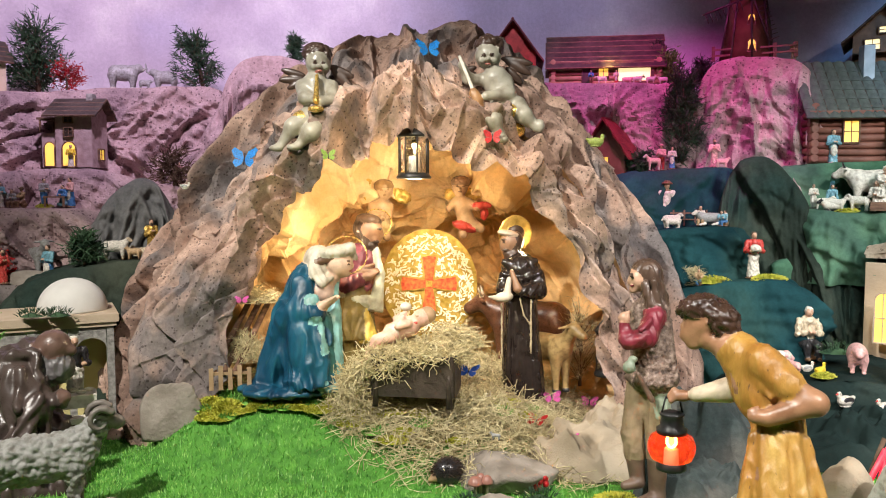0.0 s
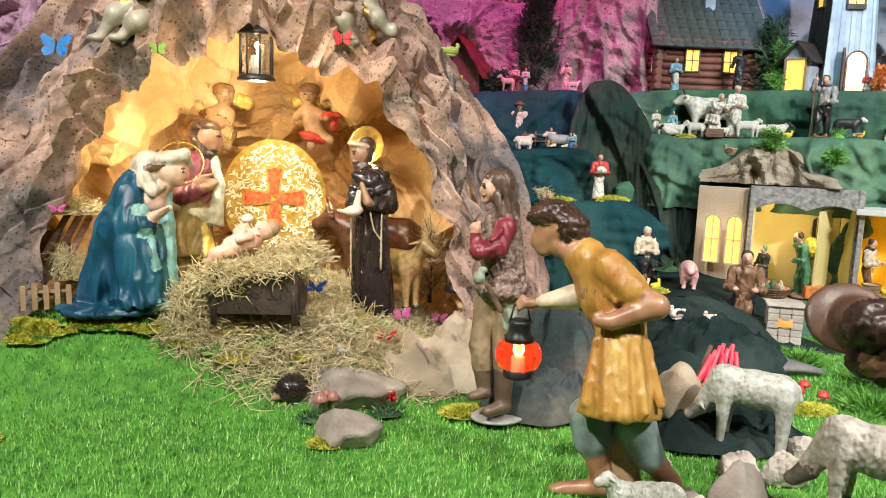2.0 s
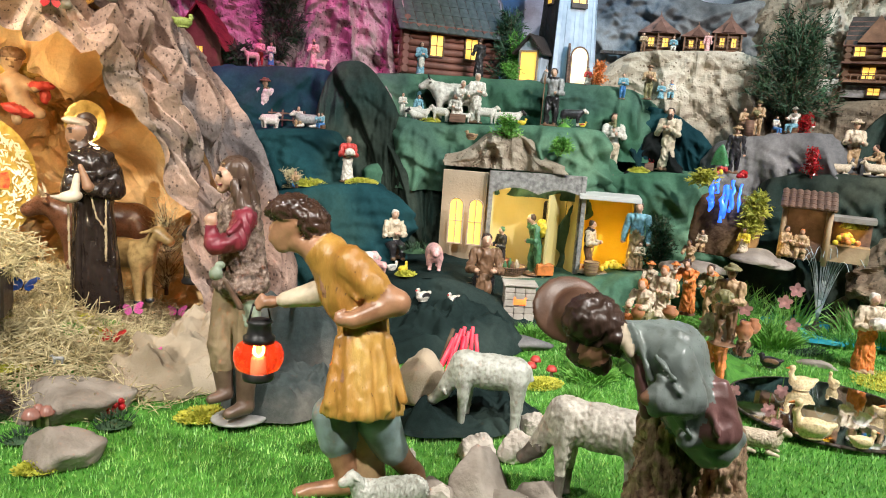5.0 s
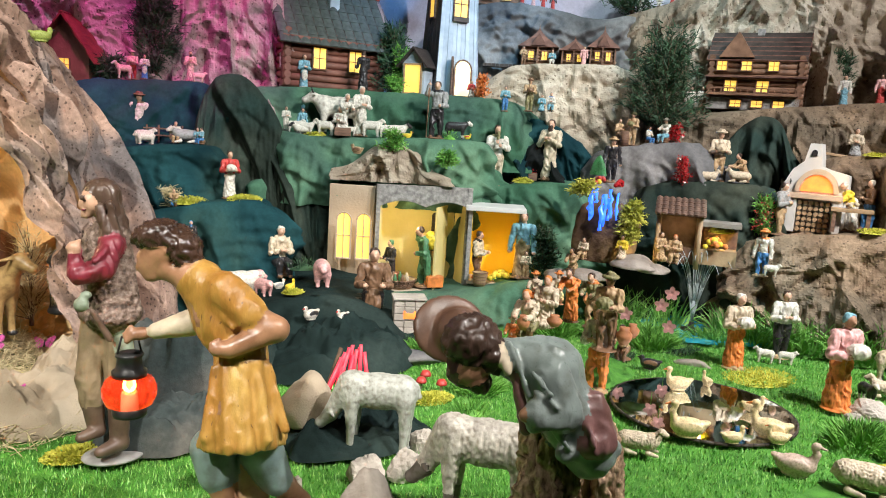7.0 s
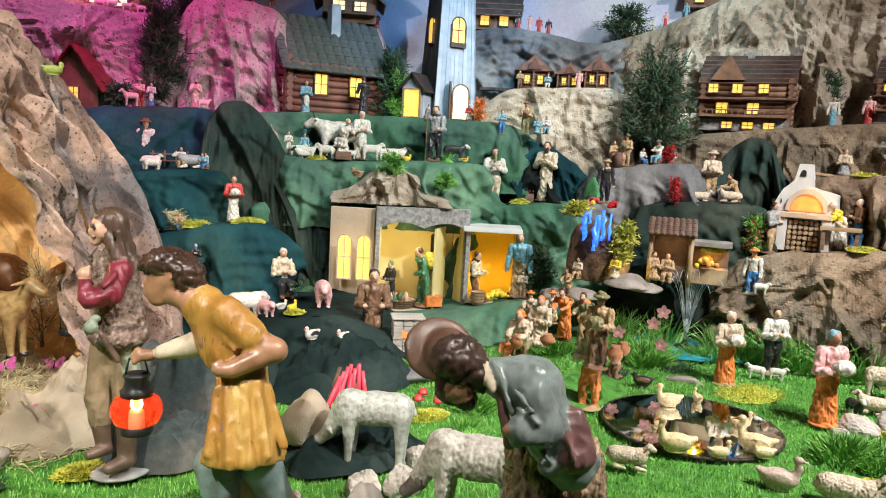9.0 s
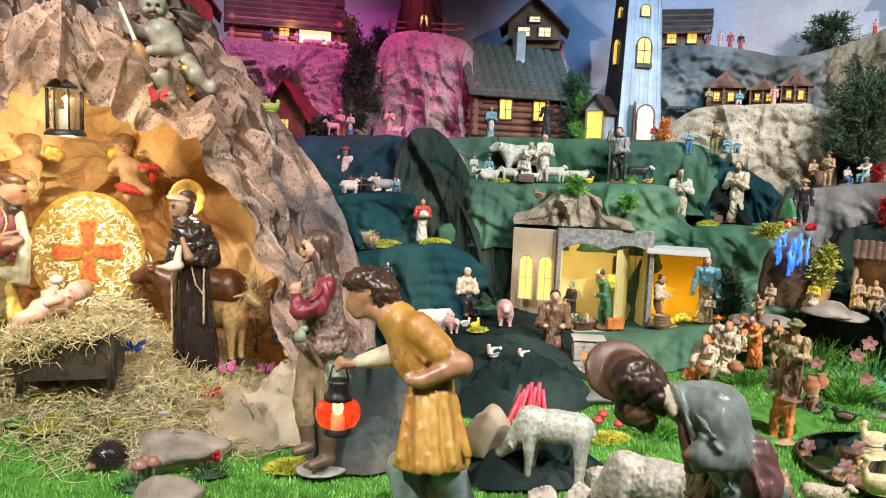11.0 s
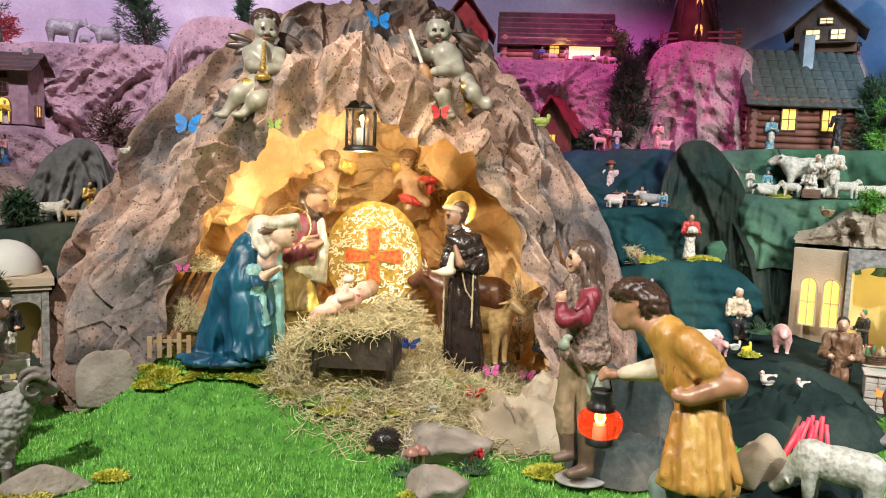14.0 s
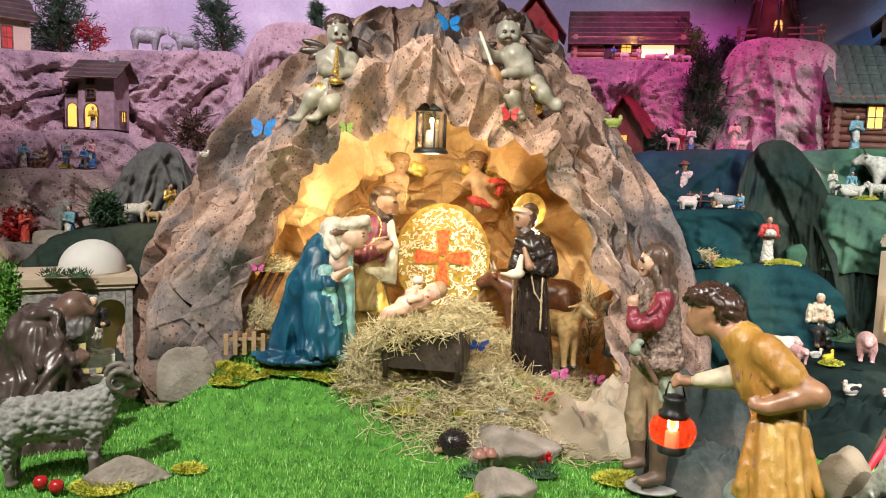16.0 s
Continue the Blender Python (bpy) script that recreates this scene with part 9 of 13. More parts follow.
for k in range(720):
    a, q = rng.uniform(0, 2 * math.pi), math.sqrt(rng.uniform(0, 0.84))
    px, pz = 0.473 * 0.5 * q * math.cos(a), 0.54 * 0.5 * q * math.sin(a)
    th = math.atan2(pz, px) + rng.choice((-0.9, 0.9)) + rng.uniform(-0.4, 0.4)
    L, wd = rng.uniform(0.010, 0.017), rng.uniform(0.0030, 0.0048)
    c, s = math.cos(th), math.sin(th)
    if min(abs(px), abs(pz)) < 0.028 + 0.06 * max(abs(px), abs(pz)) and max(abs(px), abs(pz)) < 0.145:
        continue
    vs = [bm.verts.new((px + c * u - s * v, -0.006 - 0.003 * (1 - abs(u) / L), pz + s * u + c * v)) for u, v in ((-L, 0), (-L * 0.3, -wd), (L * 0.5, -wd * 0.8), (L, 0), (L * 0.5, wd * 0.8), (-L * 0.3, wd))]
    bm.faces.new(vs)
# the backlight is put into leaves and cross as their own glow
part("leaf_work", bm, IVORYGLOW, e, "ivory leaves, their backlight put in as glow")["kind"] = "stuff"
for k in range(4):
    R = pose(0, 0, 0, 0, 90 * k, 0)
    for nm, grow, y0, mt in (("cross_border", 0.008, -0.010, GILT), ("cross_arm", 0.0, -0.013, MOSAICGLOW)):
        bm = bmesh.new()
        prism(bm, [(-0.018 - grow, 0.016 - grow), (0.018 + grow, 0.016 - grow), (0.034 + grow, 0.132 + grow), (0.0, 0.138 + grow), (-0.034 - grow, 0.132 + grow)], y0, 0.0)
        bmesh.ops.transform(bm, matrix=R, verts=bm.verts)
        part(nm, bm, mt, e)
animal("cow", 0.40, 3.66, 0.235, 0.56, 172, [OXHIDE, OXHIDE, CREAM], "dark brown glossy ox figurine behind the friar", "cow", "", 0.0, 0.012)
animal("donkey", 0.455, 3.47, 0.165, 0.46, -48, [DONKEYHIDE, DONKEYHIDE, BLACKP], "tan donkey figurine with upright ears", "donkey", "", 0.0, 0.012)
bush("bush", 0.627, 3.530, 0.174, 0.404, 0.162, "dried hay hung on the rock", STRAW, 40, 0.05, lean=0, seed=31, lw=0.003, needles=22)
lantern(-0.141, 3.274, 1.131, 0.068, 0.244, "round black metal lantern with a white candle", 8)
bulb("lantern_bulb", (-0.141, 3.274, 1.131 + 0.244 * 0.58), (1.0, 0.62, 0.28), 0.6, 0.012)
lantern(0.692, 3.271, 0.275, 0.045, 0.262, "small black metal lantern with a red light", 6, REDFLAME)
bulb("lantern_bulb", (0.692, 3.271, 0.275 + 0.262 * 0.55), (1.0, 0.15, 0.05), 0.25, 0.01)
bm = bmesh.new()
rod(bm, (-1.004, 3.199, 0.298), (-0.898, 3.414, 0.576), 0.018, 4)
thing("plank", bm, WOOD, "weathered brown plank leaning on the cave wall", "plank", "leaning planks")
bm = bmesh.new()
rod(bm, (-0.959, 3.200, 0.294), (-0.853, 3.415, 0.573), 0.018, 4)
thing("plank", bm, WOOD, "weathered brown plank leaning on the cave wall", "plank", "leaning planks")
bm = bmesh.new()
rod(bm, (-0.914, 3.201, 0.291), (-0.814, 3.415, 0.569), 0.018, 4)
thing("plank", bm, WOOD, "weathered brown plank leaning on the cave wall", "plank", "leaning planks")
straw_heap("hay", -0.868, 3.368, 0.585, 0.13, 0.08, 0.04, 380, "tuft of dry hay on the planks", 0.10, seed=9)
straw_heap("hay", -0.885, 3.292, 0.334, 0.08, 0.06, 0.10, 380, "dry hay hanging over the planks", 0.10, seed=10, flatz=1.2)
e = empty("fence", pose(-0.907, 3.126, 0.249, 0, 0, 12), "small yellow lit wooden fence", "fence")
for k in range(5):
    pbox(e, "slat", -0.169 / 2 + k * 0.169 / 4.4, -0.004, 0, -0.169 / 2 + k * 0.169 / 4.4 + 0.018, 0.004, 0.102 * (0.9 + 0.1 * (k % 2)), PALEWOOD)
pbox(e, "rail", -0.169 / 2, 0.0045, 0.102 * 0.6, 0.169 / 2, 0.012, 0.102 * 0.72, PALEWOOD)
tuft("moss", -0.853, 3.134, 0.136, 0.085, 0.060, 0.063, MOSS, "bright yellow green moss cushion", 220, 0.03, 0.005, 0.7, 0.3, dome=0.6, kind="")
tuft("moss", -0.690, 3.116, 0.148, 0.109, 0.076, 0.063, MOSS, "bright yellow green moss cushion", 220, 0.03, 0.005, 0.7, 0.3, dome=0.6, kind="")
tuft("moss", -0.521, 3.124, 0.142, 0.097, 0.068, 0.063, MOSS, "bright yellow green moss cushion", 220, 0.03, 0.005, 0.7, 0.3, dome=0.6, kind="")
tuft("moss", -0.392, 3.063, 0.182, 0.071, 0.050, 0.062, MOSS, "bright yellow green moss cushion", 220, 0.03, 0.005, 0.7, 0.3, dome=0.6, kind="")
tuft("moss", -0.896, 3.032, 0.195, 0.059, 0.041, 0.061, MOSS, "bright yellow green moss cushion", 220, 0.03, 0.005, 0.7, 0.3, dome=0.6, kind="")
tuft("moss", -0.818, 3.241, 0.065, 0.088, 0.062, 0.065, MOSS, "bright yellow green moss cushion", 220, 0.03, 0.005, 0.7, 0.3, dome=0.6, kind="")
tuft("moss", -0.630, 3.246, 0.061, 0.101, 0.071, 0.066, MOSS, "bright yellow green moss cushion", 220, 0.03, 0.005, 0.7, 0.3, dome=0.6, kind="")
tuft("moss", -0.966, 3.066, 0.195, 0.060, 0.042, 0.062, MOSS, "bright yellow green moss cushion", 220, 0.03, 0.005, 0.7, 0.3, dome=0.6, kind="")
tuft("moss", -0.487, 3.221, 0.080, 0.087, 0.061, 0.065, MOSS, "bright yellow green moss cushion", 220, 0.03, 0.005, 0.7, 0.3, dome=0.6, kind="")
tuft("moss", -0.722, 3.264, 0.046, 0.076, 0.053, 0.066, MOSS, "bright yellow green moss cushion", 220, 0.03, 0.005, 0.7, 0.3, dome=0.6, kind="")
tuft("moss", -0.930, 3.276, 0.034, 0.064, 0.045, 0.066, MOSS, "bright yellow green moss cushion", 220, 0.03, 0.005, 0.7, 0.3, dome=0.6, kind="")
butterfly(-0.797, 3.003, 1.200, 0.103, -5, -25, (0.02, 0.3, 0.75), "bright blue paper butterfly clipped to the rock")
butterfly(-0.074, 3.132, 1.648, 0.101, 21, -30, (0.02, 0.3, 0.75), "bright blue paper butterfly clipped to the rock")
butterfly(0.191, 3.181, 1.297, 0.075, -3, -20, (0.65, 0.03, 0.03), "red paper butterfly clipped to the rock")
butterfly(-0.483, 3.114, 1.220, 0.060, 19, -25, (0.35, 0.55, 0.12), "pale green paper butterfly clipped to the rock")
butterfly(-0.822, 3.020, 0.638, 0.055, 15, -60, (0.75, 0.16, 0.48), "pink paper butterfly on the hay")
butterfly(0.089, 3.117, 0.325, 0.091, -17, -62, (0.02, 0.12, 0.6), "deep blue paper butterfly lying on the straw")
butterfly(-0.066, 3.345, 0.095, 0.077, 1, -62, (0.75, 0.16, 0.48), "pink paper butterfly lying on the straw")
butterfly(0.004, 3.148, 0.238, 0.058, -12, -62, (0.65, 0.03, 0.03), "red paper butterfly lying on the straw")
butterfly(0.040, 3.304, 0.153, 0.061, 1, -62, (0.35, 0.55, 0.12), "pale green paper butterfly lying on the straw")
butterfly(0.360, 3.003, 0.150, 0.083, -27, -62, (0.65, 0.03, 0.03), "red paper butterfly lying on the straw")
butterfly(0.465, 3.302, 0.165, 0.086, 2, -62, (0.75, 0.16, 0.48), "pink paper butterfly lying on the straw")
butterfly(0.664, 3.484, 0.095, 0.080, -16, -62, (0.75, 0.16, 0.48), "pink paper butterfly lying on the straw")
butterfly(0.491, 2.880, 0.126, 0.040, -6, -62, (0.75, 0.16, 0.48), "pink paper butterfly lying on the straw")
butterfly(-0.258, 3.342, 0.125, 0.052, 10, -62, (0.7, 0.6, 0.08), "yellow paper butterfly lying on the straw")
bird(-0.473, 3.331, 0.077, 0.062, 78, [SKYP, ORANGEP, WHITE], "small blue and white bird ornament", 0.1, "bird", "")
bird(0.079, 3.183, 0.183, 0.054, 159, [WHITE, ORANGEP, WHITE], "small white bird ornament on the straw", 0.1, "bird", "")
bird(0.167, 3.098, 0.221, 0.048, 17, [WHITE, ORANGEP, GREYP], "small white bird ornament on the straw", 0.1, "bird", "")
bird(-1.089, 3.164, 1.086, 0.052, -1, [WHITE, ORANGEP, GREYP], "small white bird ornament on the rock", 0.1, "bird", "")
bird(0.648, 3.330, 1.269, 0.098, 9, [paint(0.35, 0.42, 0.10, 0.5), BLACKP, paint(0.35, 0.42, 0.10, 0.5)], "yellow green bird ornament on the rock", 0.1, "bird", "")
tuft("moss", 0.180, 3.147, 0.184, 0.133, 0.093, 0.044, MOSS, "low moss among the straw", 220, 0.025, 0.005, 0.7, 0.3, dome=0.6, kind="")
rng = random.Random(31)
for k in range(26):
    mx, my = rng.uniform(-0.30, 0.68), rng.uniform(2.86, 3.22)
    mr = rng.uniform(0.03, 0.07)
    tuft("moss", mx, my, float(bank(np.array(mx), np.array(my))) + 0.005, mr, mr * 0.7, rng.uniform(0.025, 0.045), MOSS if k % 3 else FERN, "low moss among the straw", 120, 0.022, 0.005, 0.7, 0.3, group="moss among the straw")
for k in range(44):
    mx = rng.uniform(-1.0, -0.28)
    my = 3.03 + 0.05 * math.sin(mx * 7) + rng.uniform(-0.07, 0.05)
    mr = rng.uniform(0.025, 0.075)
    tuft("moss", mx, my, float(bank(np.array(mx), np.array(my))) + 0.001, mr, mr * 0.8, rng.uniform(0.015, 0.04), MOSS if k % 5 else FERN, "bright yellow green moss cushion", int(2600 * mr), 0.020, 0.006, 0.9, 0.3, group="moss at the turf edge")
tuft("plant", -0.013, 3.328, 0.066, 0.077, 0.054, 0.051, REED, "sparse green sprigs in the straw", 80, 0.05, 0.004, 0.7, 0.3, dome=0.6, kind="")
stone(-1.105, 2.984, 0.084, 0.112, 0.025, 0.171, 20, 26, STONE, "flat upright grey stone slab against the rock foot", "stone", "", 0.3)
stone(0.226, 2.749, -0.012, 0.187, 0.112, 0.093, -5, 10, STONE, "large flat grey field stone on the turf", "stone", "", 0.26)
stone(0.186, 2.398, -0.012, 0.103, 0.083, 0.077, -4, 10, STONE, "rough grey brown field stone on the turf", "stone", "", 0.26)
tuft("moss", 0.117, 2.356, -0.004, 0.065, 0.045, 0.033, MOSS, "moss at the foot of the stone", 160, 0.025, 0.005, 0.7, 0.3, dome=0.6, kind="")
tuft("plant", 0.326, 2.589, -0.004, 0.061, 0.042, 0.061, CONIFER, "dark green sprig by the stone", 120, 0.035, 0.004, 0.7, 0.3, dome=0.6, kind="")
tuft("plant", 0.073, 2.563, -0.004, 0.050, 0.035, 0.044, CONIFER, "dark green sprig by the stone", 120, 0.03, 0.004, 0.7, 0.3, dome=0.6, kind="")
e = empty("hedgehog", pose(0.004, 2.724, 0.0, 0, 0, 195), "dark bristly hedgehog ornament with a tan snout", "hedgehog")
bm = bmesh.new()
bmesh.ops.create_icosphere(bm, subdivisions=3, radius=1, matrix=Matrix.Translation((0, 0, 0.102 * 0.45)) @ Matrix.Diagonal((0.119 * 0.46, 0.119 * 0.36, 0.102 * 0.5, 1)))
b = part("body", bm, BLACKP, e, smooth=True)
vs, fs = [], []
rng = np.random.RandomState(3)
d = rng.normal(size=(900, 3))
d /= np.linalg.norm(d, axis=1)[:, None]
d[:, 2] = np.abs(d[:, 2])
blades((vs, fs), d * V(0.119 * 0.44, 0.119 * 0.34, 0.102 * 0.48) + V(0, 0, 0.102 * 0.42), d + V(-0.4, 0, 0), 0.018, 0.003, 0.1, 1, rng)
q = new("bristles", mesh_from("bristles", vs, fs, HAIR, smooth=False))
q.parent = b
bm = bmesh.new()
rod(bm, (0.119 * 0.36, 0, 0.102 * 0.32), (0.119 * 0.62, 0, 0.102 * 0.20), 0.102 * 0.20, 12, 0, 0.006)
part("snout", bm, TANP, e, smooth=True)
for sx, sy, rr in ((-0.02, 0.0, 0.027), (0.022, 0.01, 0.027 * 0.8), (0.0, 0.03, 0.027 * 0.7)):
    e = empty("mushroom", pose(0.12 + sx, 2.608 + sy, 0.0), "brown capped mushroom ornament by the stones", "mushroom", "mushrooms")
    bm = bmesh.new()
    turned(bm, [(0.006, 0), (0.005, 0.073 * 0.6), (0.005, 0.073 * 0.62)], 8)
    part("stem", bm, CREAM, e, smooth=True)
    bm = bmesh.new()
    turned(bm, [(rr, 0.073 * 0.6), (rr * 0.95, 0.073 * 0.7), (rr * 0.6, 0.073 * 0.95), (0.002, 0.073 * 1.0)], 14)
    part("cap", bm, paint(0.42, 0.20, 0.16, 0.35), e, smooth=True)
bm = bmesh.new()
rng = random.Random(2)
for k in range(16):
    M = Matrix.Translation((rng.uniform(-1, 1) * 0.035, rng.uniform(-1, 1) * 0.035 * 0.6, 0.035 * 0.3 + rng.uniform(0, 1) * 0.035)) @ Matrix.Diagonal((0.035 * 0.34,) * 3 + (1,))
    bmesh.ops.create_icosphere(bm, subdivisions=2, radius=1, matrix=M)
thing("berries", bm, BERRY, "cluster of shiny red berries by the stone", "berries", smooth=True, at=pose(0.323, 2.672, 0.0))
animal("dog", 0.179, 2.712, 0.169, 0.055, 166, [GREYP, GREYP, BLACKP], "small grey mouse ornament on the stone", "mouse", "", 0.0, 0.014)
mound("sackcloth", 0.56, 2.90, 0.0, 0.26, 0.17, 0.12, BEIGECLOTH, "crumpled beige sackcloth bundle on the ground", 5, "", 0.028, 0.5, "cloth")
mound("sackcloth", 0.70, 3.10, 0.0, 0.20, 0.16, 0.15, BEIGECLOTH, "crumpled beige sackcloth bundle on the ground", 8, "", 0.028, 0.6, "cloth")
tuft("moss", 0.601, 2.559, 0.0, 0.10, 0.07, 0.03, MOSS, "moss beside the shepherd statue", 200, 0.03)

# ---- the village and the gardens ----
e = gable_house("farmhouse", pose(1.166, 5.712, 1.855, 0, 0, -11.5 + 4), 0.749, 0.291, 0.183, 0.191, "long pale wooden farmhouse with a brown shingle roof", PALEWOOD, BROWNROOF, 0.05, logs=5, rows=6, cols=16)
window(e, 0.749 * 0.27, -0.291 * 0.5 - 0.02, 0.183 * 0.15, 0.749 * 0.30, 0.183 * 0.70, glow=GLOWPALE, bars=False)
window(e, -0.749 * 0.02, -0.291 * 0.5 - 0.02, 0.183 * 0.35, 0.749 * 0.09, 0.183 * 0.4)
window(e, -0.749 * 0.18, -0.291 * 0.5 - 0.02, 0.183 * 0.08, 0.749 * 0.08, 0.183 * 0.75, glow=DARKWOOD, bars=False)
bulb("farm_bulb", (1.166, 5.712 - 0.22, 1.855 + 0.183 * 0.9), (1.0, 0.7, 0.2), 0.5)
e = gable_house("barn", pose(0.498, 5.829, 1.875, 0, 0, -4.9 + 90), 0.341, 0.341, 0.234, 0.234, "small red painted barn with a steep roof", REDP, REDROOF, 0.05, rows=5, cols=8)
window(e, -0.341 * 0.5 - 0.004, 0, 0.234 * 0.2, 0.341 * 0.2, 0.234 * 0.35, -90)
figurine("man", 1.032, 5.504, 1.857, 0.096, -11, cast("SHBMKM"), "tiny farm figurine before the farmhouse")
figurine("woman", 1.204, 5.469, 1.852, 0.096, -12, cast("SHWRWM"), "tiny farm figurine before the farmhouse")
animal("cow", 1.109, 5.489, 1.855, 0.096, 169, [WHITE, WHITE, BLACKP], "tiny white farm animal figurine", "cow", "farm animals", 0.0, 0.014)
animal("cow", 1.346, 5.436, 1.848, 0.095, -14, [WHITE, BLACKP, BLACKP], "tiny white farm animal figurine", "cow", "farm animals", 0.0, 0.014)
animal("sheep", 1.434, 5.413, 1.845, 0.094, -15, [WHITE, CREAM, BROWNP], "tiny white farm animal figurine", "sheep", "farm animals", 0.0, 0.014)
animal("sheep", 1.517, 5.390, 1.839, 0.094, 164, [WHITE, CREAM, BROWNP], "tiny white farm animal figurine", "sheep", "farm animals", 0.0, 0.014)
animal("pig", 1.279, 5.452, 1.850, 0.095, -13, [PINKP, PINKP, PINKP], "tiny white farm animal figurine", "pig", "farm animals", 0.0, 0.014)
bush("bush", 1.595, 5.524, 1.837, 0.281, 0.177, "bright lit green shrub beside the farmhouse", FERN, 30, 0.04, lean=0, seed=72, lw=0.009, needles=22)
e = gable_house("cottage", pose(1.141, 5.278, 1.197, 0, 0, -12.2 + 70), 0.273, 0.273, 0.175, 0.203, "small cottage with a red gable roof", REDWOOD, REDROOF, 0.05, rows=5, cols=7)
window(e, -0.273 * 0.5 - 0.004, 0, 0.175 * 0.3, 0.273 * 0.2, 0.175 * 0.4, -90)
bush("bush", 1.602, 5.209, 1.238, 0.728, 0.307, "tall dark conifer between the rocks", CONIFER, 90, 0.07, lean=0, seed=51, lw=0.009, needles=22)
bush("bush", 1.550, 5.641, 1.841, 0.369, 0.246, "dark conifer beside the rock", CONIFER, 40, 0.06, lean=0, seed=64, lw=0.009, needles=22)
bush("bush", 1.904, 5.743, 1.846, 0.250, 0.209, "dark conifer beside the windmill", CONIFER, 30, 0.05, lean=0, seed=32, lw=0.009, needles=22)
bush("bush", 1.309, 5.105, 1.217, 0.151, 0.226, "dark leafy twigs by the cottage", CONIFER, 24, 0.04, lean=0, seed=74, lw=0.009, needles=22)
e = empty("windmill", pose(2.085, 5.359, 1.984, 0, 0, -21.3 + 10), "dark wooden windmill tower with lit windows", "windmill")
bm = bmesh.new()
turned(bm, [(0.356 * 0.5, 0), (0.356 * 0.30, 0.484), (0.356 * 0.36, 0.484 + 0.01), (0.01, 0.484 * 1.25)], 8)
part("tower", bm, REDWOOD, e)
for k in range(8):
    c = math.pi / 4 * k
    bm = bmesh.new()
    rod(bm, (0.356 * 0.505 * math.cos(c), 0.356 * 0.505 * math.sin(c), 0), (0.356 * 0.305 * math.cos(c), 0.356 * 0.305 * math.sin(c), 0.484), 0.008, 5)
    part("corner_post", bm, DARKWOOD, e)
window(e, 0.0, -0.356 * 0.44, 0.484 * 0.10, 0.356 * 0.14, 0.484 * 0.16, arched=True)
window(e, 0.0, -0.356 * 0.36, 0.484 * 0.48, 0.356 * 0.12, 0.484 * 0.14, arched=True)
for k in range(4):
    bm = bmesh.new()
    c = math.radians(20 + 90 * k)
    hub = Vector((0, -0.356 * 0.42, 0.484 * 0.86))
    rod(bm, hub, hub + Vector((math.cos(c) * 0.484 * 0.7, 0, math.sin(c) * 0.484 * 0.7)), 0.007, 5)
    for i in range(3, 12):
        q = hub + Vector((math.cos(c), 0, math.sin(c))) * (0.484 * 0.06 * i)
        rod(bm, q, q + Vector((-math.sin(c), 0, math.cos(c))) * 0.07, 0.003, 4)
    part("sail", bm, DARKWOOD, e)
f = empty("railing", pose(2.085, 5.359 - 0.12, 1.984, 0, 0, -21.3), "low brown log railing", "railing")
for k in range(5):
    pbox(f, "post", -0.26 + k * 0.13 - 0.011, -0.011, 0, -0.26 + k * 0.13 + 0.011, 0.011, 0.10, WOOD)
for zz in (0.035, 0.075):
    pbox(f, "rail", -0.27, -0.018, zz - 0.006, 0.27, -0.0112, zz + 0.006, WOOD)
figurine("man", 2.064, 5.217, 1.983, 0.098, -22, cast("SHYBKM"), "tiny figurine at the windmill door")
figurine("man", 2.316, 5.153, 1.952, 0.126, -44, cast("SHTOMM"), "small peasant beside the windmill")
# load carrier, donkey, shepherd and lamb: pink stage light painted into their colours
figurine("man_load", 1.424, 5.074, 1.228, 0.164, -36, cast("SHIRIM"), "small figurine carrying a load, pink light put into its paint")
animal("donkey", 1.361, 5.019, 1.224, 0.148, 185, [PINKP, WHITE, BROWNP], "small pale donkey figurine, pink light put into its paint", "donkey", "", 0.0, 0.014)
figurine("woman", 1.473, 4.998, 1.233, 0.140, -16, cast("SHWBWM"), "small woman figurine in white and blue")
figurine("robe", 1.740, 4.974, 1.238, 0.183, -19, cast("SHIIIM"), "robed shepherd figurine, pink light put into its paint")
animal("sheep", 1.762, 4.892, 1.237, 0.108, -20, [PINKP, PINKP, BROWNP], "small lamb figurine, pink light put into its paint", "sheep", "", 0.01, 0.014)
figurine("man_hat", 1.401, 4.852, 0.856, 0.281, -6, cast("SHWWMM"), "shepherd figurine in a white shirt and dark hat")
animal("pig", 1.384, 4.648, 0.861, 0.131, 163, [WHITE, WHITE, PINKP], "small white pig figurine", "pig", "", 0.0, 0.014)
animal("cow_lie", 1.590, 4.593, 0.878, 0.204, 181, [GREYP, WHITE, BLACKP], "lying donkey figurine with a blue load", "donkey", "", 0.0, 0.014)
figurine("sitter", 1.667, 4.554, 0.878, 0.115, -80, cast("SHYBWM"), "small resting figurine in blue")
e = empty("fence", pose(1.518, 4.743, 0.871, 0, 0, -17.7), "small rough wooden fence", "fence")
for k in range(4):
    pbox(e, "post", -0.10 + k * 0.065 - 0.005, -0.005, 0, -0.10 + k * 0.065 + 0.005, 0.005, 0.10, WOOD)
for zz in (0.04, 0.08):
    pbox(e, "rail", -0.12, -0.011, zz - 0.004, 0.12, -0.0052, zz + 0.004, WOOD)
straw_heap("hay", 1.442, 4.473, 0.539, 0.12, 0.10, 0.09, 500, "heap of golden hay on the shelf", 0.09, seed=12)
e = empty("cart", pose(1.536, 4.569, 0.551, 0, 0, -18.6 + 20), "old wooden cart with a spoked wheel", "cart")
pbox(e, "bed", -0.10, -0.05, 0.05, 0.10, 0.05, 0.075, WOOD)
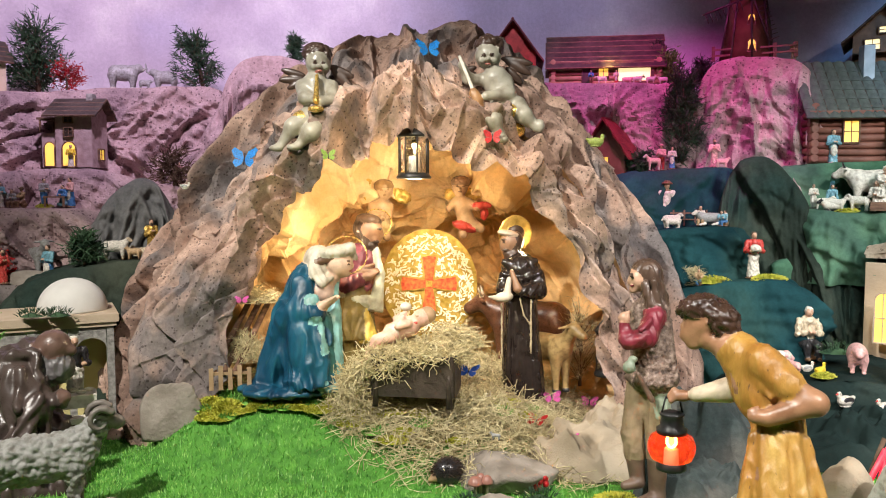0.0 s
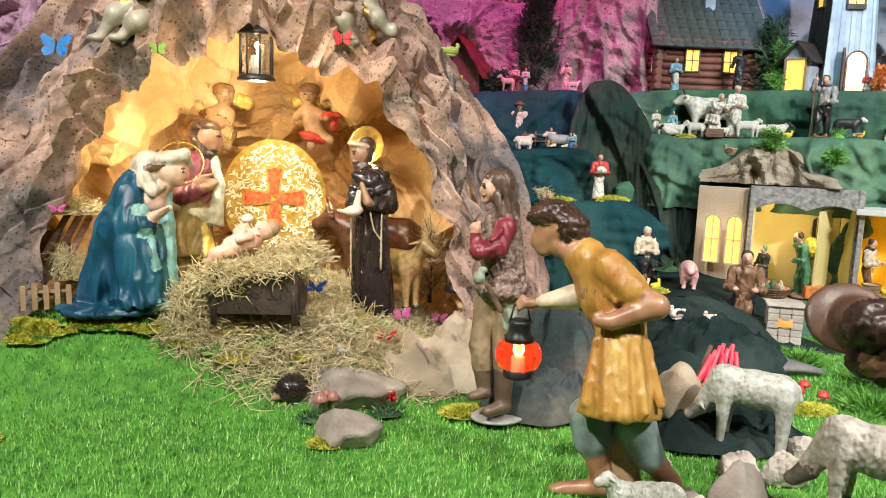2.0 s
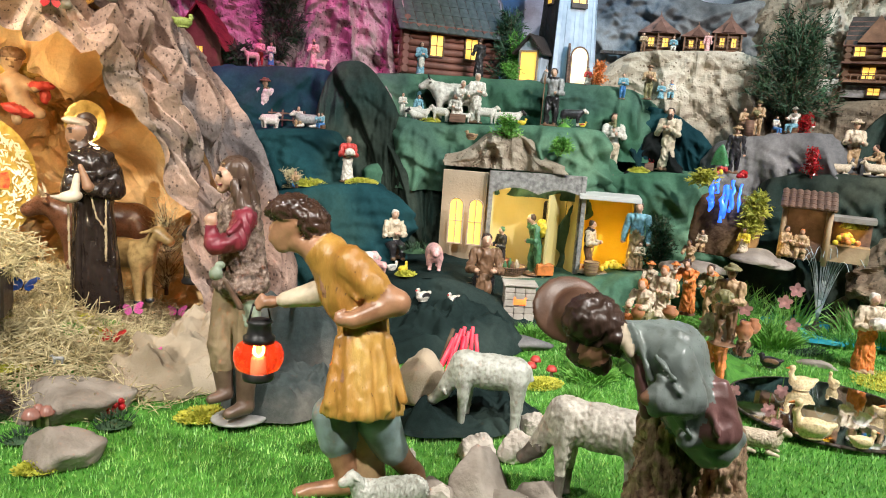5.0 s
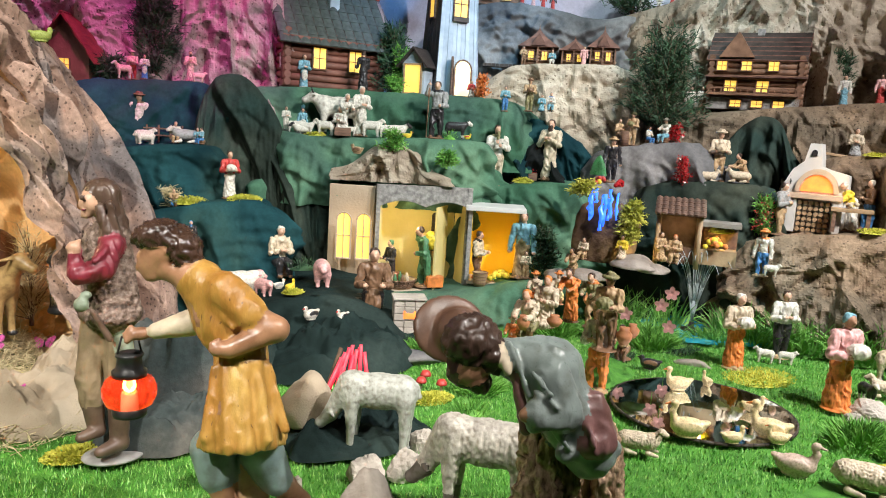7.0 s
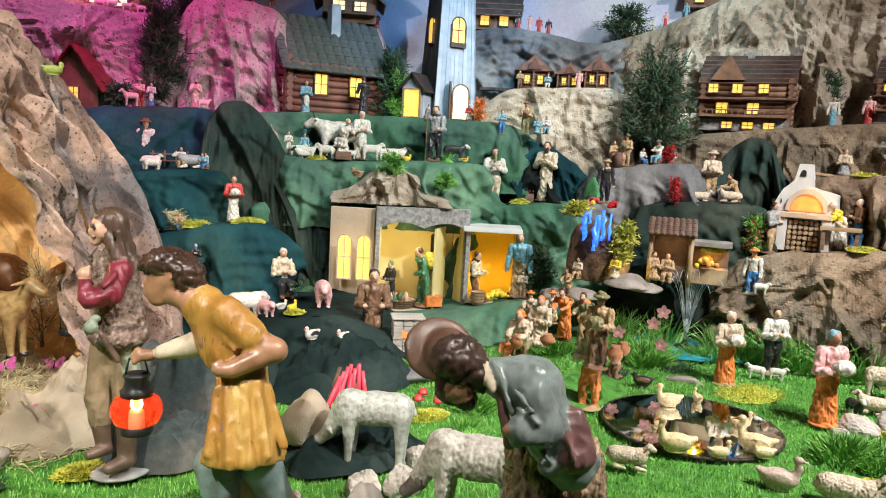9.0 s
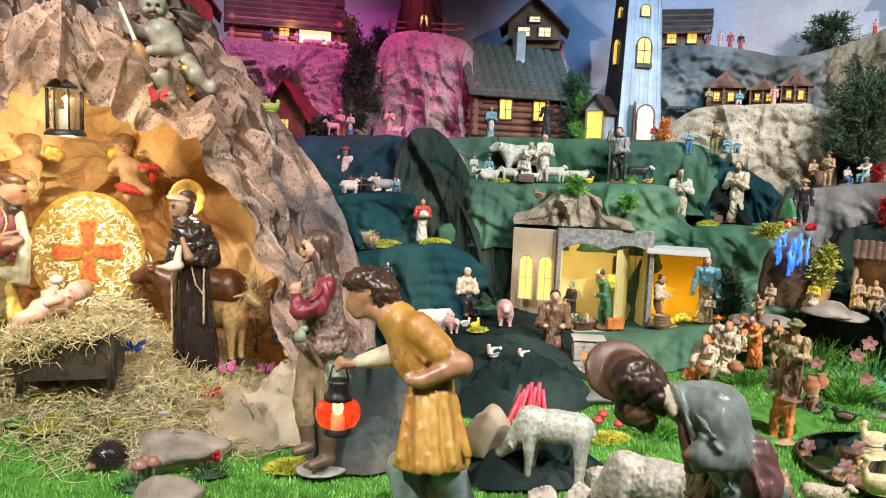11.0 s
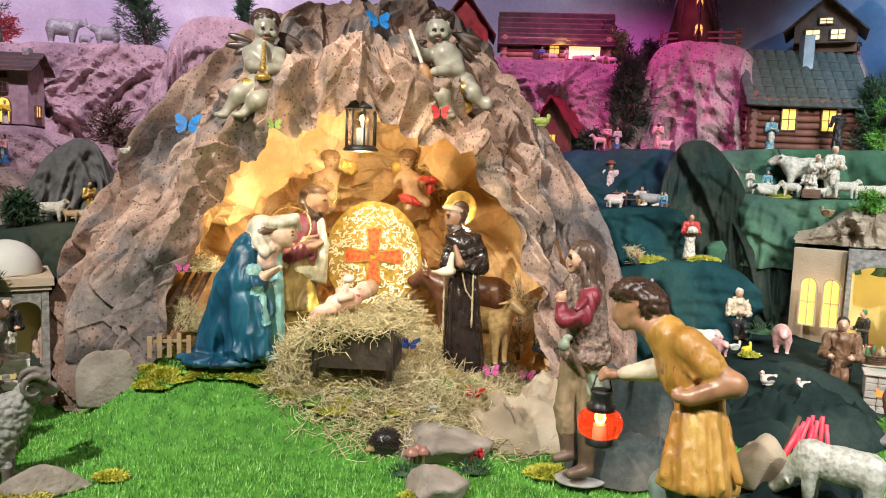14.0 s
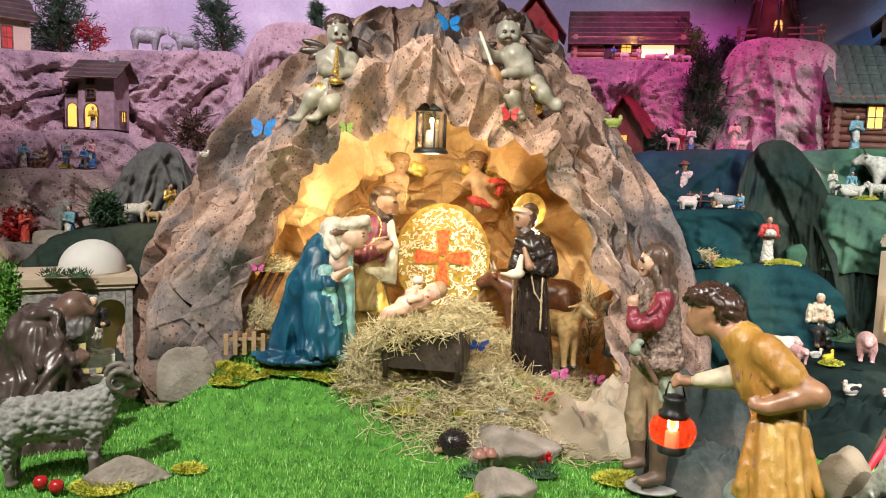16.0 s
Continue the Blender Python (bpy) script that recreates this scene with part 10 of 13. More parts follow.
for s in (-1, 1):
    bm = bmesh.new()
    n = 18
    for k in range(n):
        c, d = 2 * math.pi * k / n, 2 * math.pi * (k + 1) / n
        rod(bm, (0.055 * math.cos(c), s * 0.06, 0.055 + 0.055 * math.sin(c)), (0.055 * math.cos(d), s * 0.06, 0.055 + 0.055 * math.sin(d)), 0.006, 5)
    for k in range(4):
        c = math.pi * k / 4
        rod(bm, (-0.05 * math.cos(c), s * 0.06, 0.055 - 0.05 * math.sin(c)), (0.05 * math.cos(c), s * 0.06, 0.055 + 0.05 * math.sin(c)), 0.004, 4)
    part("wheel", bm, WOOD, e)
for s in (-1, 1):
    pbox(e, "shaft", 0.09, s * 0.03 - 0.004, 0.06, 0.24, s * 0.03 + 0.004, 0.07, WOOD)
tuft("moss", 1.523, 4.319, 0.560, 0.097, 0.068, 0.071, MOSS, "bright green moss on teal cloth", 160, 0.03, 0.005, 0.7, 0.3, dome=0.6, kind="")
tuft("moss", 1.795, 4.214, 0.587, 0.094, 0.066, 0.057, MOSS, "bright yellow green moss on the shelf", 160, 0.03, 0.005, 0.7, 0.3, dome=0.6, kind="")
figurine("woman_load", 1.741, 4.301, 0.591, 0.257, -12, cast("SHRWWM"), "milkmaid figurine in a white skirt and red blouse")
e = gable_house("log_cabin", pose(2.671, 5.058, 1.261, 0, 0, -27.8 + 24), 0.682, 0.476, 0.365, 0.294, "dark red log cabin with a wavy grey tile roof", REDWOOD, SLATE, 0.07, logs=8, rows=6, cols=12, wave=0.014)
window(e, -0.682 * 0.18, -0.476 * 0.5 - 0.026, 0.365 * 0.36, 0.682 * 0.13, 0.365 * 0.36)
window(e, 0.682 * 0.20, -0.476 * 0.5 - 0.026, 0.365 * 0.36, 0.682 * 0.13, 0.365 * 0.36)
pbox(e, "chimney", 0.682 * 0.02, -0.476 * 0.22, 0.365 + 0.294 * 0.45, 0.682 * 0.12, -0.476 * 0.06, 0.365 + 0.294 * 1.35, BLUEWOOD, "pale painted chimney")
bm = bmesh.new()
for k in range(16):
    x0 = -0.682 / 2 - 0.05 + k * (0.682 + 0.10) / 16
    prism(bm, [(x0, 0.365 * 1.0 - 0.04), (x0 + (0.682 + 0.10) / 16, 0.365 * 1.0 - 0.04), (x0 + (0.682 + 0.10) / 32, 0.365 * 1.0 - 0.065)], -0.476 / 2 - 0.062, -0.476 / 2 - 0.056)
part("eave_trim", bm, REDWOOD, e)
e = empty("shrine", pose(2.319, 4.877, 1.254, 0, 0, -25.4), "small white wayside shrine on a post", "shrine")
bm = bmesh.new()
turned(bm, [(0.063 * 0.5, 0), (0.063 * 0.4, 0.281 * 0.1), (0.063 * 0.22, 0.281 * 0.15), (0.063 * 0.2, 0.281 * 0.4), (0.063 * 0.3, 0.281 * 0.45)], 12)
part("post", bm, WHITE, e)
pbox(e, "niche", -0.063 * 0.5, -0.063 * 0.35, 0.281 * 0.45, 0.063 * 0.5, 0.063 * 0.35, 0.281 * 0.74, WHITE, "", 0.004)
bm = bmesh.new()
prism(bm, arch_pts(0.063 * 0.55, 0.281 * 0.2), -0.063 * 0.36, -0.063 * 0.34)
bmesh.ops.translate(bm, vec=(0, 0, 0.281 * 0.5), verts=bm.verts)
part("recess", bm, BLACKP, e)
bm = bmesh.new()
turned(bm, [(0.063 * 0.6, 0.281 * 0.74), (0.063 * 0.2, 0.281 * 0.86), (0.063 * 0.14, 0.281 * 0.95), (0.002, 0.281)], 4)
part("cap", bm, WHITE, e)
figurine("woman", 2.424, 4.803, 1.258, 0.208, -7, cast("SHYYWW"), "pale blue woman figurine before the cabin")
figurine("robe", 2.769, 4.636, 1.269, 0.249, -181, cast("SHKKWK"), "black robed figurine seen from behind")
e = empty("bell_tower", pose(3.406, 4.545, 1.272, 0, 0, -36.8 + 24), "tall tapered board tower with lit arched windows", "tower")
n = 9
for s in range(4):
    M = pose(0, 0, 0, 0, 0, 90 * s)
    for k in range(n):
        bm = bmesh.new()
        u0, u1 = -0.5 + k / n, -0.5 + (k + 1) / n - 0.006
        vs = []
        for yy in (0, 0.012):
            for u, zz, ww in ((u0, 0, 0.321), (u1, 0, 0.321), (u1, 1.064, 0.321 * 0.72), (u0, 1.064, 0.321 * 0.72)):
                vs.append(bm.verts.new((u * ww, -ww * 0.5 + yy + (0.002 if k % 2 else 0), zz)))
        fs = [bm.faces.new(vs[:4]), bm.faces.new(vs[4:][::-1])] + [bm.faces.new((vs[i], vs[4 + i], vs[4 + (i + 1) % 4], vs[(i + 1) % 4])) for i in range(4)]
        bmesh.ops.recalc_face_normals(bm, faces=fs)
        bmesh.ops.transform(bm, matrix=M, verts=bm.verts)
        # left face darker: the shade on the side away from the lamp, as board colour
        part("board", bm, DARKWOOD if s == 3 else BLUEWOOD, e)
bm = bmesh.new()
turned(bm, [(0.321 * 0.72, 1.064), (0.321 * 0.70, 1.064 + 0.02), (0.01, 1.064 + 0.25)], 4)
part("roof", bm, DARKWOOD, e)
window(e, 0, -0.321 * 0.44, 1.064 * 0.50, 0.321 * 0.30, 1.064 * 0.16, arched=True)
window(e, 0, -0.321 * 0.39, 1.064 * 0.80, 0.321 * 0.20, 1.064 * 0.07, arched=True, bars=False)
window(e, -0.321 * 0.44, 0, 1.064 * 0.50, 0.321 * 0.24, 1.064 * 0.16, -90, arched=True, bars=False)
window(e, -0.321 * 0.40, 0, 1.064 * 0.80, 0.321 * 0.18, 1.064 * 0.07, -90, arched=True, bars=False)
window(e, 0.321 * 0.10, -0.321 * 0.51, 0.01, 0.321 * 0.36, 1.064 * 0.22, arched=True, bars=False, glow=GLOWPALE)
bm = bmesh.new()
prism(bm, arch_pts(0.321 * 0.34, 1.064 * 0.24), -0.006, 0.006)
bmesh.ops.transform(bm, matrix=pose(-0.321 * 0.20, -0.321 * 0.62, 0.01, 0, 0, 70), verts=bm.verts)
part("door", bm, WOOD, e, "open brown arched door")
pbox(e, "balcony", -0.321 * 0.18, -0.321 * 0.5, 1.064 * 0.47, 0.321 * 0.18, -0.321 * 0.43, 1.064 * 0.50, DARKWOOD)
e = gable_house("shed", pose(3.147, 4.535, 1.274, 0, 0, -34.8 + 65), 0.171, 0.163, 0.202, 0.093, "small shed with a glowing open front", BLUEWOOD, DARKWOOD, 0.03, rows=4, cols=5)
window(e, -0.171 * 0.5 - 0.004, 0, 0.005, 0.163 * 0.7, 0.202 * 0.9, -90, bars=False, frame_mat=PALEWOOD)
bush("bush", 3.041, 4.702, 1.273, 0.472, 0.275, "green fir sprigs between cabin and tower", CONIFER, 60, 0.05, lean=0, seed=46, lw=0.009, needles=22)
bush("bush", 3.063, 4.628, 1.273, 0.312, 0.195, "light green sprigs beside the cabin", FERN, 26, 0.05, lean=0, seed=61, lw=0.009, needles=22)
bush("bush", 2.939, 4.506, 1.273, 0.091, 0.151, "yellow green sprig by the cabin", FERN, 14, 0.03, lean=0, seed=55, lw=0.009, needles=22)
figurine("woman_sit", 3.366, 4.223, 1.270, 0.137, -39, cast("SWRWWM"), "small child figurine in red and white")
bush("bush", 3.404, 4.166, 1.269, 0.167, 0.091, "little plant with orange fruit", ORANGEP, 20, 0.018, lean=0, seed=23, lw=0.014, needles=22)
animal("cow", 2.509, 4.452, 0.970, 0.422, 153, [WHITE, WHITE, BLACKP], "white and black milk cow figurine", "cow", "", 0.0, 0.014)
figurine("woman_sit", 2.451, 4.347, 0.970, 0.216, -49, cast("SWWWWM"), "milker figurine in white bent at the cow")
figurine("man", 2.384, 4.655, 0.963, 0.218, -27, cast("SHYYWW"), "pale blue figurine by the cow")
animal("cow_lie", 2.262, 4.470, 0.962, 0.160, 173, [WHITE, BLACKP, BLACKP], "small black and white calf figurine", "cow", "", 0.0, 0.014)
animal("cow_lie", 2.760, 4.205, 0.979, 0.199, -33, [WHITE, BLACKP, BLACKP], "lying black and white calf figurine", "cow", "", 0.0, 0.014)
bird(2.806, 4.127, 0.981, 0.071, -34, [YELLOWP, ORANGEP, YELLOWP], "small yellow duckling figurine on dark cloth", 0.15, "duck", "")
bird(2.719, 4.173, 0.978, 0.063, 57, [YELLOWP, ORANGEP, YELLOWP], "small yellow duckling figurine on dark cloth", 0.15, "duck", "")
figurine("staff", 2.982, 4.076, 0.988, 0.344, -56, cast("SHGKKM"), "herdsman figurine in a grey shirt with a scythe")
animal("cow", 3.071, 3.984, 0.994, 0.186, -38, [BLACKP, WHITE, BLACKP], "small black and white calf figurine", "cow", "", 0.0, 0.014)
bird(3.111, 3.914, 0.997, 0.057, -38, [YELLOWP, REDP, REDP], "small yellow and red hen figurine", 0.15, "hen", "")
bm = bmesh.new()
box_bm(bm, -0.05, -0.03, 0, 0.05, 0.03, 0.05, bevel=0.004)
thing("tub", bm, WOOD, "small wooden milk tub", "tub", at=pose(2.447, 4.303, 0.971, 0, 0, -29.6))
tuft("moss", 2.327, 4.426, 0.961, 0.070, 0.049, 0.042, MOSS, "moss on the cow terrace", 100, 0.02, 0.005, 0.7, 0.3, dome=0.6, kind="")
tuft("plant", 3.018, 3.974, 0.988, 0.053, 0.037, 0.085, FERN, "green sprig on the cow terrace", 60, 0.04, 0.004, 0.7, 0.3, dome=0.6, kind="")
figurine("man", 3.423, 3.941, 1.187, 0.155, -41, cast("SHYBBM"), "small peasant figurine on the rock ledge")
figurine("man_load", 3.538, 3.838, 1.196, 0.199, -43, cast("SHTOMM"), "small peasant figurine on the rock ledge")
figurine("woman_sit", 3.597, 3.783, 1.201, 0.132, -44, cast("SHYYWM"), "small peasant figurine on the rock ledge")
figurine("sitter", 3.639, 3.743, 1.204, 0.147, -44, cast("SHWYBM"), "small peasant figurine on the rock ledge")
figurine("piper", 3.348, 3.900, 0.711, 0.375, -31, cast("SHWCOM"), "bagpiper figurine in white with a sheepskin vest")
figurine("robe", 3.652, 3.730, 0.765, 0.379, -64, cast("SHCCCM"), "hooded piper figurine in a cream cloak")
bush("bush", 3.650, 3.843, 0.756, 0.227, 0.098, "red berry sprig in the grotto", BERRY, 30, 0.012, lean=0, seed=64, lw=0.012, needles=22)
tuft("moss", 3.458, 3.749, 0.744, 0.080, 0.056, 0.058, MOSS, "moss at the grotto mouth", 110, 0.02, 0.005, 0.7, 0.3, dome=0.6, kind="")
bm = bmesh.new()
box_bm(bm, -0.04, -0.025, 0, 0.04, 0.025, 0.05, bevel=0.003)
thing("crate", bm, WOOD, "small wooden crate in the grotto", "crate", at=pose(3.592, 3.829, 0.753, 0, 0, -43.2 + 15))
animal("sheep", 2.220, 4.491, 0.969, 0.141, -16, [WHITE, WHITE, GREYP], "small white goat figurine on the green shelf", "goat", "", 0.0, 0.014)
animal("sheep", 2.384, 4.406, 0.967, 0.162, 142, [WHITE, WHITE, GREYP], "small white goat figurine on the green shelf", "goat", "", 0.0, 0.014)
animal("sheep", 2.279, 4.462, 0.963, 0.141, -27, [WHITE, WHITE, GREYP], "small white goat figurine on the green shelf", "goat", "", 0.0, 0.014)
animal("sheep", 2.627, 4.266, 0.975, 0.182, -32, [WHITE, WHITE, GREYP], "small white goat figurine on the green shelf", "goat", "", 0.0, 0.014)
animal("sheep", 2.705, 4.217, 0.977, 0.140, 147, [WHITE, WHITE, GREYP], "small white goat figurine on the green shelf", "goat", "", 0.0, 0.014)
animal("sheep", 2.516, 4.332, 0.973, 0.105, -10, [WHITE, WHITE, GREYP], "small white goat figurine on the green shelf", "goat", "", 0.0, 0.014)
figurine("woman_bend", 2.499, 4.388, 0.971, 0.255, -10, cast("SWWWWM"), "small pale figurine tending the goats")
figurine("woman", 2.591, 4.335, 0.974, 0.297, -11, cast("SWWWWM"), "small pale figurine tending the goats")
figurine("lady", 2.278, 4.507, 0.962, 0.156, -7, cast("SHYYWM"), "small pale figurine tending the goats")
figurine("man", 2.188, 4.551, 0.981, 0.142, -6, cast("SHWWMM"), "small pale figurine tending the goats")
figurine("woman_sit", 2.721, 4.254, 0.977, 0.106, -13, cast("SHLYBM"), "small pale figurine tending the goats")
animal("sheep", 1.381, 4.681, 0.860, 0.150, -16, [WHITE, WHITE, GREYP], "small white sheep figurine on teal cloth", "sheep", "", 0.012, 0.014)
figurine("sitter", 1.537, 4.610, 0.877, 0.150, -18, cast("SKWTMM"), "small crouching figurine on teal cloth")
figurine("kneeler", 1.650, 4.571, 0.878, 0.123, -20, cast("SHYBWM"), "small crouching figurine on teal cloth")
figurine("kneeler", 1.441, 4.326, 0.548, 0.129, -18, cast("SHTBTM"), "small crouching figurine on teal cloth")
e = empty("bread_shop", pose(2.606, 3.851, 0.102, 0, 0, -34.1 + 10), "tan plaster bakery with a yellow lit interior", "shop")
w, h = 0.808, 0.613
pbox(e, "floor", -w * 0.50, -0.06, -0.02, w * 0.50, 0.30, 0.0, PLASTER)
pbox(e, "side_panel", -w * 0.50, -0.02, 0.0005, -w * 0.17, 0.02, h * 0.97, PLASTER, "tan plaster wall with paired windows", 0.004, pose(-0.02, 0.0, 0, 0, 0, -16))
pbox(e, "back_wall", -w * 0.14, 0.28, 0.0005, w * 0.48, 0.295, h * 0.86, YELLOWPLASTER, "yellow inner wall")
pbox(e, "inner_wall", -w * 0.155, 0.0, 0.0005, -w * 0.141, 0.279, h * 0.86, YELLOWPLASTER)
pbox(e, "inner_wall", w * 0.485, 0.0, 0.0005, w * 0.50, 0.279, h * 0.92, YELLOWPLASTER)
pbox(e, "inner_door", w * 0.22, 0.06, 0.0005, w * 0.235, 0.27, h * 0.80, YELLOWPLASTER, "", 0, pose(w * 0.02, 0, 0, 0, 0, -30))
pbox(e, "ceiling_board", -w * 0.16, 0.0, h * 0.861, w * 0.50, 0.30, h * 0.875, PLASTER)
bm = bmesh.new()
n = 24
prism(bm, [(-w * 0.16 + w * 0.66 * k / n, h * (0.80 + 0.055 * abs(math.sin(2 * math.pi * k / n)))) for k in range(n + 1)] + [(w * 0.50, h), (-w * 0.16, h)], -0.03, -0.001)
part("lintel", bm, MASONRY, e, "grey stone lintel with two low arches")
pbox(e, "pillar", -w * 0.19, -0.03, 0.0005, -w * 0.1605, 0.0, h, MASONRY)
pbox(e, "pillar", w * 0.48, -0.035, 0.0005, w * 0.515, -0.002, h, MASONRY, "grey stone rope pillar")
for s in (-0.055, 0.055):
    window(e, -w * 0.345 + s, -0.014 + s * -0.28 - 0.03, h * 0.30, 0.075, h * 0.42, -16, arched=True, frame_mat=PLASTER)
window(e, w * 0.33, 0.276, h * 0.30, 0.05, h * 0.40, arched=True, glow=BLACKP, frame_mat=YELLOWPLASTER)
window(e, w * 0.40, 0.276, h * 0.30, 0.04, h * 0.36, arched=True, glow=BLACKP, frame_mat=YELLOWPLASTER)
bulb("shop_bulb", (2.606 + 0.06, 3.851 - 0.02, 0.102 + h * 0.72), (1.0, 0.80, 0.42), 2.2, 0.03)
e = empty("fruit_shop", pose(3.059, 3.529, 0.172, 0, 0, -40.9 + 2), "fruit stall with a glowing yellow interior", "shop")
w, h = 0.298, 0.447
pbox(e, "floor", -w * 0.5, -0.03, -0.015, w * 0.5, 0.22, 0.0, PLASTER)
pbox(e, "back_wall", -w * 0.46, 0.20, 0.0005, w * 0.46, 0.215, h * 0.94, YELLOWSHOP, "deep yellow back wall")
for s in (-1, 1):
    pbox(e, "side_wall", s * w * 0.48 - 0.008, 0.0, 0.0005, s * w * 0.48 + 0.008, 0.199, h * 0.94, YELLOWSHOP)
    pbox(e, "post", s * w * 0.5 - 0.012, -0.02, 0.0005, s * w * 0.5 + 0.012, -0.0005, h * 0.94, MASONRY)
pbox(e, "canopy", -w * 0.60, -0.05, h * 0.941, w * 0.58, 0.24, h, WHITEPLASTER, "white flat canopy", 0.004)
bulb("fruit_bulb", (3.059 + 0.05, 3.529 - 0.0, 0.172 + h * 0.25), (1.0, 0.68, 0.14), 0.9, 0.012)
figurine("apron", 2.618, 3.963, 0.098, 0.268, -93, cast("SNKKCM"), "baker figurine with a green cap and copper pot")
figurine("sack", 2.753, 3.797, 0.112, 0.354, -106, cast("SHNNLM"), "porter figurine bent under a yellow sack")
figurine("man_vest", 3.005, 3.601, 0.151, 0.307, 30, cast("SHCMKM"), "fruit seller figurine with a scale")
figurine("lady", 3.169, 3.403, 0.214, 0.377, -53, cast("SHYTYM"), "pale blue woman figurine beside the stall")
figurine("man", 3.162, 3.355, 0.221, 0.153, -43, cast("SHCTCM"), "small child figurine by the stall")
figurine("apron", 2.153, 3.395, -0.012, 0.436, -32, cast("SHMKMK"), "blacksmith figurine in a dark vest and leather apron", cell=0.011)

def fruit_heap(x, y, z, rad, mats, n, r, label, seed=1):
    """A heap of round fruit, each its own part."""
    rng = random.Random(seed)
    e = empty("fruit_heap", pose(x, y, z), label, "fruit")
    for k in range(n):
        a, q = rng.uniform(0, 2 * math.pi), math.sqrt(rng.uniform(0, 1))
        bm = bmesh.new()
        rr = r * rng.uniform(0.85, 1.2)
        turned(bm, [(0.001, 0), (rr * 0.75, rr * 0.3), (rr, rr), (rr * 0.7, rr * 1.7), (0.001, rr * 1.9)], 10)
        o = part("fruit", bm, rng.choice(mats), e)
        o.location = (rad * q * math.cos(a), rad * 0.6 * q * math.sin(a), (1 - q) * r * 2.6)


def basket(x, y, z, r, h, label, mat=None, fill=None):
    e = empty("basket", pose(x, y, z), label, "basket")
    bm = bmesh.new()
    turned(bm, [(r * 0.75, 0), (r * 0.9, h * 0.4), (r, h * 0.9), (r * 1.05, h), (r * 0.9, h), (r * 0.85, h * 0.6), (0.002, h * 0.55)], 20)
    part("body", bm, mat or PALEWOOD, e)
    for zz in (0.25, 0.5, 0.75, 1.0):
        bm = bmesh.new()
        n = 20
        rr = r * (0.78 + 0.27 * zz)
        for k in range(n):
            a, b = 2 * math.pi * k / n, 2 * math.pi * (k + 1) / n
            rod(bm, (rr * math.cos(a), rr * math.sin(a), h * zz), (rr * math.cos(b), rr * math.sin(b), h * zz), r * 0.06, 5)
        part("hoop", bm, WOOD, e)
    if fill:
        rng = random.Random(int(abs(x) * 1000))
        for k in range(9):
            bm = bmesh.new()
            turned(bm, [(0.001, 0), (r * 0.2, r * 0.1), (r * 0.26, r * 0.26), (r * 0.15, r * 0.45), (0.001, r * 0.5)], 9)
            o = part("fruit", bm, fill, e)
            a = 2 * math.pi * k / 8
            o.location = (r * 0.55 * math.cos(a) * (k > 0), r * 0.55 * math.sin(a) * (k > 0), h * 0.62)
    return e


fruit_heap(3.092, 3.499, 0.183, 0.078, [YELLOWP], 24, 0.016, "heap of yellow lemons in the stall", 2)
fruit_heap(3.061, 3.632, 0.156, 0.052, [YELLOWP, ORANGEP], 12, 0.016, "oranges and lemons in the stall", 3)
fruit_heap(3.213, 3.389, 0.224, 0.118, [ORANGEP, YELLOWP], 9, 0.022, "pumpkins and marrows by the stall", 4)
basket(2.967, 3.528, 0.155, 0.044, 0.08, "wicker basket of red fruit", PALEWOOD, REDP)
basket(2.624, 3.863, 0.103, 0.095, 0.051, "flat wicker basket of bottles", PALEWOOD)
for k in range(7):
    bm = bmesh.new()
    turned(bm, [(0.012, 0), (0.013, 0.035), (0.005, 0.048), (0.005, 0.06)], 10)
    tagged(thing("bottle", bm, [CREAM, GREENP, BROWNP][k % 3], "small glazed bottle in a basket", "bottle", at=pose(2.624 + 0.05 * math.cos(k * 0.9), 3.863 + 0.05 * math.sin(k * 0.9), 0.103 + 0.051 * 0.56)), group="bottles")
bm = bmesh.new()
turned(bm, [(0.045 * 0.7, 0), (0.045, 0.076 * 0.4), (0.045 * 0.95, 0.076 * 0.8), (0.045 * 1.05, 0.076)], 16)
thing("pot", bm, paint(0.45, 0.18, 0.10, 0.3, 0.2, 0.5), "round copper pot on the shop floor", "pot", at=pose(2.649, 3.967, 0.1), smooth=True)
bm = bmesh.new()
box_bm(bm, -0.102 / 2, -0.03, 0, 0.102 / 2, 0.03, 0.068, bevel=0.006)
thing("bread_box", bm, [ORANGEP], "small orange box with a white cloth", "box", at=pose(2.793, 3.743, 0.117, 0, 0, -36.7 + 20))
bush("bush", 3.272, 3.333, 0.236, 0.310, 0.209, "dense green conifer beside the stall", CONIFER, 70, 0.03, lean=0, seed=41, lw=0.009, needles=22)
bush("bush", 2.573, 3.922, 0.910, 0.119, 0.165, "trailing green plant on the shop roof", FERN, 24, 0.025, lean=0, seed=22, lw=0.009, needles=22)
bush("bush", 2.830, 3.740, 0.841, 0.087, 0.133, "trailing green plant on the shop roof", FERN, 24, 0.025, lean=0, seed=16, lw=0.009, needles=22)
bird(2.431, 4.092, 0.875, 0.100, 119, [TANP, BROWNP, BROWNP], "brown bird ornament on the shop roof", 0.1, "bird", "")
e = empty("stove", pose(2.266, 3.236, -0.004, 0, 0, -35.0 + 8), "little stacked stone stove with a red fire", "stove")
rng = random.Random(4)
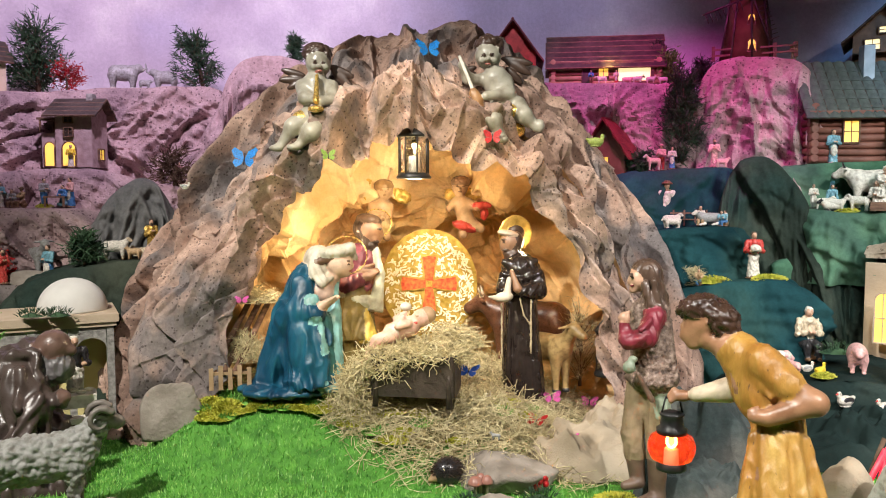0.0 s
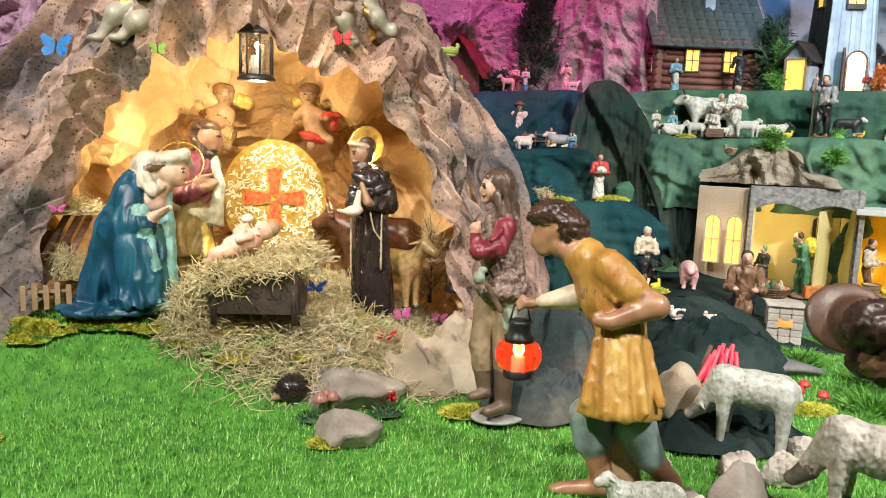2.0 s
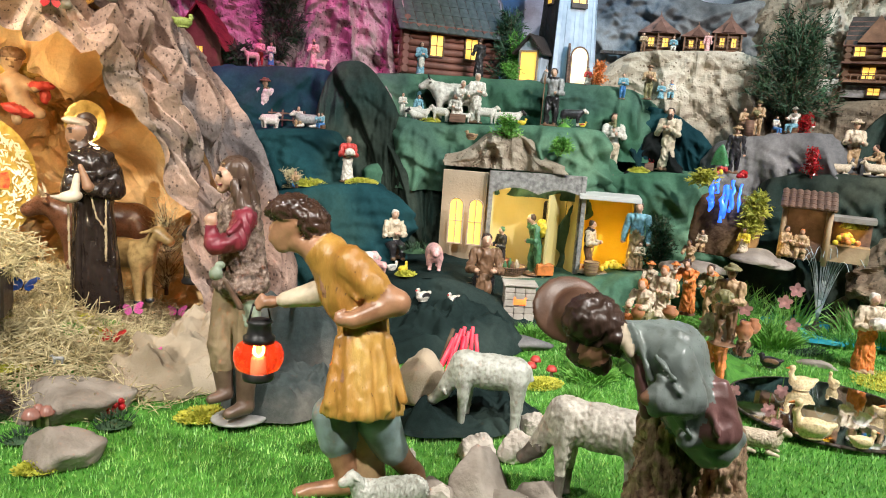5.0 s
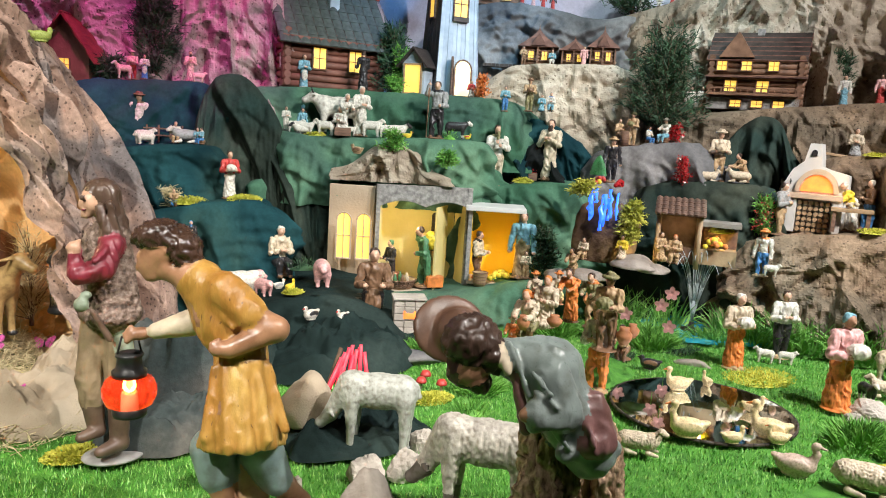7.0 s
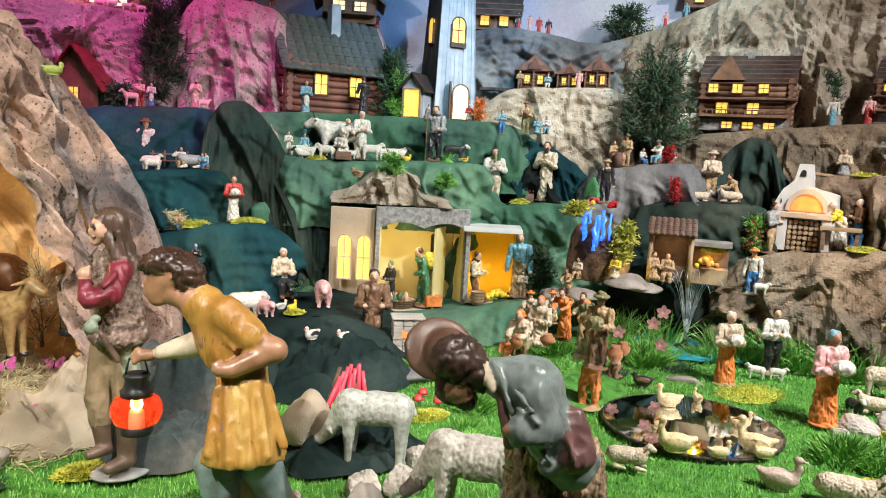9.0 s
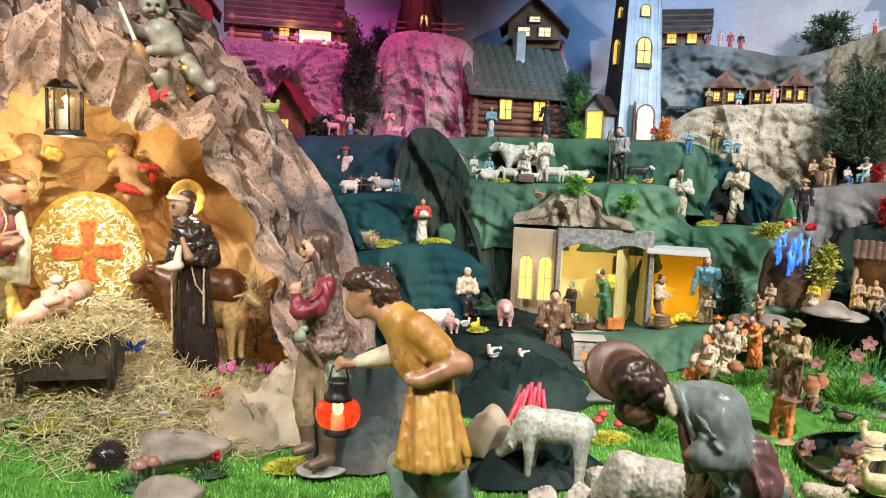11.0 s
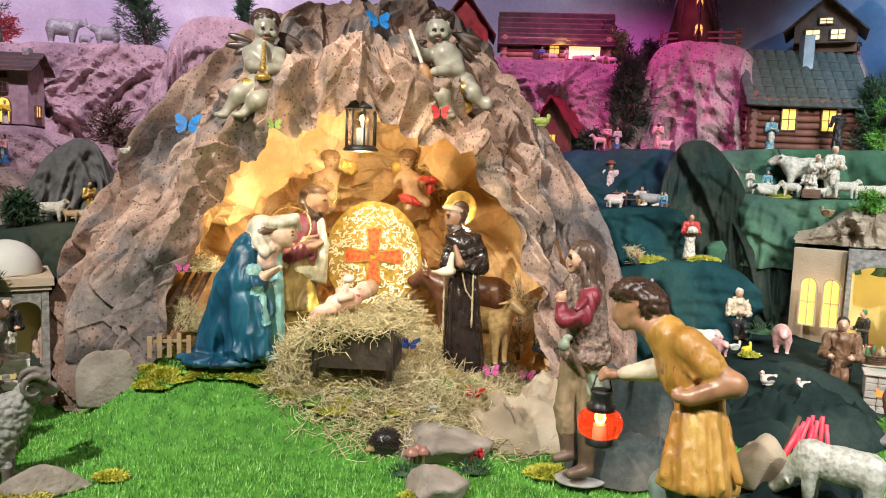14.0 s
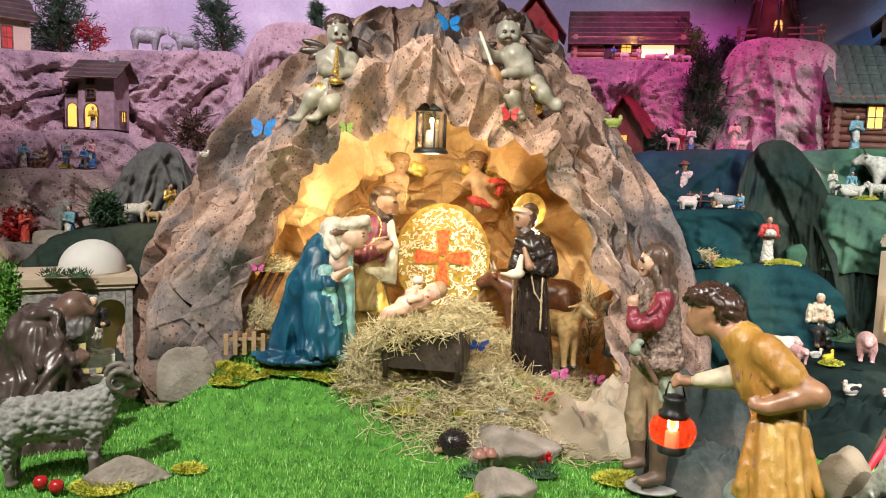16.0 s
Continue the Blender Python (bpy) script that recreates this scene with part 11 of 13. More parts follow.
for r in range(6):
    for k in range(3):
        pbox(e, "stone", -0.155 / 2 + k * 0.155 / 3 + 0.001, -0.155 * 0.35 + rng.uniform(-0.004, 0.004), r * 0.207 / 6 + 0.001, -0.155 / 2 + (k + 1) * 0.155 / 3 - 0.001, 0.155 * 0.35, (r + 1) * 0.207 / 6 - 0.001, PALESTONE, "", 0.004)
pbox(e, "fire", -0.155 * 0.2, -0.155 * 0.37, 0.207 * 0.55, 0.155 * 0.2, -0.155 * 0.34, 0.207 * 0.74, FIRE, "red glowing fire")
pbox(e, "slab", -0.155 * 0.55, -0.155 * 0.4, 0.207 + 0.0005, 0.155 * 0.55, 0.155 * 0.4, 0.207 * 1.06, PALESTONE, "", 0.004)
e = empty("trough", pose(2.128, 3.504, -0.043, 0, 0, -31.3), "dark wooden water barrel with ladder", "barrel")
for k in range(12):
    c = 2 * math.pi * k / 12
    pbox(e, "stave", -0.056 * 0.25, -0.006, 0, 0.056 * 0.25, 0.006, 0.213, DARKWOOD, "", 0, pose(0.056 * math.cos(c), 0.056 * math.sin(c), 0, 0, 0, math.degrees(c) + 90))
bm = bmesh.new()
turned(bm, [(0.056 * 0.96, 0.213 * 0.86), (0.056 * 0.9, 0.213 * 0.88)], 20)
part("water", bm, BLACKP, e)
figurine("sitter", 1.925, 4.012, 0.195, 0.338, -6, cast("SWCKCM"), "bearded shepherd figurine in a cream cloak", cell=0.012)
figurine("robe", 1.442, 4.051, 0.349, 0.151, -20, cast("SBKKBM"), "woman figurine in a dark dress and blue scarf")
animal("pig", 1.622, 3.820, 0.145, 0.248, -13, [WHITE, PINKP, PINKP], "white and pink pig figurine", "pig", "pigs", 0.0, 0.014)
animal("pig", 1.693, 3.701, 0.167, 0.160, -85, [PINKP, PINKP, PINKP], "small pink piglet figurine", "pig", "pigs", 0.0, 0.014)
animal("pig", 2.013, 3.686, 0.198, 0.257, -114, [PINKP, PINKP, PINKP], "pink pig figurine facing out", "pig", "pigs", 0.0, 0.014)
bird(1.812, 3.644, 0.188, 0.098, 34, [YELLOWP, ORANGEP, YELLOWP], "yellow duckling figurine on dark cloth", 0.15, "duck", "")
bird(1.804, 3.760, 0.179, 0.082, 4, [WHITE, ORANGEP, GREYP], "small white hen figurine", 0.15, "hen", "")
bird(1.762, 3.310, 0.125, 0.120, 200, [WHITE, REDP, BLACKP], "white duck figurine with black wings and a red bill", 0.12, "duck", "")
bird(1.916, 3.282, 0.105, 0.115, 205, [WHITE, REDP, BLACKP], "white duck figurine with black wings and a red bill", 0.12, "duck", "")
tuft("moss", 1.808, 3.602, 0.186, 0.057, 0.040, 0.040, MOSS, "green moss on the bank", 100, 0.025, 0.005, 0.7, 0.3, dome=0.6, kind="")
tuft("plant", 1.997, 3.865, 0.252, 0.092, 0.065, 0.092, CONIFER, "green sprigs behind the pigs", 120, 0.04, 0.005, 0.7, 0.3, dome=0.6, kind="")
tuft("moss", 1.941, 3.150, 0.020, 0.080, 0.056, 0.091, MOSS, "cushion of yellow green moss", 220, 0.03, 0.005, 0.7, 0.3, dome=0.8, kind="")
tuft("moss", 2.031, 3.093, -0.004, 0.067, 0.047, 0.080, MOSS, "cushion of yellow green moss", 220, 0.03, 0.005, 0.7, 0.3, dome=0.8, kind="")
tuft("moss", 1.976, 3.128, -0.034, 0.080, 0.056, 0.053, MOSS, "cushion of yellow green moss", 220, 0.03, 0.005, 0.7, 0.3, dome=0.8, kind="")
tuft("plant", 2.163, 3.124, 0.012, 0.083, 0.058, 0.039, CONIFER, "dark green creeping plant", 100, 0.03, 0.005, 0.7, 0.3, dome=0.6, kind="")
stone(2.069, 2.925, -0.012, 0.117, 0.082, 0.055, -35, 52, GREYCLOTH, "smooth grey rock on the turf", "stone", "", 0.16)
e = empty("campfire", pose(1.531, 2.589, 0.000), "bundle of sticks lit bright red from inside", "campfire")
bm = bmesh.new()
rod(bm, (-0.110, -0.020, 0.0), (-0.009, 0.000, 0.177), 0.008, 6)
part("stick", bm, REDLIT, e)
bm = bmesh.new()
rod(bm, (-0.092, 0.000, 0.0), (-0.001, 0.020, 0.209), 0.008, 6)
part("stick", bm, BARK, e)
bm = bmesh.new()
rod(bm, (-0.073, 0.020, 0.0), (0.007, 0.000, 0.194), 0.008, 6)
part("stick", bm, REDLIT, e)
bm = bmesh.new()
rod(bm, (-0.055, -0.020, 0.0), (0.015, 0.020, 0.179), 0.008, 6)
part("stick", bm, REDLIT, e)
bm = bmesh.new()
rod(bm, (-0.037, 0.000, 0.0), (0.024, 0.000, 0.211), 0.008, 6)
part("stick", bm, REDLIT, e)
bm = bmesh.new()
rod(bm, (-0.018, 0.020, 0.0), (0.032, 0.020, 0.196), 0.008, 6)
part("stick", bm, BARK, e)
bm = bmesh.new()
rod(bm, (0.000, -0.020, 0.0), (0.040, 0.000, 0.181), 0.008, 6)
part("stick", bm, REDLIT, e)
bm = bmesh.new()
rod(bm, (0.018, 0.000, 0.0), (0.048, 0.020, 0.213), 0.008, 6)
part("stick", bm, REDLIT, e)
bm = bmesh.new()
rod(bm, (0.037, 0.020, 0.0), (0.056, 0.000, 0.198), 0.008, 6)
part("stick", bm, REDLIT, e)
bm = bmesh.new()
rod(bm, (0.055, -0.020, 0.0), (0.065, 0.020, 0.183), 0.008, 6)
part("stick", bm, BARK, e)
bm = bmesh.new()
rod(bm, (0.073, 0.000, 0.0), (0.073, 0.000, 0.216), 0.008, 6)
part("stick", bm, REDLIT, e)
bm = bmesh.new()
rod(bm, (0.092, 0.020, 0.0), (0.081, 0.020, 0.200), 0.008, 6)
part("stick", bm, REDLIT, e)
bm = bmesh.new()
rod(bm, (0.110, -0.020, 0.0), (0.089, 0.000, 0.185), 0.008, 6)
part("stick", bm, REDLIT, e)
bulb("fire_bulb", (1.531, 2.529, 0.100), (1.0, 0.05, 0.08), 0.15, 0.02)
bm = bmesh.new()
turned(bm, [(0.007, 0), (0.006, 0.051 * 0.6), (0.006, 0.051 * 0.62)], 8, (0, 0, 0), 0)
turned(bm, [(0.023, 0.051 * 0.55), (0.023 * 0.95, 0.051 * 0.68), (0.023 * 0.6, 0.051 * 0.95), (0.002, 0.051)], 14, (0, 0, 0), 1)
thing("mushroom", bm, [WHITE, REDP], "red capped mushroom ornament in the moss", "mushroom", at=pose(1.889, 2.576, 0.0))
bm = bmesh.new()
turned(bm, [(0.007, 0), (0.006, 0.051 * 0.6), (0.006, 0.051 * 0.62)], 8, (0, 0, 0), 0)
turned(bm, [(0.023, 0.051 * 0.55), (0.023 * 0.95, 0.051 * 0.68), (0.023 * 0.6, 0.051 * 0.95), (0.002, 0.051)], 14, (0, 0, 0), 1)
thing("mushroom", bm, [WHITE, REDP], "red capped mushroom ornament in the moss", "mushroom", at=pose(1.947, 2.514, 0.0))
bm = bmesh.new()
turned(bm, [(0.007, 0), (0.006, 0.052 * 0.6), (0.006, 0.052 * 0.62)], 8, (0, 0, 0), 0)
turned(bm, [(0.024, 0.052 * 0.55), (0.024 * 0.95, 0.052 * 0.68), (0.024 * 0.6, 0.052 * 0.95), (0.002, 0.052)], 14, (0, 0, 0), 1)
thing("mushroom", bm, [WHITE, REDP], "red capped mushroom ornament in the moss", "mushroom", at=pose(1.954, 2.635, 0.0))
tuft("moss", 1.854, 2.462, -0.004, 0.101, 0.070, 0.036, MOSS, "patch of yellow green moss", 260, 0.025, 0.005, 0.7, 0.3, dome=0.6, kind="")
tuft("plant", 1.883, 2.242, -0.004, 0.074, 0.052, 0.098, FERN, "dark green grass tuft", 160, 0.07, 0.004, 0.7, 0.3, dome=0.6, kind="")
mound("cloth_mound", 0.98, 2.84, 0.0, 0.28, 0.22, 0.30, SLATECLOTH, "grey green cloth draped over a mound behind the boy", 11, "", 0.05, 0.7, "cloth")
mound("cloth_mound", 0.86, 2.56, 0.0, 0.20, 0.14, 0.12, SLATECLOTH, "grey cloth spread under the boy statue", 13, "", 0.03, 0.8, "cloth")
mound("cloth_mound", 1.42, 2.30, 0.0, 0.28, 0.20, 0.06, BANKCLOTH, "dark green cloth under the grazing sheep", 14, "", 0.03, 0.8, "cloth")
mound("cloth_mound", 1.75, 3.02, 0.0, 0.40, 0.26, 0.15, BANKCLOTH, "dark green cloth mound behind the fire", 15, "", 0.05, 0.7, "cloth")
mound("cloth_mound", 1.25, 3.15, 0.0, 0.30, 0.26, 0.20, BANKCLOTH, "dark green cloth mound beside the shepherd", 16, "", 0.06, 0.7, "cloth")
stone(1.269, 2.383, 0.043, 0.117, 0.082, 0.102, -28, 56, BEIGECLOTH, "rounded pale brown rock behind the boy", "stone", "", 0.12)
stone(1.294, 1.996, -0.012, 0.057, 0.045, 0.070, -33, 35, PALESTONE, "pale rough rubble stone in a low wall", "rubble_stone", "rubble wall", 0.4)
stone(1.402, 1.965, -0.012, 0.054, 0.043, 0.080, -36, 52, PALESTONE, "pale rough rubble stone in a low wall", "rubble_stone", "rubble wall", 0.4)
stone(1.561, 2.089, -0.012, 0.052, 0.042, 0.058, -37, 76, PALESTONE, "pale rough rubble stone in a low wall", "rubble_stone", "rubble wall", 0.4)
stone(1.606, 2.026, -0.012, 0.056, 0.044, 0.050, -38, 34, PALESTONE, "pale rough rubble stone in a low wall", "rubble_stone", "rubble wall", 0.4)
stone(1.020, 1.774, -0.012, 0.044, 0.035, 0.055, -30, 65, PALESTONE, "pale rough rubble stone in a low wall", "rubble_stone", "rubble wall", 0.4)
stone(1.040, 1.985, -0.012, 0.028, 0.022, 0.056, -28, 65, PALESTONE, "pale rough rubble stone in a low wall", "rubble_stone", "rubble wall", 0.4)
stone(1.624, 2.414, -0.012, 0.032, 0.025, 0.026, -34, 54, PALESTONE, "pale rough rubble stone in a low wall", "rubble_stone", "rubble wall", 0.4)
stone(1.168, 1.820, -0.012, 0.081, 0.065, 0.081, -33, 25, STONE, "brown rough stone at the sheepfold", "rubble_stone", "rubble wall", 0.3)
stone(1.326, 1.719, -0.012, 0.062, 0.050, 0.048, -38, 47, STONE, "brown rough stone at the sheepfold", "rubble_stone", "rubble wall", 0.3)
stone(1.217, 1.710, -0.012, 0.068, 0.054, 0.037, -35, 10, STONE, "brown rough stone at the sheepfold", "rubble_stone", "rubble wall", 0.3)
stone(1.048, 1.827, -0.012, 0.053, 0.043, 0.038, -30, 45, STONE, "brown rough stone at the sheepfold", "rubble_stone", "rubble wall", 0.3)
animal("sheep_graze", 1.412, 2.146, 0.000, 0.381, 143, [WHITESHEEP, WHITESHEEP, GREYP], "white glazed sheep figurine grazing", "sheep", "front flock", 0.004, 0.01)
animal("sheep_graze", 1.431, 1.630, 0.000, 0.414, 131, [GREYSHEEP, RAMFACE, RAMFACE], "grey woolly sheep figurine with a brown face", "sheep", "front flock", 0.008, 0.01)
animal("sheep_lie", 0.896, 1.788, -0.005, 0.274, 173, [WHITESHEEP, WHITESHEEP, GREYP], "white glazed sheep figurine lying", "sheep", "front flock", 0.01, 0.01)
e = empty("wattle_fence", pose(1.034, 2.763, 0.093, 0, 0, -20.5 + 10), "low woven twig fence with dry flowers", "fence")
rng = random.Random(9)
for k in range(7):
    bm = bmesh.new()
    rod(bm, (-0.12 + k * 0.04, 0, 0), (-0.12 + k * 0.04 + rng.uniform(-0.01, 0.01), 0, 0.11), 0.006, 5)
    part("stake", bm, BARK, e)
for k in range(5):
    bm = bmesh.new()
    for i in range(6):
        rod(bm, (-0.12 + i * 0.04, (-1) ** (i + k) * 0.008, 0.02 + k * 0.018), (-0.08 + i * 0.04, (-1) ** (i + k + 1) * 0.008, 0.02 + k * 0.018), 0.006, 5)
    part("withy", bm, BARK, e)
e = empty("lantern", pose(0.629, 2.085, 0.354), "black storm lantern with round red glass, lit", "lantern")
r = 0.066
bm = bmesh.new()
turned(bm, [(r * 0.62, -r * 0.95), (r * 0.64, -r * 0.85), (r * 0.62, -r * 0.62), (r * 0.60, -r * 0.60)], 28)
part("base", bm, BLACKMETAL, e)
bm = bmesh.new()
pr = [(r * 0.60, -r * 0.62), (r * 0.86, -r * 0.48), (r * 0.99, -r * 0.15), (r * 0.99, r * 0.15), (r * 0.86, r * 0.45), (r * 0.60, r * 0.60)]
turned(bm, pr, 32)
o = part("glass", bm, REDGLASS, e, "red glass globe", smooth=True)
o.visible_shadow = False
bm = bmesh.new()
turned(bm, [(r * 0.62, r * 0.60), (r * 0.64, r * 0.80), (r * 0.50, r * 0.90), (r * 0.44, r * 1.30), (r * 0.52, r * 1.40), (r * 0.50, r * 1.48), (r * 0.20, r * 1.55)], 28)
part("chimney", bm, BLACKMETAL, e)
for s in (-1, 1):
    bm = bmesh.new()
    rod(bm, (s * r * 0.45, 0, r * 1.42), (s * r * 0.28, 0, r * 2.12), r * 0.04, 6)
    part("handle", bm, BLACKMETAL, e)
bm = bmesh.new()
rod(bm, (-r * 0.30, 0, r * 2.12), (r * 0.30, 0, r * 2.12), r * 0.05, 6)
part("grip", bm, BLACKMETAL, e)
bm = bmesh.new()
turned(bm, [(r * 0.20, -r * 0.58), (r * 0.20, -r * 0.10), (r * 0.16, -r * 0.08)], 14)
c = part("candle", bm, WAX, e)
bm = bmesh.new()
turned(bm, [(0.001, -r * 0.06), (r * 0.10, r * 0.06), (r * 0.06, r * 0.20), (0.001, r * 0.34)], 10)
part("flame", bm, FLAME, c)
bulb("lantern_bulb", (0.629, 2.085, 0.354 + r * 0.1), (1.0, 0.35, 0.10), 0.5, 0.012)

# ---- the gardens and the upper village ----
e = empty("mirror_pond", pose(2.748, 1.849, 0.012, 0, 0, -56), "oval mirror laid on turf as a pond", "mirror")
bm = bmesh.new()
prism(bm, [(0.354 * math.cos(2 * math.pi * k / 48), 0.362 * math.sin(2 * math.pi * k / 48)) for k in range(48)], -0.005, 0.005)
bmesh.ops.transform(bm, matrix=pose(0, 0, 0, 90, 0, 0), verts=bm.verts)
part("glass", bm, MIRROR, e)
bm = bmesh.new()
for k in range(48):
    a, b = 2 * math.pi * k / 48, 2 * math.pi * (k + 1) / 48
    rod(bm, (0.354 * math.cos(a), 0.362 * math.sin(a), 0), (0.354 * math.cos(b), 0.362 * math.sin(b), 0), 0.007, 5)
part("rim", bm, DARKWOOD, e)
bird(2.838, 2.027, 0.018, 0.142, 146, [SWANP, ORANGEP, SWANP], "cream glazed swan ornament on the mirror", 0.25, "swan", "swans on the mirror")
bird(2.429, 1.688, 0.018, 0.173, 135, [SWANP, ORANGEP, SWANP], "cream glazed swan ornament on the mirror", 0.3, "swan", "swans on the mirror")
bird(2.697, 1.531, 0.018, 0.176, 120, [SWANP, ORANGEP, SWANP], "cream glazed swan ornament on the mirror", 0.3, "swan", "swans on the mirror")
bird(3.007, 2.000, 0.018, 0.090, 64, [SWANP, ORANGEP, SWANP], "cream glazed swan ornament on the mirror", 0.2, "swan", "swans on the mirror")
bird(2.527, 1.571, 0.018, 0.102, -38, [SWANP, ORANGEP, SWANP], "cream glazed swan ornament on the mirror", 0.2, "swan", "swans on the mirror")
bird(2.675, 1.484, 0.018, 0.103, 139, [SWANP, ORANGEP, SWANP], "cream glazed swan ornament on the mirror", 0.25, "swan", "swans on the mirror")
bird(2.893, 1.713, 0.018, 0.101, -59, [SWANP, ORANGEP, SWANP], "cream glazed swan ornament on the mirror", 0.25, "swan", "swans on the mirror")
bird(3.014, 2.311, 0.000, 0.124, 127, [BLACKP, BLACKP, BROWNP], "dark duck ornament on the turf", 0.05, "duck", "")
bird(2.513, 1.332, 0.000, 0.174, -62, [PINKSTONE, PINKSTONE, PINKSTONE], "large pinkish goose ornament with a heart wing", 0.25, "goose", "")
animal("sheep_lie", 2.578, 1.136, 0.000, 0.272, -66, [CREAM, CREAM, CREAM], "cream woolly lamb ornament lying on the turf", "lamb", "", 0.012, 0.012)
animal("sheep_lie", 2.184, 1.712, 0.000, 0.196, -52, [CREAM, CREAM, CREAM], "cream woolly lamb ornament lying on the turf", "lamb", "", 0.012, 0.012)
figurine("man", 2.534, 2.220, 0.000, 0.352, -79, cast("SNWPWT"), "boy figurine in a green cap and orange trousers", cell=0.011)
figurine("woman_load", 3.422, 2.134, 0.000, 0.356, -28, cast("SWCPWT"), "girl figurine in an orange skirt with a bucket", cell=0.011)
figurine("man", 3.83, 2.13, 0.000, 0.34, -40, cast("SHWKMT"), "boy figurine in a flat cap and dark trousers", cell=0.011)
animal("sheep", 3.661, 2.111, 0.000, 0.127, 120, [WHITE, WHITE, CREAM], "small white lamb figurine", "lamb", "", 0.012, 0.014)
animal("sheep", 3.744, 2.047, 0.000, 0.115, -61, [WHITE, WHITE, CREAM], "small white lamb figurine", "lamb", "", 0.012, 0.014)
figurine("woman_load", 3.311, 1.582, 0.000, 0.400, -24, cast("sYIPWP"), "woman figurine in an orange red dress with a goose", cell=0.011)
animal("dog", 3.552, 1.573, 0.000, 0.176, -126, [BLACKP, WHITE, WHITE], "black and white dog figurine beside the woman", "dog", "", 0.0, 0.014)
animal("sheep", 3.968, 1.627, 0.000, 0.274, -68, [CREAM, CREAM, GREYP], "cream woolly sheep figurine", "sheep", "garden flock", 0.012, 0.014)
animal("sheep_lie", 3.663, 1.528, 0.000, 0.204, 113, [CREAM, CREAM, GREYP], "cream woolly sheep figurine lying", "sheep", "garden flock", 0.012, 0.014)
stone(3.344, 1.459, -0.012, 0.078, 0.054, 0.058, -66, 3, PALESTONE, "pale rough stone beside the flock", "stone", "", 0.4)
stone(3.493, 1.352, -0.012, 0.095, 0.066, 0.088, -69, 33, PALESTONE, "pale rough stone beside the flock", "stone", "", 0.4)
stone(3.960, 1.538, -0.012, 0.067, 0.047, 0.060, -69, 61, PALESTONE, "pale rough stone beside the flock", "stone", "", 0.4)
stone(3.221, 1.472, -0.012, 0.046, 0.032, 0.034, -65, 50, PALESTONE, "pale rough stone beside the flock", "stone", "", 0.4)
stone(4.912, 2.124, -0.012, 0.104, 0.073, 0.060, -67, 24, paint(0.28, 0.14, 0.07, 0.4), "brown tortoise shell shaped ornament", "tortoise", "", 0.16)
bm = bmesh.new()
prism(bm, [(0.602 * math.cos(2 * math.pi * k / 40) * (1 + 0.08 * math.sin(3 * k)), 0.30 * math.sin(2 * math.pi * k / 40)) for k in range(40)], -0.006, 0.012)
bmesh.ops.transform(bm, matrix=pose(0, 0, 0, 90, 0, 0), verts=bm.verts)
thing("water", bm, WATER, "blue lit pond water", "water", kind="structure", at=pose(4.004, 2.531, 0.02, 0, 0, -26))
spot("pond_spot", (3.504, 1.931, 1.6), (4.004, 2.531, 0.0), (0.30, 0.80, 1.0), 22, 46)
e = empty("fountain", pose(3.748, 2.61, 0.02), "small fountain with thin clear water jets", "fountain")
bm = bmesh.new()
turned(bm, [(0.05, 0), (0.06, 0.02), (0.02, 0.03), (0.012, 0.06)], 16)
part("nozzle", bm, DARKWOOD, e)
rng = random.Random(3)
for k in range(26):
    a, q = 2 * math.pi * k / 26, rng.uniform(0.05, 0.15)
    top = 0.41 * rng.uniform(0.85, 1.05)
    bm = bmesh.new()
    prev = None
    for i in range(9):
        f = i / 8 * 1.35
        p = Vector((q * f * math.cos(a), q * f * math.sin(a), 0.05 + top * (1 - (f - 1) ** 2)))
        if prev is not None:
            rod(bm, prev, p, 0.0018, 4)
        prev = p
    part("jet", bm, JET, e)
rng = random.Random(17)
for k in range(15):
    gx0, gy0 = 3.05 + 0.09 * k + rng.uniform(-0.05, 0.05), 3.05 - 0.085 * k + rng.uniform(-0.08, 0.08)
    tuft("grass_tuft", gx0, gy0, -0.004, rng.uniform(0.06, 0.12), rng.uniform(0.05, 0.09), 0.06, FERN if k % 2 else REED, "bright plastic grass tuft beside the pond", 260, rng.uniform(0.07, 0.15), 0.008, 0.9, 0.35, group="grass tufts by the pond")
for gx0, gy0 in ((2.35, 2.75), (2.62, 2.62), (2.10, 2.45), (3.15, 1.28), (3.02, 1.22), (2.2, 3.0)):
    tuft("grass_tuft", gx0, gy0, -0.004, 0.10, 0.08, 0.05, FERN, "bright plastic grass tuft on turf", 420, 0.07, 0.008, 0.9, 0.3, group="grass tufts on turf")
tuft("reeds", 3.588, 2.910, -0.004, 0.181, 0.127, 0.053, REED, "long green grass blades beside the pond", 160, 0.3, 0.012, 0.5, 0.35, dome=0.3, kind="")
tuft("reeds", 3.724, 2.735, -0.004, 0.098, 0.069, 0.039, REED, "long green grass blades beside the pond", 80, 0.3, 0.012, 0.5, 0.35, dome=0.3, kind="")
tuft("reeds", 4.001, 2.311, -0.004, 0.189, 0.132, 0.057, REED, "long green grass blades beside the pond", 200, 0.3, 0.012, 0.5, 0.35, dome=0.3, kind="")
tuft("reeds", 4.111, 2.107, -0.004, 0.170, 0.119, 0.049, REED, "long green grass blades beside the pond", 200, 0.3, 0.012, 0.5, 0.35, dome=0.3, kind="")
tuft("reeds", 4.208, 1.908, -0.004, 0.181, 0.127, 0.048, REED, "long green grass blades beside the pond", 220, 0.3, 0.012, 0.5, 0.35, dome=0.3, kind="")
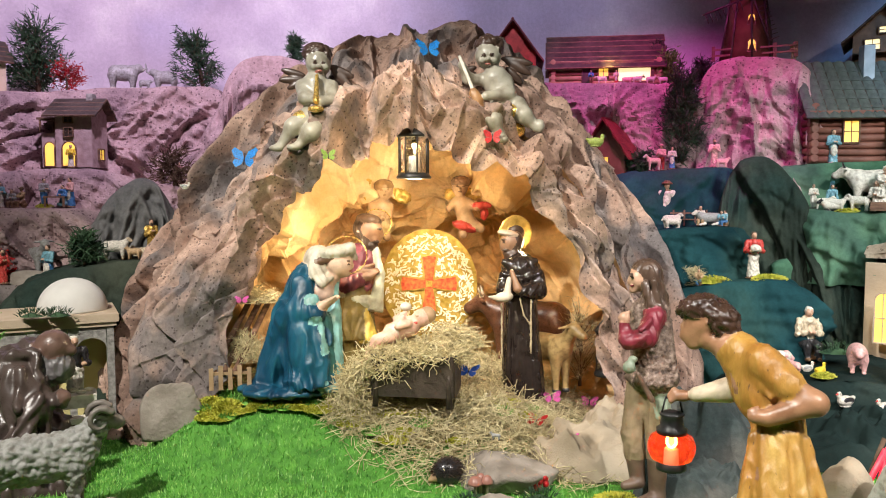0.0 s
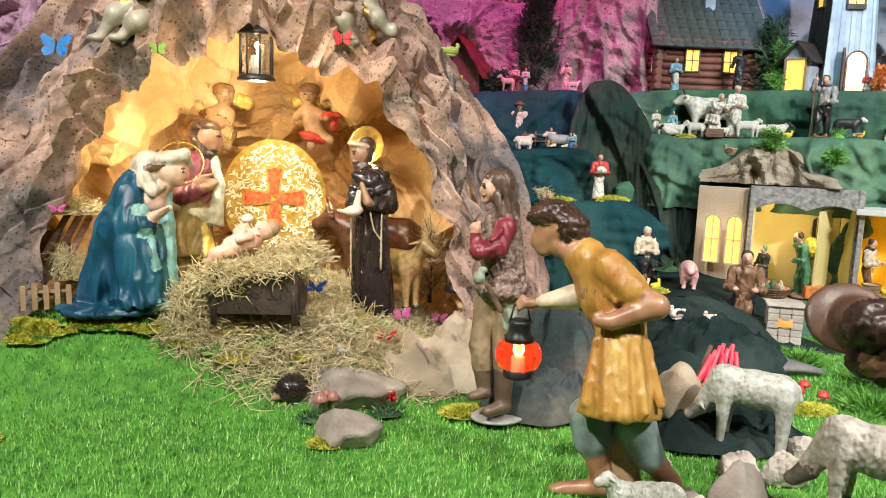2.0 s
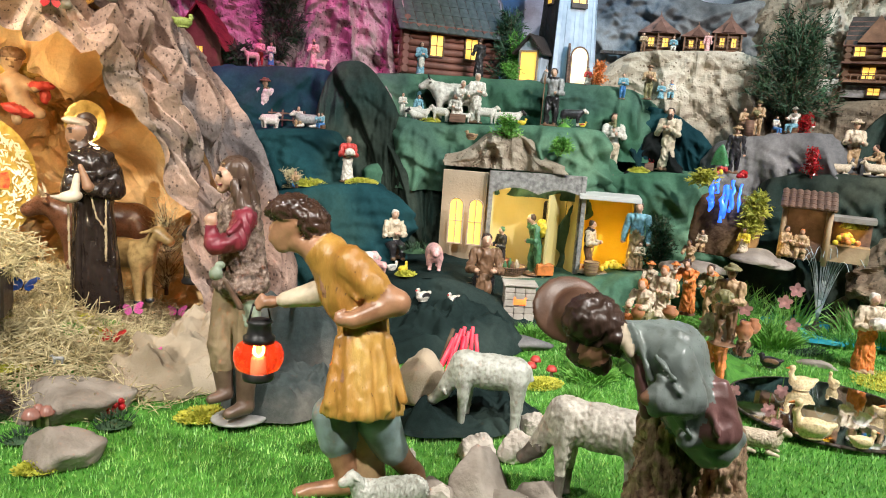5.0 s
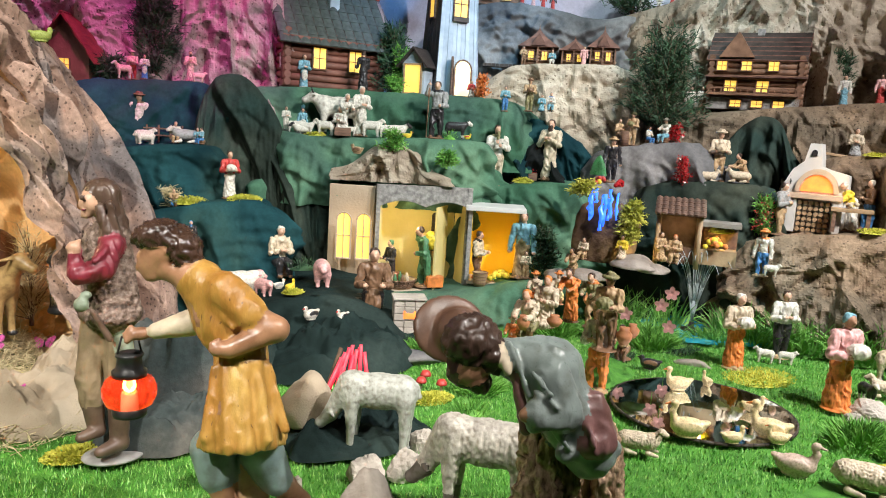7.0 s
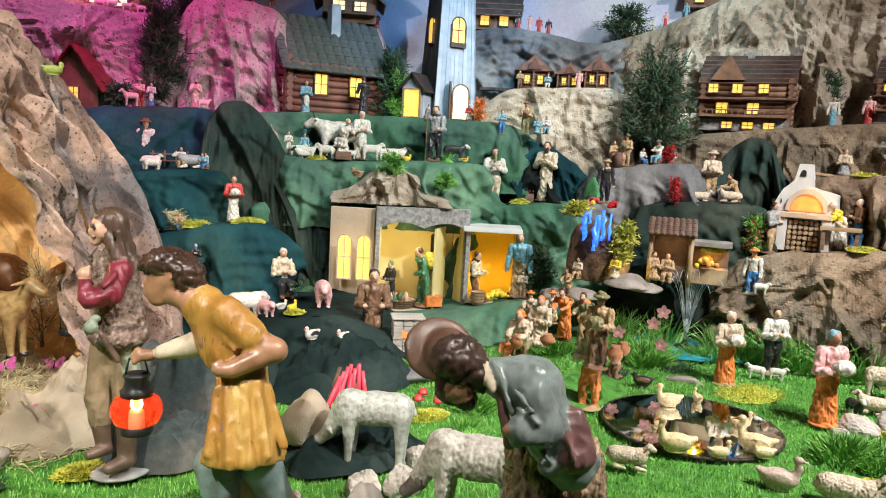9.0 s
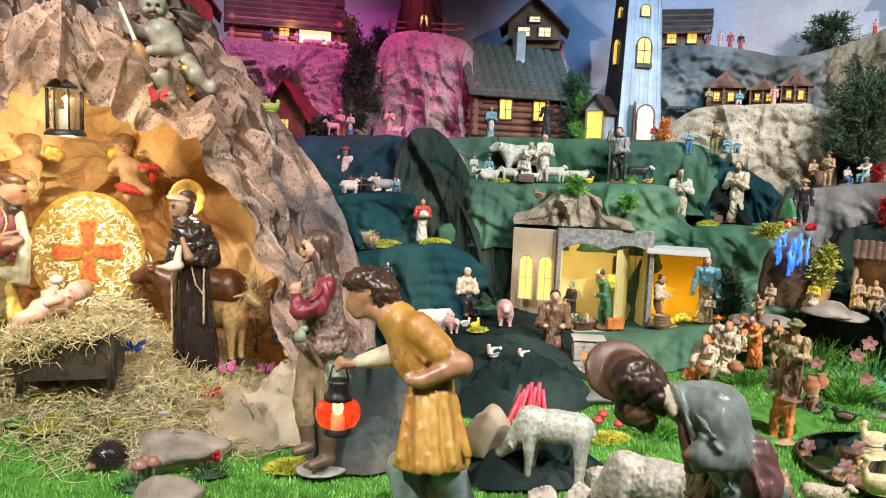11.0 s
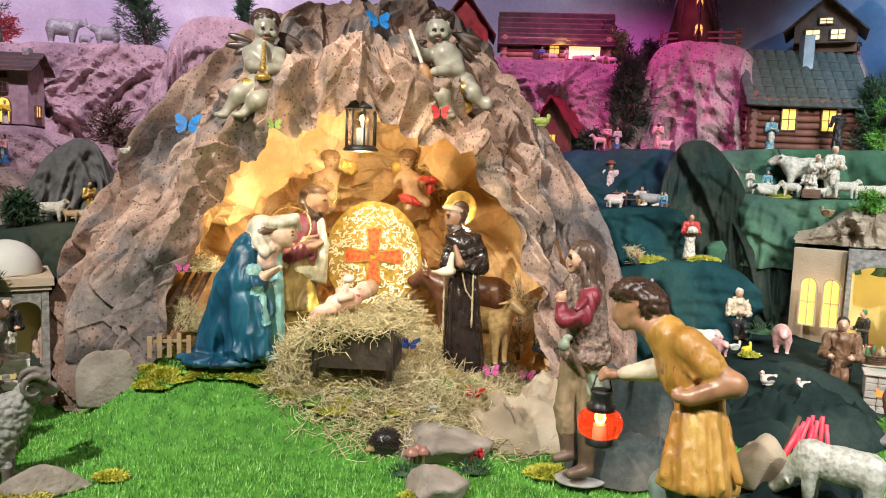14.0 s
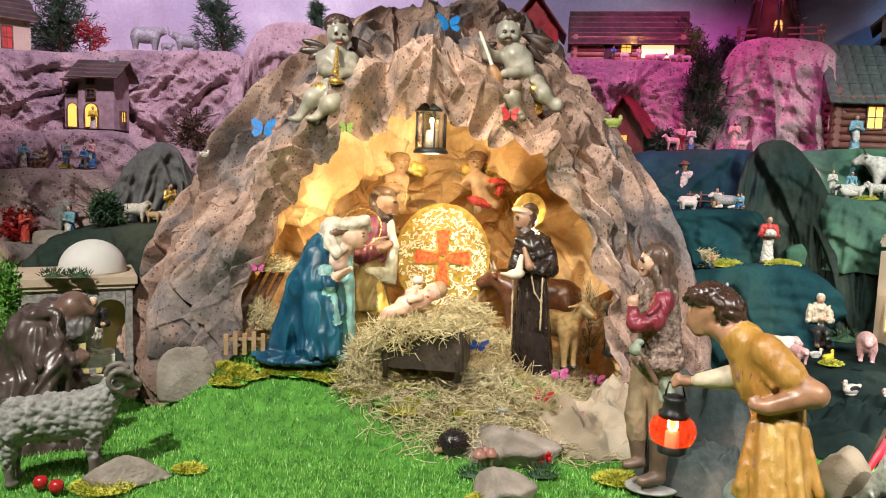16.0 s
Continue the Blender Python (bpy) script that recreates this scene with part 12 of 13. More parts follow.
tuft("reeds", 4.052, 2.219, -0.004, 0.094, 0.066, 0.056, REED, "long green grass blades beside the pond", 120, 0.3, 0.012, 0.5, 0.35, dome=0.3, kind="")
tuft("reeds", 3.912, 2.457, -0.004, 0.128, 0.089, 0.045, REED, "long green grass blades beside the pond", 120, 0.3, 0.012, 0.5, 0.35, dome=0.3, kind="")
tuft("reeds", 3.519, 2.993, -0.004, 0.083, 0.058, 0.040, REED, "long green grass blades beside the pond", 70, 0.3, 0.012, 0.5, 0.35, dome=0.3, kind="")
tuft("reeds", 4.258, 1.794, -0.004, 0.089, 0.062, 0.030, REED, "long green grass blades beside the pond", 80, 0.3, 0.012, 0.5, 0.35, dome=0.3, kind="")
e = empty("flower", pose(3.178, 2.346, 0.177, 0, 0, -53.6), "pink silk orchid on a thin stem", "flower")
bm = bmesh.new()
rod(bm, (0, 0, -0.083), (0, 0, 0), 0.002, 5)
part("stem", bm, FERN, e)
for k in range(5):
    bm = bmesh.new()
    M = pose(0, -0.004, 0, 0, 72 * k, 0)
    vs = [bm.verts.new(M @ Vector(v)) for v in ((0, 0, 0), (0.014, -0.004, 0.012), (0.010, -0.006, 0.030), (0, -0.004, 0.036), (-0.010, -0.006, 0.030), (-0.014, -0.004, 0.012))]
    f = bm.faces.new(vs)
    bmesh.ops.solidify(bm, geom=[f], thickness=0.002)
    part("petal", bm, PINKP, e)
e = empty("flower", pose(3.151, 2.382, 0.279, 0, 0, -52.9), "pink silk orchid on a thin stem", "flower")
bm = bmesh.new()
rod(bm, (0, 0, -0.083), (0, 0, 0), 0.002, 5)
part("stem", bm, FERN, e)
for k in range(5):
    bm = bmesh.new()
    M = pose(0, -0.004, 0, 0, 72 * k, 0)
    vs = [bm.verts.new(M @ Vector(v)) for v in ((0, 0, 0), (0.014, -0.004, 0.012), (0.010, -0.006, 0.030), (0, -0.004, 0.036), (-0.010, -0.006, 0.030), (-0.014, -0.004, 0.012))]
    f = bm.faces.new(vs)
    bmesh.ops.solidify(bm, geom=[f], thickness=0.002)
    part("petal", bm, PINKP, e)
e = empty("flower", pose(3.176, 2.348, 0.341, 0, 0, -53.5), "pink silk orchid on a thin stem", "flower")
bm = bmesh.new()
rod(bm, (0, 0, -0.083), (0, 0, 0), 0.002, 5)
part("stem", bm, FERN, e)
for k in range(5):
    bm = bmesh.new()
    M = pose(0, -0.004, 0, 0, 72 * k, 0)
    vs = [bm.verts.new(M @ Vector(v)) for v in ((0, 0, 0), (0.014, -0.004, 0.012), (0.010, -0.006, 0.030), (0, -0.004, 0.036), (-0.010, -0.006, 0.030), (-0.014, -0.004, 0.012))]
    f = bm.faces.new(vs)
    bmesh.ops.solidify(bm, geom=[f], thickness=0.002)
    part("petal", bm, PINKP, e)
e = empty("flower", pose(3.05, 2.511, 0.218, 0, 0, -50.5), "pink silk orchid on a thin stem", "flower")
bm = bmesh.new()
rod(bm, (0, 0, -0.084), (0, 0, 0), 0.002, 5)
part("stem", bm, FERN, e)
for k in range(5):
    bm = bmesh.new()
    M = pose(0, -0.004, 0, 0, 72 * k, 0)
    vs = [bm.verts.new(M @ Vector(v)) for v in ((0, 0, 0), (0.014, -0.004, 0.012), (0.010, -0.006, 0.030), (0, -0.004, 0.036), (-0.010, -0.006, 0.030), (-0.014, -0.004, 0.012))]
    f = bm.faces.new(vs)
    bmesh.ops.solidify(bm, geom=[f], thickness=0.002)
    part("petal", bm, PINKP, e)
tuft("grass_tuft", 3.376, 2.548, -0.004, 0.135, 0.094, 0.061, FERN, "bright plastic grass tuft on turf", 700, 0.075, 0.008, 0.8, 0.3, dome=0.8, kind="")
tuft("grass_tuft", 3.099, 3.516, -0.004, 0.103, 0.072, 0.070, FERN, "bright plastic grass tuft on turf", 700, 0.075, 0.008, 0.8, 0.3, dome=0.8, kind="")
tuft("grass_tuft", 3.059, 2.949, -0.004, 0.123, 0.086, 0.055, FERN, "bright plastic grass tuft on turf", 700, 0.075, 0.008, 0.8, 0.3, dome=0.8, kind="")
tuft("grass_tuft", 2.994, 1.344, -0.004, 0.138, 0.097, 0.077, FERN, "bright plastic grass tuft on turf", 700, 0.075, 0.008, 0.8, 0.3, dome=0.8, kind="")
tuft("moss", 3.422, 1.357, -0.004, 0.058, 0.041, 0.042, MOSS, "low green moss on turf", 260, 0.025, 0.005, 0.6, 0.2, dome=0.6, kind="")
tuft("moss", 3.095, 1.284, -0.004, 0.064, 0.045, 0.033, MOSS, "low green moss on turf", 260, 0.025, 0.005, 0.6, 0.2, dome=0.6, kind="")
tuft("moss", 3.404, 1.988, -0.004, 0.202, 0.141, 0.029, MOSS, "low green moss on turf", 260, 0.025, 0.005, 0.6, 0.2, dome=0.6, kind="")
tuft("moss", 3.432, 2.428, -0.004, 0.118, 0.083, 0.042, CONIFER, "low green moss on turf", 260, 0.025, 0.005, 0.6, 0.2, dome=0.6, kind="")
tuft("moss", 3.044, 2.517, -0.004, 0.099, 0.069, 0.034, CONIFER, "low green moss on turf", 260, 0.025, 0.005, 0.6, 0.2, dome=0.6, kind="")
tuft("moss", 4.303, 1.982, -0.004, 0.093, 0.065, 0.030, MOSS, "low green moss on turf", 260, 0.025, 0.005, 0.6, 0.2, dome=0.6, kind="")
tuft("moss", 5.245, 2.051, -0.004, 0.090, 0.063, 0.034, MOSS, "low green moss on turf", 260, 0.025, 0.005, 0.6, 0.2, dome=0.6, kind="")
tuft("moss", 2.849, 1.178, -0.004, 0.049, 0.034, 0.021, MOSS, "low green moss on turf", 260, 0.025, 0.005, 0.6, 0.2, dome=0.6, kind="")
stone(4.559, 1.851, -0.012, 0.126, 0.063, 0.039, -68, 75, STONE, "flat brown stone at the pond edge", "stone", "", 0.16)
stone(3.285, 2.287, -0.012, 0.098, 0.049, 0.024, -55, 65, STONE, "flat brown stone at the pond edge", "stone", "", 0.16)
stone(6.008, 2.575, -0.012, 0.148, 0.074, 0.037, -67, 24, STONE, "flat brown stone at the pond edge", "stone", "", 0.16)
figurine("sitter", 4.160, 1.717, 0.280, 0.177, -98, cast("SWKOMM"), "seated old man figurine with a pipe")
bush("bush", 4.373, 1.723, 0.304, 0.266, 0.118, "plant with small orange flowers", FERN, 26, 0.03, lean=0, seed=75, lw=0.009, needles=22)
bush("bush", 4.370, 1.730, 0.364, 0.207, 0.118, "orange blossoms on a green plant", ORANGEP, 14, 0.014, lean=0, seed=55, lw=0.014, needles=5)
figurine("kneeler", 2.283, 2.383, 0.214, 0.293, -64, cast("SPCOOM"), "kneeling market figurine in cream and olive", cell=0.012)
figurine("woman_sit", 2.412, 2.424, 0.242, 0.274, -65, cast("SPCCLM"), "seated market woman figurine in cream", cell=0.012)
figurine("sitter_hat", 2.200, 2.392, 0.179, 0.164, -63, cast("SHPTCM"), "stooping market figurine with an orange hat", cell=0.012)
figurine("woman_bend", 2.617, 2.472, 0.233, 0.247, -67, cast("SHPPCM"), "market woman figurine bending in orange", cell=0.012)
figurine("sitter_hat", 2.682, 2.621, 0.273, 0.188, -66, cast("SHCOPM"), "seated market figurine in a straw hat", cell=0.012)
figurine("man_load", 2.497, 2.158, 0.201, 0.304, -69, cast("sHTMOM"), "brown robed water carrier figurine", cell=0.012)
figurine("worker", 2.608, 2.334, 0.241, 0.249, -68, cast("SHOTPM"), "stooping market man figurine in olive", cell=0.012)
figurine("kneeler", 2.625, 2.161, 0.146, 0.207, -71, cast("SHTMPM"), "kneeling potter figurine in tan", cell=0.012)
figurine("sitter_hat", 2.641, 2.732, 0.252, 0.191, -64, cast("SHCPPM"), "market figurine wearing a round orange hat", cell=0.012)
bm = bmesh.new()
turned(bm, [(0.033 * 0.5, 0), (0.033 * 0.95, 0.07 * 0.35), (0.033, 0.07 * 0.6), (0.033 * 0.55, 0.07 * 0.85), (0.033 * 0.62, 0.07), (0.033 * 0.45, 0.07)], 18)
thing("jar", bm, TERRACOTTA, "round terracotta water jar on turf", "jar", "market jars", at=pose(2.544, 2.102, 0.234), smooth=True)
bm = bmesh.new()
turned(bm, [(0.029 * 0.5, 0), (0.029 * 0.95, 0.057 * 0.35), (0.029, 0.057 * 0.6), (0.029 * 0.55, 0.057 * 0.85), (0.029 * 0.62, 0.057), (0.029 * 0.45, 0.057)], 18)
thing("jar", bm, TERRACOTTA, "round terracotta water jar on turf", "jar", "market jars", at=pose(2.642, 2.14, 0.241), smooth=True)
bm = bmesh.new()
turned(bm, [(0.027 * 0.5, 0), (0.027 * 0.95, 0.059 * 0.35), (0.027, 0.059 * 0.6), (0.027 * 0.55, 0.059 * 0.85), (0.027 * 0.62, 0.059), (0.027 * 0.45, 0.059)], 18)
thing("jar", bm, TERRACOTTA, "round terracotta water jar on turf", "jar", "market jars", at=pose(2.195, 2.328, 0.277), smooth=True)
bm = bmesh.new()
turned(bm, [(0.033 * 0.5, 0), (0.033 * 0.95, 0.047 * 0.35), (0.033, 0.047 * 0.6), (0.033 * 0.55, 0.047 * 0.85), (0.033 * 0.62, 0.047), (0.033 * 0.45, 0.047)], 18)
thing("jar", bm, TERRACOTTA, "round terracotta water jar on turf", "jar", "market jars", at=pose(2.355, 2.312, 0.277), smooth=True)
bm = bmesh.new()
turned(bm, [(0.027 * 0.5, 0), (0.027 * 0.95, 0.054 * 0.35), (0.027, 0.054 * 0.6), (0.027 * 0.55, 0.054 * 0.85), (0.027 * 0.62, 0.054), (0.027 * 0.45, 0.054)], 18)
thing("jar", bm, TERRACOTTA, "round terracotta water jar on turf", "jar", "market jars", at=pose(2.818, 2.549, 0.275), smooth=True)
mound("market_bank", 2.598, 2.419, 0.0, 0.34, 0.22, 0.04, TURF, "earthy bank under the market figurines", 21, crush=0.02)
bulb("market_bulb", (2.720, 2.582, 0.319), (1.0, 0.78, 0.45), 0.25, 0.01)
e = empty("waterfall", pose(3.294, 2.917, 0.397, 0, 0, -48.5), "brown rock with blue lit falling water", "waterfall")
bm = stone_prims(0.3 * 0.5, 0.3 * 0.32, 0.406 * 0.62, 31, sharp=0.45)
part("rock", bm, BARKROCK, e, smooth=True)
rng = random.Random(8)
for k in range(11):
    x0, z0, ln = rng.uniform(-0.30, 0.32) * 0.3, 0.406 * rng.uniform(0.72, 0.98), 0.406 * rng.uniform(0.14, 0.42)
    pts = [Vector((x0 + rng.uniform(-0.008, 0.008), -0.3 * (0.26 + 0.03 * i) + rng.uniform(-0.012, 0.0), z0 - ln * i / 6)) for i in range(7)]
    bm = bmesh.new()
    tube(bm, pts, [rng.uniform(0.004, 0.013) for i in range(7)])
    part("stream", bm, BLUELIT, e, "bright blue lit water", smooth=True)
bulb("fall_bulb", (3.294 - 0.03, 2.917 - 0.14, 0.397 + 0.406 * 0.9), (0.08, 0.25, 1.0), 0.5, 0.01)
bulb("fall_bulb", (3.294 + 0.08, 2.917 - 0.16, 0.397 + 0.06), (1.0, 0.75, 0.25), 0.5, 0.01)
bush("bush", 3.301, 2.755, 0.508, 0.181, 0.121, "yellow green leafy sprig by the waterfall", MOSSLEAF, 24, 0.03, lean=0, seed=50, lw=0.012, needles=22)
bush("bush", 3.314, 2.740, 0.617, 0.120, 0.108, "yellow green leafy sprig by the waterfall", MOSSLEAF, 24, 0.03, lean=0, seed=25, lw=0.012, needles=22)
bush("bush", 3.138, 2.940, 0.763, 0.061, 0.121, "yellow green leafy sprig by the waterfall", MOSSLEAF, 24, 0.03, lean=0, seed=79, lw=0.012, needles=22)
figurine("kneeler", 3.090, 2.918, 0.336, 0.188, -67, cast("sHTTTM"), "small tan figurine resting by the waterfall")
figurine("woman_sit", 3.252, 2.737, 0.437, 0.156, -70, cast("SHLCLM"), "small tan figurine resting by the waterfall")
figurine("sitter", 3.121, 2.885, 0.420, 0.139, -67, cast("SHCTMM"), "small tan figurine resting by the waterfall")
stone(3.287, 2.694, 0.400, 0.135, 0.094, 0.041, -51, 25, STONE, "brown rough stone by the waterfall", "stone", "", 0.16)
stone(3.146, 2.857, 0.312, 0.106, 0.074, 0.049, -48, 20, STONE, "brown rough stone by the waterfall", "stone", "", 0.16)
stone(3.033, 2.977, 0.298, 0.091, 0.064, 0.045, -46, 50, STONE, "brown rough stone by the waterfall", "stone", "", 0.16)
stone(3.361, 2.601, 0.382, 0.089, 0.062, 0.037, -52, 66, STONE, "brown rough stone by the waterfall", "stone", "", 0.16)
e = empty("stable", pose(3.623, 2.67, 0.395, 0, 0, -53.6), "rustic open hut with a brown tile roof", "hut")
for sx in (-1, 1):
    for sy in (-1, 1):
        bm = bmesh.new()
        rod(bm, (sx * 0.251 * 0.42, sy * 0.07, 0), (sx * 0.251 * 0.42, sy * 0.07, 0.351 * 0.78), 0.014, 7)
        part("post", bm, PALEWOOD, e)
pbox(e, "beam", -0.251 * 0.5, -0.085, 0.351 * 0.78, 0.251 * 0.5, 0.085, 0.351 * 0.80, WOOD)
pbox(e, "back_wall", -0.251 * 0.42, 0.086, 0, 0.251 * 0.42, 0.10, 0.351 * 0.779, BROWNROOF)
shingled(e, -0.251 * 0.52, 0.251 * 0.52, -0.12, 0.351 * 0.80, 0.08, 0.351 * 1.0, BROWNROOF, 4, 8, 0.008, 0.008, "roof_tile")
bulb("hut_bulb", (3.623, 2.67 - 0.02, 0.395 + 0.351 * 0.6), (1.0, 0.7, 0.3), 0.2, 0.01)
figurine("sitter", 3.576, 2.649, 0.414, 0.192, -53, cast("SPTTTM"), "seated figurine inside the hut")
figurine("woman_sit", 3.508, 2.689, 0.424, 0.192, -13, cast("SHTTTM"), "tan figurine seated by the hut")
e = empty("market_stall", pose(3.781, 2.532, 0.416, 0, 0, -56.2), "small lit stall with yellow fruit", "stall")
pbox(e, "counter", -0.207 * 0.5, -0.06, 0, 0.207 * 0.5, 0.05, 0.207 * 0.4, PALEWOOD)
pbox(e, "back_wall", -0.207 * 0.5, 0.0505, 0, 0.207 * 0.5, 0.065, 0.207, BROWNROOF)
pbox(e, "roof", -0.207 * 0.55, -0.08, 0.207 + 0.0005, 0.207 * 0.55, 0.08, 0.207 * 1.12, STONE)
bulb("stall_bulb", (3.781, 2.532 - 0.03, 0.416 + 0.207 * 0.85), (1.0, 0.65, 0.15), 0.3, 0.01)
fruit_heap(3.734, 2.511, 0.504, 0.09, [YELLOWP, ORANGEP], 14, 0.016, "yellow fruit piled on the stall", 6)
tuft("moss", 3.790, 2.517, 0.591, 0.078, 0.054, 0.050, MOSS, "moss on the stall roof", 100, 0.025, 0.005, 0.7, 0.3, dome=0.6, kind="")
figurine("man_hat", 3.733, 2.234, 0.412, 0.229, -79, cast("SHWBPT"), "herdsman figurine in an orange vest and hat")
animal("sheep", 3.713, 2.170, 0.425, 0.104, -60, [WHITE, WHITE, GREYP], "small white goat figurine", "goat", "", 0.01, 0.014)
e = empty("bread_oven", pose(4.432, 2.378, 0.594, 0, 0, -61.8 - 8), "white plaster bread oven with a red fire", "oven")
w, h = 0.346, 0.506
bm = bmesh.new()
n = 12
prism(bm, [(-w * 0.36, 0), (w * 0.5, 0), (w * 0.5, h * 0.66), (w * 0.08, h * 0.74), (w * 0.02, h), (-w * 0.14, h), (-w * 0.20, h * 0.80), (-w * 0.36, h * 0.70), (-w * 0.5, h * 0.5), (-w * 0.5, 0)], 0.02, 0.20)
part("body", bm, WHITEPLASTER, e)
for k in range(n):
    a, b = math.pi * k / n, math.pi * (k + 1) / n
    bm = bmesh.new()
    prism(bm, [(w * (0.04 + 0.26 * math.cos(a)), h * (0.46 + 0.20 * math.sin(a))), (w * (0.04 + 0.26 * math.cos(b)), h * (0.46 + 0.20 * math.sin(b))), (w * (0.04 + 0.33 * math.cos(b)), h * (0.46 + 0.26 * math.sin(b))), (w * (0.04 + 0.33 * math.cos(a)), h * (0.46 + 0.26 * math.sin(a)))], 0.0, 0.0195)
    part("brick", bm, PLASTER, e)
bm = bmesh.new()
prism(bm, [(w * (0.04 + 0.25 * math.cos(math.pi * k / n)), h * (0.46 + 0.19 * math.sin(math.pi * k / n))) for k in range(n + 1)], 0.012, 0.019)
part("fire", bm, FIRE, e, "glowing red fire")
pbox(e, "hearth", -w * 0.36, -0.05, h * 0.38, w * 0.46, 0.0192, h * 0.44, PLASTER, "", 0.004)
for sx in (-1, 1):
    pbox(e, "jamb", w * 0.05 + sx * w * 0.34 - w * 0.07, -0.035, 0, w * 0.05 + sx * w * 0.34 + w * 0.07, 0.0192, h * 0.379, WHITEPLASTER)
rng = random.Random(1)
for r in range(6):
    for k in range(6):
        bm = bmesh.new()
        rod(bm, (w * (-0.17 + 0.083 * k), -0.02, h * (0.032 + 0.06 * r)), (w * (-0.17 + 0.083 * k), 0.018, h * (0.032 + 0.06 * r)), w * 0.036, 7)
        part("log", bm, PALEWOOD, e)
bm = bmesh.new()
prism(bm, arch_pts(w * 0.08, h * 0.07), 0.012, 0.0195)
bmesh.ops.translate(bm, vec=(-w * 0.06, 0, h * 0.86), verts=bm.verts)
part("flue", bm, BLACKP, e)
bulb("oven_bulb", (4.432 - 0.06, 2.378 - 0.10, 0.594 + h * 0.60), (1.0, 0.55, 0.2), 0.5, 0.01)
figurine("man", 4.254, 2.452, 0.575, 0.289, -0, cast("SHGTGM"), "baker figurine in grey at the oven")
figurine("woman_bend", 4.543, 2.206, 0.622, 0.275, -124, cast("SWLWLM"), "woman figurine in yellow at a table")
figurine("man", 4.615, 2.147, 0.635, 0.275, -125, cast("SWMBMM"), "man figurine in brown behind the table")
figurine("robe", 4.574, 1.943, 0.661, 0.283, -97, cast("SGMKTM"), "old woman figurine with a shawl and basket")
e = empty("table", pose(4.436, 2.151, 0.623, 0, 0, -64.1), "small rough wooden table with bread", "table")
pbox(e, "tabletop", -0.211 / 2, -0.04, 0.134 * 0.85, 0.211 / 2, 0.04, 0.134, PALEWOOD, "", 0.003)
for sx in (-1, 1):
    pbox(e, "leg", sx * 0.211 * 0.4 - 0.01, -0.03, 0, sx * 0.211 * 0.4 + 0.01, 0.03, 0.134 * 0.85, WOOD)
fruit_heap(4.436, 2.151, 0.623 + 0.134, 0.05, [CREAM], 7, 0.012, "small loaves on the table", 9)
tuft("moss", 4.460, 2.029, 0.638, 0.110, 0.077, 0.044, MOSS, "yellow green moss on the rock", 120, 0.025, 0.005, 0.7, 0.3, dome=0.6, kind="")
stone(4.563, 1.866, 0.660, 0.108, 0.076, 0.057, -68, 42, PALESTONE, "pale rough stone on the bank", "stone", "", 0.16)
bush("bush", 4.211, 2.525, 0.554, 0.252, 0.146, "green plant with red blossoms", FERN, 26, 0.03, lean=0, seed=72, lw=0.009, needles=22)
bush("bush", 4.192, 2.517, 0.553, 0.231, 0.152, "red blossoms on the green plant", REDP, 18, 0.012, lean=0, seed=66, lw=0.012, needles=5)
figurine("woman_sit", 4.795, 2.349, 1.038, 0.206, -64, cast("SHCGCM"), "seated woman figurine with a child")
figurine("robe", 4.887, 2.153, 1.058, 0.235, -86, cast("SWGMTM"), "standing old figurine with white hair")
bm = bmesh.new()
box_bm(bm, -0.17, -0.02, 0, 0.17, 0.02, 0.015, bevel=0.003)
thing("plank", bm, PALEWOOD, "pale plank lying on the rock", "plank", at=pose(4.696, 2.37, 1.032, 0, 6, -63.2))
tuft("moss", 4.757, 2.197, 1.046, 0.100, 0.070, 0.040, MOSS, "moss on the rock shelf", 100, 0.025, 0.005, 0.7, 0.3, dome=0.6, kind="")
bush("bush", 4.838, 2.014, 1.067, 0.196, 0.163, "dark red berry sprig on rock", BERRY, 30, 0.014, lean=0, seed=7, lw=0.014, needles=22)
figurine("man_load", 4.259, 2.895, 0.840, 0.295, -46, cast("SHCTCM"), "shepherd figurine carrying a lamb")
figurine("kneeler", 4.301, 2.741, 0.848, 0.228, -117, cast("SHTMCM"), "shearer figurine bent over a sheep")
animal("sheep", 4.094, 2.991, 0.829, 0.175, -54, [CREAM, CREAM, BROWNP], "cream woolly sheep figurine standing", "sheep", "shearers flock", 0.012, 0.014)
animal("sheep_lie", 4.127, 2.875, 0.836, 0.158, -55, [CREAM, CREAM, BROWNP], "cream lying sheep figurine", "sheep", "shearers flock", 0.012, 0.014)
animal("sheep_lie", 4.213, 2.711, 0.847, 0.169, 123, [CREAM, CREAM, BROWNP], "cream sheep figurine being shorn", "sheep", "shearers flock", 0.012, 0.014)
bush("bush", 3.964, 2.931, 0.827, 0.150, 0.095, "red and gold berry sprig on cloth", BERRY, 24, 0.012, lean=0, seed=42, lw=0.012, needles=22)
figurine("man", 3.982, 3.452, 1.009, 0.170, -19, cast("SHTMTM"), "small farmer figurine on the dark shelf")
figurine("man_load", 4.034, 3.391, 1.022, 0.199, -70, cast("SHTTOM"), "small farmer figurine on the dark shelf")
figurine("sitter", 4.102, 3.308, 1.040, 0.132, -11, cast("SHWBBM"), "small farmer figurine on the dark shelf")
figurine("sitter_hat", 4.162, 3.233, 1.053, 0.182, -92, cast("SHWYWM"), "small farmer figurine on the dark shelf")
bush("bush", 4.221, 3.205, 1.057, 0.110, 0.132, "red blossom sprig on cloth", BERRY, 20, 0.012, lean=0, seed=54, lw=0.012, needles=22)
bm = bmesh.new()
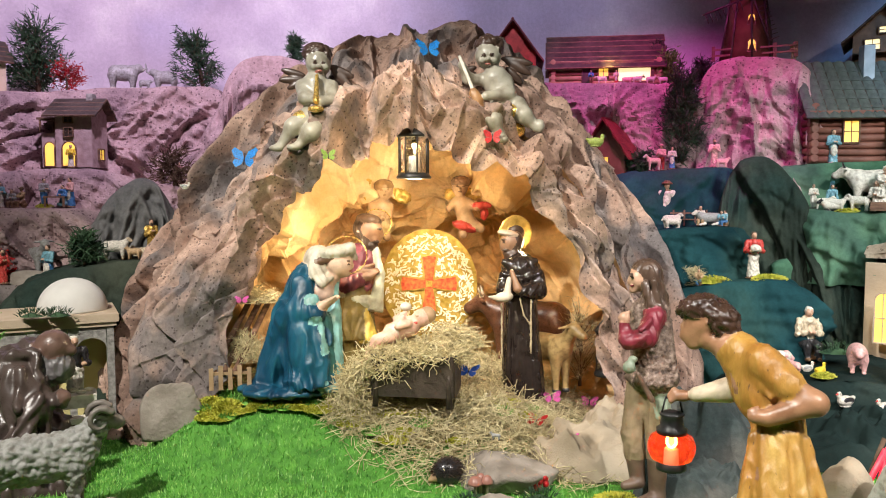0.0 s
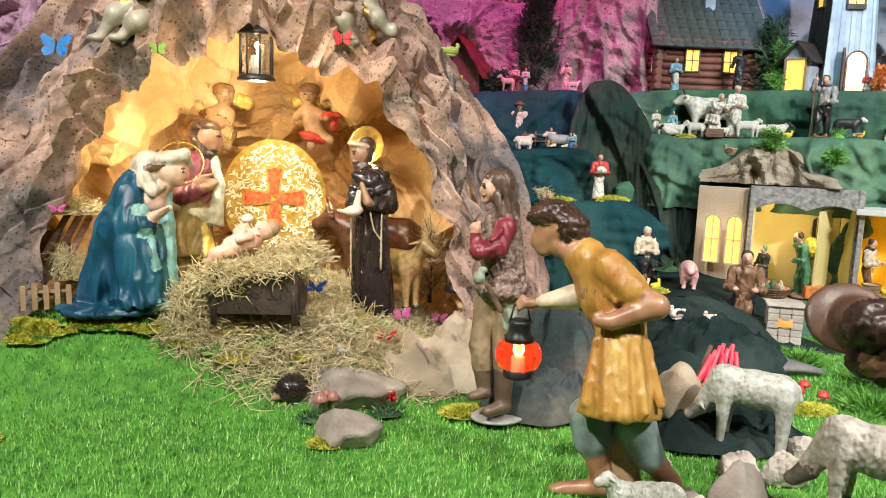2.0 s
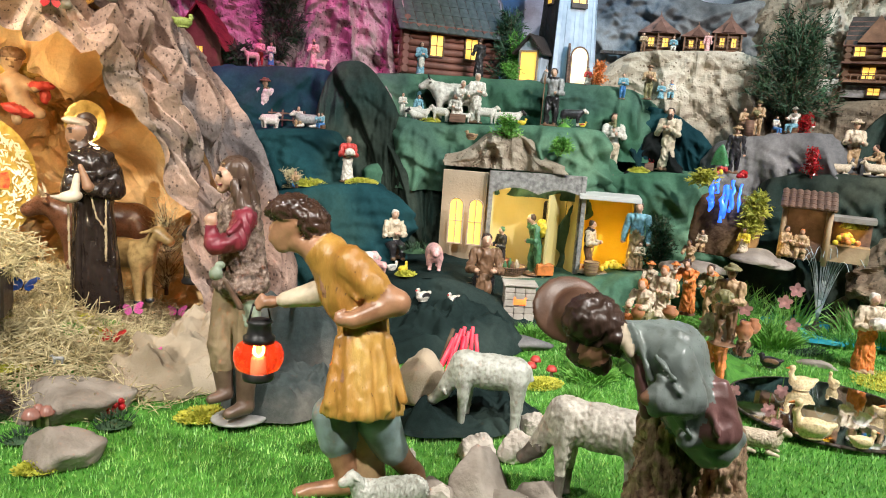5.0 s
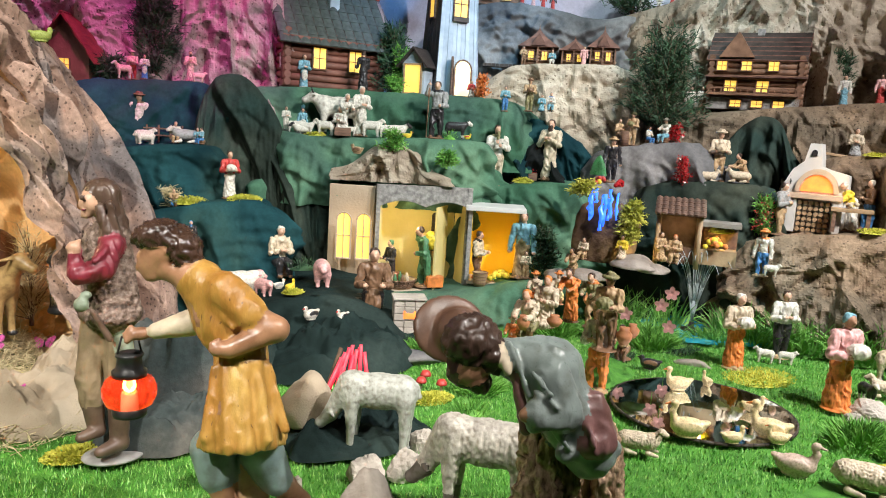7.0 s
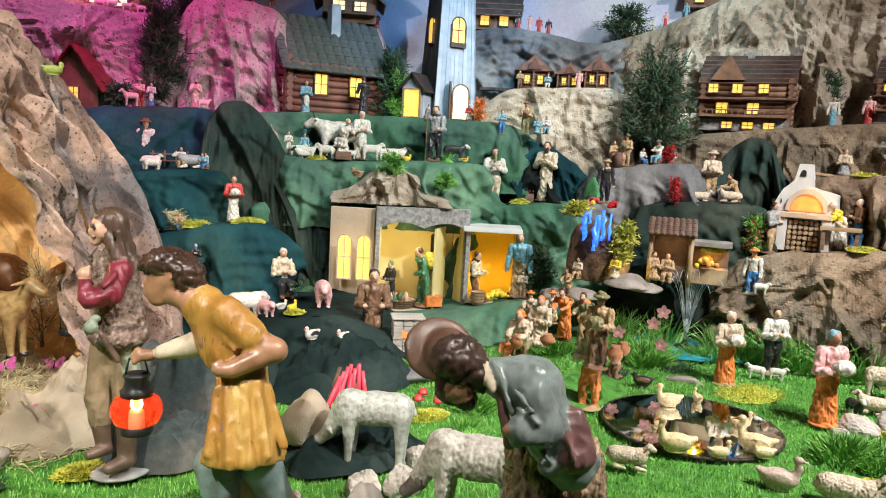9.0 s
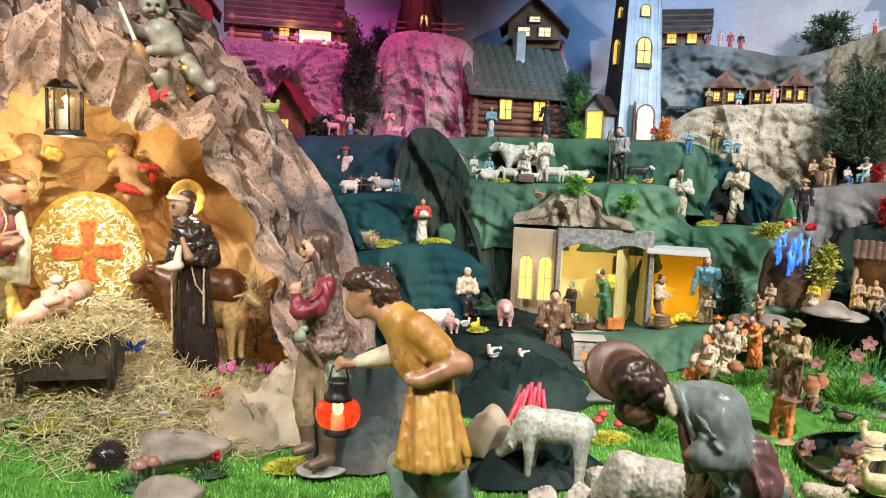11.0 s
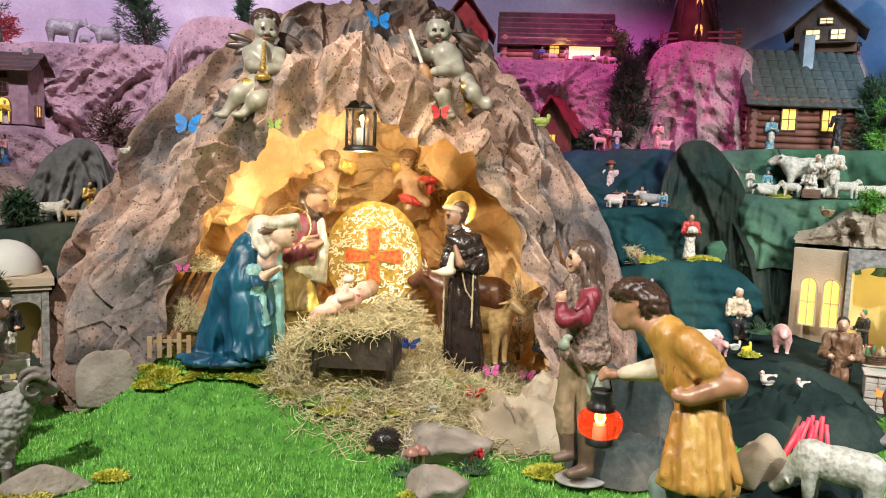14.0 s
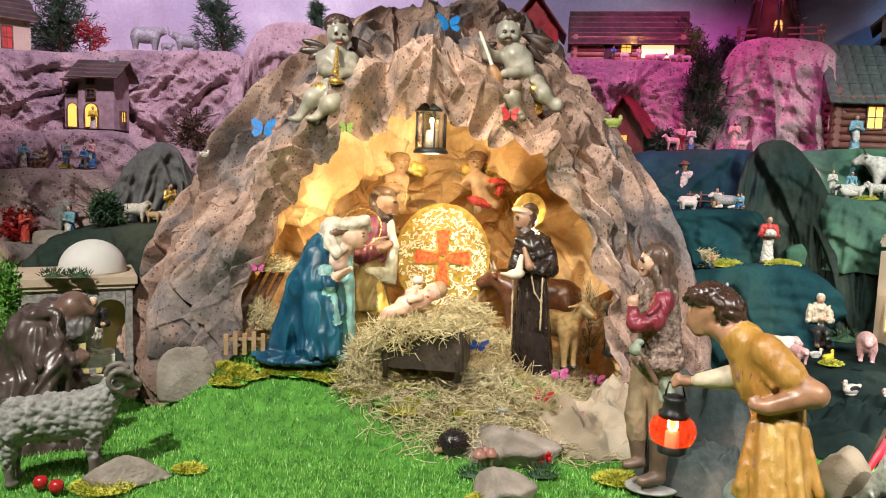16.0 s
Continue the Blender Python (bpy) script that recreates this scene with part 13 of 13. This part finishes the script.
turned(bm, [(0.029 * 0.9, 0), (0.029, 0.095 * 0.5), (0.029 * 0.9, 0.095)], 14)
thing("barrel", bm, WOOD, "small wooden barrel between farmers", "barrel", at=pose(3.96, 3.386, 1.015))
figurine("man_hat", 3.471, 3.049, 0.812, 0.240, -49, cast("SHKKTM"), "melon seller figurine with a dark vest and hat")
stone(3.413, 3.085, 0.848, 0.042, 0.029, 0.088, -48, 47, paint(0.06, 0.22, 0.08, 0.3), "striped green watermelon at the stall", "watermelon", "", 0.02)
fruit_heap(3.406, 3.062, 0.791, 0.064, [REDP, YELLOWP], 10, 0.014, "red and yellow fruit before the seller", 7)
fruit_heap(3.456, 2.959, 0.788, 0.038, [BERRY], 12, 0.012, "dark red berries on the ledge", 8)
e = gable_house("chalet", pose(4.833, 3.059, 1.294, 0, 0, -57.7 + -6), 0.536, 0.322, 0.333, 0.161, "brown wooden chalet with lit windows and shingle roof", CHALETWOOD, CHALETROOF, 0.03, logs=9, rows=6, cols=14)
w, d, h = 0.536, 0.322, 0.333
pbox(e, "stone_base", -w * 0.52, -d * 0.5 - 0.03, 0, w * 0.52, -d * 0.5 - 0.015, h * 0.22, MASONRY)
pbox(e, "balcony", -w * 0.5, -d * 0.5 - 0.09, h * 0.26, w * 0.5, -d * 0.5 - 0.031, h * 0.30, CHALETWOOD)
for k in range(14):
    pbox(e, "baluster", -w * 0.5 + k * w / 13.5, -d * 0.5 - 0.09, h * 0.30, -w * 0.5 + k * w / 13.5 + 0.006, -d * 0.5 - 0.084, h * 0.38, CHALETWOOD)
pbox(e, "handrail", -w * 0.5, -d * 0.5 - 0.092, h * 0.38, w * 0.5, -d * 0.5 - 0.082, h * 0.40, CHALETWOOD)
for u in (-0.26, 0.10):
    window(e, u * w, -d * 0.5 - 0.022, h * 0.34, w * 0.13, h * 0.20)
for u in (-0.18, 0.06, 0.30):
    window(e, u * w, -d * 0.5 - 0.034, h * 0.05, w * 0.12, h * 0.12)
for u in (-0.38, -0.10, 0.20):
    window(e, u * w, -d * 0.5 - 0.022, h * 0.74, w * 0.11, h * 0.18)
pbox(e, "lean_roof", -w * 0.55, -d * 0.5 - 0.07, h * 0.60, w * 0.58, -d * 0.5 - 0.0, h * 0.63, CHALETROOF, "", 0, None)
bm = bmesh.new()
prism(bm, [(-w * 0.42, h * 0.98), (-w * 0.02, h * 0.98), (-w * 0.22, h + 0.161 * 0.95)], -d * 0.5 - 0.05, 0.0)
part("dormer", bm, CHALETWOOD, e)
pbox(e, "chimney", -w * 0.05, -0.02, h + 0.161 * 0.7, w * 0.03, 0.02, h + 0.161 * 1.2, MASONRY)
e = gable_house("chalet", pose(5.29, 2.177, 1.378, 0, 0, -67.6 + -6), 0.424, 0.254, 0.263, 0.127, "brown wooden chalet with lit windows and shingle roof", CHALETWOOD, CHALETROOF, 0.03, logs=9, rows=6, cols=14)
w, d, h = 0.424, 0.254, 0.263
pbox(e, "stone_base", -w * 0.52, -d * 0.5 - 0.03, 0, w * 0.52, -d * 0.5 - 0.015, h * 0.22, MASONRY)
pbox(e, "balcony", -w * 0.5, -d * 0.5 - 0.09, h * 0.26, w * 0.5, -d * 0.5 - 0.031, h * 0.30, CHALETWOOD)
for k in range(14):
    pbox(e, "baluster", -w * 0.5 + k * w / 13.5, -d * 0.5 - 0.09, h * 0.30, -w * 0.5 + k * w / 13.5 + 0.006, -d * 0.5 - 0.084, h * 0.38, CHALETWOOD)
pbox(e, "handrail", -w * 0.5, -d * 0.5 - 0.092, h * 0.38, w * 0.5, -d * 0.5 - 0.082, h * 0.40, CHALETWOOD)
for u in (-0.26, 0.10):
    window(e, u * w, -d * 0.5 - 0.022, h * 0.34, w * 0.13, h * 0.20)
for u in (-0.18, 0.06, 0.30):
    window(e, u * w, -d * 0.5 - 0.034, h * 0.05, w * 0.12, h * 0.12)
for u in (-0.38, -0.10, 0.20):
    window(e, u * w, -d * 0.5 - 0.022, h * 0.74, w * 0.11, h * 0.18)
pbox(e, "lean_roof", -w * 0.55, -d * 0.5 - 0.07, h * 0.60, w * 0.58, -d * 0.5 - 0.0, h * 0.63, CHALETROOF, "", 0, None)
bm = bmesh.new()
prism(bm, [(-w * 0.42, h * 0.98), (-w * 0.02, h * 0.98), (-w * 0.22, h + 0.127 * 0.95)], -d * 0.5 - 0.05, 0.0)
part("dormer", bm, CHALETWOOD, e)
pbox(e, "chimney", -w * 0.05, -0.02, h + 0.127 * 0.7, w * 0.03, 0.02, h + 0.127 * 1.2, MASONRY)
figurine("lady", 4.492, 3.310, 1.246, 0.176, -34, cast("SHWNWM"), "doll figurine in a green folk dress")
figurine("man_vest", 4.552, 3.262, 1.255, 0.176, -74, cast("SHWMKM"), "small man figurine in brown")
figurine("lady", 4.967, 2.544, 1.345, 0.180, -63, cast("SHWYWM"), "doll figurine in a blue folk dress")
figurine("lady", 5.053, 2.366, 1.360, 0.177, -65, cast("SHIRIM"), "doll figurine in a red folk dress")
figurine("lady", 4.843, 2.851, 1.315, 0.111, -60, cast("SHIRWM"), "small doll figurine in red on the balcony")
bush("bush", 4.260, 3.350, 1.103, 0.713, 0.600, "large dark conifer bush beside the rock", CONIFER, 150, 0.06, lean=0, seed=12, lw=0.009, needles=22)
bush("bush", 5.195, 2.691, 1.343, 0.416, 0.189, "dark fir sprigs behind the dolls", CONIFER, 40, 0.05, lean=0, seed=60, lw=0.009, needles=22)
bush("bush", 5.099, 2.969, 1.318, 0.429, 0.156, "dark fir sprigs beside the chalet", CONIFER, 30, 0.05, lean=0, seed=70, lw=0.009, needles=22)
def pavilion(x, y, z, yaw, w, h, rise):
    """A log pavilion with a stepped hipped roof, a front gablet, posts and lit windows."""
    e = empty("tavern", pose(x, y, z, 0, 0, yaw), "small dark wooden tavern with a steep hipped shingle roof", "tavern", "taverns")
    pbox(e, "body", -w * 0.40, -w * 0.34, 0, w * 0.40, w * 0.34, h, CHALETWOOD)
    for k in range(6):
        bm = bmesh.new()
        rod(bm, (-w * 0.43, -w * 0.345, h * (k + 0.5) / 6), (w * 0.43, -w * 0.345, h * (k + 0.5) / 6), h / 11, 6)
        part("log", bm, CHALETWOOD, e)
    n = 7
    for k in range(n):
        a, b = 1 - k / n, 1 - (k + 1) / n
        flare = 0.62 * a ** 1.35 + 0.02
        tip = 0.62 * b ** 1.35 + 0.012
        z0, z1 = h * 0.92 + rise * (k / n), h * 0.92 + rise * ((k + 1) / n) + 0.004
        bm = bmesh.new()
        lo = [bm.verts.new((sx * w * flare, sy * w * flare * 0.85, z0)) for sx, sy in ((-1, -1), (1, -1), (1, 1), (-1, 1))]
        hi = [bm.verts.new((sx * w * (tip + 0.01), sy * w * (tip + 0.01) * 0.85, z1)) for sx, sy in ((-1, -1), (1, -1), (1, 1), (-1, 1))]
        bm.faces.new(lo[::-1]), bm.faces.new(hi)
        for q in range(4):
            bm.faces.new((lo[q], lo[(q + 1) % 4], hi[(q + 1) % 4], hi[q]))
        part("roof_course", bm, CHALETROOF, e)
    bm = bmesh.new()
    prism(bm, [(-w * 0.24, h * 0.98), (w * 0.24, h * 0.98), (0, h * 0.98 + rise * 0.62)], -w * 0.56, -w * 0.1)
    part("gablet", bm, CHALETROOF, e)
    bm = bmesh.new()
    rod(bm, (0, 0, h + rise * 0.85), (0, 0, h + rise * 1.15), 0.006, 6, 0, 0.001)
    part("finial", bm, CHALETWOOD, e)
    for u in (-0.22, 0.20):
        window(e, u * w, -w * 0.345 - 0.014, h * 0.28, w * 0.16, h * 0.42)
    for u in (-0.48, -0.02, 0.46):
        pbox(e, "post", u * w - 0.005, -w * 0.50, 0, u * w + 0.005, -w * 0.50 + 0.01, h * 0.95, CHALETWOOD)
    pbox(e, "railing", -w * 0.48, -w * 0.505, h * 0.30, -w * 0.02, -w * 0.495, h * 0.36, CHALETWOOD)


pavilion(3.925, 4.202, 1.525, -43.0, 0.22, 0.137, 0.13)
pavilion(4.105, 4.026, 1.533, -45.6, 0.17, 0.115, 0.085)
pavilion(4.241, 3.883, 1.541, -47.5, 0.175, 0.136, 0.125)
figurine("sitter", 3.900, 4.033, 1.529, 0.126, -44, cast("SHYWWM"), "small figurine before the wooden tavern")
figurine("lady", 4.051, 3.881, 1.535, 0.125, -46, cast("SHIIIM"), "small figurine before the wooden tavern")
figurine("man", 3.757, 4.166, 1.515, 0.126, -42, cast("SHTMTM"), "small figurine before the wooden tavern")
e = empty("terrace_deck", pose(3.791, 4.324, 1.507, 0, 0, -41.2), "dark wooden deck beside the tavern", "deck")
for k in range(8):
    pbox(e, "board", -0.2 + k * 0.03, -0.05, 0.0, -0.172 + k * 0.03, 0.05, 0.02, DARKWOOD)
e = gable_house("alpine_house", pose(2.963, 5.217, 1.939, 0, 0, -29.6 + 90), 0.334, 0.385, 0.184, 0.176, "alpine house with a steep gable and lit balcony", CHALETWOOD, BROWNROOF, 0.06, rows=6, cols=8)
for u in (-0.2, 0.2):
    window(e, -0.334 * 0.5 - 0.004, u * 0.385, 0.184 * 0.45, 0.385 * 0.22, 0.184 * 0.35, -90, glow=GLOWPALE)
window(e, -0.334 * 0.5 - 0.004, 0, 0.184 * 1.02, 0.385 * 0.2, 0.184 * 0.2, -90, glow=GLOWPALE)
pbox(e, "balcony", -0.334 * 0.5 - 0.07, -0.385 * 0.48, 0.184 * 0.28, -0.334 * 0.5 - 0.005, 0.385 * 0.48, 0.184 * 0.33, CHALETWOOD)
mound("house_ledge", 3.022, 5.241, 1.45, 0.32, 0.22, 0.499, PINK, "pale rock under the alpine house", 31, crush=0.05, power=0.25)
figurine("woman", 2.837, 5.196, 1.928, 0.099, -29, cast("SHWRWM"), "tiny folk figurine before the alpine house")
figurine("woman", 2.924, 5.148, 1.928, 0.099, -30, cast("SHYWWM"), "tiny folk figurine before the alpine house")
figurine("woman", 3.002, 5.102, 1.927, 0.098, -30, cast("SHIRIM"), "tiny folk figurine before the alpine house")
figurine("woman", 3.102, 5.042, 1.926, 0.098, -32, cast("SHKRKM"), "tiny folk figurine before the alpine house")
figurine("lady", 3.223, 4.822, 1.273, 0.136, -34, cast("SHIRIM"), "small folk doll figurine in pink")
figurine("lady", 3.250, 4.804, 1.273, 0.127, -34, cast("SHWIWM"), "small folk doll figurine in pink and white")
bush("bush", 3.184, 4.967, 1.272, 0.450, 0.327, "dark fir behind the cabin", CONIFER, 60, 0.06, lean=0, seed=47, lw=0.009, needles=22)
e = gable_house("alpine_house", pose(3.954, 4.711, 1.981, 0, 0, -40.0), 0.318, 0.238, 0.143, 0.143, "small dark chalet with lit windows", CHALETWOOD, CHALETROOF, 0.04, rows=4, cols=7)
for u in (-0.25, 0.2):
    window(e, u * 0.318, -0.238 * 0.5 - 0.004, 0.143 * 0.2, 0.318 * 0.2, 0.143 * 0.5)
figurine("lady", 3.996, 4.490, 1.987, 0.117, -42, cast("SHYRWM"), "tiny folk figurine on the far rock")
figurine("lady", 4.057, 4.434, 1.975, 0.117, -42, cast("SHIIIM"), "tiny folk figurine on the far rock")
figurine("lady", 4.109, 4.386, 1.964, 0.117, -43, cast("SHRRRM"), "tiny folk figurine on the far rock")
figurine("lady", 4.161, 4.337, 1.953, 0.117, -44, cast("SHKRKM"), "tiny folk figurine on the far rock")
figurine("woman", 4.662, 3.949, 1.978, 0.109, -50, cast("SHWWWM"), "tiny figurine on the rock edge")
figurine("sitter", 4.746, 3.848, 2.016, 0.108, -51, cast("SHWWWM"), "tiny figurine on the rock edge")
figurine("lady", 4.802, 3.778, 2.046, 0.108, -52, cast("SHIRIM"), "tiny figurine on the rock edge")
figurine("lady", 4.889, 3.665, 2.110, 0.107, -53, cast("SHYYWM"), "tiny figurine on the rock edge")
bush("bush", 4.660, 4.013, 1.965, 0.254, 0.465, "dark fir hanging over the rock edge", CONIFER, 50, 0.05, lean=0, seed=43, lw=0.009, needles=22)
e = gable_house("chalet", pose(5.196, 3.65, 2.206, 0, 0, -54.9), 0.424, 0.297, 0.178, 0.144, "small brown chalet on the upper rock", CHALETWOOD, CHALETROOF, 0.04, rows=4, cols=8)
for u in (-0.25, 0.2):
    window(e, u * 0.424, -0.297 * 0.5 - 0.004, 0.178 * 0.2, 0.424 * 0.14, 0.178 * 0.4)
